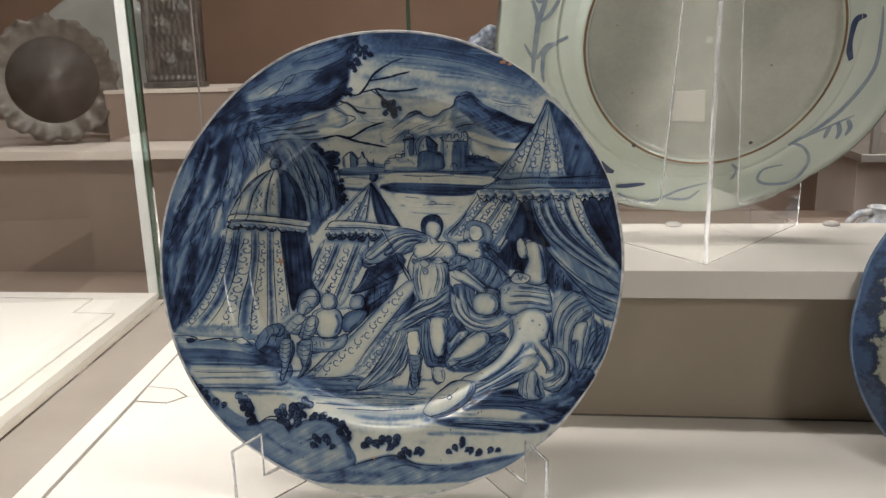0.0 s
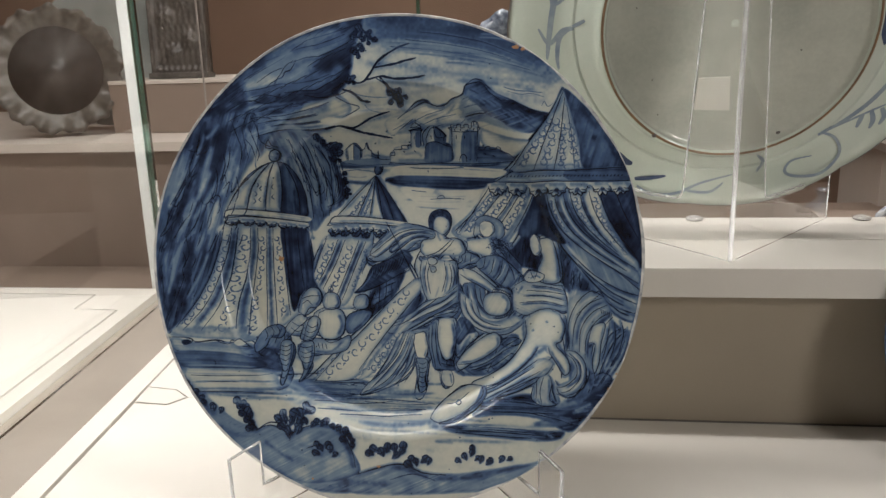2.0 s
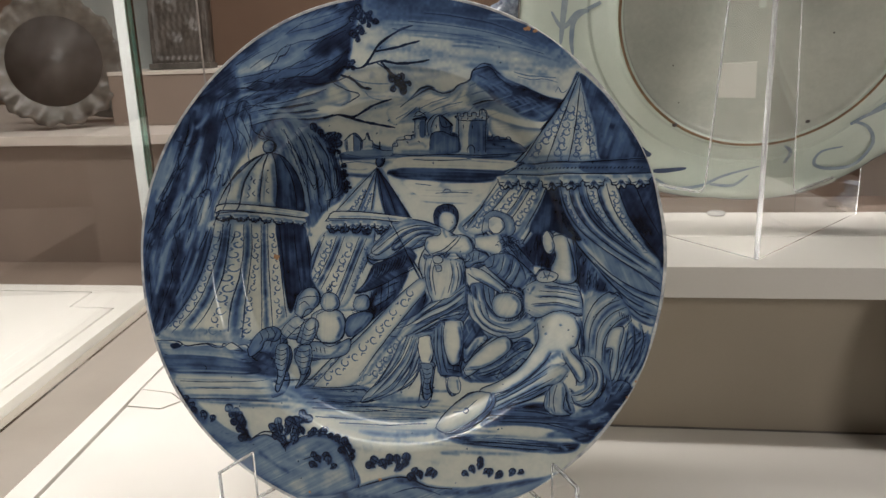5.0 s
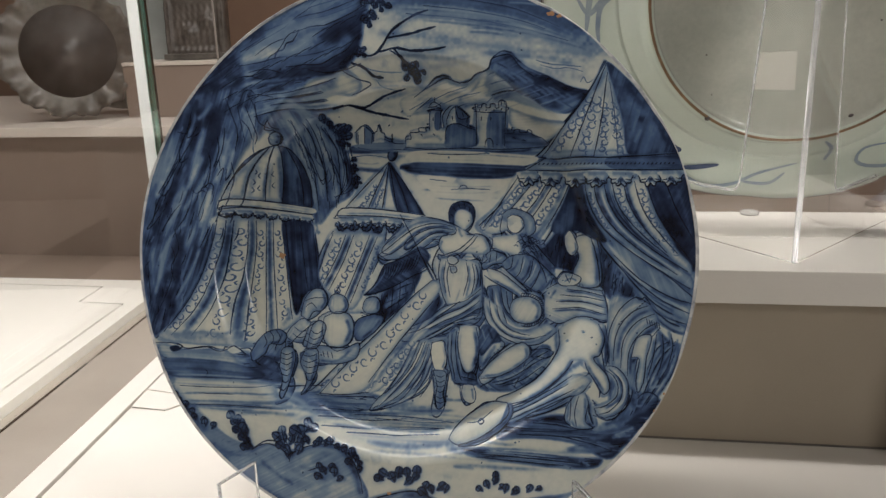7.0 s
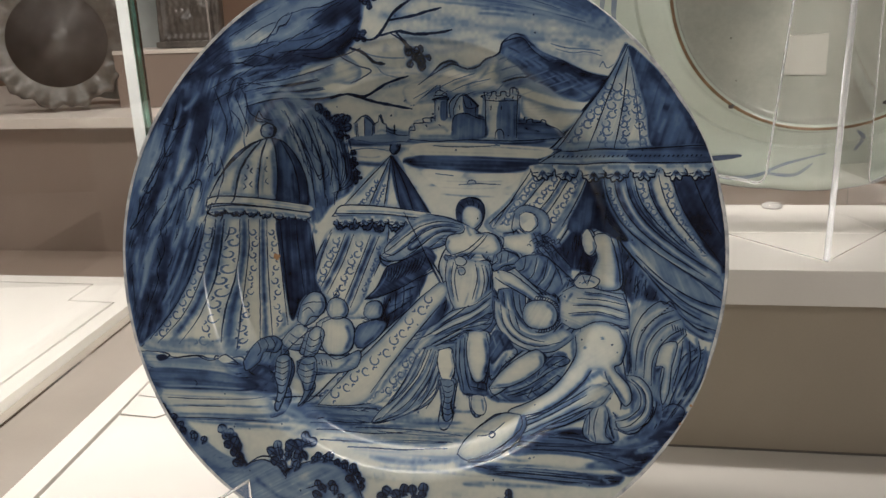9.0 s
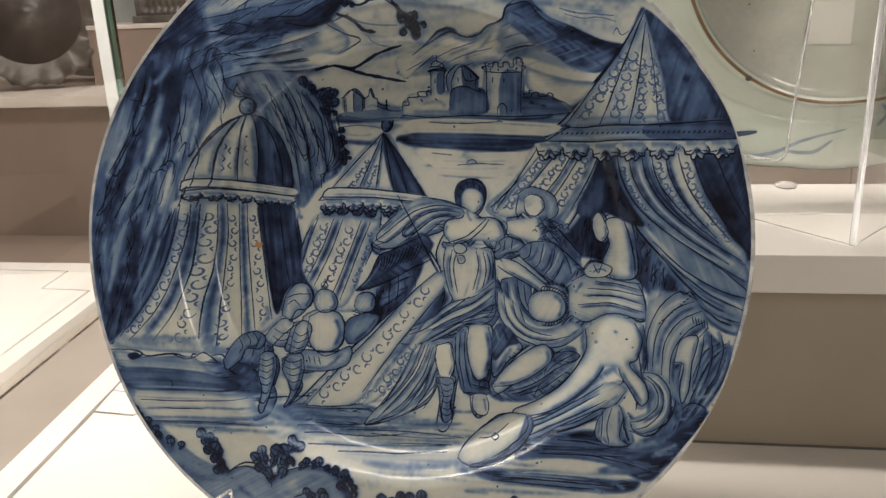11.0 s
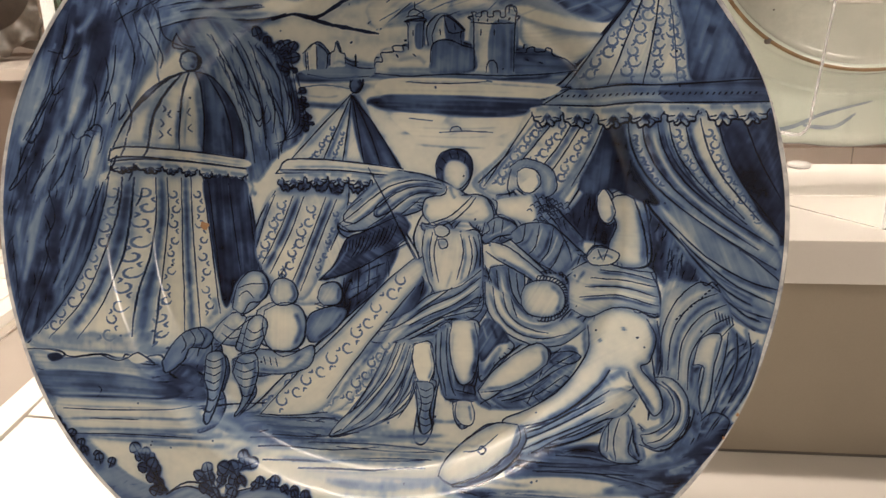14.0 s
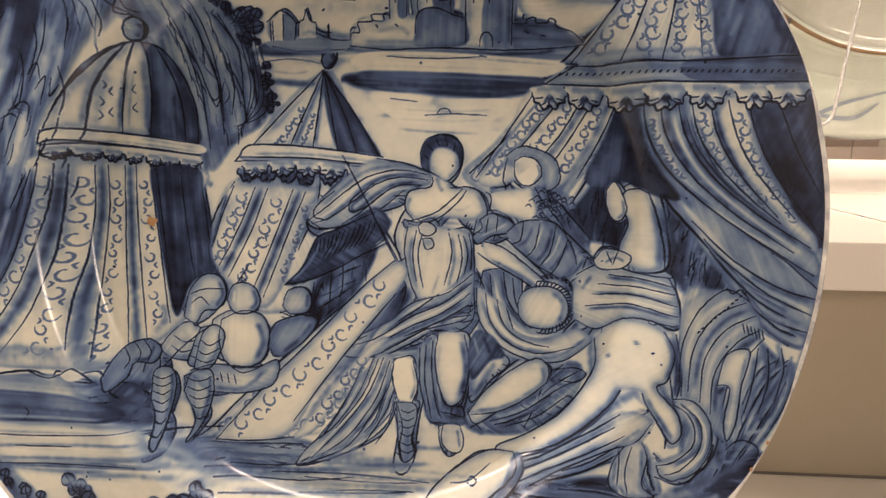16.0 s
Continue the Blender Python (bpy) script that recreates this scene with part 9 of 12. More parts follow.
line([(34, 20), (23, -13), (8, -38)], 1.7, 0.9)
line([(-102, -36), (-106, -64)], 1.7, 0.92)
line([(-93, -33), (-97, -60)], 1.7, 0.92)
line([(-84, -30), (-87, -57)], 1.7, 0.92)
line([(-74, -26), (-78, -54)], 1.7, 0.92)
line([(-65, -23), (-69, -50)], 1.7, 0.92)
line([(-56, -19), (-60, -47)], 1.7, 0.92)
line([(-49, 162), (-4, 85), (37, 8), (95, -98)], 2.3, 0.92)
line([(40, 8), (91, -80)], 1.8, 0.92)
fill([(152, 179), (172, 195), (205, 190), (221, 164), (216, 134), (193, 113), (169, 124), (153, 150)], 0.05, 4, 0, 0.03)
fill([(130, 176), (141, 204), (171, 217), (201, 213), (223, 195), (227, 161), (219, 140), (215, 172), (190, 188), (164, 186), (151, 162), (152, 132), (135, 143)], 0.6, 3, 60, 0.12)
wash([(143, 186), (164, 203), (194, 204), (217, 184)], 9, 0.78, 0.7)
line([(130, 176), (141, 204), (171, 217), (201, 213), (223, 195), (227, 161), (217, 137), (193, 113), (170, 124), (154, 132), (135, 143), (130, 176)], 2.3, 0.95)
line([(145, 194), (158, 180)], 1.7, 0.92)
line([(164, 209), (172, 192)], 1.7, 0.92)
line([(186, 213), (190, 192)], 1.7, 0.92)
line([(208, 202), (205, 181)], 1.7, 0.92)
line([(137, 170), (149, 161)], 1.7, 0.92)
wash([(212, 166), (213, 140), (196, 122)], 9, 0.36, 0.7)
fill([(160, 126), (193, 113), (202, 98), (250, 101), (277, 80), (286, 42), (253, 26), (178, 29), (118, 23), (99, 50), (107, 86), (152, 99)], 0.05, 4, 0, 0.03)
wash([(268, 83), (279, 50), (264, 32)], 12, 0.42, 0.8)
wash([(169, 121), (176, 100), (185, 89)], 12, 0.5, 0.8)
wash([(177, 58), (222, 48), (248, 61)], 9, 0.28, 0.7)
wash([(111, 74), (105, 47), (118, 29)], 9, 0.4, 0.7)
line([(160, 120), (155, 99), (107, 86), (99, 50), (118, 23)], 2.2, 0.95)
line([(202, 98), (250, 101), (277, 80), (288, 42), (271, 23)], 2.2, 0.95)
line([(106, 17), (163, 37), (199, 65), (228, 96)], 2.2, 0.95)
line([(113, 5), (171, 25), (214, 60), (238, 93)], 2.2, 0.95)
fill([(107, 5), (179, 11), (248, -4), (256, -58), (246, -118), (203, -163), (143, -173), (117, -121), (102, -46)], 0.12, 4, 80, 0.05)
wash([(239, -11), (250, -63), (237, -116)], 13, 0.6, 0.8)
wash([(209, -12), (217, -64), (206, -132)], 9, 0.42, 0.8)
wash([(120, -15), (115, -68), (133, -135)], 10, 0.5, 0.8)
wash([(183, -103), (169, -149)], 9, 0.3, 0.8)
wash([(192, -20), (196, -65), (188, -118)], 6, 0.06, 0.8)
line([(107, 5), (101, -46), (117, -121), (143, -173)], 1.9, 0.93)
line([(248, -4), (257, -58), (246, -118), (203, -163)], 1.9, 0.93)
line([(224, -8), (235, -63), (223, -128)], 1.9, 0.93)
line([(202, -5), (211, -57), (196, -125)], 1.9, 0.93)
line([(236, -11), (248, -55), (240, -101)], 1.9, 0.93)
line([(127, -3), (121, -61), (132, -120)], 1.9, 0.93)
line([(142, -7), (133, -60), (148, -135)], 1.9, 0.93)
fill([(131, 9), (145, 18), (164, 13), (172, -1), (156, -14), (137, -9)], 0.2, 2, 0, 0.05)
line([(131, 9), (145, 18), (164, 13), (172, -1), (156, -14), (137, -9), (131, 9)], 2.0, 0.95)
fill([(142, -21), (162, -20), (168, -38), (151, -44)], 0.2, 2, 0, 0.05)
line([(142, -21), (162, -20), (168, -38), (151, -44), (142, -21)], 1.9, 0.95)
fill([(271, 28), (297, 44), (329, 37), (349, 20), (335, 1), (299, -8), (270, -27), (257, -10), (280, 6)], 0.4, 3, 40, 0.1)
wash([(276, -9), (313, 10), (334, 23)], 7, 0.1, 0.8)
line([(271, 28), (297, 44), (329, 37), (349, 20), (335, 1), (299, -8), (270, -27), (257, -10), (277, 9), (271, 28)], 2.2, 0.95)
line([(290, 33), (287, -1)], 1.8, 0.93)
line([(312, 37), (310, 4)], 1.8, 0.93)
fill([(260, -85), (260, -160), (216, -200), (157, -228), (100, -262), (40, -295), (-21, -305), (-34, -284), (8, -251), (69, -217), (125, -166), (193, -145)], 0.2, 4, 150, 0.06)
wash([(255, -115), (200, -163), (126, -196), (51, -253)], 12, 0.66, 0.85)
wash([(254, -153), (186, -201), (104, -243), (22, -286)], 12, 0.62, 0.85)
wash([(246, -183), (187, -216)], 9, 0.7, 0.85)
wash([(256, -133), (193, -181), (114, -221), (37, -269), (-12, -289)], 6, 0.05, 0.85)
wash([(229, -128), (155, -165), (96, -205)], 7, 0.06, 0.85)
line([(260, -97), (202, -144), (128, -169), (69, -217), (8, -251), (-32, -281), (-24, -305), (40, -298), (100, -265), (160, -230), (246, -203), (261, -163)], 2.1, 0.95)
line([(258, -118), (197, -166), (123, -203), (48, -255), (-6, -276)], 2.1, 0.95)
line([(256, -142), (195, -190), (115, -230), (37, -277)], 2.1, 0.95)
line([(254, -169), (187, -212), (109, -249)], 2.1, 0.95)
line([(184, -148), (140, -181), (96, -213)], 2.1, 0.95)
line([(21, -253), (-12, -270), (-9, -282)], 2.1, 0.95)
fill([(-14, -234), (34, -170), (86, -138), (102, -167), (88, -206), (35, -234)], 0.5, 3, 60, 0.14)
wash([(20, -214), (57, -177)], 10, 0.7, 0.7)
line([(-14, -234), (34, -170), (86, -138)], 1.9, 0.93)
fill([(41, -301), (86, -299), (73, -367), (27, -447), (-18, -512), (-92, -548), (-133, -566), (-111, -526), (-50, -475), (2, -399)], 0.2, 4, 60, 0.06)
wash([(71, -309), (40, -385), (-19, -466), (-87, -535)], 12, 0.6, 0.85)
wash([(56, -310), (19, -398), (-50, -486), (-110, -557)], 6, 0.06, 0.85)
wash([(82, -352), (45, -431), (-18, -504)], 10, 0.66, 0.85)
wash([(41, -311), (4, -399), (-62, -487)], 9, 0.5, 0.85)
wash([(94, -382), (61, -453), (13, -513)], 9, 0.4, 0.85)
line([(41, -301), (6, -390), (-47, -470), (-105, -521), (-136, -570), (-76, -550), (-12, -515), (33, -450), (76, -370), (89, -302)], 1.9, 0.94)
line([(62, -303), (28, -391), (-34, -479), (-101, -552)], 1.9, 0.94)
line([(77, -309), (47, -403), (-15, -493), (-76, -541)], 1.9, 0.94)
line([(50, -307), (16, -394), (-44, -476)], 1.9, 0.94)
line([(97, -351), (72, -429), (28, -502), (7, -523)], 1.9, 0.94)
line([(107, -381), (85, -452), (51, -508)], 1.9, 0.94)
line([(-104, -549), (-126, -563)], 1.9, 0.94)
fill([(87, -308), (132, -306), (143, -364), (133, -404), (99, -397), (85, -351)], 0.06, 2, 0, 0.03)
wash([(129, -312), (139, -361), (129, -398)], 10, 0.5, 0.8)
line([(87, -308), (85, -351), (99, -397)], 2.2, 0.95)
line([(132, -306), (145, -364), (133, -406)], 2.2, 0.95)
fill([(96, -406), (139, -407), (146, -440), (135, -488), (143, -527), (119, -548), (108, -505), (113, -461)], 0.46, 2, 90, 0.1)
line([(96, -406), (113, -461), (108, -505), (119, -548), (143, -527), (135, -488), (146, -440), (139, -407), (96, -406)], 2.1, 0.95)
line([(109, -424), (124, -429), (139, -421)], 1.8, 0.93)
line([(109, -443), (125, -448), (140, -439)], 1.8, 0.93)
line([(110, -461), (125, -466), (140, -458)], 1.8, 0.93)
line([(111, -480), (126, -485), (141, -476)], 1.8, 0.93)
line([(111, -501), (127, -507), (142, -498)], 1.8, 0.93)
line([(112, -520), (127, -525), (142, -517)], 1.8, 0.93)
fill([(140, -275), (179, -255), (185, -346), (203, -422), (258, -434), (253, -450), (180, -448), (160, -412), (146, -348)], 0.46, 3, 90, 0.12)
fill([(188, -239), (245, -239), (261, -311), (250, -385), (218, -407), (193, -361), (182, -293)], 0.05, 4, 0, 0.03)
wash([(242, -252), (255, -319), (244, -386)], 16, 0.68, 0.85)
wash([(193, -269), (192, -330), (208, -383)], 7, 0.28, 0.7)
line([(188, -239), (182, -293), (193, -361), (218, -407), (250, -385), (263, -311), (248, -239)], 2.1, 0.95)
line([(176, -258), (176, -331), (190, -407), (204, -437)], 2.1, 0.95)
line([(161, -268), (161, -347), (179, -439)], 2.1, 0.95)
line([(146, -275), (149, -356), (167, -424)], 2.1, 0.95)
line([(203, -422), (252, -431)], 2.1, 0.95)
line([(180, -448), (253, -451)], 2.1, 0.95)
fill([(207, -455), (247, -453), (257, -488), (249, -515), (225, -516), (206, -493)], 0.2, 2, 0, 0.06)
line([(207, -455), (206, -493), (225, -516), (249, -515), (257, -488), (247, -453)], 2.0, 0.95)
wash([(241, -463), (249, -504)], 7, 0.55, 0.8)
# second draped shape, the round tuft and the cloth below it
fill([(324, 176), (357, 198), (405, 190), (438, 168), (446, 123), (421, 97), (408, 136), (395, 168), (358, 177), (339, 153)], 0.24, 4, 60, 0.08)
fill([(345, 165), (365, 176), (395, 167), (405, 136), (385, 112), (362, 113), (346, 134)], 0.05, 2, 0, 0.03)
wash([(395, 161), (402, 136), (388, 116)], 7, 0.42, 0.8)
line([(324, 176), (357, 198), (405, 190), (438, 168), (448, 123), (421, 97)], 2.0, 0.95)
line([(345, 165), (365, 176), (395, 167), (406, 136), (385, 112), (362, 113), (346, 134), (345, 165)], 2.0, 0.95)
line([(328, 170), (320, 126), (327, 99), (295, 92)], 2.0, 0.95)
line([(421, 97), (436, 56)], 2.0, 0.95)
line([(379, 110), (384, 69), (363, 36)], 2.0, 0.95)
fill([(295, 92), (361, 105), (386, 106), (407, 55), (393, 25), (349, 35), (296, 58)], 0.08, 4, 0, 0.04)
wash([(390, 99), (402, 58), (393, 31)], 10, 0.5, 0.8)
line([(283, 92), (295, 81), (296, 51), (327, 34)], 1.9, 0.94)
fill([(371, 30), (439, 30), (479, -16), (496, -63), (458, -97), (402, -67), (347, -24), (335, 5)], 0.38, 4, 120, 0.1)
wash([(438, 19), (425, -33), (404, -61)], 10, 0.68, 0.85)
wash([(476, -16), (456, -54), (435, -80)], 10, 0.68, 0.85)
wash([(394, 22), (380, -13), (359, -28)], 9, 0.6, 0.85)
wash([(416, 23), (403, -22), (386, -47)], 6, 0.1, 0.85)
wash([(457, 5), (442, -40), (422, -66)], 6, 0.1, 0.85)
line([(335, 5), (371, 30), (439, 30), (479, -16), (496, -63)], 1.9, 0.94)
line([(371, 27), (366, -13), (347, -24)], 1.9, 0.94)
line([(408, 26), (400, -27), (382, -50)], 1.9, 0.94)
line([(445, 21), (433, -40), (412, -71)], 1.9, 0.94)
line([(473, -9), (456, -61), (438, -89)], 1.9, 0.94)
line([(347, -24), (402, -67), (458, -97)], 1.9, 0.94)
line([(434, 68), (440, 73), (446, 65)], 1.7, 0.85)
line([(415, 60), (423, 65), (429, 57)], 1.7, 0.85)
line([(426, 81), (433, 86), (439, 78)], 1.7, 0.85)
line([(441, 53), (448, 58), (454, 51)], 1.7, 0.85)
line([(396, 71), (403, 76), (409, 69)], 1.7, 0.85)
line([(454, 82), (461, 87), (467, 79)], 1.7, 0.85)
line([(416, 38), (423, 42), (430, 35)], 1.7, 0.85)
line([(402, 96), (409, 101), (415, 94)], 1.7, 0.85)
line([(474, 56), (481, 61), (487, 54)], 1.7, 0.85)
line([(418, 64), (425, 69), (431, 62)], 1.7, 0.85)
line([(431, 77), (438, 81), (444, 74)], 1.7, 0.85)
line([(432, 55), (439, 59), (445, 52)], 1.7, 0.85)
line([(404, 76), (412, 80), (418, 73)], 1.7, 0.85)
line([(454, 73), (461, 78), (468, 71)], 1.7, 0.85)
line([(406, 46), (413, 51), (419, 44)], 1.7, 0.85)
line([(418, 97), (425, 102), (431, 94)], 1.7, 0.85)
line([(461, 47), (468, 52), (475, 44)], 1.7, 0.85)
line([(374, 64), (381, 69), (387, 62)], 1.7, 0.85)
line([(431, 72), (438, 77), (444, 70)], 1.7, 0.85)
line([(426, 57), (433, 62), (439, 55)], 1.7, 0.85)
line([(413, 78), (420, 82), (426, 75)], 1.7, 0.85)
line([(450, 66), (457, 70), (464, 63)], 1.7, 0.85)
line([(401, 55), (408, 60), (414, 52)], 1.7, 0.85)
line([(432, 93), (439, 98), (445, 90)], 1.7, 0.85)
line([(447, 42), (454, 47), (460, 39)], 1.7, 0.85)
line([(381, 76), (388, 81), (394, 74)], 1.7, 0.85)
line([(471, 86), (478, 90), (485, 83)], 1.7, 0.85)
line([(423, 62), (430, 66), (436, 59)], 1.7, 0.85)
line([(421, 76), (428, 81), (434, 74)], 1.7, 0.85)
line([(442, 62), (449, 67), (455, 60)], 1.7, 0.85)
line([(402, 62), (409, 67), (415, 60)], 1.7, 0.85)
line([(441, 87), (448, 92), (454, 85)], 1.7, 0.85)
line([(432, 43), (439, 48), (446, 40)], 1.7, 0.85)
line([(392, 84), (399, 89), (406, 82)], 1.7, 0.85)
line([(472, 72), (479, 77), (485, 70)], 1.7, 0.85)
line([(391, 38), (399, 43), (405, 36)], 1.7, 0.85)
line([(425, 74), (432, 78), (438, 71)], 1.7, 0.85)
line([(434, 61), (442, 65), (448, 58)], 1.7, 0.85)
line([(406, 68), (413, 73), (420, 66)], 1.7, 0.85)
line([(444, 79), (451, 83), (457, 76)], 1.7, 0.85)
fill([(281, -21), (329, -34), (390, -76), (430, -110), (422, -131), (365, -98), (298, -65)], 0.05, 4, 0, 0.03)
wash([(301, -62), (364, -92), (419, -126)], 9, 0.5, 0.8)
line([(281, -21), (329, -34), (390, -76), (433, -110)], 2.2, 0.95)
line([(271, -48), (301, -68), (365, -101), (419, -135)], 2.2, 0.95)
fill([(271, -129), (304, -143), (342, -171), (359, -219), (427, -239), (502, -209), (539, -237), (476, -288), (411, -295), (342, -280), (289, -228)], 0.14, 4, 130, 0.06)
wash([(283, -151), (314, -218), (376, -263), (465, -271)], 12, 0.62, 0.85)
wash([(312, -158), (337, -211), (390, -247)], 9, 0.5, 0.85)
wash([(295, -146), (328, -214), (383, -254), (465, -256)], 6, 0.05, 0.85)
wash([(530, -230), (466, -277), (407, -283)], 9, 0.5, 0.85)
line([(271, -129), (279, -197), (323, -255), (399, -289), (476, -288), (539, -240)], 2.0, 0.94)
line([(292, -140), (306, -203), (350, -252), (421, -273), (501, -254)], 2.0, 0.94)
line([(319, -154), (336, -209), (383, -245), (443, -257)], 2.0, 0.94)
line([(269, -84), (289, -129)], 2.0, 0.94)
line([(342, -171), (359, -219)], 2.0, 0.94)
fill([(367, -162), (378, -132), (414, -117), (459, -124), (482, -157), (477, -195), (441, -215), (396, -211), (373, -192)], 0.14, 4, 60, 0.06)
wash([(444, -129), (471, -158), (462, -199)], 13, 0.6, 0.8)
line([(407, -122), (408, -108), (417, -106)], 2.0, 0.93)
line([(414, -120), (418, -106), (427, -106)], 2.0, 0.93)
line([(422, -118), (427, -106), (436, -107)], 2.0, 0.93)
line([(429, -118), (436, -107), (445, -110)], 2.0, 0.93)
line([(438, -119), (446, -108), (454, -112)], 2.0, 0.93)
line([(445, -120), (455, -111), (463, -116)], 2.0, 0.93)
line([(453, -123), (463, -115), (470, -120)], 2.0, 0.93)
line([(459, -127), (470, -120), (477, -126)], 2.0, 0.93)
line([(465, -130), (478, -126), (483, -133)], 2.0, 0.93)
line([(470, -135), (483, -133), (487, -140)], 2.0, 0.93)
line([(474, -141), (487, -140), (491, -148)], 2.0, 0.93)
line([(479, -147), (491, -148), (493, -157)], 2.0, 0.93)
line([(481, -153), (494, -157), (494, -164)], 2.0, 0.93)
line([(482, -159), (494, -164), (493, -173)], 2.0, 0.93)
line([(483, -166), (495, -173), (492, -181)], 2.0, 0.93)
line([(482, -172), (492, -181), (490, -190)], 2.0, 0.93)
line([(480, -180), (490, -188), (486, -196)], 2.0, 0.93)
line([(478, -186), (486, -196), (480, -204)], 2.0, 0.93)
line([(474, -192), (480, -204), (473, -210)], 2.0, 0.93)
line([(469, -197), (473, -210), (466, -215)], 2.0, 0.93)
line([(464, -201), (466, -215), (459, -218)], 2.0, 0.93)
line([(457, -206), (459, -220), (450, -222)], 2.0, 0.93)
line([(449, -210), (448, -223), (441, -224)], 2.0, 0.93)
line([(442, -212), (440, -225), (431, -226)], 2.0, 0.93)
line([(435, -213), (431, -226), (422, -225)], 2.0, 0.93)
line([(427, -214), (420, -226), (413, -223)], 2.0, 0.93)
line([(367, -162), (378, -132), (414, -117), (459, -124), (482, -157), (477, -195), (441, -215), (396, -211), (373, -192), (367, -162)], 2.0, 0.93)
fill([(274, -227), (315, -240), (342, -283), (310, -297), (270, -342), (258, -281)], 0.6, 3, 60, 0.16)
wash([(293, -241), (309, -279)], 10, 0.82, 0.7)
wash([(270, -243), (282, -280)], 7, 0.3, 0.7)
fill([(270, -418), (301, -367), (359, -315), (414, -285), (444, -302), (443, -340), (391, -384), (330, -415)], 0.05, 4, 0, 0.03)
wash([(430, -303), (434, -340), (388, -378)], 13, 0.46, 0.8)
wash([(285, -414), (337, -405), (388, -381)], 10, 0.5, 0.8)
line([(267, -418), (301, -367), (359, -315), (414, -285), (444, -302), (443, -340)], 2.2, 0.95)
line([(273, -424), (330, -415), (391, -384), (443, -340)], 2.0, 0.95)
wash([(453, -332), (491, -345), (534, -312)], 12, 0.6, 0.8)
wash([(345, -429), (405, -410), (462, -369)], 12, 0.5, 0.8)
wash([(435, -424), (477, -376), (520, -336)], 9, 0.2, 0.8)
wash([(392, -457), (435, -432), (493, -390)], 9, 0.62, 0.8)
line([(316, -438), (390, -411), (469, -354), (520, -328)], 1.9, 0.93)
line([(354, -447), (420, -422), (492, -367)], 1.9, 0.93)
line([(460, -309), (504, -302), (531, -315), (508, -336), (468, -331)], 1.9, 0.93)
line([(407, -459), (472, -410), (524, -350)], 1.9, 0.93)
# plain column, knot, bands and pale slab
fill([(595, 106), (622, 114), (642, 105), (658, 66), (673, -5), (672, -56), (638, -71), (597, -50), (589, -12), (606, 33), (588, 77)], 0.05, 4, 0, 0.03)
wash([(655, 83), (670, 9), (670, -51)], 14, 0.56, 0.85)
wash([(596, 62), (607, 41)], 7, 0.4, 0.7)
line([(591, -50), (589, -12), (606, 33), (588, 77), (595, 106), (622, 114), (644, 105)], 2.2, 0.95)
line([(644, 105), (659, 66), (675, -4), (679, -60)], 2.2, 0.95)
fill([(554, 110), (571, 127), (590, 99), (601, 65), (587, 40), (568, 46), (555, 75)], 0.1, 2, 0, 0.04)
wash([(590, 88), (595, 59), (581, 44)], 9, 0.46, 0.8)
line([(554, 110), (571, 127), (590, 99), (601, 65), (587, 40), (568, 46), (555, 75), (554, 110)], 2.1, 0.95)
fill([(497, -86), (551, -60), (638, -74), (686, -76), (703, -125), (705, -175), (641, -175), (595, -186), (546, -209), (495, -186)], 0.2, 4, 160, 0.06)
wash([(567, -89), (638, -94), (691, -100)], 9, 0.64, 0.85)
wash([(539, -125), (626, -125), (699, -129)], 9, 0.64, 0.85)
wash([(527, -163), (614, -155), (700, -160)], 9, 0.62, 0.85)
wash([(553, -108), (632, -109), (694, -114)], 6, 0.05, 0.85)
wash([(535, -144), (620, -140), (699, -145)], 6, 0.05, 0.85)
wash([(510, -119), (530, -88)], 10, 0.5, 0.85)
line([(497, -86), (551, -60), (638, -77), (686, -76)], 1.9, 0.94)
line([(570, -83), (641, -88), (691, -94)], 1.9, 0.94)
line([(547, -105), (626, -107), (696, -110)], 1.9, 0.94)
line([(534, -129), (621, -125), (701, -134)], 1.9, 0.94)
line([(521, -157), (613, -147), (704, -156)], 1.9, 0.94)
line([(502, -191), (546, -209), (595, -186), (641, -175), (705, -178)], 1.9, 0.94)
line([(686, -76), (706, -125), (708, -180)], 1.9, 0.94)
fill([(533, -52), (555, -26), (584, -26), (617, -40), (604, -64), (566, -72), (543, -67)], 0.14, 2, 0, 0.05)
wash([(558, -57), (582, -44), (602, -52)], 7, 0.56, 0.8)
line([(533, -52), (555, -26), (584, -26), (617, -40), (604, -64), (566, -72), (543, -67), (533, -52)], 2.0, 0.95)
line([(561, -30), (574, -56)], 1.8, 0.93)
line([(587, -29), (577, -59)], 1.8, 0.93)
fill([(545, -231), (587, -194), (639, -181), (679, -191), (700, -237), (689, -294), (666, -310), (715, -364), (726, -409), (705, -430), (674, -389), (645, -348), (634, -322), (599, -331), (573, -371), (509, -439), (437, -490), (352, -516), (336, -494), (407, -459), (479, -406), (534, -330), (550, -284)], 0.05, 4, 40, 0.03)
wash([(597, -327), (571, -372), (507, -440), (430, -492)], 13, 0.68, 0.8)
wash([(685, -199), (700, -240), (689, -291)], 14, 0.62, 0.8)
wash([(648, -336), (680, -383), (707, -421)], 12, 0.6, 0.8)
wash([(575, -265), (581, -272)], 13, 0.42, 0.8)
wash([(630, -222), (633, -231)], 13, 0.46, 0.8)
wash([(548, -251), (548, -304)], 9, 0.4, 0.8)
line([(545, -231), (550, -284), (534, -330), (479, -406), (407, -459), (336, -494), (352, -516), (437, -490), (509, -439), (573, -371), (599, -331)], 2.3, 0.95)
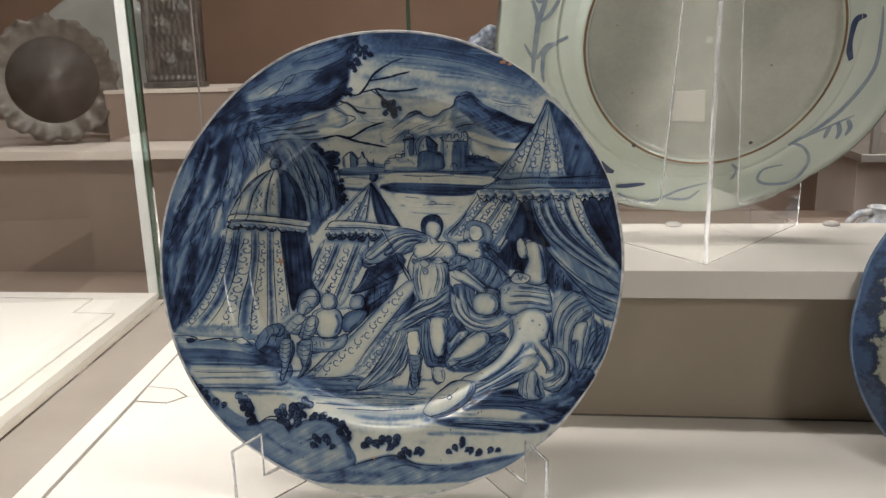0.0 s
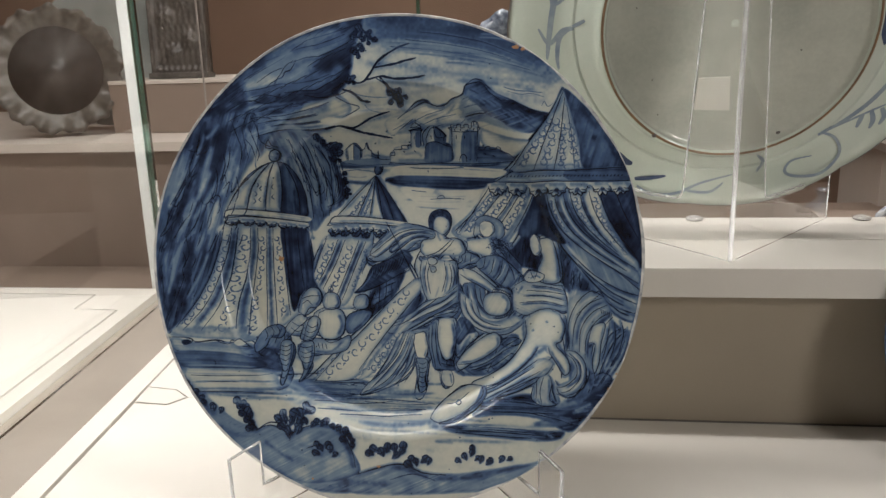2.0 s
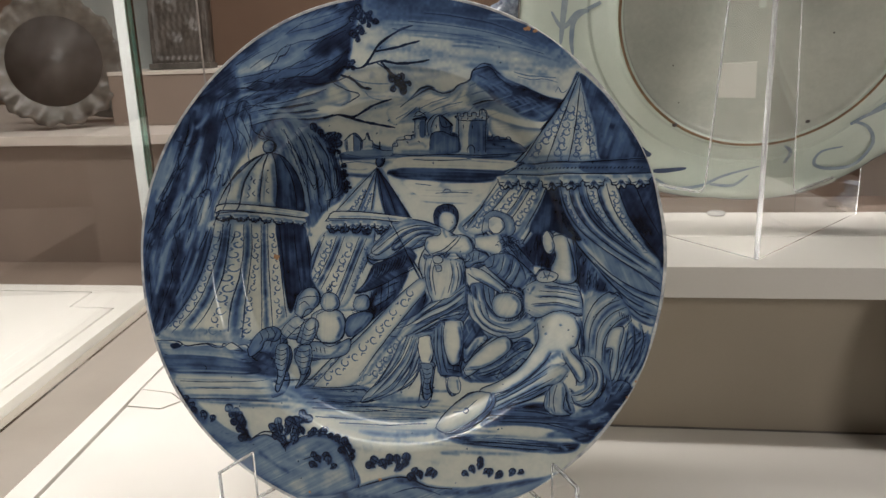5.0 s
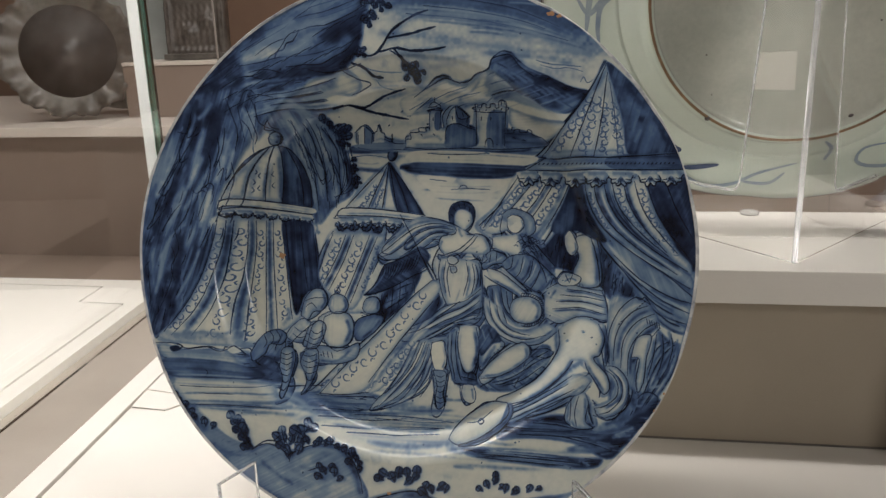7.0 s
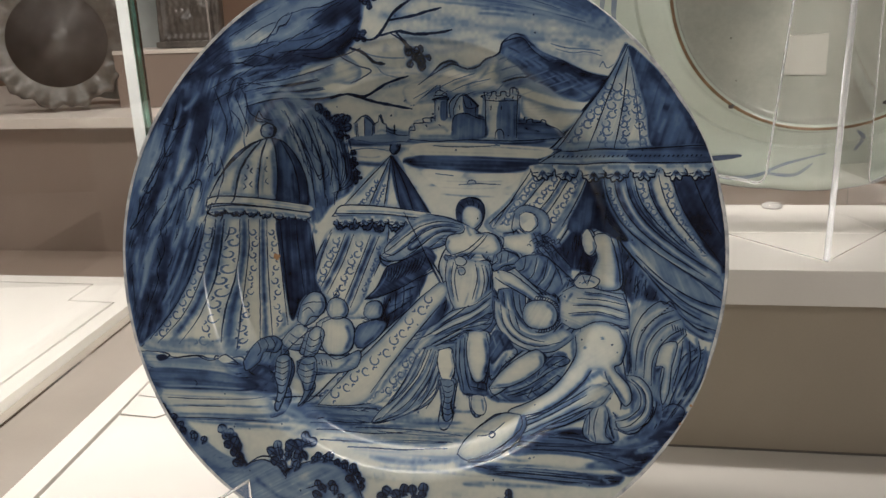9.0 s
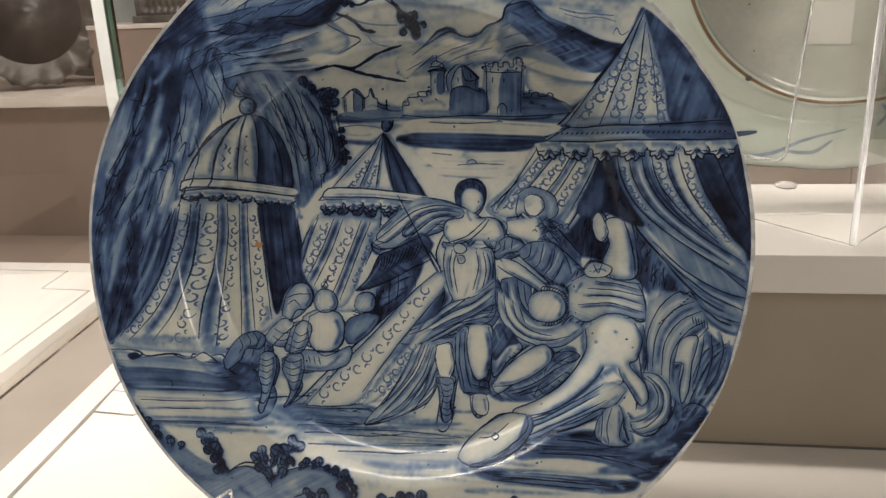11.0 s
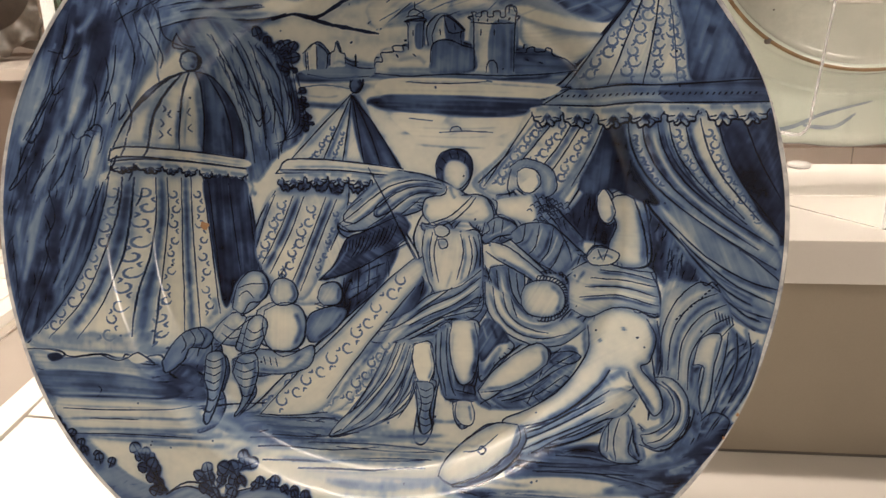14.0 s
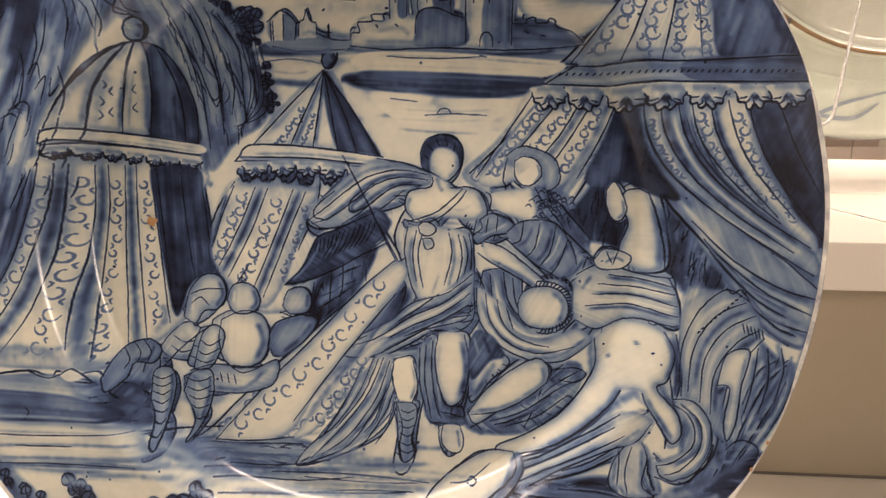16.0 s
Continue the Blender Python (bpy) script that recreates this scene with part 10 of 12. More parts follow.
line([(639, -326), (648, -348), (675, -389), (705, -430), (726, -409), (715, -364), (668, -312), (689, -294), (702, -237), (679, -191)], 2.3, 0.95)
line([(657, -240), (661, -239)], 2.3, 0.95)
fill([(357, -540), (437, -498), (520, -438), (592, -375), (638, -368), (660, -388), (628, -433), (573, -451), (492, -498), (409, -553), (337, -576)], 0.16, 4, 30, 0.06)
wash([(380, -540), (479, -479), (585, -396)], 9, 0.56, 0.8)
wash([(395, -551), (492, -492), (572, -437)], 9, 0.6, 0.8)
wash([(387, -546), (485, -485), (592, -404)], 6, 0.05, 0.8)
wash([(600, -435), (640, -404)], 10, 0.44, 0.8)
line([(357, -540), (440, -497), (522, -438), (596, -377)], 1.9, 0.93)
line([(368, -549), (465, -492), (585, -405)], 1.9, 0.93)
line([(388, -554), (492, -491), (606, -420)], 1.9, 0.93)
line([(409, -555), (492, -500), (573, -454), (630, -433), (661, -390)], 1.9, 0.93)
fill([(607, -444), (644, -432), (657, -467), (649, -526), (675, -550), (620, -556), (602, -537), (579, -530), (585, -479)], 0.16, 4, 90, 0.06)
wash([(645, -447), (648, -511)], 10, 0.56, 0.8)
wash([(591, -479), (587, -522)], 7, 0.5, 0.8)
line([(607, -444), (585, -479), (579, -530), (620, -556), (675, -550), (649, -526), (657, -467), (644, -432)], 2.0, 0.94)
line([(623, -444), (611, -499), (619, -549)], 1.8, 0.93)
line([(598, -459), (596, -529)], 1.8, 0.93)
# draped mound and ribbons beside it
fill([(707, -160), (745, -103), (798, -90), (851, -115), (881, -172), (851, -218), (815, -287), (813, -358), (834, -428), (770, -382), (726, -313)], 0.3, 4, 75, 0.08)
wash([(727, -278), (734, -200), (771, -138), (832, -108)], 13, 0.12, 0.8)
wash([(748, -305), (759, -220), (802, -159), (857, -129)], 13, 0.66, 0.8)
wash([(771, -332), (778, -254), (817, -189), (869, -156)], 13, 0.14, 0.8)
wash([(792, -359), (796, -289), (822, -231), (868, -194)], 13, 0.72, 0.8)
wash([(797, -317), (813, -295), (826, -287)], 12, 0.8, 0.8)
wash([(870, -228), (867, -299), (858, -370)], 14, 0.5, 0.8)
wash([(889, -213), (900, -283), (885, -368)], 17, 0.6, 0.8)
wash([(915, -198), (930, -267), (911, -353)], 14, 0.5, 0.8)
line([(714, -293), (718, -208), (749, -136), (801, -92), (851, -115)], 2.0, 0.94)
line([(734, -313), (740, -221), (783, -149), (843, -118)], 2.0, 0.94)
line([(760, -336), (766, -241), (808, -176), (866, -145)], 2.0, 0.94)
line([(784, -360), (787, -275), (824, -210), (876, -175)], 2.0, 0.94)
line([(801, -89), (815, -100), (831, -91), (849, -111)], 2.0, 0.94)
line([(876, -214), (869, -285), (854, -356)], 2.0, 0.94)
line([(896, -213), (901, -283), (884, -354)], 2.0, 0.94)
line([(924, -212), (932, -260), (917, -324)], 2.0, 0.94)
fill([(809, -234), (843, -216), (860, -229), (845, -300), (839, -374), (822, -417), (813, -375), (821, -304), (794, -297)], 0.06, 4, 0, 0.04)
wash([(850, -236), (843, -300)], 7, 0.4, 0.7)
line([(794, -297), (809, -234), (843, -216), (860, -229), (845, -300), (839, -374), (822, -417), (813, -375), (821, -304), (794, -297)], 2.1, 0.95)
line([(747, -187), (751, -184)], 2.5, 0.92)
line([(754, -178), (760, -175)], 2.5, 0.92)
line([(763, -171), (767, -168)], 2.5, 0.92)
line([(772, -163), (775, -160)], 2.5, 0.92)
line([(780, -155), (784, -152)], 2.5, 0.92)
line([(788, -146), (793, -143)], 2.5, 0.92)
line([(797, -138), (801, -135)], 2.5, 0.92)
line([(806, -131), (808, -128)], 2.5, 0.92)
line([(813, -122), (817, -119)], 2.5, 0.92)
line([(821, -114), (826, -111)], 2.5, 0.92)
line([(830, -106), (834, -103)], 2.5, 0.92)
line([(839, -99), (842, -96)], 2.5, 0.92)
line([(840, -163), (845, -182)], 1.8, 0.93)
line([(848, -165), (854, -185)], 1.8, 0.93)
line([(857, -168), (862, -187)], 1.8, 0.93)
line([(865, -170), (870, -189)], 1.8, 0.93)
line([(873, -172), (878, -192)], 1.8, 0.93)
line([(881, -175), (886, -194)], 1.8, 0.93)
fill([(705, -333), (747, -336), (782, -374), (787, -431), (762, -484), (712, -510), (674, -481), (698, -462), (733, -441), (744, -398)], 0.14, 4, 30, 0.06)
wash([(722, -342), (760, -383), (761, -440), (713, -481)], 9, 0.6, 0.85)
wash([(739, -348), (774, -392), (772, -449), (728, -497)], 6, 0.05, 0.85)
wash([(699, -476), (740, -459), (760, -425)], 7, 0.5, 0.85)
line([(705, -333), (747, -336), (782, -374), (790, -431), (763, -487), (712, -513)], 2.0, 0.94)
line([(706, -344), (746, -376), (752, -430), (713, -470), (677, -481)], 2.0, 0.94)
line([(722, -343), (763, -381), (766, -439), (730, -486), (695, -500)], 2.0, 0.94)
line([(677, -481), (687, -503), (712, -513)], 2.0, 0.94)
wash([(438, -569), (550, -570), (676, -567)], 17, 0.7, 0.75)
wash([(702, -537), (797, -502), (875, -440)], 20, 0.6, 0.75)
wash([(746, -570), (813, -537)], 13, 0.34, 0.75)
wash([(808, -458), (834, -428), (874, -419)], 14, 0.5, 0.75)
wash([(859, -398), (899, -389)], 12, 0.3, 0.75)
wash([(885, -368), (911, -353), (922, -310)], 12, 0.74, 0.75)
line([(493, -536), (534, -526), (570, -533)], 1.9, 0.92)
line([(821, -436), (849, -413), (888, -428), (880, -468)], 1.9, 0.92)
line([(849, -456), (864, -433)], 1.9, 0.92)
line([(424, -591), (551, -587), (663, -585)], 1.9, 0.92)
# shield, plain
fill([(167, -643), (186, -610), (244, -551), (311, -508), (371, -507), (380, -540), (338, -586), (274, -629), (208, -653)], 0.06, 4, 40, 0.04)
fill([(376, -511), (397, -519), (388, -553), (324, -609), (253, -650), (209, -657), (281, -628), (345, -581)], 0.48, 3, 40, 0.1)
line([(168, -645), (186, -610), (244, -551), (311, -508), (371, -507)], 2.4, 0.95)
line([(168, -645), (208, -653), (278, -626), (340, -582), (380, -540), (373, -507)], 2.1, 0.95)
line([(209, -657), (282, -641), (353, -592), (394, -541), (391, -515)], 2.1, 0.95)
line([(231, -590), (276, -578), (320, -538)], 1.7, 0.85)
line([(270, -580), (279, -571), (291, -577), (283, -587), (270, -585)], 2.6, 0.92)
# paler ground between the bands
wash([(-818, -487), (-642, -481), (-490, -487)], 15, 0.08, 0.75)
wash([(-804, -541), (-642, -533), (-457, -531)], 10, 0.1, 0.75)
wash([(-771, -589), (-586, -602), (-404, -632)], 24, 0.08, 0.75)
wash([(-506, -476), (-443, -515), (-357, -562)], 15, 0.2, 0.75)
wash([(-345, -592), (-143, -629), (110, -624)], 17, 0.08, 0.75)
wash([(-268, -640), (-63, -663), (169, -646)], 17, 0.08, 0.75)
wash([(-373, -598), (-268, -640), (-126, -677)], 14, 0.1, 0.75)
wash([(-118, -710), (57, -719), (263, -700)], 27, 0.08, 0.75)
wash([(295, -656), (495, -649), (693, -652)], 15, 0.08, 0.75)
wash([(-893, -393), (-772, -392), (-625, -396)], 10, 0.3, 0.75)
wash([(-846, -460), (-697, -455), (-553, -455)], 9, 0.3, 0.75)
wash([(-295, -541), (-110, -539), (34, -517)], 10, 0.34, 0.75)
wash([(-37, -571), (144, -568), (287, -575)], 14, 0.3, 0.75)
line([(-804, -566), (-660, -560), (-477, -560)], 1.8, 0.85)
line([(-317, -592), (-145, -608), (0, -592)], 1.8, 0.85)
line([(-205, -643), (-32, -651), (130, -637)], 1.8, 0.85)
line([(329, -674), (496, -670), (645, -676)], 1.8, 0.85)
# duller sky and rock at the top
wash([(-162, 925), (108, 937), (375, 890), (552, 808)], 60, 0.62, 0.6)
wash([(-69, 859), (155, 867), (377, 824)], 37, 0.46, 0.5)
wash([(201, 805), (422, 781), (620, 721)], 27, 0.36, 0.5)
wash([(-641, 731), (-480, 812), (-298, 891)], 92, 0.5, 0.5)
wash([(-709, 640), (-523, 687), (-339, 712)], 60, 0.6, 0.5)
wash([(-549, 777), (-435, 846)], 32, 0.3, 0.6)
wash([(-582, 709), (-479, 760)], 27, 0.28, 0.6)
wash([(-847, 501), (-777, 548), (-707, 572)], 46, 0.62, 0.45)
line([(-708, 595), (-675, 615), (-648, 629)], 1.8, 0.86)
line([(-598, 596), (-565, 617), (-538, 631)], 1.8, 0.86)
line([(-488, 598), (-456, 618), (-429, 632)], 1.8, 0.86)
line([(-383, 734), (-351, 754), (-324, 768)], 1.8, 0.86)
line([(-275, 737), (-244, 757), (-217, 771)], 1.8, 0.86)
line([(-648, 573), (-616, 596), (-589, 610)], 1.8, 0.86)
line([(-539, 576), (-507, 597), (-479, 611)], 1.8, 0.86)
line([(-433, 713), (-402, 734), (-374, 747)], 1.8, 0.86)
line([(-325, 714), (-294, 735), (-266, 748)], 1.8, 0.86)
line([(-700, 552), (-667, 572), (-639, 586)], 1.8, 0.86)
line([(-589, 553), (-557, 574), (-530, 588)], 1.8, 0.86)
line([(-484, 690), (-452, 711), (-424, 724)], 1.8, 0.86)
line([(-375, 691), (-343, 712), (-316, 725)], 1.8, 0.86)
line([(-271, 827), (-239, 847), (-212, 860)], 1.8, 0.86)
line([(-640, 530), (-608, 551), (-580, 565)], 1.8, 0.86)
line([(-534, 669), (-502, 688), (-475, 701)], 1.8, 0.86)
line([(-425, 670), (-393, 691), (-366, 705)], 1.8, 0.86)
line([(-321, 806), (-289, 827), (-262, 840)], 1.8, 0.86)
line([(-691, 508), (-659, 529), (-631, 543)], 1.8, 0.86)
line([(-585, 646), (-553, 667), (-525, 681)], 1.8, 0.86)
line([(-476, 647), (-444, 668), (-416, 682)], 1.8, 0.86)
line([(-371, 783), (-339, 804), (-312, 817)], 1.8, 0.86)
wash([(-49, 919), (10, 917), (73, 908)], 9, 0.6, 0.55)
wash([(85, 882), (143, 880), (206, 872)], 9, 0.34, 0.55)
wash([(217, 845), (275, 843), (337, 835)], 9, 0.6, 0.55)
wash([(349, 809), (406, 807), (468, 798)], 9, 0.34, 0.55)
wash([(475, 908), (532, 906), (593, 897)], 9, 0.6, 0.55)
wash([(76, 869), (135, 867), (197, 858)], 9, 0.34, 0.55)
wash([(209, 832), (267, 830), (329, 822)], 9, 0.6, 0.55)
wash([(341, 795), (398, 794), (459, 785)], 9, 0.34, 0.55)
wash([(467, 895), (524, 893), (585, 884)], 9, 0.6, 0.55)
wash([(68, 855), (126, 853), (189, 845)], 9, 0.34, 0.55)
wash([(201, 819), (258, 817), (320, 808)], 9, 0.6, 0.55)
wash([(328, 918), (385, 916), (447, 908)], 9, 0.34, 0.55)
wash([(459, 882), (515, 880), (576, 871)], 9, 0.6, 0.55)
wash([(59, 842), (117, 840), (180, 832)], 9, 0.34, 0.55)
wash([(192, 805), (250, 803), (312, 795)], 9, 0.6, 0.55)
wash([(320, 905), (377, 903), (438, 895)], 9, 0.34, 0.55)
# leaf clusters at the branches
leaf([(-25, 686), (-28, 676), (-25, 669), (-16, 669), (-10, 676), (-13, 681)])
leaf([(-15, 673), (-13, 662), (-8, 657), (4, 659), (6, 666), (0, 671)])
leaf([(-37, 697), (-43, 688), (-45, 681), (-37, 677), (-28, 683), (-29, 690)])
leaf([(-4, 663), (-4, 652), (0, 646), (9, 648), (13, 654), (9, 659)])
leaf([(-30, 669), (-43, 662), (-49, 655), (-44, 649), (-34, 651), (-28, 659)])
leaf([(-45, 700), (-40, 693), (-31, 690), (-24, 695), (-25, 700), (-34, 702)])
line([(-93, 741), (-57, 719), (-25, 686), (-5, 659)], 3.5, 0.86)
# skirt of the middle tent and the diagonal flap, again
fill([(-299, 86), (-113, 86), (-130, 23), (-156, -70), (-176, -137), (-219, -199), (-281, -169), (-332, -118), (-352, -66), (-328, 14)], 0.08, 4, 110, 0.05)
wash([(-236, 77), (-275, -23), (-324, -121)], 30, 0.36, 0.6)
wash([(-236, 77), (-275, -23), (-324, -121)], 17, 0.56, 0.9)
wash([(-236, 77), (-275, -23), (-324, -121)], 7, 0.72, 0.7)
wash([(-147, 74), (-188, -32), (-239, -170)], 30, 0.36, 0.6)
wash([(-147, 74), (-188, -32), (-239, -170)], 17, 0.56, 0.9)
wash([(-147, 74), (-188, -32), (-239, -170)], 7, 0.72, 0.7)
wash([(-317, 60), (-339, -13), (-352, -64)], 16, 0.36, 0.6)
wash([(-317, 60), (-339, -13), (-352, -64)], 9, 0.56, 0.9)
wash([(-317, 60), (-339, -13), (-352, -64)], 4, 0.72, 0.7)
line([(-251, 80), (-288, -17), (-332, -105)], 2.1, 0.93)
line([(-221, 79), (-259, -25), (-310, -131)], 2.1, 0.93)
line([(-162, 79), (-202, -33), (-253, -165)], 2.1, 0.93)
line([(-132, 75), (-173, -32), (-225, -174)], 2.1, 0.93)
line([(-301, 81), (-329, 7), (-349, -61)], 2.1, 0.93)
curls([(-272, 69), (-304, -11), (-332, -85)], 17, 6)
curls([(-189, 66), (-229, -34), (-277, -142)], 18, 7)
curls([(-125, 60), (-147, -30), (-181, -127)], 10, 5)
fill([(82, -75), (112, -100), (75, -167), (11, -247), (-91, -390), (-168, -503), (-331, -518), (-225, -395), (-95, -253), (8, -139)], 0.07, 4, 40, 0.04)
wash([(72, -165), (9, -254), (-93, -401)], 20, 0.4, 0.6)
wash([(60, -205), (-15, -316), (-112, -449)], 15, 0.56, 0.85)
wash([(56, -221), (-20, -332)], 6, 0.7, 0.7)
fill([(75, -257), (24, -313), (-39, -398), (-91, -482), (-144, -505), (-112, -456), (-28, -343), (36, -266)], 0.07, 4, 40, 0.04)
line([(79, -75), (5, -142), (-97, -256), (-225, -395), (-329, -518)], 2.3, 0.94)
line([(85, -151), (22, -233), (-42, -317), (-145, -465)], 2.3, 0.94)
line([(-331, -520), (-239, -518), (-144, -504)], 2.3, 0.94)
curls([(70, -112), (-6, -202), (-95, -320), (-200, -420), (-280, -493)], 22, 11)
curls([(30, -293), (-27, -370), (-91, -461)], 18, 6)
# cluster of plain rounded lumps, again
wash([(-449, -231), (-407, -270), (-447, -312)], 25, 0.3, 0.6)
wash([(-418, -419), (-363, -444), (-309, -413)], 25, 0.36, 0.6)
wash([(-532, -407), (-491, -445), (-488, -488)], 23, 0.6, 0.6)
fill([(-576, -369), (-564, -322), (-537, -298), (-492, -288), (-465, -311), (-485, -344), (-529, -346), (-538, -378), (-562, -399)], 0.34, 4, 60, 0.1)
fill([(-486, -424), (-482, -363), (-441, -353), (-428, -395), (-441, -463), (-443, -526), (-457, -517), (-464, -473)], 0.2, 3, 90, 0.08)
fill([(-410, -408), (-392, -363), (-348, -354), (-338, -401), (-352, -459), (-380, -509), (-395, -521), (-382, -467)], 0.2, 4, 90, 0.08)
fill([(-395, -358), (-338, -340), (-243, -342), (-187, -322), (-196, -379), (-268, -405), (-350, -405)], 0.22, 4, 170, 0.08)
fill([(-324, -233), (-273, -209), (-224, -220), (-208, -272), (-227, -327), (-281, -346), (-316, -327), (-328, -279)], 0.1, 4, 90, 0.05)
fill([(-311, -185), (-301, -154), (-275, -142), (-245, -154), (-232, -187), (-251, -212), (-293, -214)], 0.14, 4, 90, 0.05)
fill([(-413, -229), (-401, -168), (-367, -128), (-329, -132), (-313, -171), (-332, -207), (-365, -214), (-386, -244)], 0.14, 4, 60, 0.05)
fill([(-387, -352), (-369, -270), (-340, -246), (-316, -265), (-324, -308), (-350, -350)], 0.16, 4, 60, 0.06)
fill([(-179, -192), (-167, -157), (-134, -146), (-112, -167), (-118, -202), (-159, -211)], 0.18, 4, 60, 0.06)
fill([(-212, -289), (-198, -238), (-139, -213), (-96, -221), (-122, -270), (-176, -314)], 0.34, 4, 60, 0.1)
wash([(-239, -234), (-223, -280), (-241, -325)], 17, 0.62, 0.85)
wash([(-299, -250), (-304, -291)], 11, 0.04, 0.85)
wash([(-250, -157), (-241, -187), (-254, -205)], 11, 0.62, 0.85)
wash([(-294, -163), (-296, -190)], 8, 0.04, 0.85)
wash([(-331, -142), (-322, -174), (-338, -201)], 10, 0.6, 0.85)
wash([(-389, -181), (-395, -215)], 8, 0.05, 0.85)
wash([(-440, -366), (-438, -407), (-448, -466)], 9, 0.6, 0.85)
wash([(-348, -368), (-350, -416), (-368, -478)], 9, 0.58, 0.85)
wash([(-216, -347), (-269, -394), (-337, -394)], 11, 0.6, 0.85)
wash([(-482, -301), (-499, -335), (-532, -338)], 10, 0.7, 0.85)
wash([(-329, -265), (-333, -306), (-354, -341)], 8, 0.55, 0.85)
wash([(-120, -161), (-123, -194)], 9, 0.6, 0.85)
wash([(-109, -230), (-137, -269), (-176, -303)], 11, 0.66, 0.85)
line([(-576, -369), (-564, -322), (-537, -298), (-492, -288), (-465, -311), (-485, -344), (-529, -346), (-538, -378), (-562, -399), (-576, -369)], 2.2, 0.95)
line([(-486, -424), (-482, -363), (-441, -353), (-428, -395), (-441, -463), (-443, -526), (-457, -517), (-464, -473), (-486, -424)], 2.2, 0.95)
line([(-410, -408), (-392, -363), (-348, -354), (-338, -401), (-352, -459), (-380, -509), (-395, -521), (-382, -467), (-410, -408)], 2.2, 0.95)
line([(-395, -358), (-338, -340), (-243, -342), (-187, -322), (-196, -379), (-268, -405), (-350, -405)], 2.2, 0.95)
line([(-324, -233), (-273, -209), (-224, -220), (-208, -272), (-227, -327), (-281, -346), (-316, -327), (-328, -279), (-324, -233)], 2.2, 0.95)
line([(-311, -185), (-301, -154), (-275, -142), (-245, -154), (-232, -187), (-251, -212), (-293, -214), (-311, -185)], 2.2, 0.95)
line([(-413, -229), (-401, -168), (-367, -128), (-329, -132), (-313, -171), (-332, -207), (-365, -214), (-386, -244), (-413, -229)], 2.2, 0.95)
line([(-387, -352), (-369, -270), (-340, -246), (-316, -265), (-324, -308), (-350, -350), (-387, -352)], 2.2, 0.95)
line([(-179, -192), (-167, -157), (-134, -146), (-112, -167), (-118, -202), (-159, -211), (-179, -192)], 2.2, 0.95)
line([(-212, -289), (-198, -238), (-139, -213), (-96, -221), (-122, -270), (-176, -314)], 2.2, 0.95)
line([(-485, -374), (-463, -381), (-437, -369)], 1.8, 0.93)
line([(-485, -393), (-462, -400), (-439, -388)], 1.8, 0.93)
line([(-483, -412), (-462, -419), (-442, -407)], 1.8, 0.93)
line([(-480, -431), (-460, -440), (-446, -429)], 1.8, 0.93)
line([(-475, -450), (-456, -459), (-447, -451)], 1.8, 0.93)
line([(-465, -473), (-452, -481), (-446, -472)], 1.8, 0.93)
line([(-464, -497), (-450, -504), (-446, -493)], 1.8, 0.93)
line([(-405, -375), (-375, -383), (-345, -370)], 1.8, 0.93)
line([(-401, -397), (-375, -405), (-345, -392)], 1.8, 0.93)
line([(-396, -418), (-374, -426), (-344, -414)], 1.8, 0.93)
line([(-390, -440), (-374, -448), (-344, -436)], 1.8, 0.93)
line([(-386, -464), (-373, -473), (-344, -460)], 1.8, 0.93)
line([(-553, -312), (-541, -336), (-546, -357)], 1.8, 0.93)
line([(-530, -298), (-516, -321), (-524, -344)], 1.8, 0.93)
line([(-508, -291), (-491, -315), (-499, -342)], 1.8, 0.93)
line([(-379, -309), (-357, -318), (-325, -300)], 1.8, 0.93)
line([(-382, -330), (-360, -337), (-338, -328)], 1.8, 0.93)
line([(-372, -284), (-350, -296), (-323, -279)], 1.8, 0.93)
line([(-398, -175), (-369, -163), (-320, -160)], 1.8, 0.93)
line([(-395, -196), (-374, -182), (-354, -200)], 1.8, 0.93)
line([(-311, -332), (-270, -357), (-216, -333)], 1.8, 0.93)
line([(-324, -360), (-318, -381)], 1.8, 0.93)
line([(-307, -361), (-302, -383)], 1.8, 0.93)
line([(-291, -363), (-285, -385)], 1.8, 0.93)
line([(-184, -207), (-152, -216), (-110, -200)], 1.8, 0.93)
line([(-275, -142), (-278, -129), (-267, -139)], 1.8, 0.93)
line([(-262, -102), (-288, -143)], 1.8, 0.93)
line([(-106, -134), (-115, -214)], 1.8, 0.93)
line([(-85, -130), (-115, -209)], 1.8, 0.93)
for _ in range(70):
    a, r = dice.uniform(0, 6.28), 930 * math.sqrt(dice.random())
    x, y, h = r * math.cos(a), r * math.sin(a), dice.uniform(10, 40)
    t = dice.uniform(0, 3.14)
    wash([(x, y), (x + h * math.cos(t), y + h * math.sin(t)), (x + 2 * h * math.cos(t + 0.2), y + 2 * h * math.sin(t + 0.2))], dice.uniform(14, 40), dice.uniform(0.3, 0.6), dice.uniform(0.12, 0.3))
for _ in range(110):
    a, r = dice.uniform(0, 6.28), 970 * math.sqrt(dice.random())
    x, y = r * math.cos(a), r * math.sin(a)
    line([(x, y), (x + dice.uniform(-3, 3), y + 2)], dice.uniform(2.0, 4.5), dice.uniform(0.55, 0.85))


def blurred(a, r):
    """Running mean over a square of 2 r + 1, twice."""
    for _ in range(2):
        for axis in (0, 1):
            c = np.cumsum(np.pad(a, [(r + 1, r) if k == axis else (0, 0) for k in (0, 1)], mode="edge"), axis=axis)
            a = (np.take(c, range(2 * r + 1, c.shape[axis]), axis) - np.take(c, range(0, c.shape[axis] - 2 * r - 1), axis)) / (2 * r + 1)
    return a


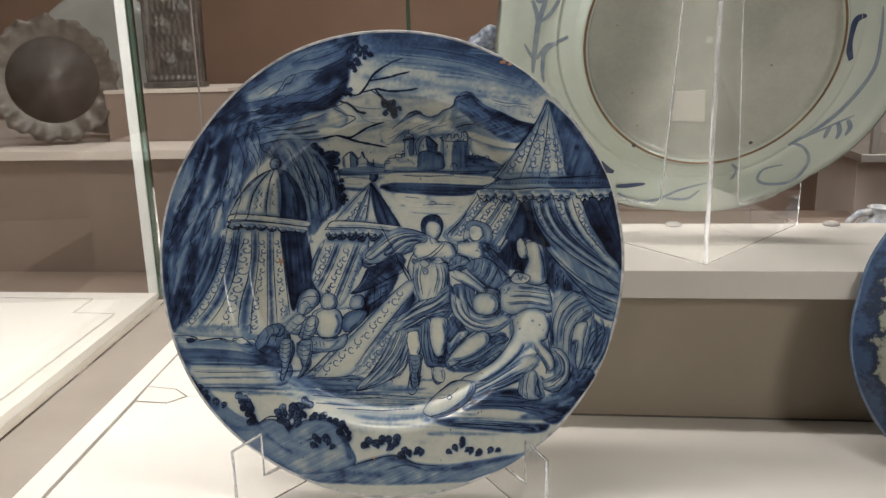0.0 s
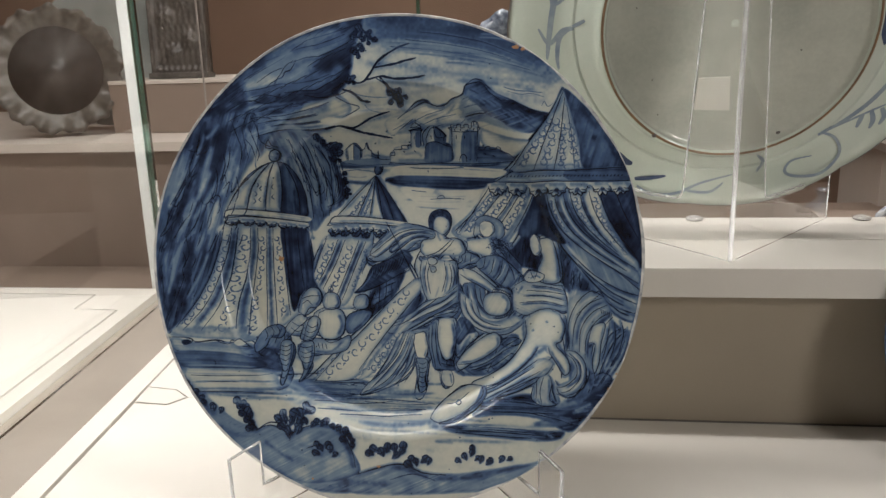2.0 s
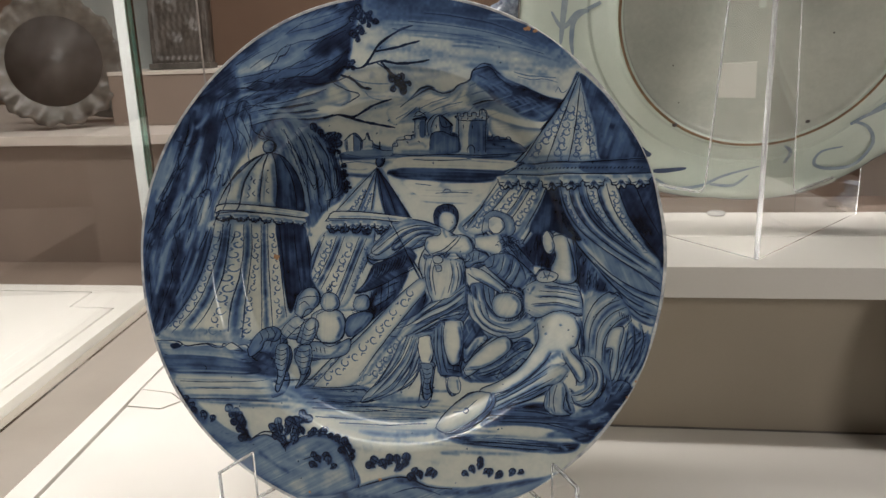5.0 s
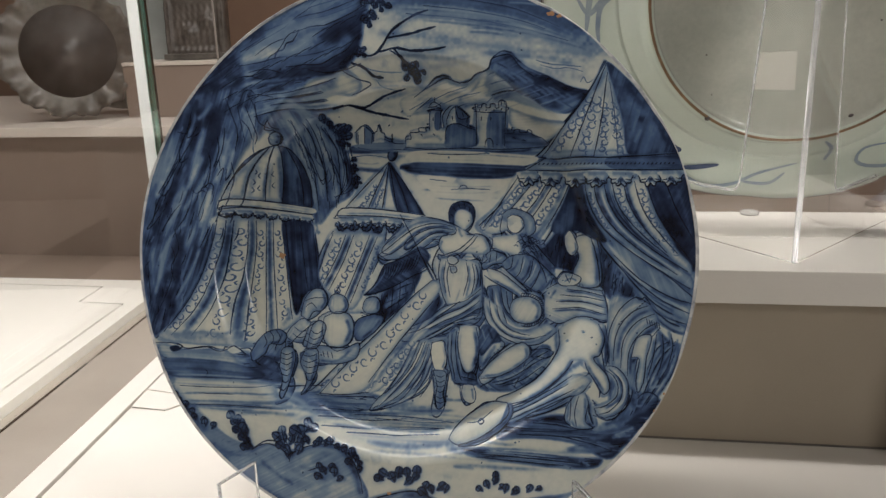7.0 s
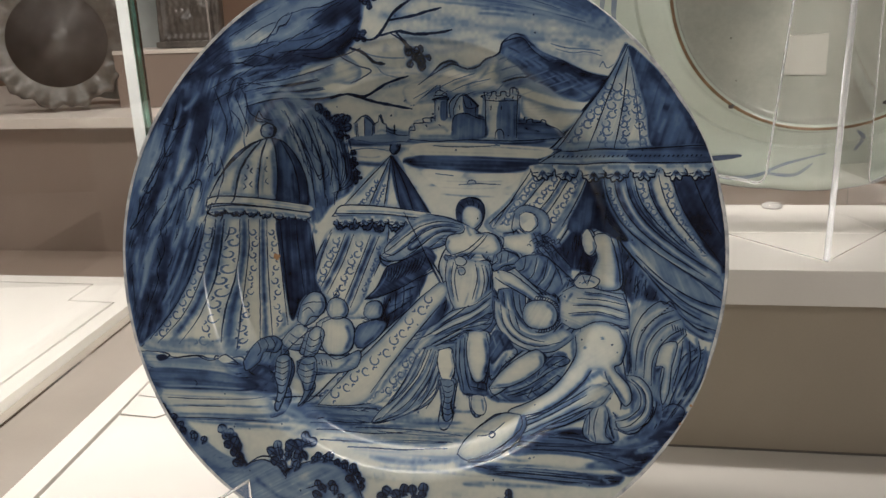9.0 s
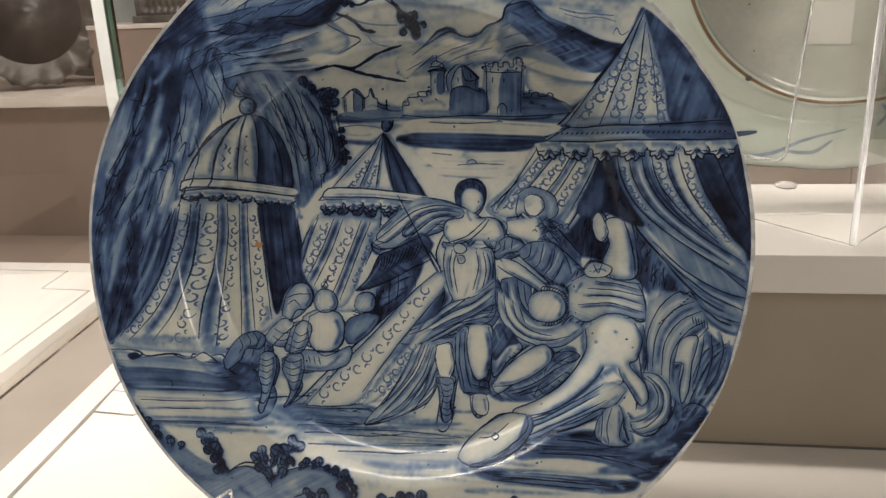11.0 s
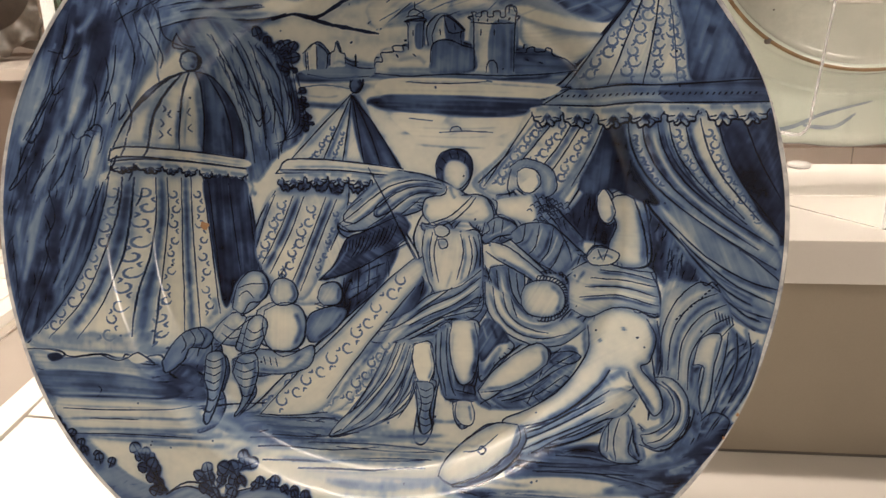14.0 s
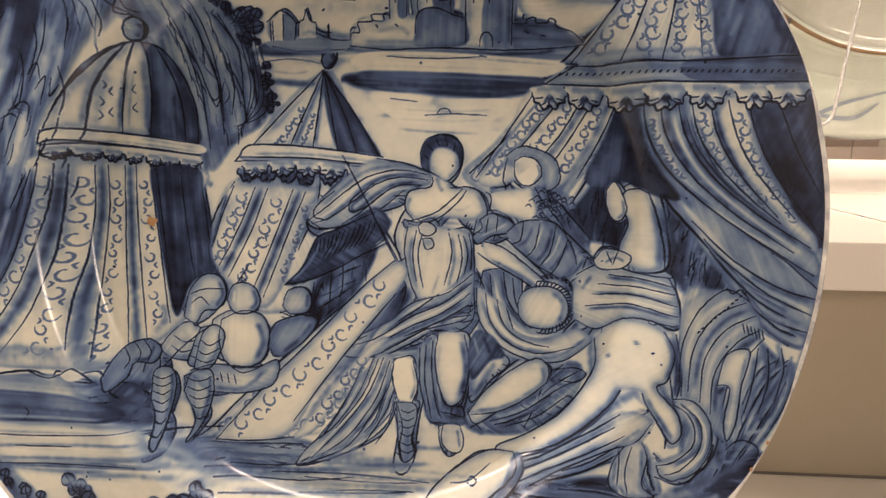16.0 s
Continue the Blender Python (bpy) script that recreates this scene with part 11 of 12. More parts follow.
# thin blue bled out of the ink beside each line, then the ink itself crisper
ink = np.roll(blurred(((canvas - 0.62) / 0.2).clip(0, 1), 9), (-5, 5), (0, 1))
canvas += 0.5 * ink * (1 - canvas) * (0.8 + 0.5 * CLOUD)
canvas += 0.9 * (canvas - blurred(canvas, 1))
canvas = canvas.clip(0, 1)
canvas += 0.045 * BRISTLE + 0.04 * CLOUD + 0.03 * canvas * (1 - canvas) + 0.6 * (canvas - 0.33) * canvas * (1 - canvas)
canvas = canvas.clip(0, 1)

CREAM_GLAZE, g_nt, g_b = material("painted_tin_glaze", 0.2)
g_at = g_nt.nodes.new("ShaderNodeAttribute")
g_at.attribute_name = "pigment"
g_n1, g_n2 = noise_node(g_nt, 420, 5, 0.7), noise_node(g_nt, 30, 4, 0.6)
g_m = g_nt.nodes.new("ShaderNodeMath")
g_m.operation = "MULTIPLY_ADD"
g_s = g_nt.nodes.new("ShaderNodeMath")
g_s.operation = "SUBTRACT"
g_s.inputs[1].default_value = 0.5
g_nt.links.new(g_n1.outputs[0], g_s.inputs[0])
g_nt.links.new(g_s.outputs[0], g_m.inputs[0])
g_m.inputs[1].default_value = 0.07
g_nt.links.new(g_at.outputs["Fac"], g_m.inputs[2])
g_rp = ramp_node(g_nt, [(0.0, (0.575, 0.58, 0.490)), (0.14, (0.438, 0.462, 0.425)), (0.34, (0.172, 0.240, 0.313)), (0.58, (0.063, 0.110, 0.208)), (0.78, (0.022, 0.034, 0.074)), (0.95, (0.009, 0.011, 0.021))], g_m.outputs[0])
g_nt.links.new(g_rp.outputs[0], g_b.inputs["Base Color"])
relief(g_nt, g_b, g_n2.outputs[0], 0.10, 0.0006)
GLAZE_BACK = mottled("glaze_back", (0.55, 0.55, 0.50), (0.62, 0.62, 0.56), 20, 0.2)
# worn rim; its pale end also paints in the white highlight of the edge
WORN_LIT_RIM = mottled("worn_lit_rim", (0.16, 0.18, 0.23), (0.70, 0.70, 0.66), 90, 0.18)


def painted_face(n, canvas):
    """The front of the dish: a fine net over the disc, each knot taking its pigment from the canvas."""
    u = np.linspace(-1, 1, n)
    U, V = np.meshgrid(u, u)
    X, Y = U * np.sqrt(1 - V * V / 2), V * np.sqrt(1 - U * U / 2)
    rr = np.hypot(X, Y)
    edge = 1 + 0.0025 * np.sin(7 * np.arctan2(Y, X)) * np.clip((rr - 0.8) / 0.2, 0, 1)
    Z = plate_height(rr) + 0.002 * np.sin(9 * X + 3) * np.cos(8 * Y)
    m = canvas.shape[0]
    gx, gy = np.clip((X + 1) / 2 * (m - 1), 0, m - 1.001), np.clip((Y + 1) / 2 * (m - 1), 0, m - 1.001)
    ix, iy = gx.astype(int), gy.astype(int)
    fx, fy = gx - ix, gy - iy
    tone = (canvas[iy, ix] * (1 - fx) + canvas[iy, ix + 1] * fx) * (1 - fy) + (canvas[iy + 1, ix] * (1 - fx) + canvas[iy + 1, ix + 1] * fx) * fy
    me = bpy.data.meshes.new("painted_face")
    me.vertices.add(n * n)
    me.vertices.foreach_set("co", (np.stack([X * edge, Y * edge, Z], -1) * R).astype(np.float32).ravel())
    k = (np.arange(n - 1)[:, None] * n + np.arange(n - 1)[None]).ravel()
    quads = np.stack([k, k + 1, k + n + 1, k + n], 1)
    me.loops.add(quads.size)
    me.loops.foreach_set("vertex_index", quads.ravel().astype(np.int32))
    me.polygons.add(len(quads))
    me.polygons.foreach_set("loop_start", np.arange(0, quads.size, 4, dtype=np.int32))
    me.update(calc_edges=True)
    me.polygons.foreach_set("use_smooth", np.ones(len(quads), bool))
    me.attributes.new("pigment", "FLOAT", "POINT").data.foreach_set("value", tone.astype(np.float32).ravel())
    me.materials.append(CREAM_GLAZE)
    return new("painted_face", me)


charger = thing("charger", PLATE_POSE, "large round tin-glazed charger painted with tents and a landscape in blue", "plate")
face = painted_face(NET, canvas)
face.parent = charger
tagged(face, "cream glaze painted in cobalt blue with tents, rocks and a castle")


def rim_wave(a, f):
    return (1 + 0.0025 * math.sin(7 * a), 0.0)


part("rim_edge", lathe([(r * R, z * R) for r, z in ((0.992, 0.0006), (1.0006, 0.002), (1.004, -0.003), (1.004, -0.012), (0.999, -0.018))], 240, rim_wave, False), WORN_LIT_RIM, charger, "worn dark rim with glaze flakes, paled for its highlight")
part("body", lathe([(r * R, z * R) for r, z in ((1.0, -0.016), (0.75, -0.032), (0.70, -0.06), (0.62, -0.15), (0.55, -0.155), (0.55, -0.172), (0.52, -0.172), (0.51, -0.15), (0.05, -0.15))], 160, None, False), GLAZE_BACK, charger, "plain glazed back with a foot ring", True)
CHIP_CLAY = mottled("bare_clay_chip", (0.30, 0.15, 0.07), (0.42, 0.24, 0.12), 300, 0.8)
for n, (x, y, size) in enumerate(((-0.494, -0.008, 0.013), (-0.03, -0.835, 0.007), (0.47, 0.868, 0.011), (0.50, 0.860, 0.008), (0.908, -0.415, 0.0045), (0.878, -0.475, 0.004), (-0.30, -0.90, 0.005))):
    chip = bmesh.new()
    rim = [(size * R * (1 + 0.35 * math.sin(3 * k + n) * math.cos(2 * k)) * math.cos(k * math.pi / 6), size * R * (0.8 + 0.3 * math.cos(5 * k + n)) * math.sin(k * math.pi / 6)) for k in range(12)]
    z = float(plate_height(np.hypot(x, y))) * R + 0.0006
    chip.faces.new([chip.verts.new((x * R + u, y * R + v, z)) for u, v in rim])
    geo = bmesh.ops.extrude_face_region(chip, geom=chip.faces[:])
    bmesh.ops.translate(chip, verts=[v for v in geo["geom"] if isinstance(v, bmesh.types.BMVert)], vec=(0, 0, -0.0012))
    bmesh.ops.recalc_face_normals(chip, faces=chip.faces[:])
    part("glaze_chip", chip, CHIP_CLAY, charger, "brown chip in the glaze")

# ---- acrylic easels ----
def wing_shape(foot, lip, notch, foot_h, hook_h, strip0, strip1, high):
    """Outline of one wing in its own plane: a tall tapering strip at the fold, a foot and a hook at its end."""
    pts = [(0.004, 0.0), (foot, 0.0), (foot, hook_h)]
    pts += [(foot - lip, hook_h + 0.004), (foot - lip, foot_h), (foot - lip - notch, foot_h)]
    for k in range(6):
        a = math.pi / 2 * k / 5
        pts.append((strip0 + 0.012 * (1 - math.sin(a)), foot_h + 0.012 * (1 - math.cos(a))))
    return pts + [(strip1, high), (0.004, high)]


def easel(name, base, spread, direction, shape, thick, label, lean=0.0):
    """Two wings folded from one clear sheet; direction is the way the wings open, in degrees."""
    ob = thing(name, pose(*base, 0, 0, direction), label, "plate stand")
    c, q = math.cos(radians(spread)), math.sin(radians(spread))
    bm = bmesh.new()
    fold = [[bm.verts.new((d + lean * z, 0.0, z)) for z in (0.0, shape[-1][1])] for d in (0.0, -thick / q)]
    for side in (-1, 1):
        off = Vector((-q, side * c, 0)) * thick
        inner = [Vector((u * c + lean * z, side * u * q, z)) for u, z in shape[1:-1]]
        sheets = [[bm.verts.new(p + off * k) for p in inner] for k in (0, 1)]
        loops = [[fold[k][0]] + sheets[k] + [fold[k][1]] for k in (0, 1)]
        for loop in loops:
            bm.faces.new(loop)
        for k in range(len(loops[0]) - 1):
            bm.faces.new((loops[0][k], loops[0][k + 1], loops[1][k + 1], loops[1][k]))
    bmesh.ops.recalc_face_normals(bm, faces=bm.faces)
    sheet = part("folded_sheet", bm, ACRYLIC, ob)
    sheet.visible_shadow = False
    # milky bars added to show bright glints along the edges and the fold
    for side in (-1, 1):
        off = Vector((-q, side * c, 0)) * thick
        rim = [Vector((u * c + lean * z, side * u * q, z)) + off * 0.5 for u, z in shape[1:-1]]
        e = part("edge_glint", tube(rim, thick * 0.36, 6), MILKY, ob, "milky bar for the light along the edge", True)
        e.visible_shadow = False
    spine = part("fold", tube([(lean * z - thick * 0.8, 0, z) for z in (0.001, shape[-1][1] * 0.5, shape[-1][1])], thick * 0.62, 14), MILKY, ob, "milky bar for the light in the fold", True)
    spine.visible_shadow = False
    return ob


easel("plate_stand", (0.008, 0.1270, 0.0005), 34, -90, wing_shape(0.262, 0.034, 0.006, 0.030, 0.070, 0.07, 0.03, 0.26), 0.004, "clear acrylic easel with two hooked feet on white floor")
easel("plate_stand", (0.3330, 0.1350, 0.1955), 38, 90, wing_shape(0.252, 0.018, 0.02, 0.055, 0.060, 0.066, 0.034, 0.42), 0.004, "clear folded acrylic easel on the cream shelf", -0.02)

# ---- pale dish seen from behind ----
CELADON = mottled("celadon_glaze", (0.53, 0.605, 0.53), (0.64, 0.69, 0.61), 9, 0.12, 300, 0.00015)
# greyer tone puts the dimness of the recessed centre into its glaze
SHADED_CENTRE = mottled("shaded_centre_glaze", (0.36, 0.375, 0.325), (0.58, 0.59, 0.515), 11, 0.10, 200, 0.0002)
BROWN_FOOT = mottled("bare_clay_ring", (0.10, 0.06, 0.035), (0.30, 0.18, 0.09), 45, 0.7)
BRUSH_BLUE = mottled("washed_blue", (0.19, 0.25, 0.34), (0.36, 0.42, 0.45), 60, 0.15)
BRUSH_DARK = mottled("dark_blue", (0.03, 0.05, 0.11), (0.08, 0.11, 0.19), 80, 0.15)
DARK_RIM = mottled("dark_rim", (0.06, 0.05, 0.05), (0.12, 0.10, 0.09), 80, 0.3)

# height above the rim plane of the back, by radius
BACK = ((0.236, 0.000), (0.215, 0.004), (0.185, 0.010), (0.1725, 0.0126), (0.1708, 0.0146), (0.1690, 0.0152), (0.1672, 0.0140), (0.1660, 0.0160), (0.152, 0.0225), (0.1465, 0.0325), (0.1435, 0.0405), (0.1405, 0.0425), (0.1370, 0.0405), (0.1345, 0.0330), (0.1200, 0.0300), (0.0600, 0.0285), (0.004, 0.0280))


def back_height(r):
    return float(np.interp(r, [p[0] for p in BACK][::-1], [p[1] for p in BACK][::-1]))


def lobed(a, f):
    k = max(0.0, (f - 0.7) / 0.3)
    return (1 + k * (0.018 * abs(math.sin(4 * a + 0.4)) ** 0.7 + 0.040 * math.cos(2 * a) - 0.038), 0.0)


dish = thing("dish", Matrix(), "large pale green dish with lobed rim seen from its back", "plate")
part("body", lathe([(0.233, -0.004), (0.2365, -0.002), *BACK], 220, lobed), CELADON, dish, "pale green glaze", True)
part("centre", lathe([(0.1366, 0.0406), (0.1350, 0.0345), (0.1320, 0.0334), (0.1200, 0.0306), (0.0600, 0.0291), (0.004, 0.0286)], 160, None, False), SHADED_CENTRE, dish, "glaze inside the foot ring, greyed for its dim recess", True)
part("rim_edge", lathe([(0.2345, -0.0042), (0.2374, -0.0028), (0.2374, -0.0012), (0.2350, 0.0006)], 220, lobed, False), DARK_RIM, dish, "dark rim line")
part("foot_ring", lathe([(0.1416, 0.0424), (0.1407, 0.0432), (0.1396, 0.0431), (0.1388, 0.0424)], 200, None, False), BROWN_FOOT, dish, "bare brown clay foot ring")
DISH_UP = pose(0.3390, 0.2280, 0.4415, 101.5, 0, 2.0)
dish.matrix_world = DISH_UP


def brush(points, width, mat, name, thick=0.0004):
    """A brush stroke laid on the back of the dish, along points of its plane, thin at both ends."""
    bm = bmesh.new()
    pts = []
    for i in range(len(points) - 1):
        p0, p1, p2, p3 = (Vector(points[min(max(j, 0), len(points) - 1)]) for j in (i - 1, i, i + 1, i + 2))
        for k in range(8):
            t = k / 8
            pts.append(0.5 * (2 * p1 + (p2 - p0) * t + (2 * p0 - 5 * p1 + 4 * p2 - p3) * t * t + (3 * p1 - p0 - 3 * p2 + p3) * t ** 3))
    pts.append(Vector(points[-1]))
    rows = []
    for i, p in enumerate(pts):
        d = (pts[min(i + 1, len(pts) - 1)] - pts[max(i - 1, 0)]).normalized()
        f = i / (len(pts) - 1)
        w = width * (0.25 + 0.75 * math.sin(math.pi * min(1, 0.12 + f * 0.88)) ** 0.6) / 2
        row = []
        for s in (-1, 0, 1):
            q = p + Vector((-d.y, d.x)) * w * s
            row.append(bm.verts.new((q.x, q.y, back_height(q.length) + thick)))
        rows.append(row)
    for a, b in zip(rows, rows[1:]):
        for k in range(2):
            bm.faces.new((a[k], a[k + 1], b[k + 1], b[k]))
    return part(name, bm, mat, dish, smooth=True)


# painted stems, leaves and scrolls on the back, in millimetres from its centre
def mm(*pts):
    return [(x / 1000, y / 1000) for x, y in pts]


brush(mm((-182, 45), (-190, 20), (-194, -11), (-196, -38)), 0.0065, BRUSH_BLUE, "stem")
brush(mm((-157, 6), (-181, -11), (-185, -33), (-183, -49)), 0.005, BRUSH_BLUE, "stem")
brush(mm((-197, 45), (-192, 29), (-191, 14)), 0.005, BRUSH_BLUE, "stem")
brush(mm((-167, 46), (-176, 32), (-187, 21)), 0.0045, BRUSH_BLUE, "stem")
brush(mm((-92, -182), (-77, -181), (-57, -178)), 0.006, BRUSH_DARK, "leaf")
brush(mm((-113, -149), (-104, -159), (-96, -162)), 0.008, BRUSH_DARK, "leaf")
brush(mm((-89, -192), (-69, -203), (-41, -201), (-14, -187), (21, -176)), 0.0042, BRUSH_BLUE, "scroll")
brush(mm((-29, -198), (-4, -200), (11, -187)), 0.004, BRUSH_BLUE, "scroll")
brush(mm((43, -173), (47, -159), (38, -149)), 0.004, BRUSH_BLUE, "scroll")
brush(mm((108, -126), (127, -135), (136, -155), (121, -179), (93, -182), (78, -175), (83, -161), (105, -156)), 0.0042, BRUSH_BLUE, "scroll")
brush(mm((106, -129), (140, -109), (167, -83), (191, -43), (192, -4), (188, 28)), 0.0055, BRUSH_BLUE, "branch")
brush(mm((160, -29), (153, -8), (157, 15), (170, 19)), 0.009, BRUSH_DARK, "leaf")
brush(mm((115, -125), (158, -106), (180, -97)), 0.0026, BRUSH_BLUE, "stem")
brush(mm((153, -108), (151, -115), (149, -124)), 0.006, BRUSH_BLUE, "leaf")
brush(mm((162, -105), (166, -116), (164, -126)), 0.006, BRUSH_BLUE, "leaf")
brush(mm((173, -102), (178, -112), (174, -122)), 0.006, BRUSH_BLUE, "leaf")
for n in range(7):
    a = 1.25 + n * 0.33
    brush(mm(*((r * math.cos(a + 0.07 * math.sin(r)), r * math.sin(a + 0.07 * math.sin(r))) for r in (168, 180, 195, 206))), 0.005, BRUSH_BLUE, "leaf")
# thin pale slab added to show a rectangular reflection in the glaze
PALE_REFLECTION = mottled("pale_reflection", (0.60, 0.59, 0.53), (0.66, 0.65, 0.58), 60, 0.3)
part("reflection_patch", prism([(-0.0355, -0.0920), (0.0030, -0.0935), (0.0005, -0.0560), (-0.0330, -0.0570)], 0.0302, 0.0318, 0.0004), PALE_REFLECTION, dish, "pale patch for a reflection in the glaze")
for x, y, r in ((-79, -117, 3), (57, -120, 3), (-104, 19, 1), (-83, -58, 1), (-75, -97, 1), (70, -30, 1.2), (20, 40, 1.0)):
    bm = bmesh.new()
    bmesh.ops.create_uvsphere(bm, u_segments=10, v_segments=6, radius=r / 1000, matrix=Matrix.Translation((x / 1000, y / 1000, back_height(math.hypot(x, y) / 1000) + 0.0005)) @ Matrix.Diagonal((1, 0.85, 0.3, 1)))
    part("spur_mark" if r > 2 else "speck", bm, DARK_RIM, dish, smooth=True)

# ---- blue bowl-like plate at the end of the floor ----
def leaf_plate(m, radius, label):
    ob = thing("plate", m, label, "plate")
    prof = [(1.0, 0.0), (1.01, -0.01), (0.98, -0.03), (0.6, -0.20), (0.0 + 0.02, -0.21)]
    part("body", lathe([(r * radius, z * radius) for r, z in prof], 120, lobed), SLATE_BLUE, ob, "slate blue glaze", True)
    part("face", lathe([(r * radius, z * radius) for r, z in ((0.995, 0.003), (0.86, -0.03), (0.66, -0.14), (0.02, -0.16))], 120, lobed), BLUE_FACE, ob, "blue flange, painted shadow band and pale centre with dark leaves", True)
    return ob


def radial_blue(name, stops, scale):
    m, nt, b = material(name, 0.14)
    tc, ln, n = nt.nodes.new("ShaderNodeTexCoord"), nt.nodes.new("ShaderNodeVectorMath"), noise_node(nt, scale, 6, 0.65)
    ln.operation = "LENGTH"
    nt.links.new(tc.outputs["Object"], ln.inputs[0])
    ma = nt.nodes.new("ShaderNodeMath")
    ma.operation = "MULTIPLY_ADD"
    nt.links.new(n.outputs[0], ma.inputs[0])
    ma.inputs[1].default_value = 0.07
    nt.links.new(ln.outputs["Value"], ma.inputs[2])
    rp = ramp_node(nt, stops, ma.outputs[0])
    nt.links.new(rp.outputs[0], b.inputs["Base Color"])
    return m


SLATE_BLUE = mottled("slate_blue_glaze", (0.05, 0.085, 0.16), (0.16, 0.22, 0.33), 45, 0.15)
# the dark middle stops colour in a shadow band inside the flange
BLUE_FACE = radial_blue("leaf_painted_face", [(0.15, (0.40, 0.40, 0.34)), (0.214, (0.36, 0.37, 0.32)), (0.219, (0.03, 0.045, 0.08)), (0.228, (0.035, 0.055, 0.11)), (0.236, (0.07, 0.12, 0.23))], 60)
LEAF_INK = mottled("dark_leaf_blue", (0.02, 0.027, 0.045), (0.09, 0.11, 0.13), 70, 0.15)
HILL_BLUE = mottled("dark_hill_blue", (0.025, 0.04, 0.08), (0.08, 0.11, 0.17), 40, 0.15)
blue_plate = leaf_plate(Matrix.LocRotScale((0.668, 0.005, 0.150), Euler((radians(74), 0, radians(-24))), (1, 1, 1)), 0.205, "blue glazed plate with dark leaf painting on the white floor")



def face_stroke(name, root, angle, length, width, mat):
    """A leaf-shaped brush mark lying on the face of the plate."""
    bm = bmesh.new()
    rows = []
    for k in range(9):
        f = k / 8
        half = width * math.sin(math.pi * min(1.0, 0.06 + 0.94 * f)) ** 0.8 * (0.85 + 0.15 * math.sin(k * 2.6)) / 2
        bend = 0.18 * length * f * f
        row = []
        for side in (-1, 0, 1):
            u, v = f * length, side * half + bend
            x, y = root[0] + u * math.cos(angle) - v * math.sin(angle), root[1] + u * math.sin(angle) + v * math.cos(angle)
            z = float(np.interp(math.hypot(x, y) / 0.205, (0.02, 0.66, 0.86, 0.995), (-0.16, -0.14, -0.03, 0.003))) * 0.205
            row.append(bm.verts.new((x, y, z + 0.0009)))
        rows.append(row)
    for a, b in zip(rows, rows[1:]):
        for k in (0, 1):
            bm.faces.new((a[k], a[k + 1], b[k + 1], b[k]))
    bmesh.ops.recalc_face_normals(bm, faces=bm.faces)
    return part(name, bm, mat, blue_plate, smooth=True)


for k in range(11):
    face_stroke("leaf", (-0.105, 0.040), 0.5 + k * 0.56, 0.030 + 0.012 * ((k * 5) % 4) / 3, 0.013, LEAF_INK)
for k in range(7):
    face_stroke("stem_leaf", (-0.110 + 0.012 * k, 0.028), -1.75 + 0.09 * k, 0.050 + 0.008 * (k % 3), 0.009, LEAF_INK)
for k in range(5):
    face_stroke("hill_stroke", (-0.155 + 0.022 * k, -0.048 - 0.012 * k), -0.55 - 0.08 * k, 0.085, 0.034, HILL_BLUE)

# ---- things behind the showcase ----
cabinet = thing("rear_riser", Matrix(), "brown display riser with a pale ledge behind the glass", "riser", kind="structure")
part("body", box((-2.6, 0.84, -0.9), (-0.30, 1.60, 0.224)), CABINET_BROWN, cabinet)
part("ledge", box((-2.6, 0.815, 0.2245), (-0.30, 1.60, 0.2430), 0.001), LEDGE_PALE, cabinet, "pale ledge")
part("plinth_front", box((-2.6, 0.66, -0.9), (-0.30, 0.835, -0.02)), CABINET_BROWN, cabinet)
block = thing("display_block", pose(-0.66, 1.05, 0.2435), "brown display block with a pale top on the riser", "plinth")
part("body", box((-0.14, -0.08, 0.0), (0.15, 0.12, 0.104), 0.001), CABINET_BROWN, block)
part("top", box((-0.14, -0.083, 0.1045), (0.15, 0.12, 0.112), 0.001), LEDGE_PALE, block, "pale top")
DARK_LUSTRE = mottled("dark_lustre_glaze", (0.02, 0.018, 0.018), (0.10, 0.09, 0.085), 16, 0.3, 200, 0.0006)
GREY_LUSTRE = mottled("grey_relief_glaze", (0.04, 0.035, 0.03), (0.13, 0.115, 0.10), 40, 0.3, 160, 0.0015)
PALE_PLATE = mottled("pale_grey_glaze", (0.24, 0.25, 0.24), (0.34, 0.35, 0.33), 12, 0.25)


def ruffled(a, f):
    k = max(0.0, (f - 0.72) / 0.28)
    return (1 + k * (0.030 * math.sin(13 * a) + 0.02 * math.sin(29 * a + 1)), 0.008 * k * math.sin(17 * a))


big = thing("charger", pose(-0.905, 0.955, 0.3810, 82, 0, 26), "dark scalloped charger with a grey ruffled rim on the ledge", "plate")
part("rim", lathe([(0.092, 0.006), (0.102, 0.011), (0.112, 0.012), (0.122, 0.020), (0.133, 0.021), (0.134, 0.016), (0.104, 0.003), (0.092, -0.003)], 150, ruffled, False), GREY_LUSTRE, big, "grey ruffled rim", True)
part("well", lathe([(0.093, 0.007), (0.085, 0.001), (0.07, -0.005), (0.04, -0.007), (0.003, -0.007)], 96), DARK_LUSTRE, big, "dark glossy well", True)
pale = thing("plate", pose(-0.855, 1.10, 0.4120, 80, 0, 8), "pale grey plate with smooth rim standing behind the dark charger", "plate")
part("body", lathe([(0.003, 0.0), (0.09, 0.0), (0.105, 0.008), (0.135, 0.014), (0.163, 0.020), (0.1645, 0.017), (0.11, 0.002), (0.07, -0.006), (0.003, -0.006)], 120, None, False), PALE_PLATE, pale, "", True)
CARVED = mottled("dark_carved_lustre", (0.035, 0.028, 0.024), (0.12, 0.10, 0.085), 24, 0.35, 180, 0.0012)


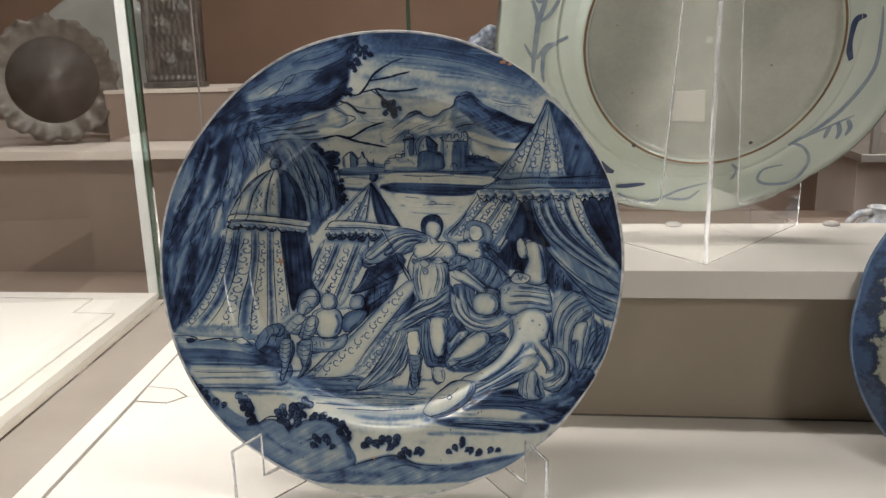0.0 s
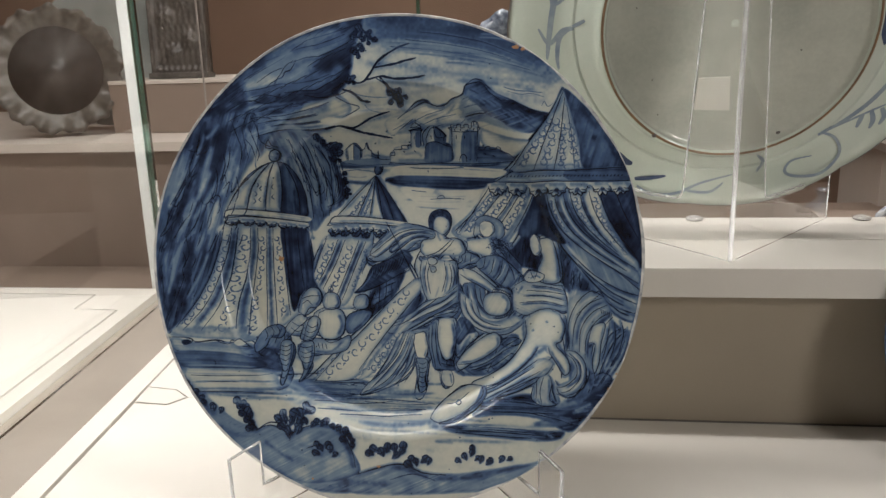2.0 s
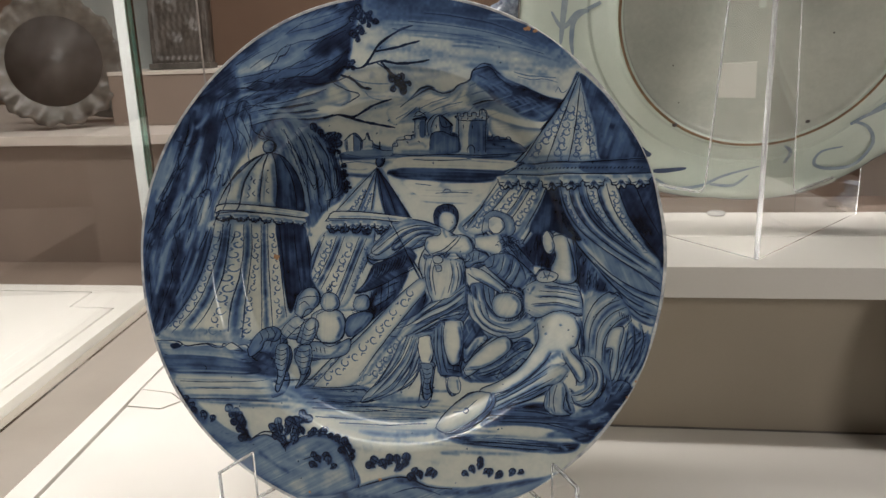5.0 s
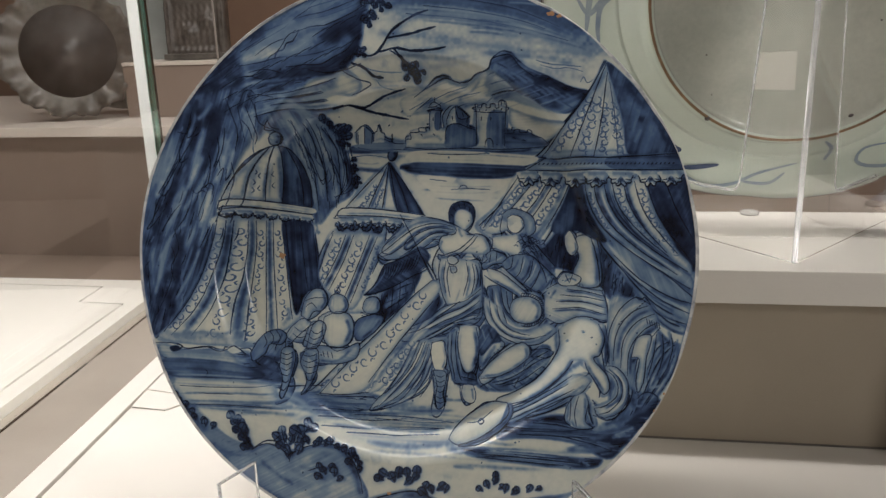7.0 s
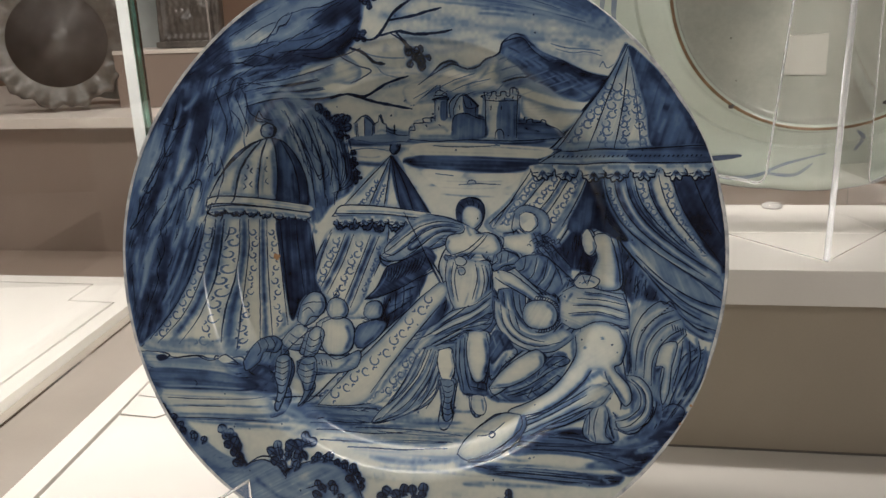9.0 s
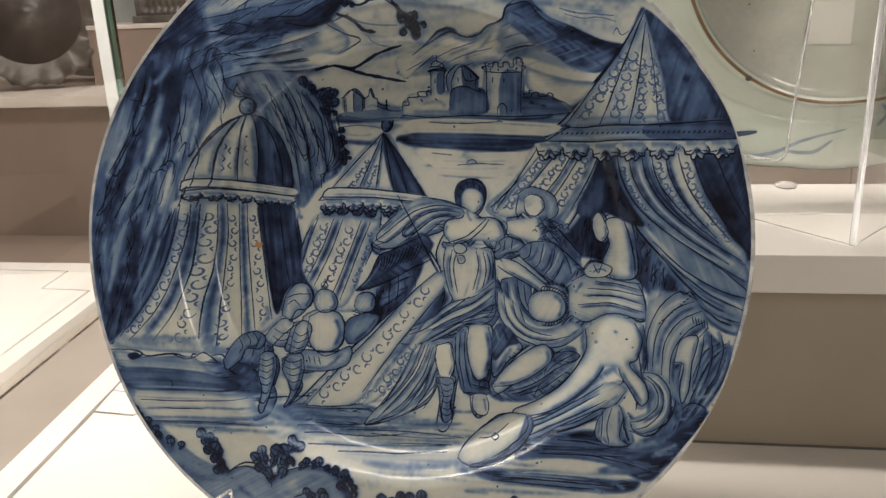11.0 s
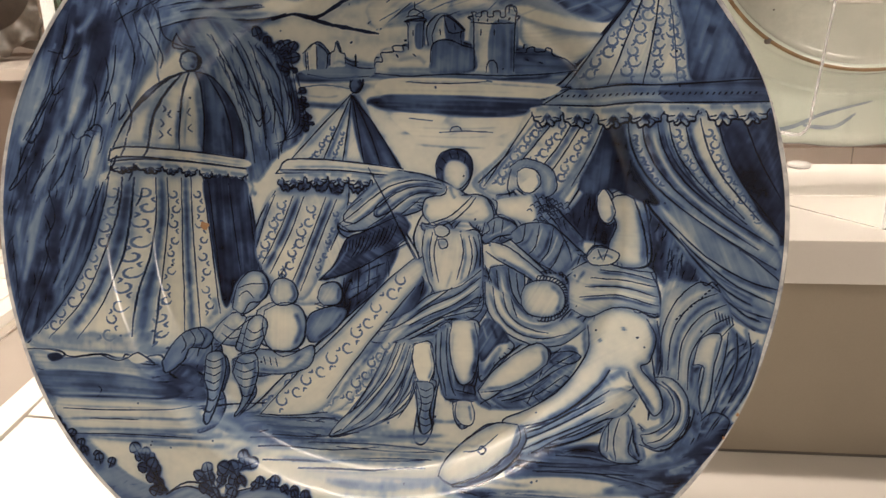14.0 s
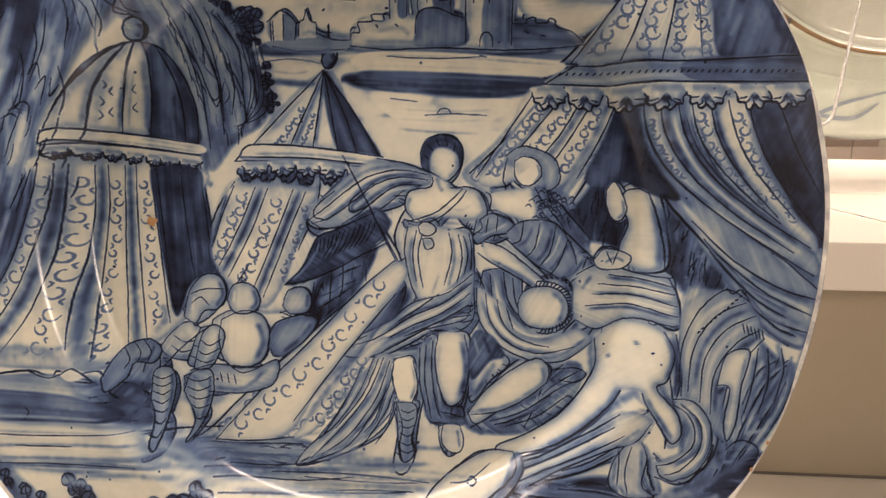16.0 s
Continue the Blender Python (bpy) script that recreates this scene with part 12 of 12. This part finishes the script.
def carved_panel(width, height, depth, bosses, turn):
    """A slab whose front is worked into leafy bosses inside a raised border."""
    bm = bmesh.new()
    nx, nz = 46, 60
    grid = []
    for k in range(nz + 1):
        row = []
        for i in range(nx + 1):
            u, v = i / nx, k / nz
            edge = min(u, 1 - u, v, 1 - v)
            lift = 0.006 if edge < 0.09 else 0.0
            for n, (cx, cz, r) in enumerate(bosses):
                q = math.hypot((u - cx) * width, (v - cz) * height) / r
                if q < 1:
                    lift = max(lift, 0.011 * math.cos(q * 1.57) * (0.75 + 0.25 * math.sin(9 * math.atan2(v - cz, u - cx) + n)))
            lift += 0.0016 * math.sin(61 * u + 3 * math.sin(17 * v)) * math.sin(47 * v + turn)
            row.append(bm.verts.new(((u - 0.5) * width, -lift, v * height)))
        grid.append(row)
    for a, b in zip(grid, grid[1:]):
        for i in range(nx):
            bm.faces.new((a[i], a[i + 1], b[i + 1], b[i]))
    back = [bm.verts.new((x * width, depth, z * height)) for x, z in ((-0.5, 0), (0.5, 0), (0.5, 1), (-0.5, 1))]
    bm.faces.new(back[::-1])
    rims = ([r[0] for r in grid], [r[-1] for r in grid], grid[0], grid[-1])
    for rim, (p, q) in zip(rims, ((0, 3), (1, 2), (0, 1), (3, 2))):
        bm.faces.new(rim + [back[q], back[p]])
    bmesh.ops.recalc_face_normals(bm, faces=bm.faces)
    return bm


# solid slab added where a carved relief is mirrored in the glass
tile = thing("mirrored_relief", pose(-0.655, 1.03, 0.3560, -4, 0, 4), "dark carved relief with leafy bosses on the display block, added for a reflection in the glass", "plaque")
part("body", carved_panel(0.125, 0.25, 0.03, ((0.30, 0.52, 0.024), (0.62, 0.66, 0.028), (0.40, 0.22, 0.020), (0.72, 0.32, 0.022), (0.34, 0.82, 0.026), (0.70, 0.90, 0.020)), 0.6), CARVED, tile, "", True)
part("foot", box((-0.066, -0.016, 0.0), (0.066, 0.034, 0.012), 0.002), GREY_LUSTRE, tile, "worn lighter foot")
GLASS_EDGE_DIM = mottled("dull_glass_edge", (0.22, 0.19, 0.17), (0.30, 0.26, 0.24), 40, 0.4)
w3 = thing("glass_edge", Matrix(), "dull brown-grey edge of an upright glass pane", "glass edge", kind="structure")
part("pane_edge", box((-0.5075, 0.7985, 0.2435), (-0.5050, 0.8015, 1.5)), GLASS_EDGE_DIM, w3)
pane("window_4", (-0.0835, 0.80), (0.55, 0.80), -0.02, 1.5, 0.008, "upright glass pane of the next showcase")
w4 = thing("glass_edge", Matrix(), "green edge of an upright glass pane", "glass edge", kind="structure")
part("green_edge", box((-0.0905, 0.796, -0.9), (-0.0845, 0.804, 1.5)), GLASS_EDGE, w4)
part("plinth", box((-0.10, 0.74, -0.9), (1.6, 1.5, -0.03)), CABINET_BROWN, w4)

# far side on the right: pale column, small case and a bowl on a ledge
far = thing("far_showcase", Matrix(), "metal framed glass showcase with pale inside on a pale pedestal", "showcase")
part("back", box((0.93, 1.70, 0.152), (1.75, 1.74, 1.4)), WALL_PALE, far, "pale inside")
part("base", box((0.935, 1.30, 0.130), (1.75, 1.74, 0.150), 0.002), METAL, far, "metal base rail")
part("frame_post", box((0.957, 1.30, 0.1505), (0.974, 1.317, 1.4), 0.001), METAL, far)
part("frame_post", box((0.988, 1.36, 0.1505), (0.997, 1.37, 1.4), 0.001), METAL, far)
part("pedestal", box((0.985, 1.45, -0.9), (1.085, 1.74, 0.1295), 0.002), WALL_PALE, far, "pale pedestal")
for x in (0.3313, 0.5321):
    dome = bmesh.new()
    bmesh.ops.create_uvsphere(dome, u_segments=20, v_segments=8, radius=0.011, matrix=Matrix.Translation((0, 0, 0.0005)) @ Matrix.Diagonal((1, 1, 0.34, 1)))
    tagged(mesh_object("bumper", dome, MILKY, True), "small clear domed bumper on the rear shelf edge", "bumper", "bumpers on the shelf").location = (x, 0.3270, 0.1965)
BLUE_WHITE = mottled("blue_and_white", (0.02, 0.05, 0.17), (0.80, 0.80, 0.76), 75, 0.15)
DENSE_BLUE = mottled("dense_blue_pattern", (0.012, 0.018, 0.045), (0.26, 0.29, 0.34), 130, 0.2)
stand = thing("pedestal", Matrix(), "brown pedestal behind the riser", "plinth", kind="structure")
part("body", box((0.56, 0.36, -0.9), (0.95, 0.62, 0.142), 0.001), CABINET_BROWN, stand)
ewer = thing("ewer", pose(0.630, 0.420, 0.1425), "small blue and white ewer with a flared mouth", "ewer")
part("body", lathe([(0.003, 0.0), (0.026, 0.0), (0.028, 0.004), (0.034, 0.016), (0.034, 0.028), (0.020, 0.040), (0.014, 0.046), (0.016, 0.056), (0.0175, 0.058), (0.015, 0.057), (0.011, 0.046), (0.003, 0.044)], 48, None, False), BLUE_WHITE, ewer, "", True)
part("handle", tube([(-0.012, -0.005, 0.052), (-0.030, -0.006, 0.050), (-0.044, -0.007, 0.038), (-0.046, -0.006, 0.024), (-0.034, -0.004, 0.014)], 0.0052, 10), BLUE_WHITE, ewer, "", True)
blue = thing("plate", pose(0.140, 0.318, 0.3330, 88, 0, 4), "blue speckled plate with scalloped edge standing on the rear shelf", "plate")
part("body", lathe([(0.003, 0.0), (0.09, 0.0), (0.11, 0.010), (0.134, 0.013), (0.134, 0.010), (0.11, 0.004), (0.09, -0.008), (0.003, -0.008)], 90, ruffled, False), DENSE_BLUE, blue, "", True)
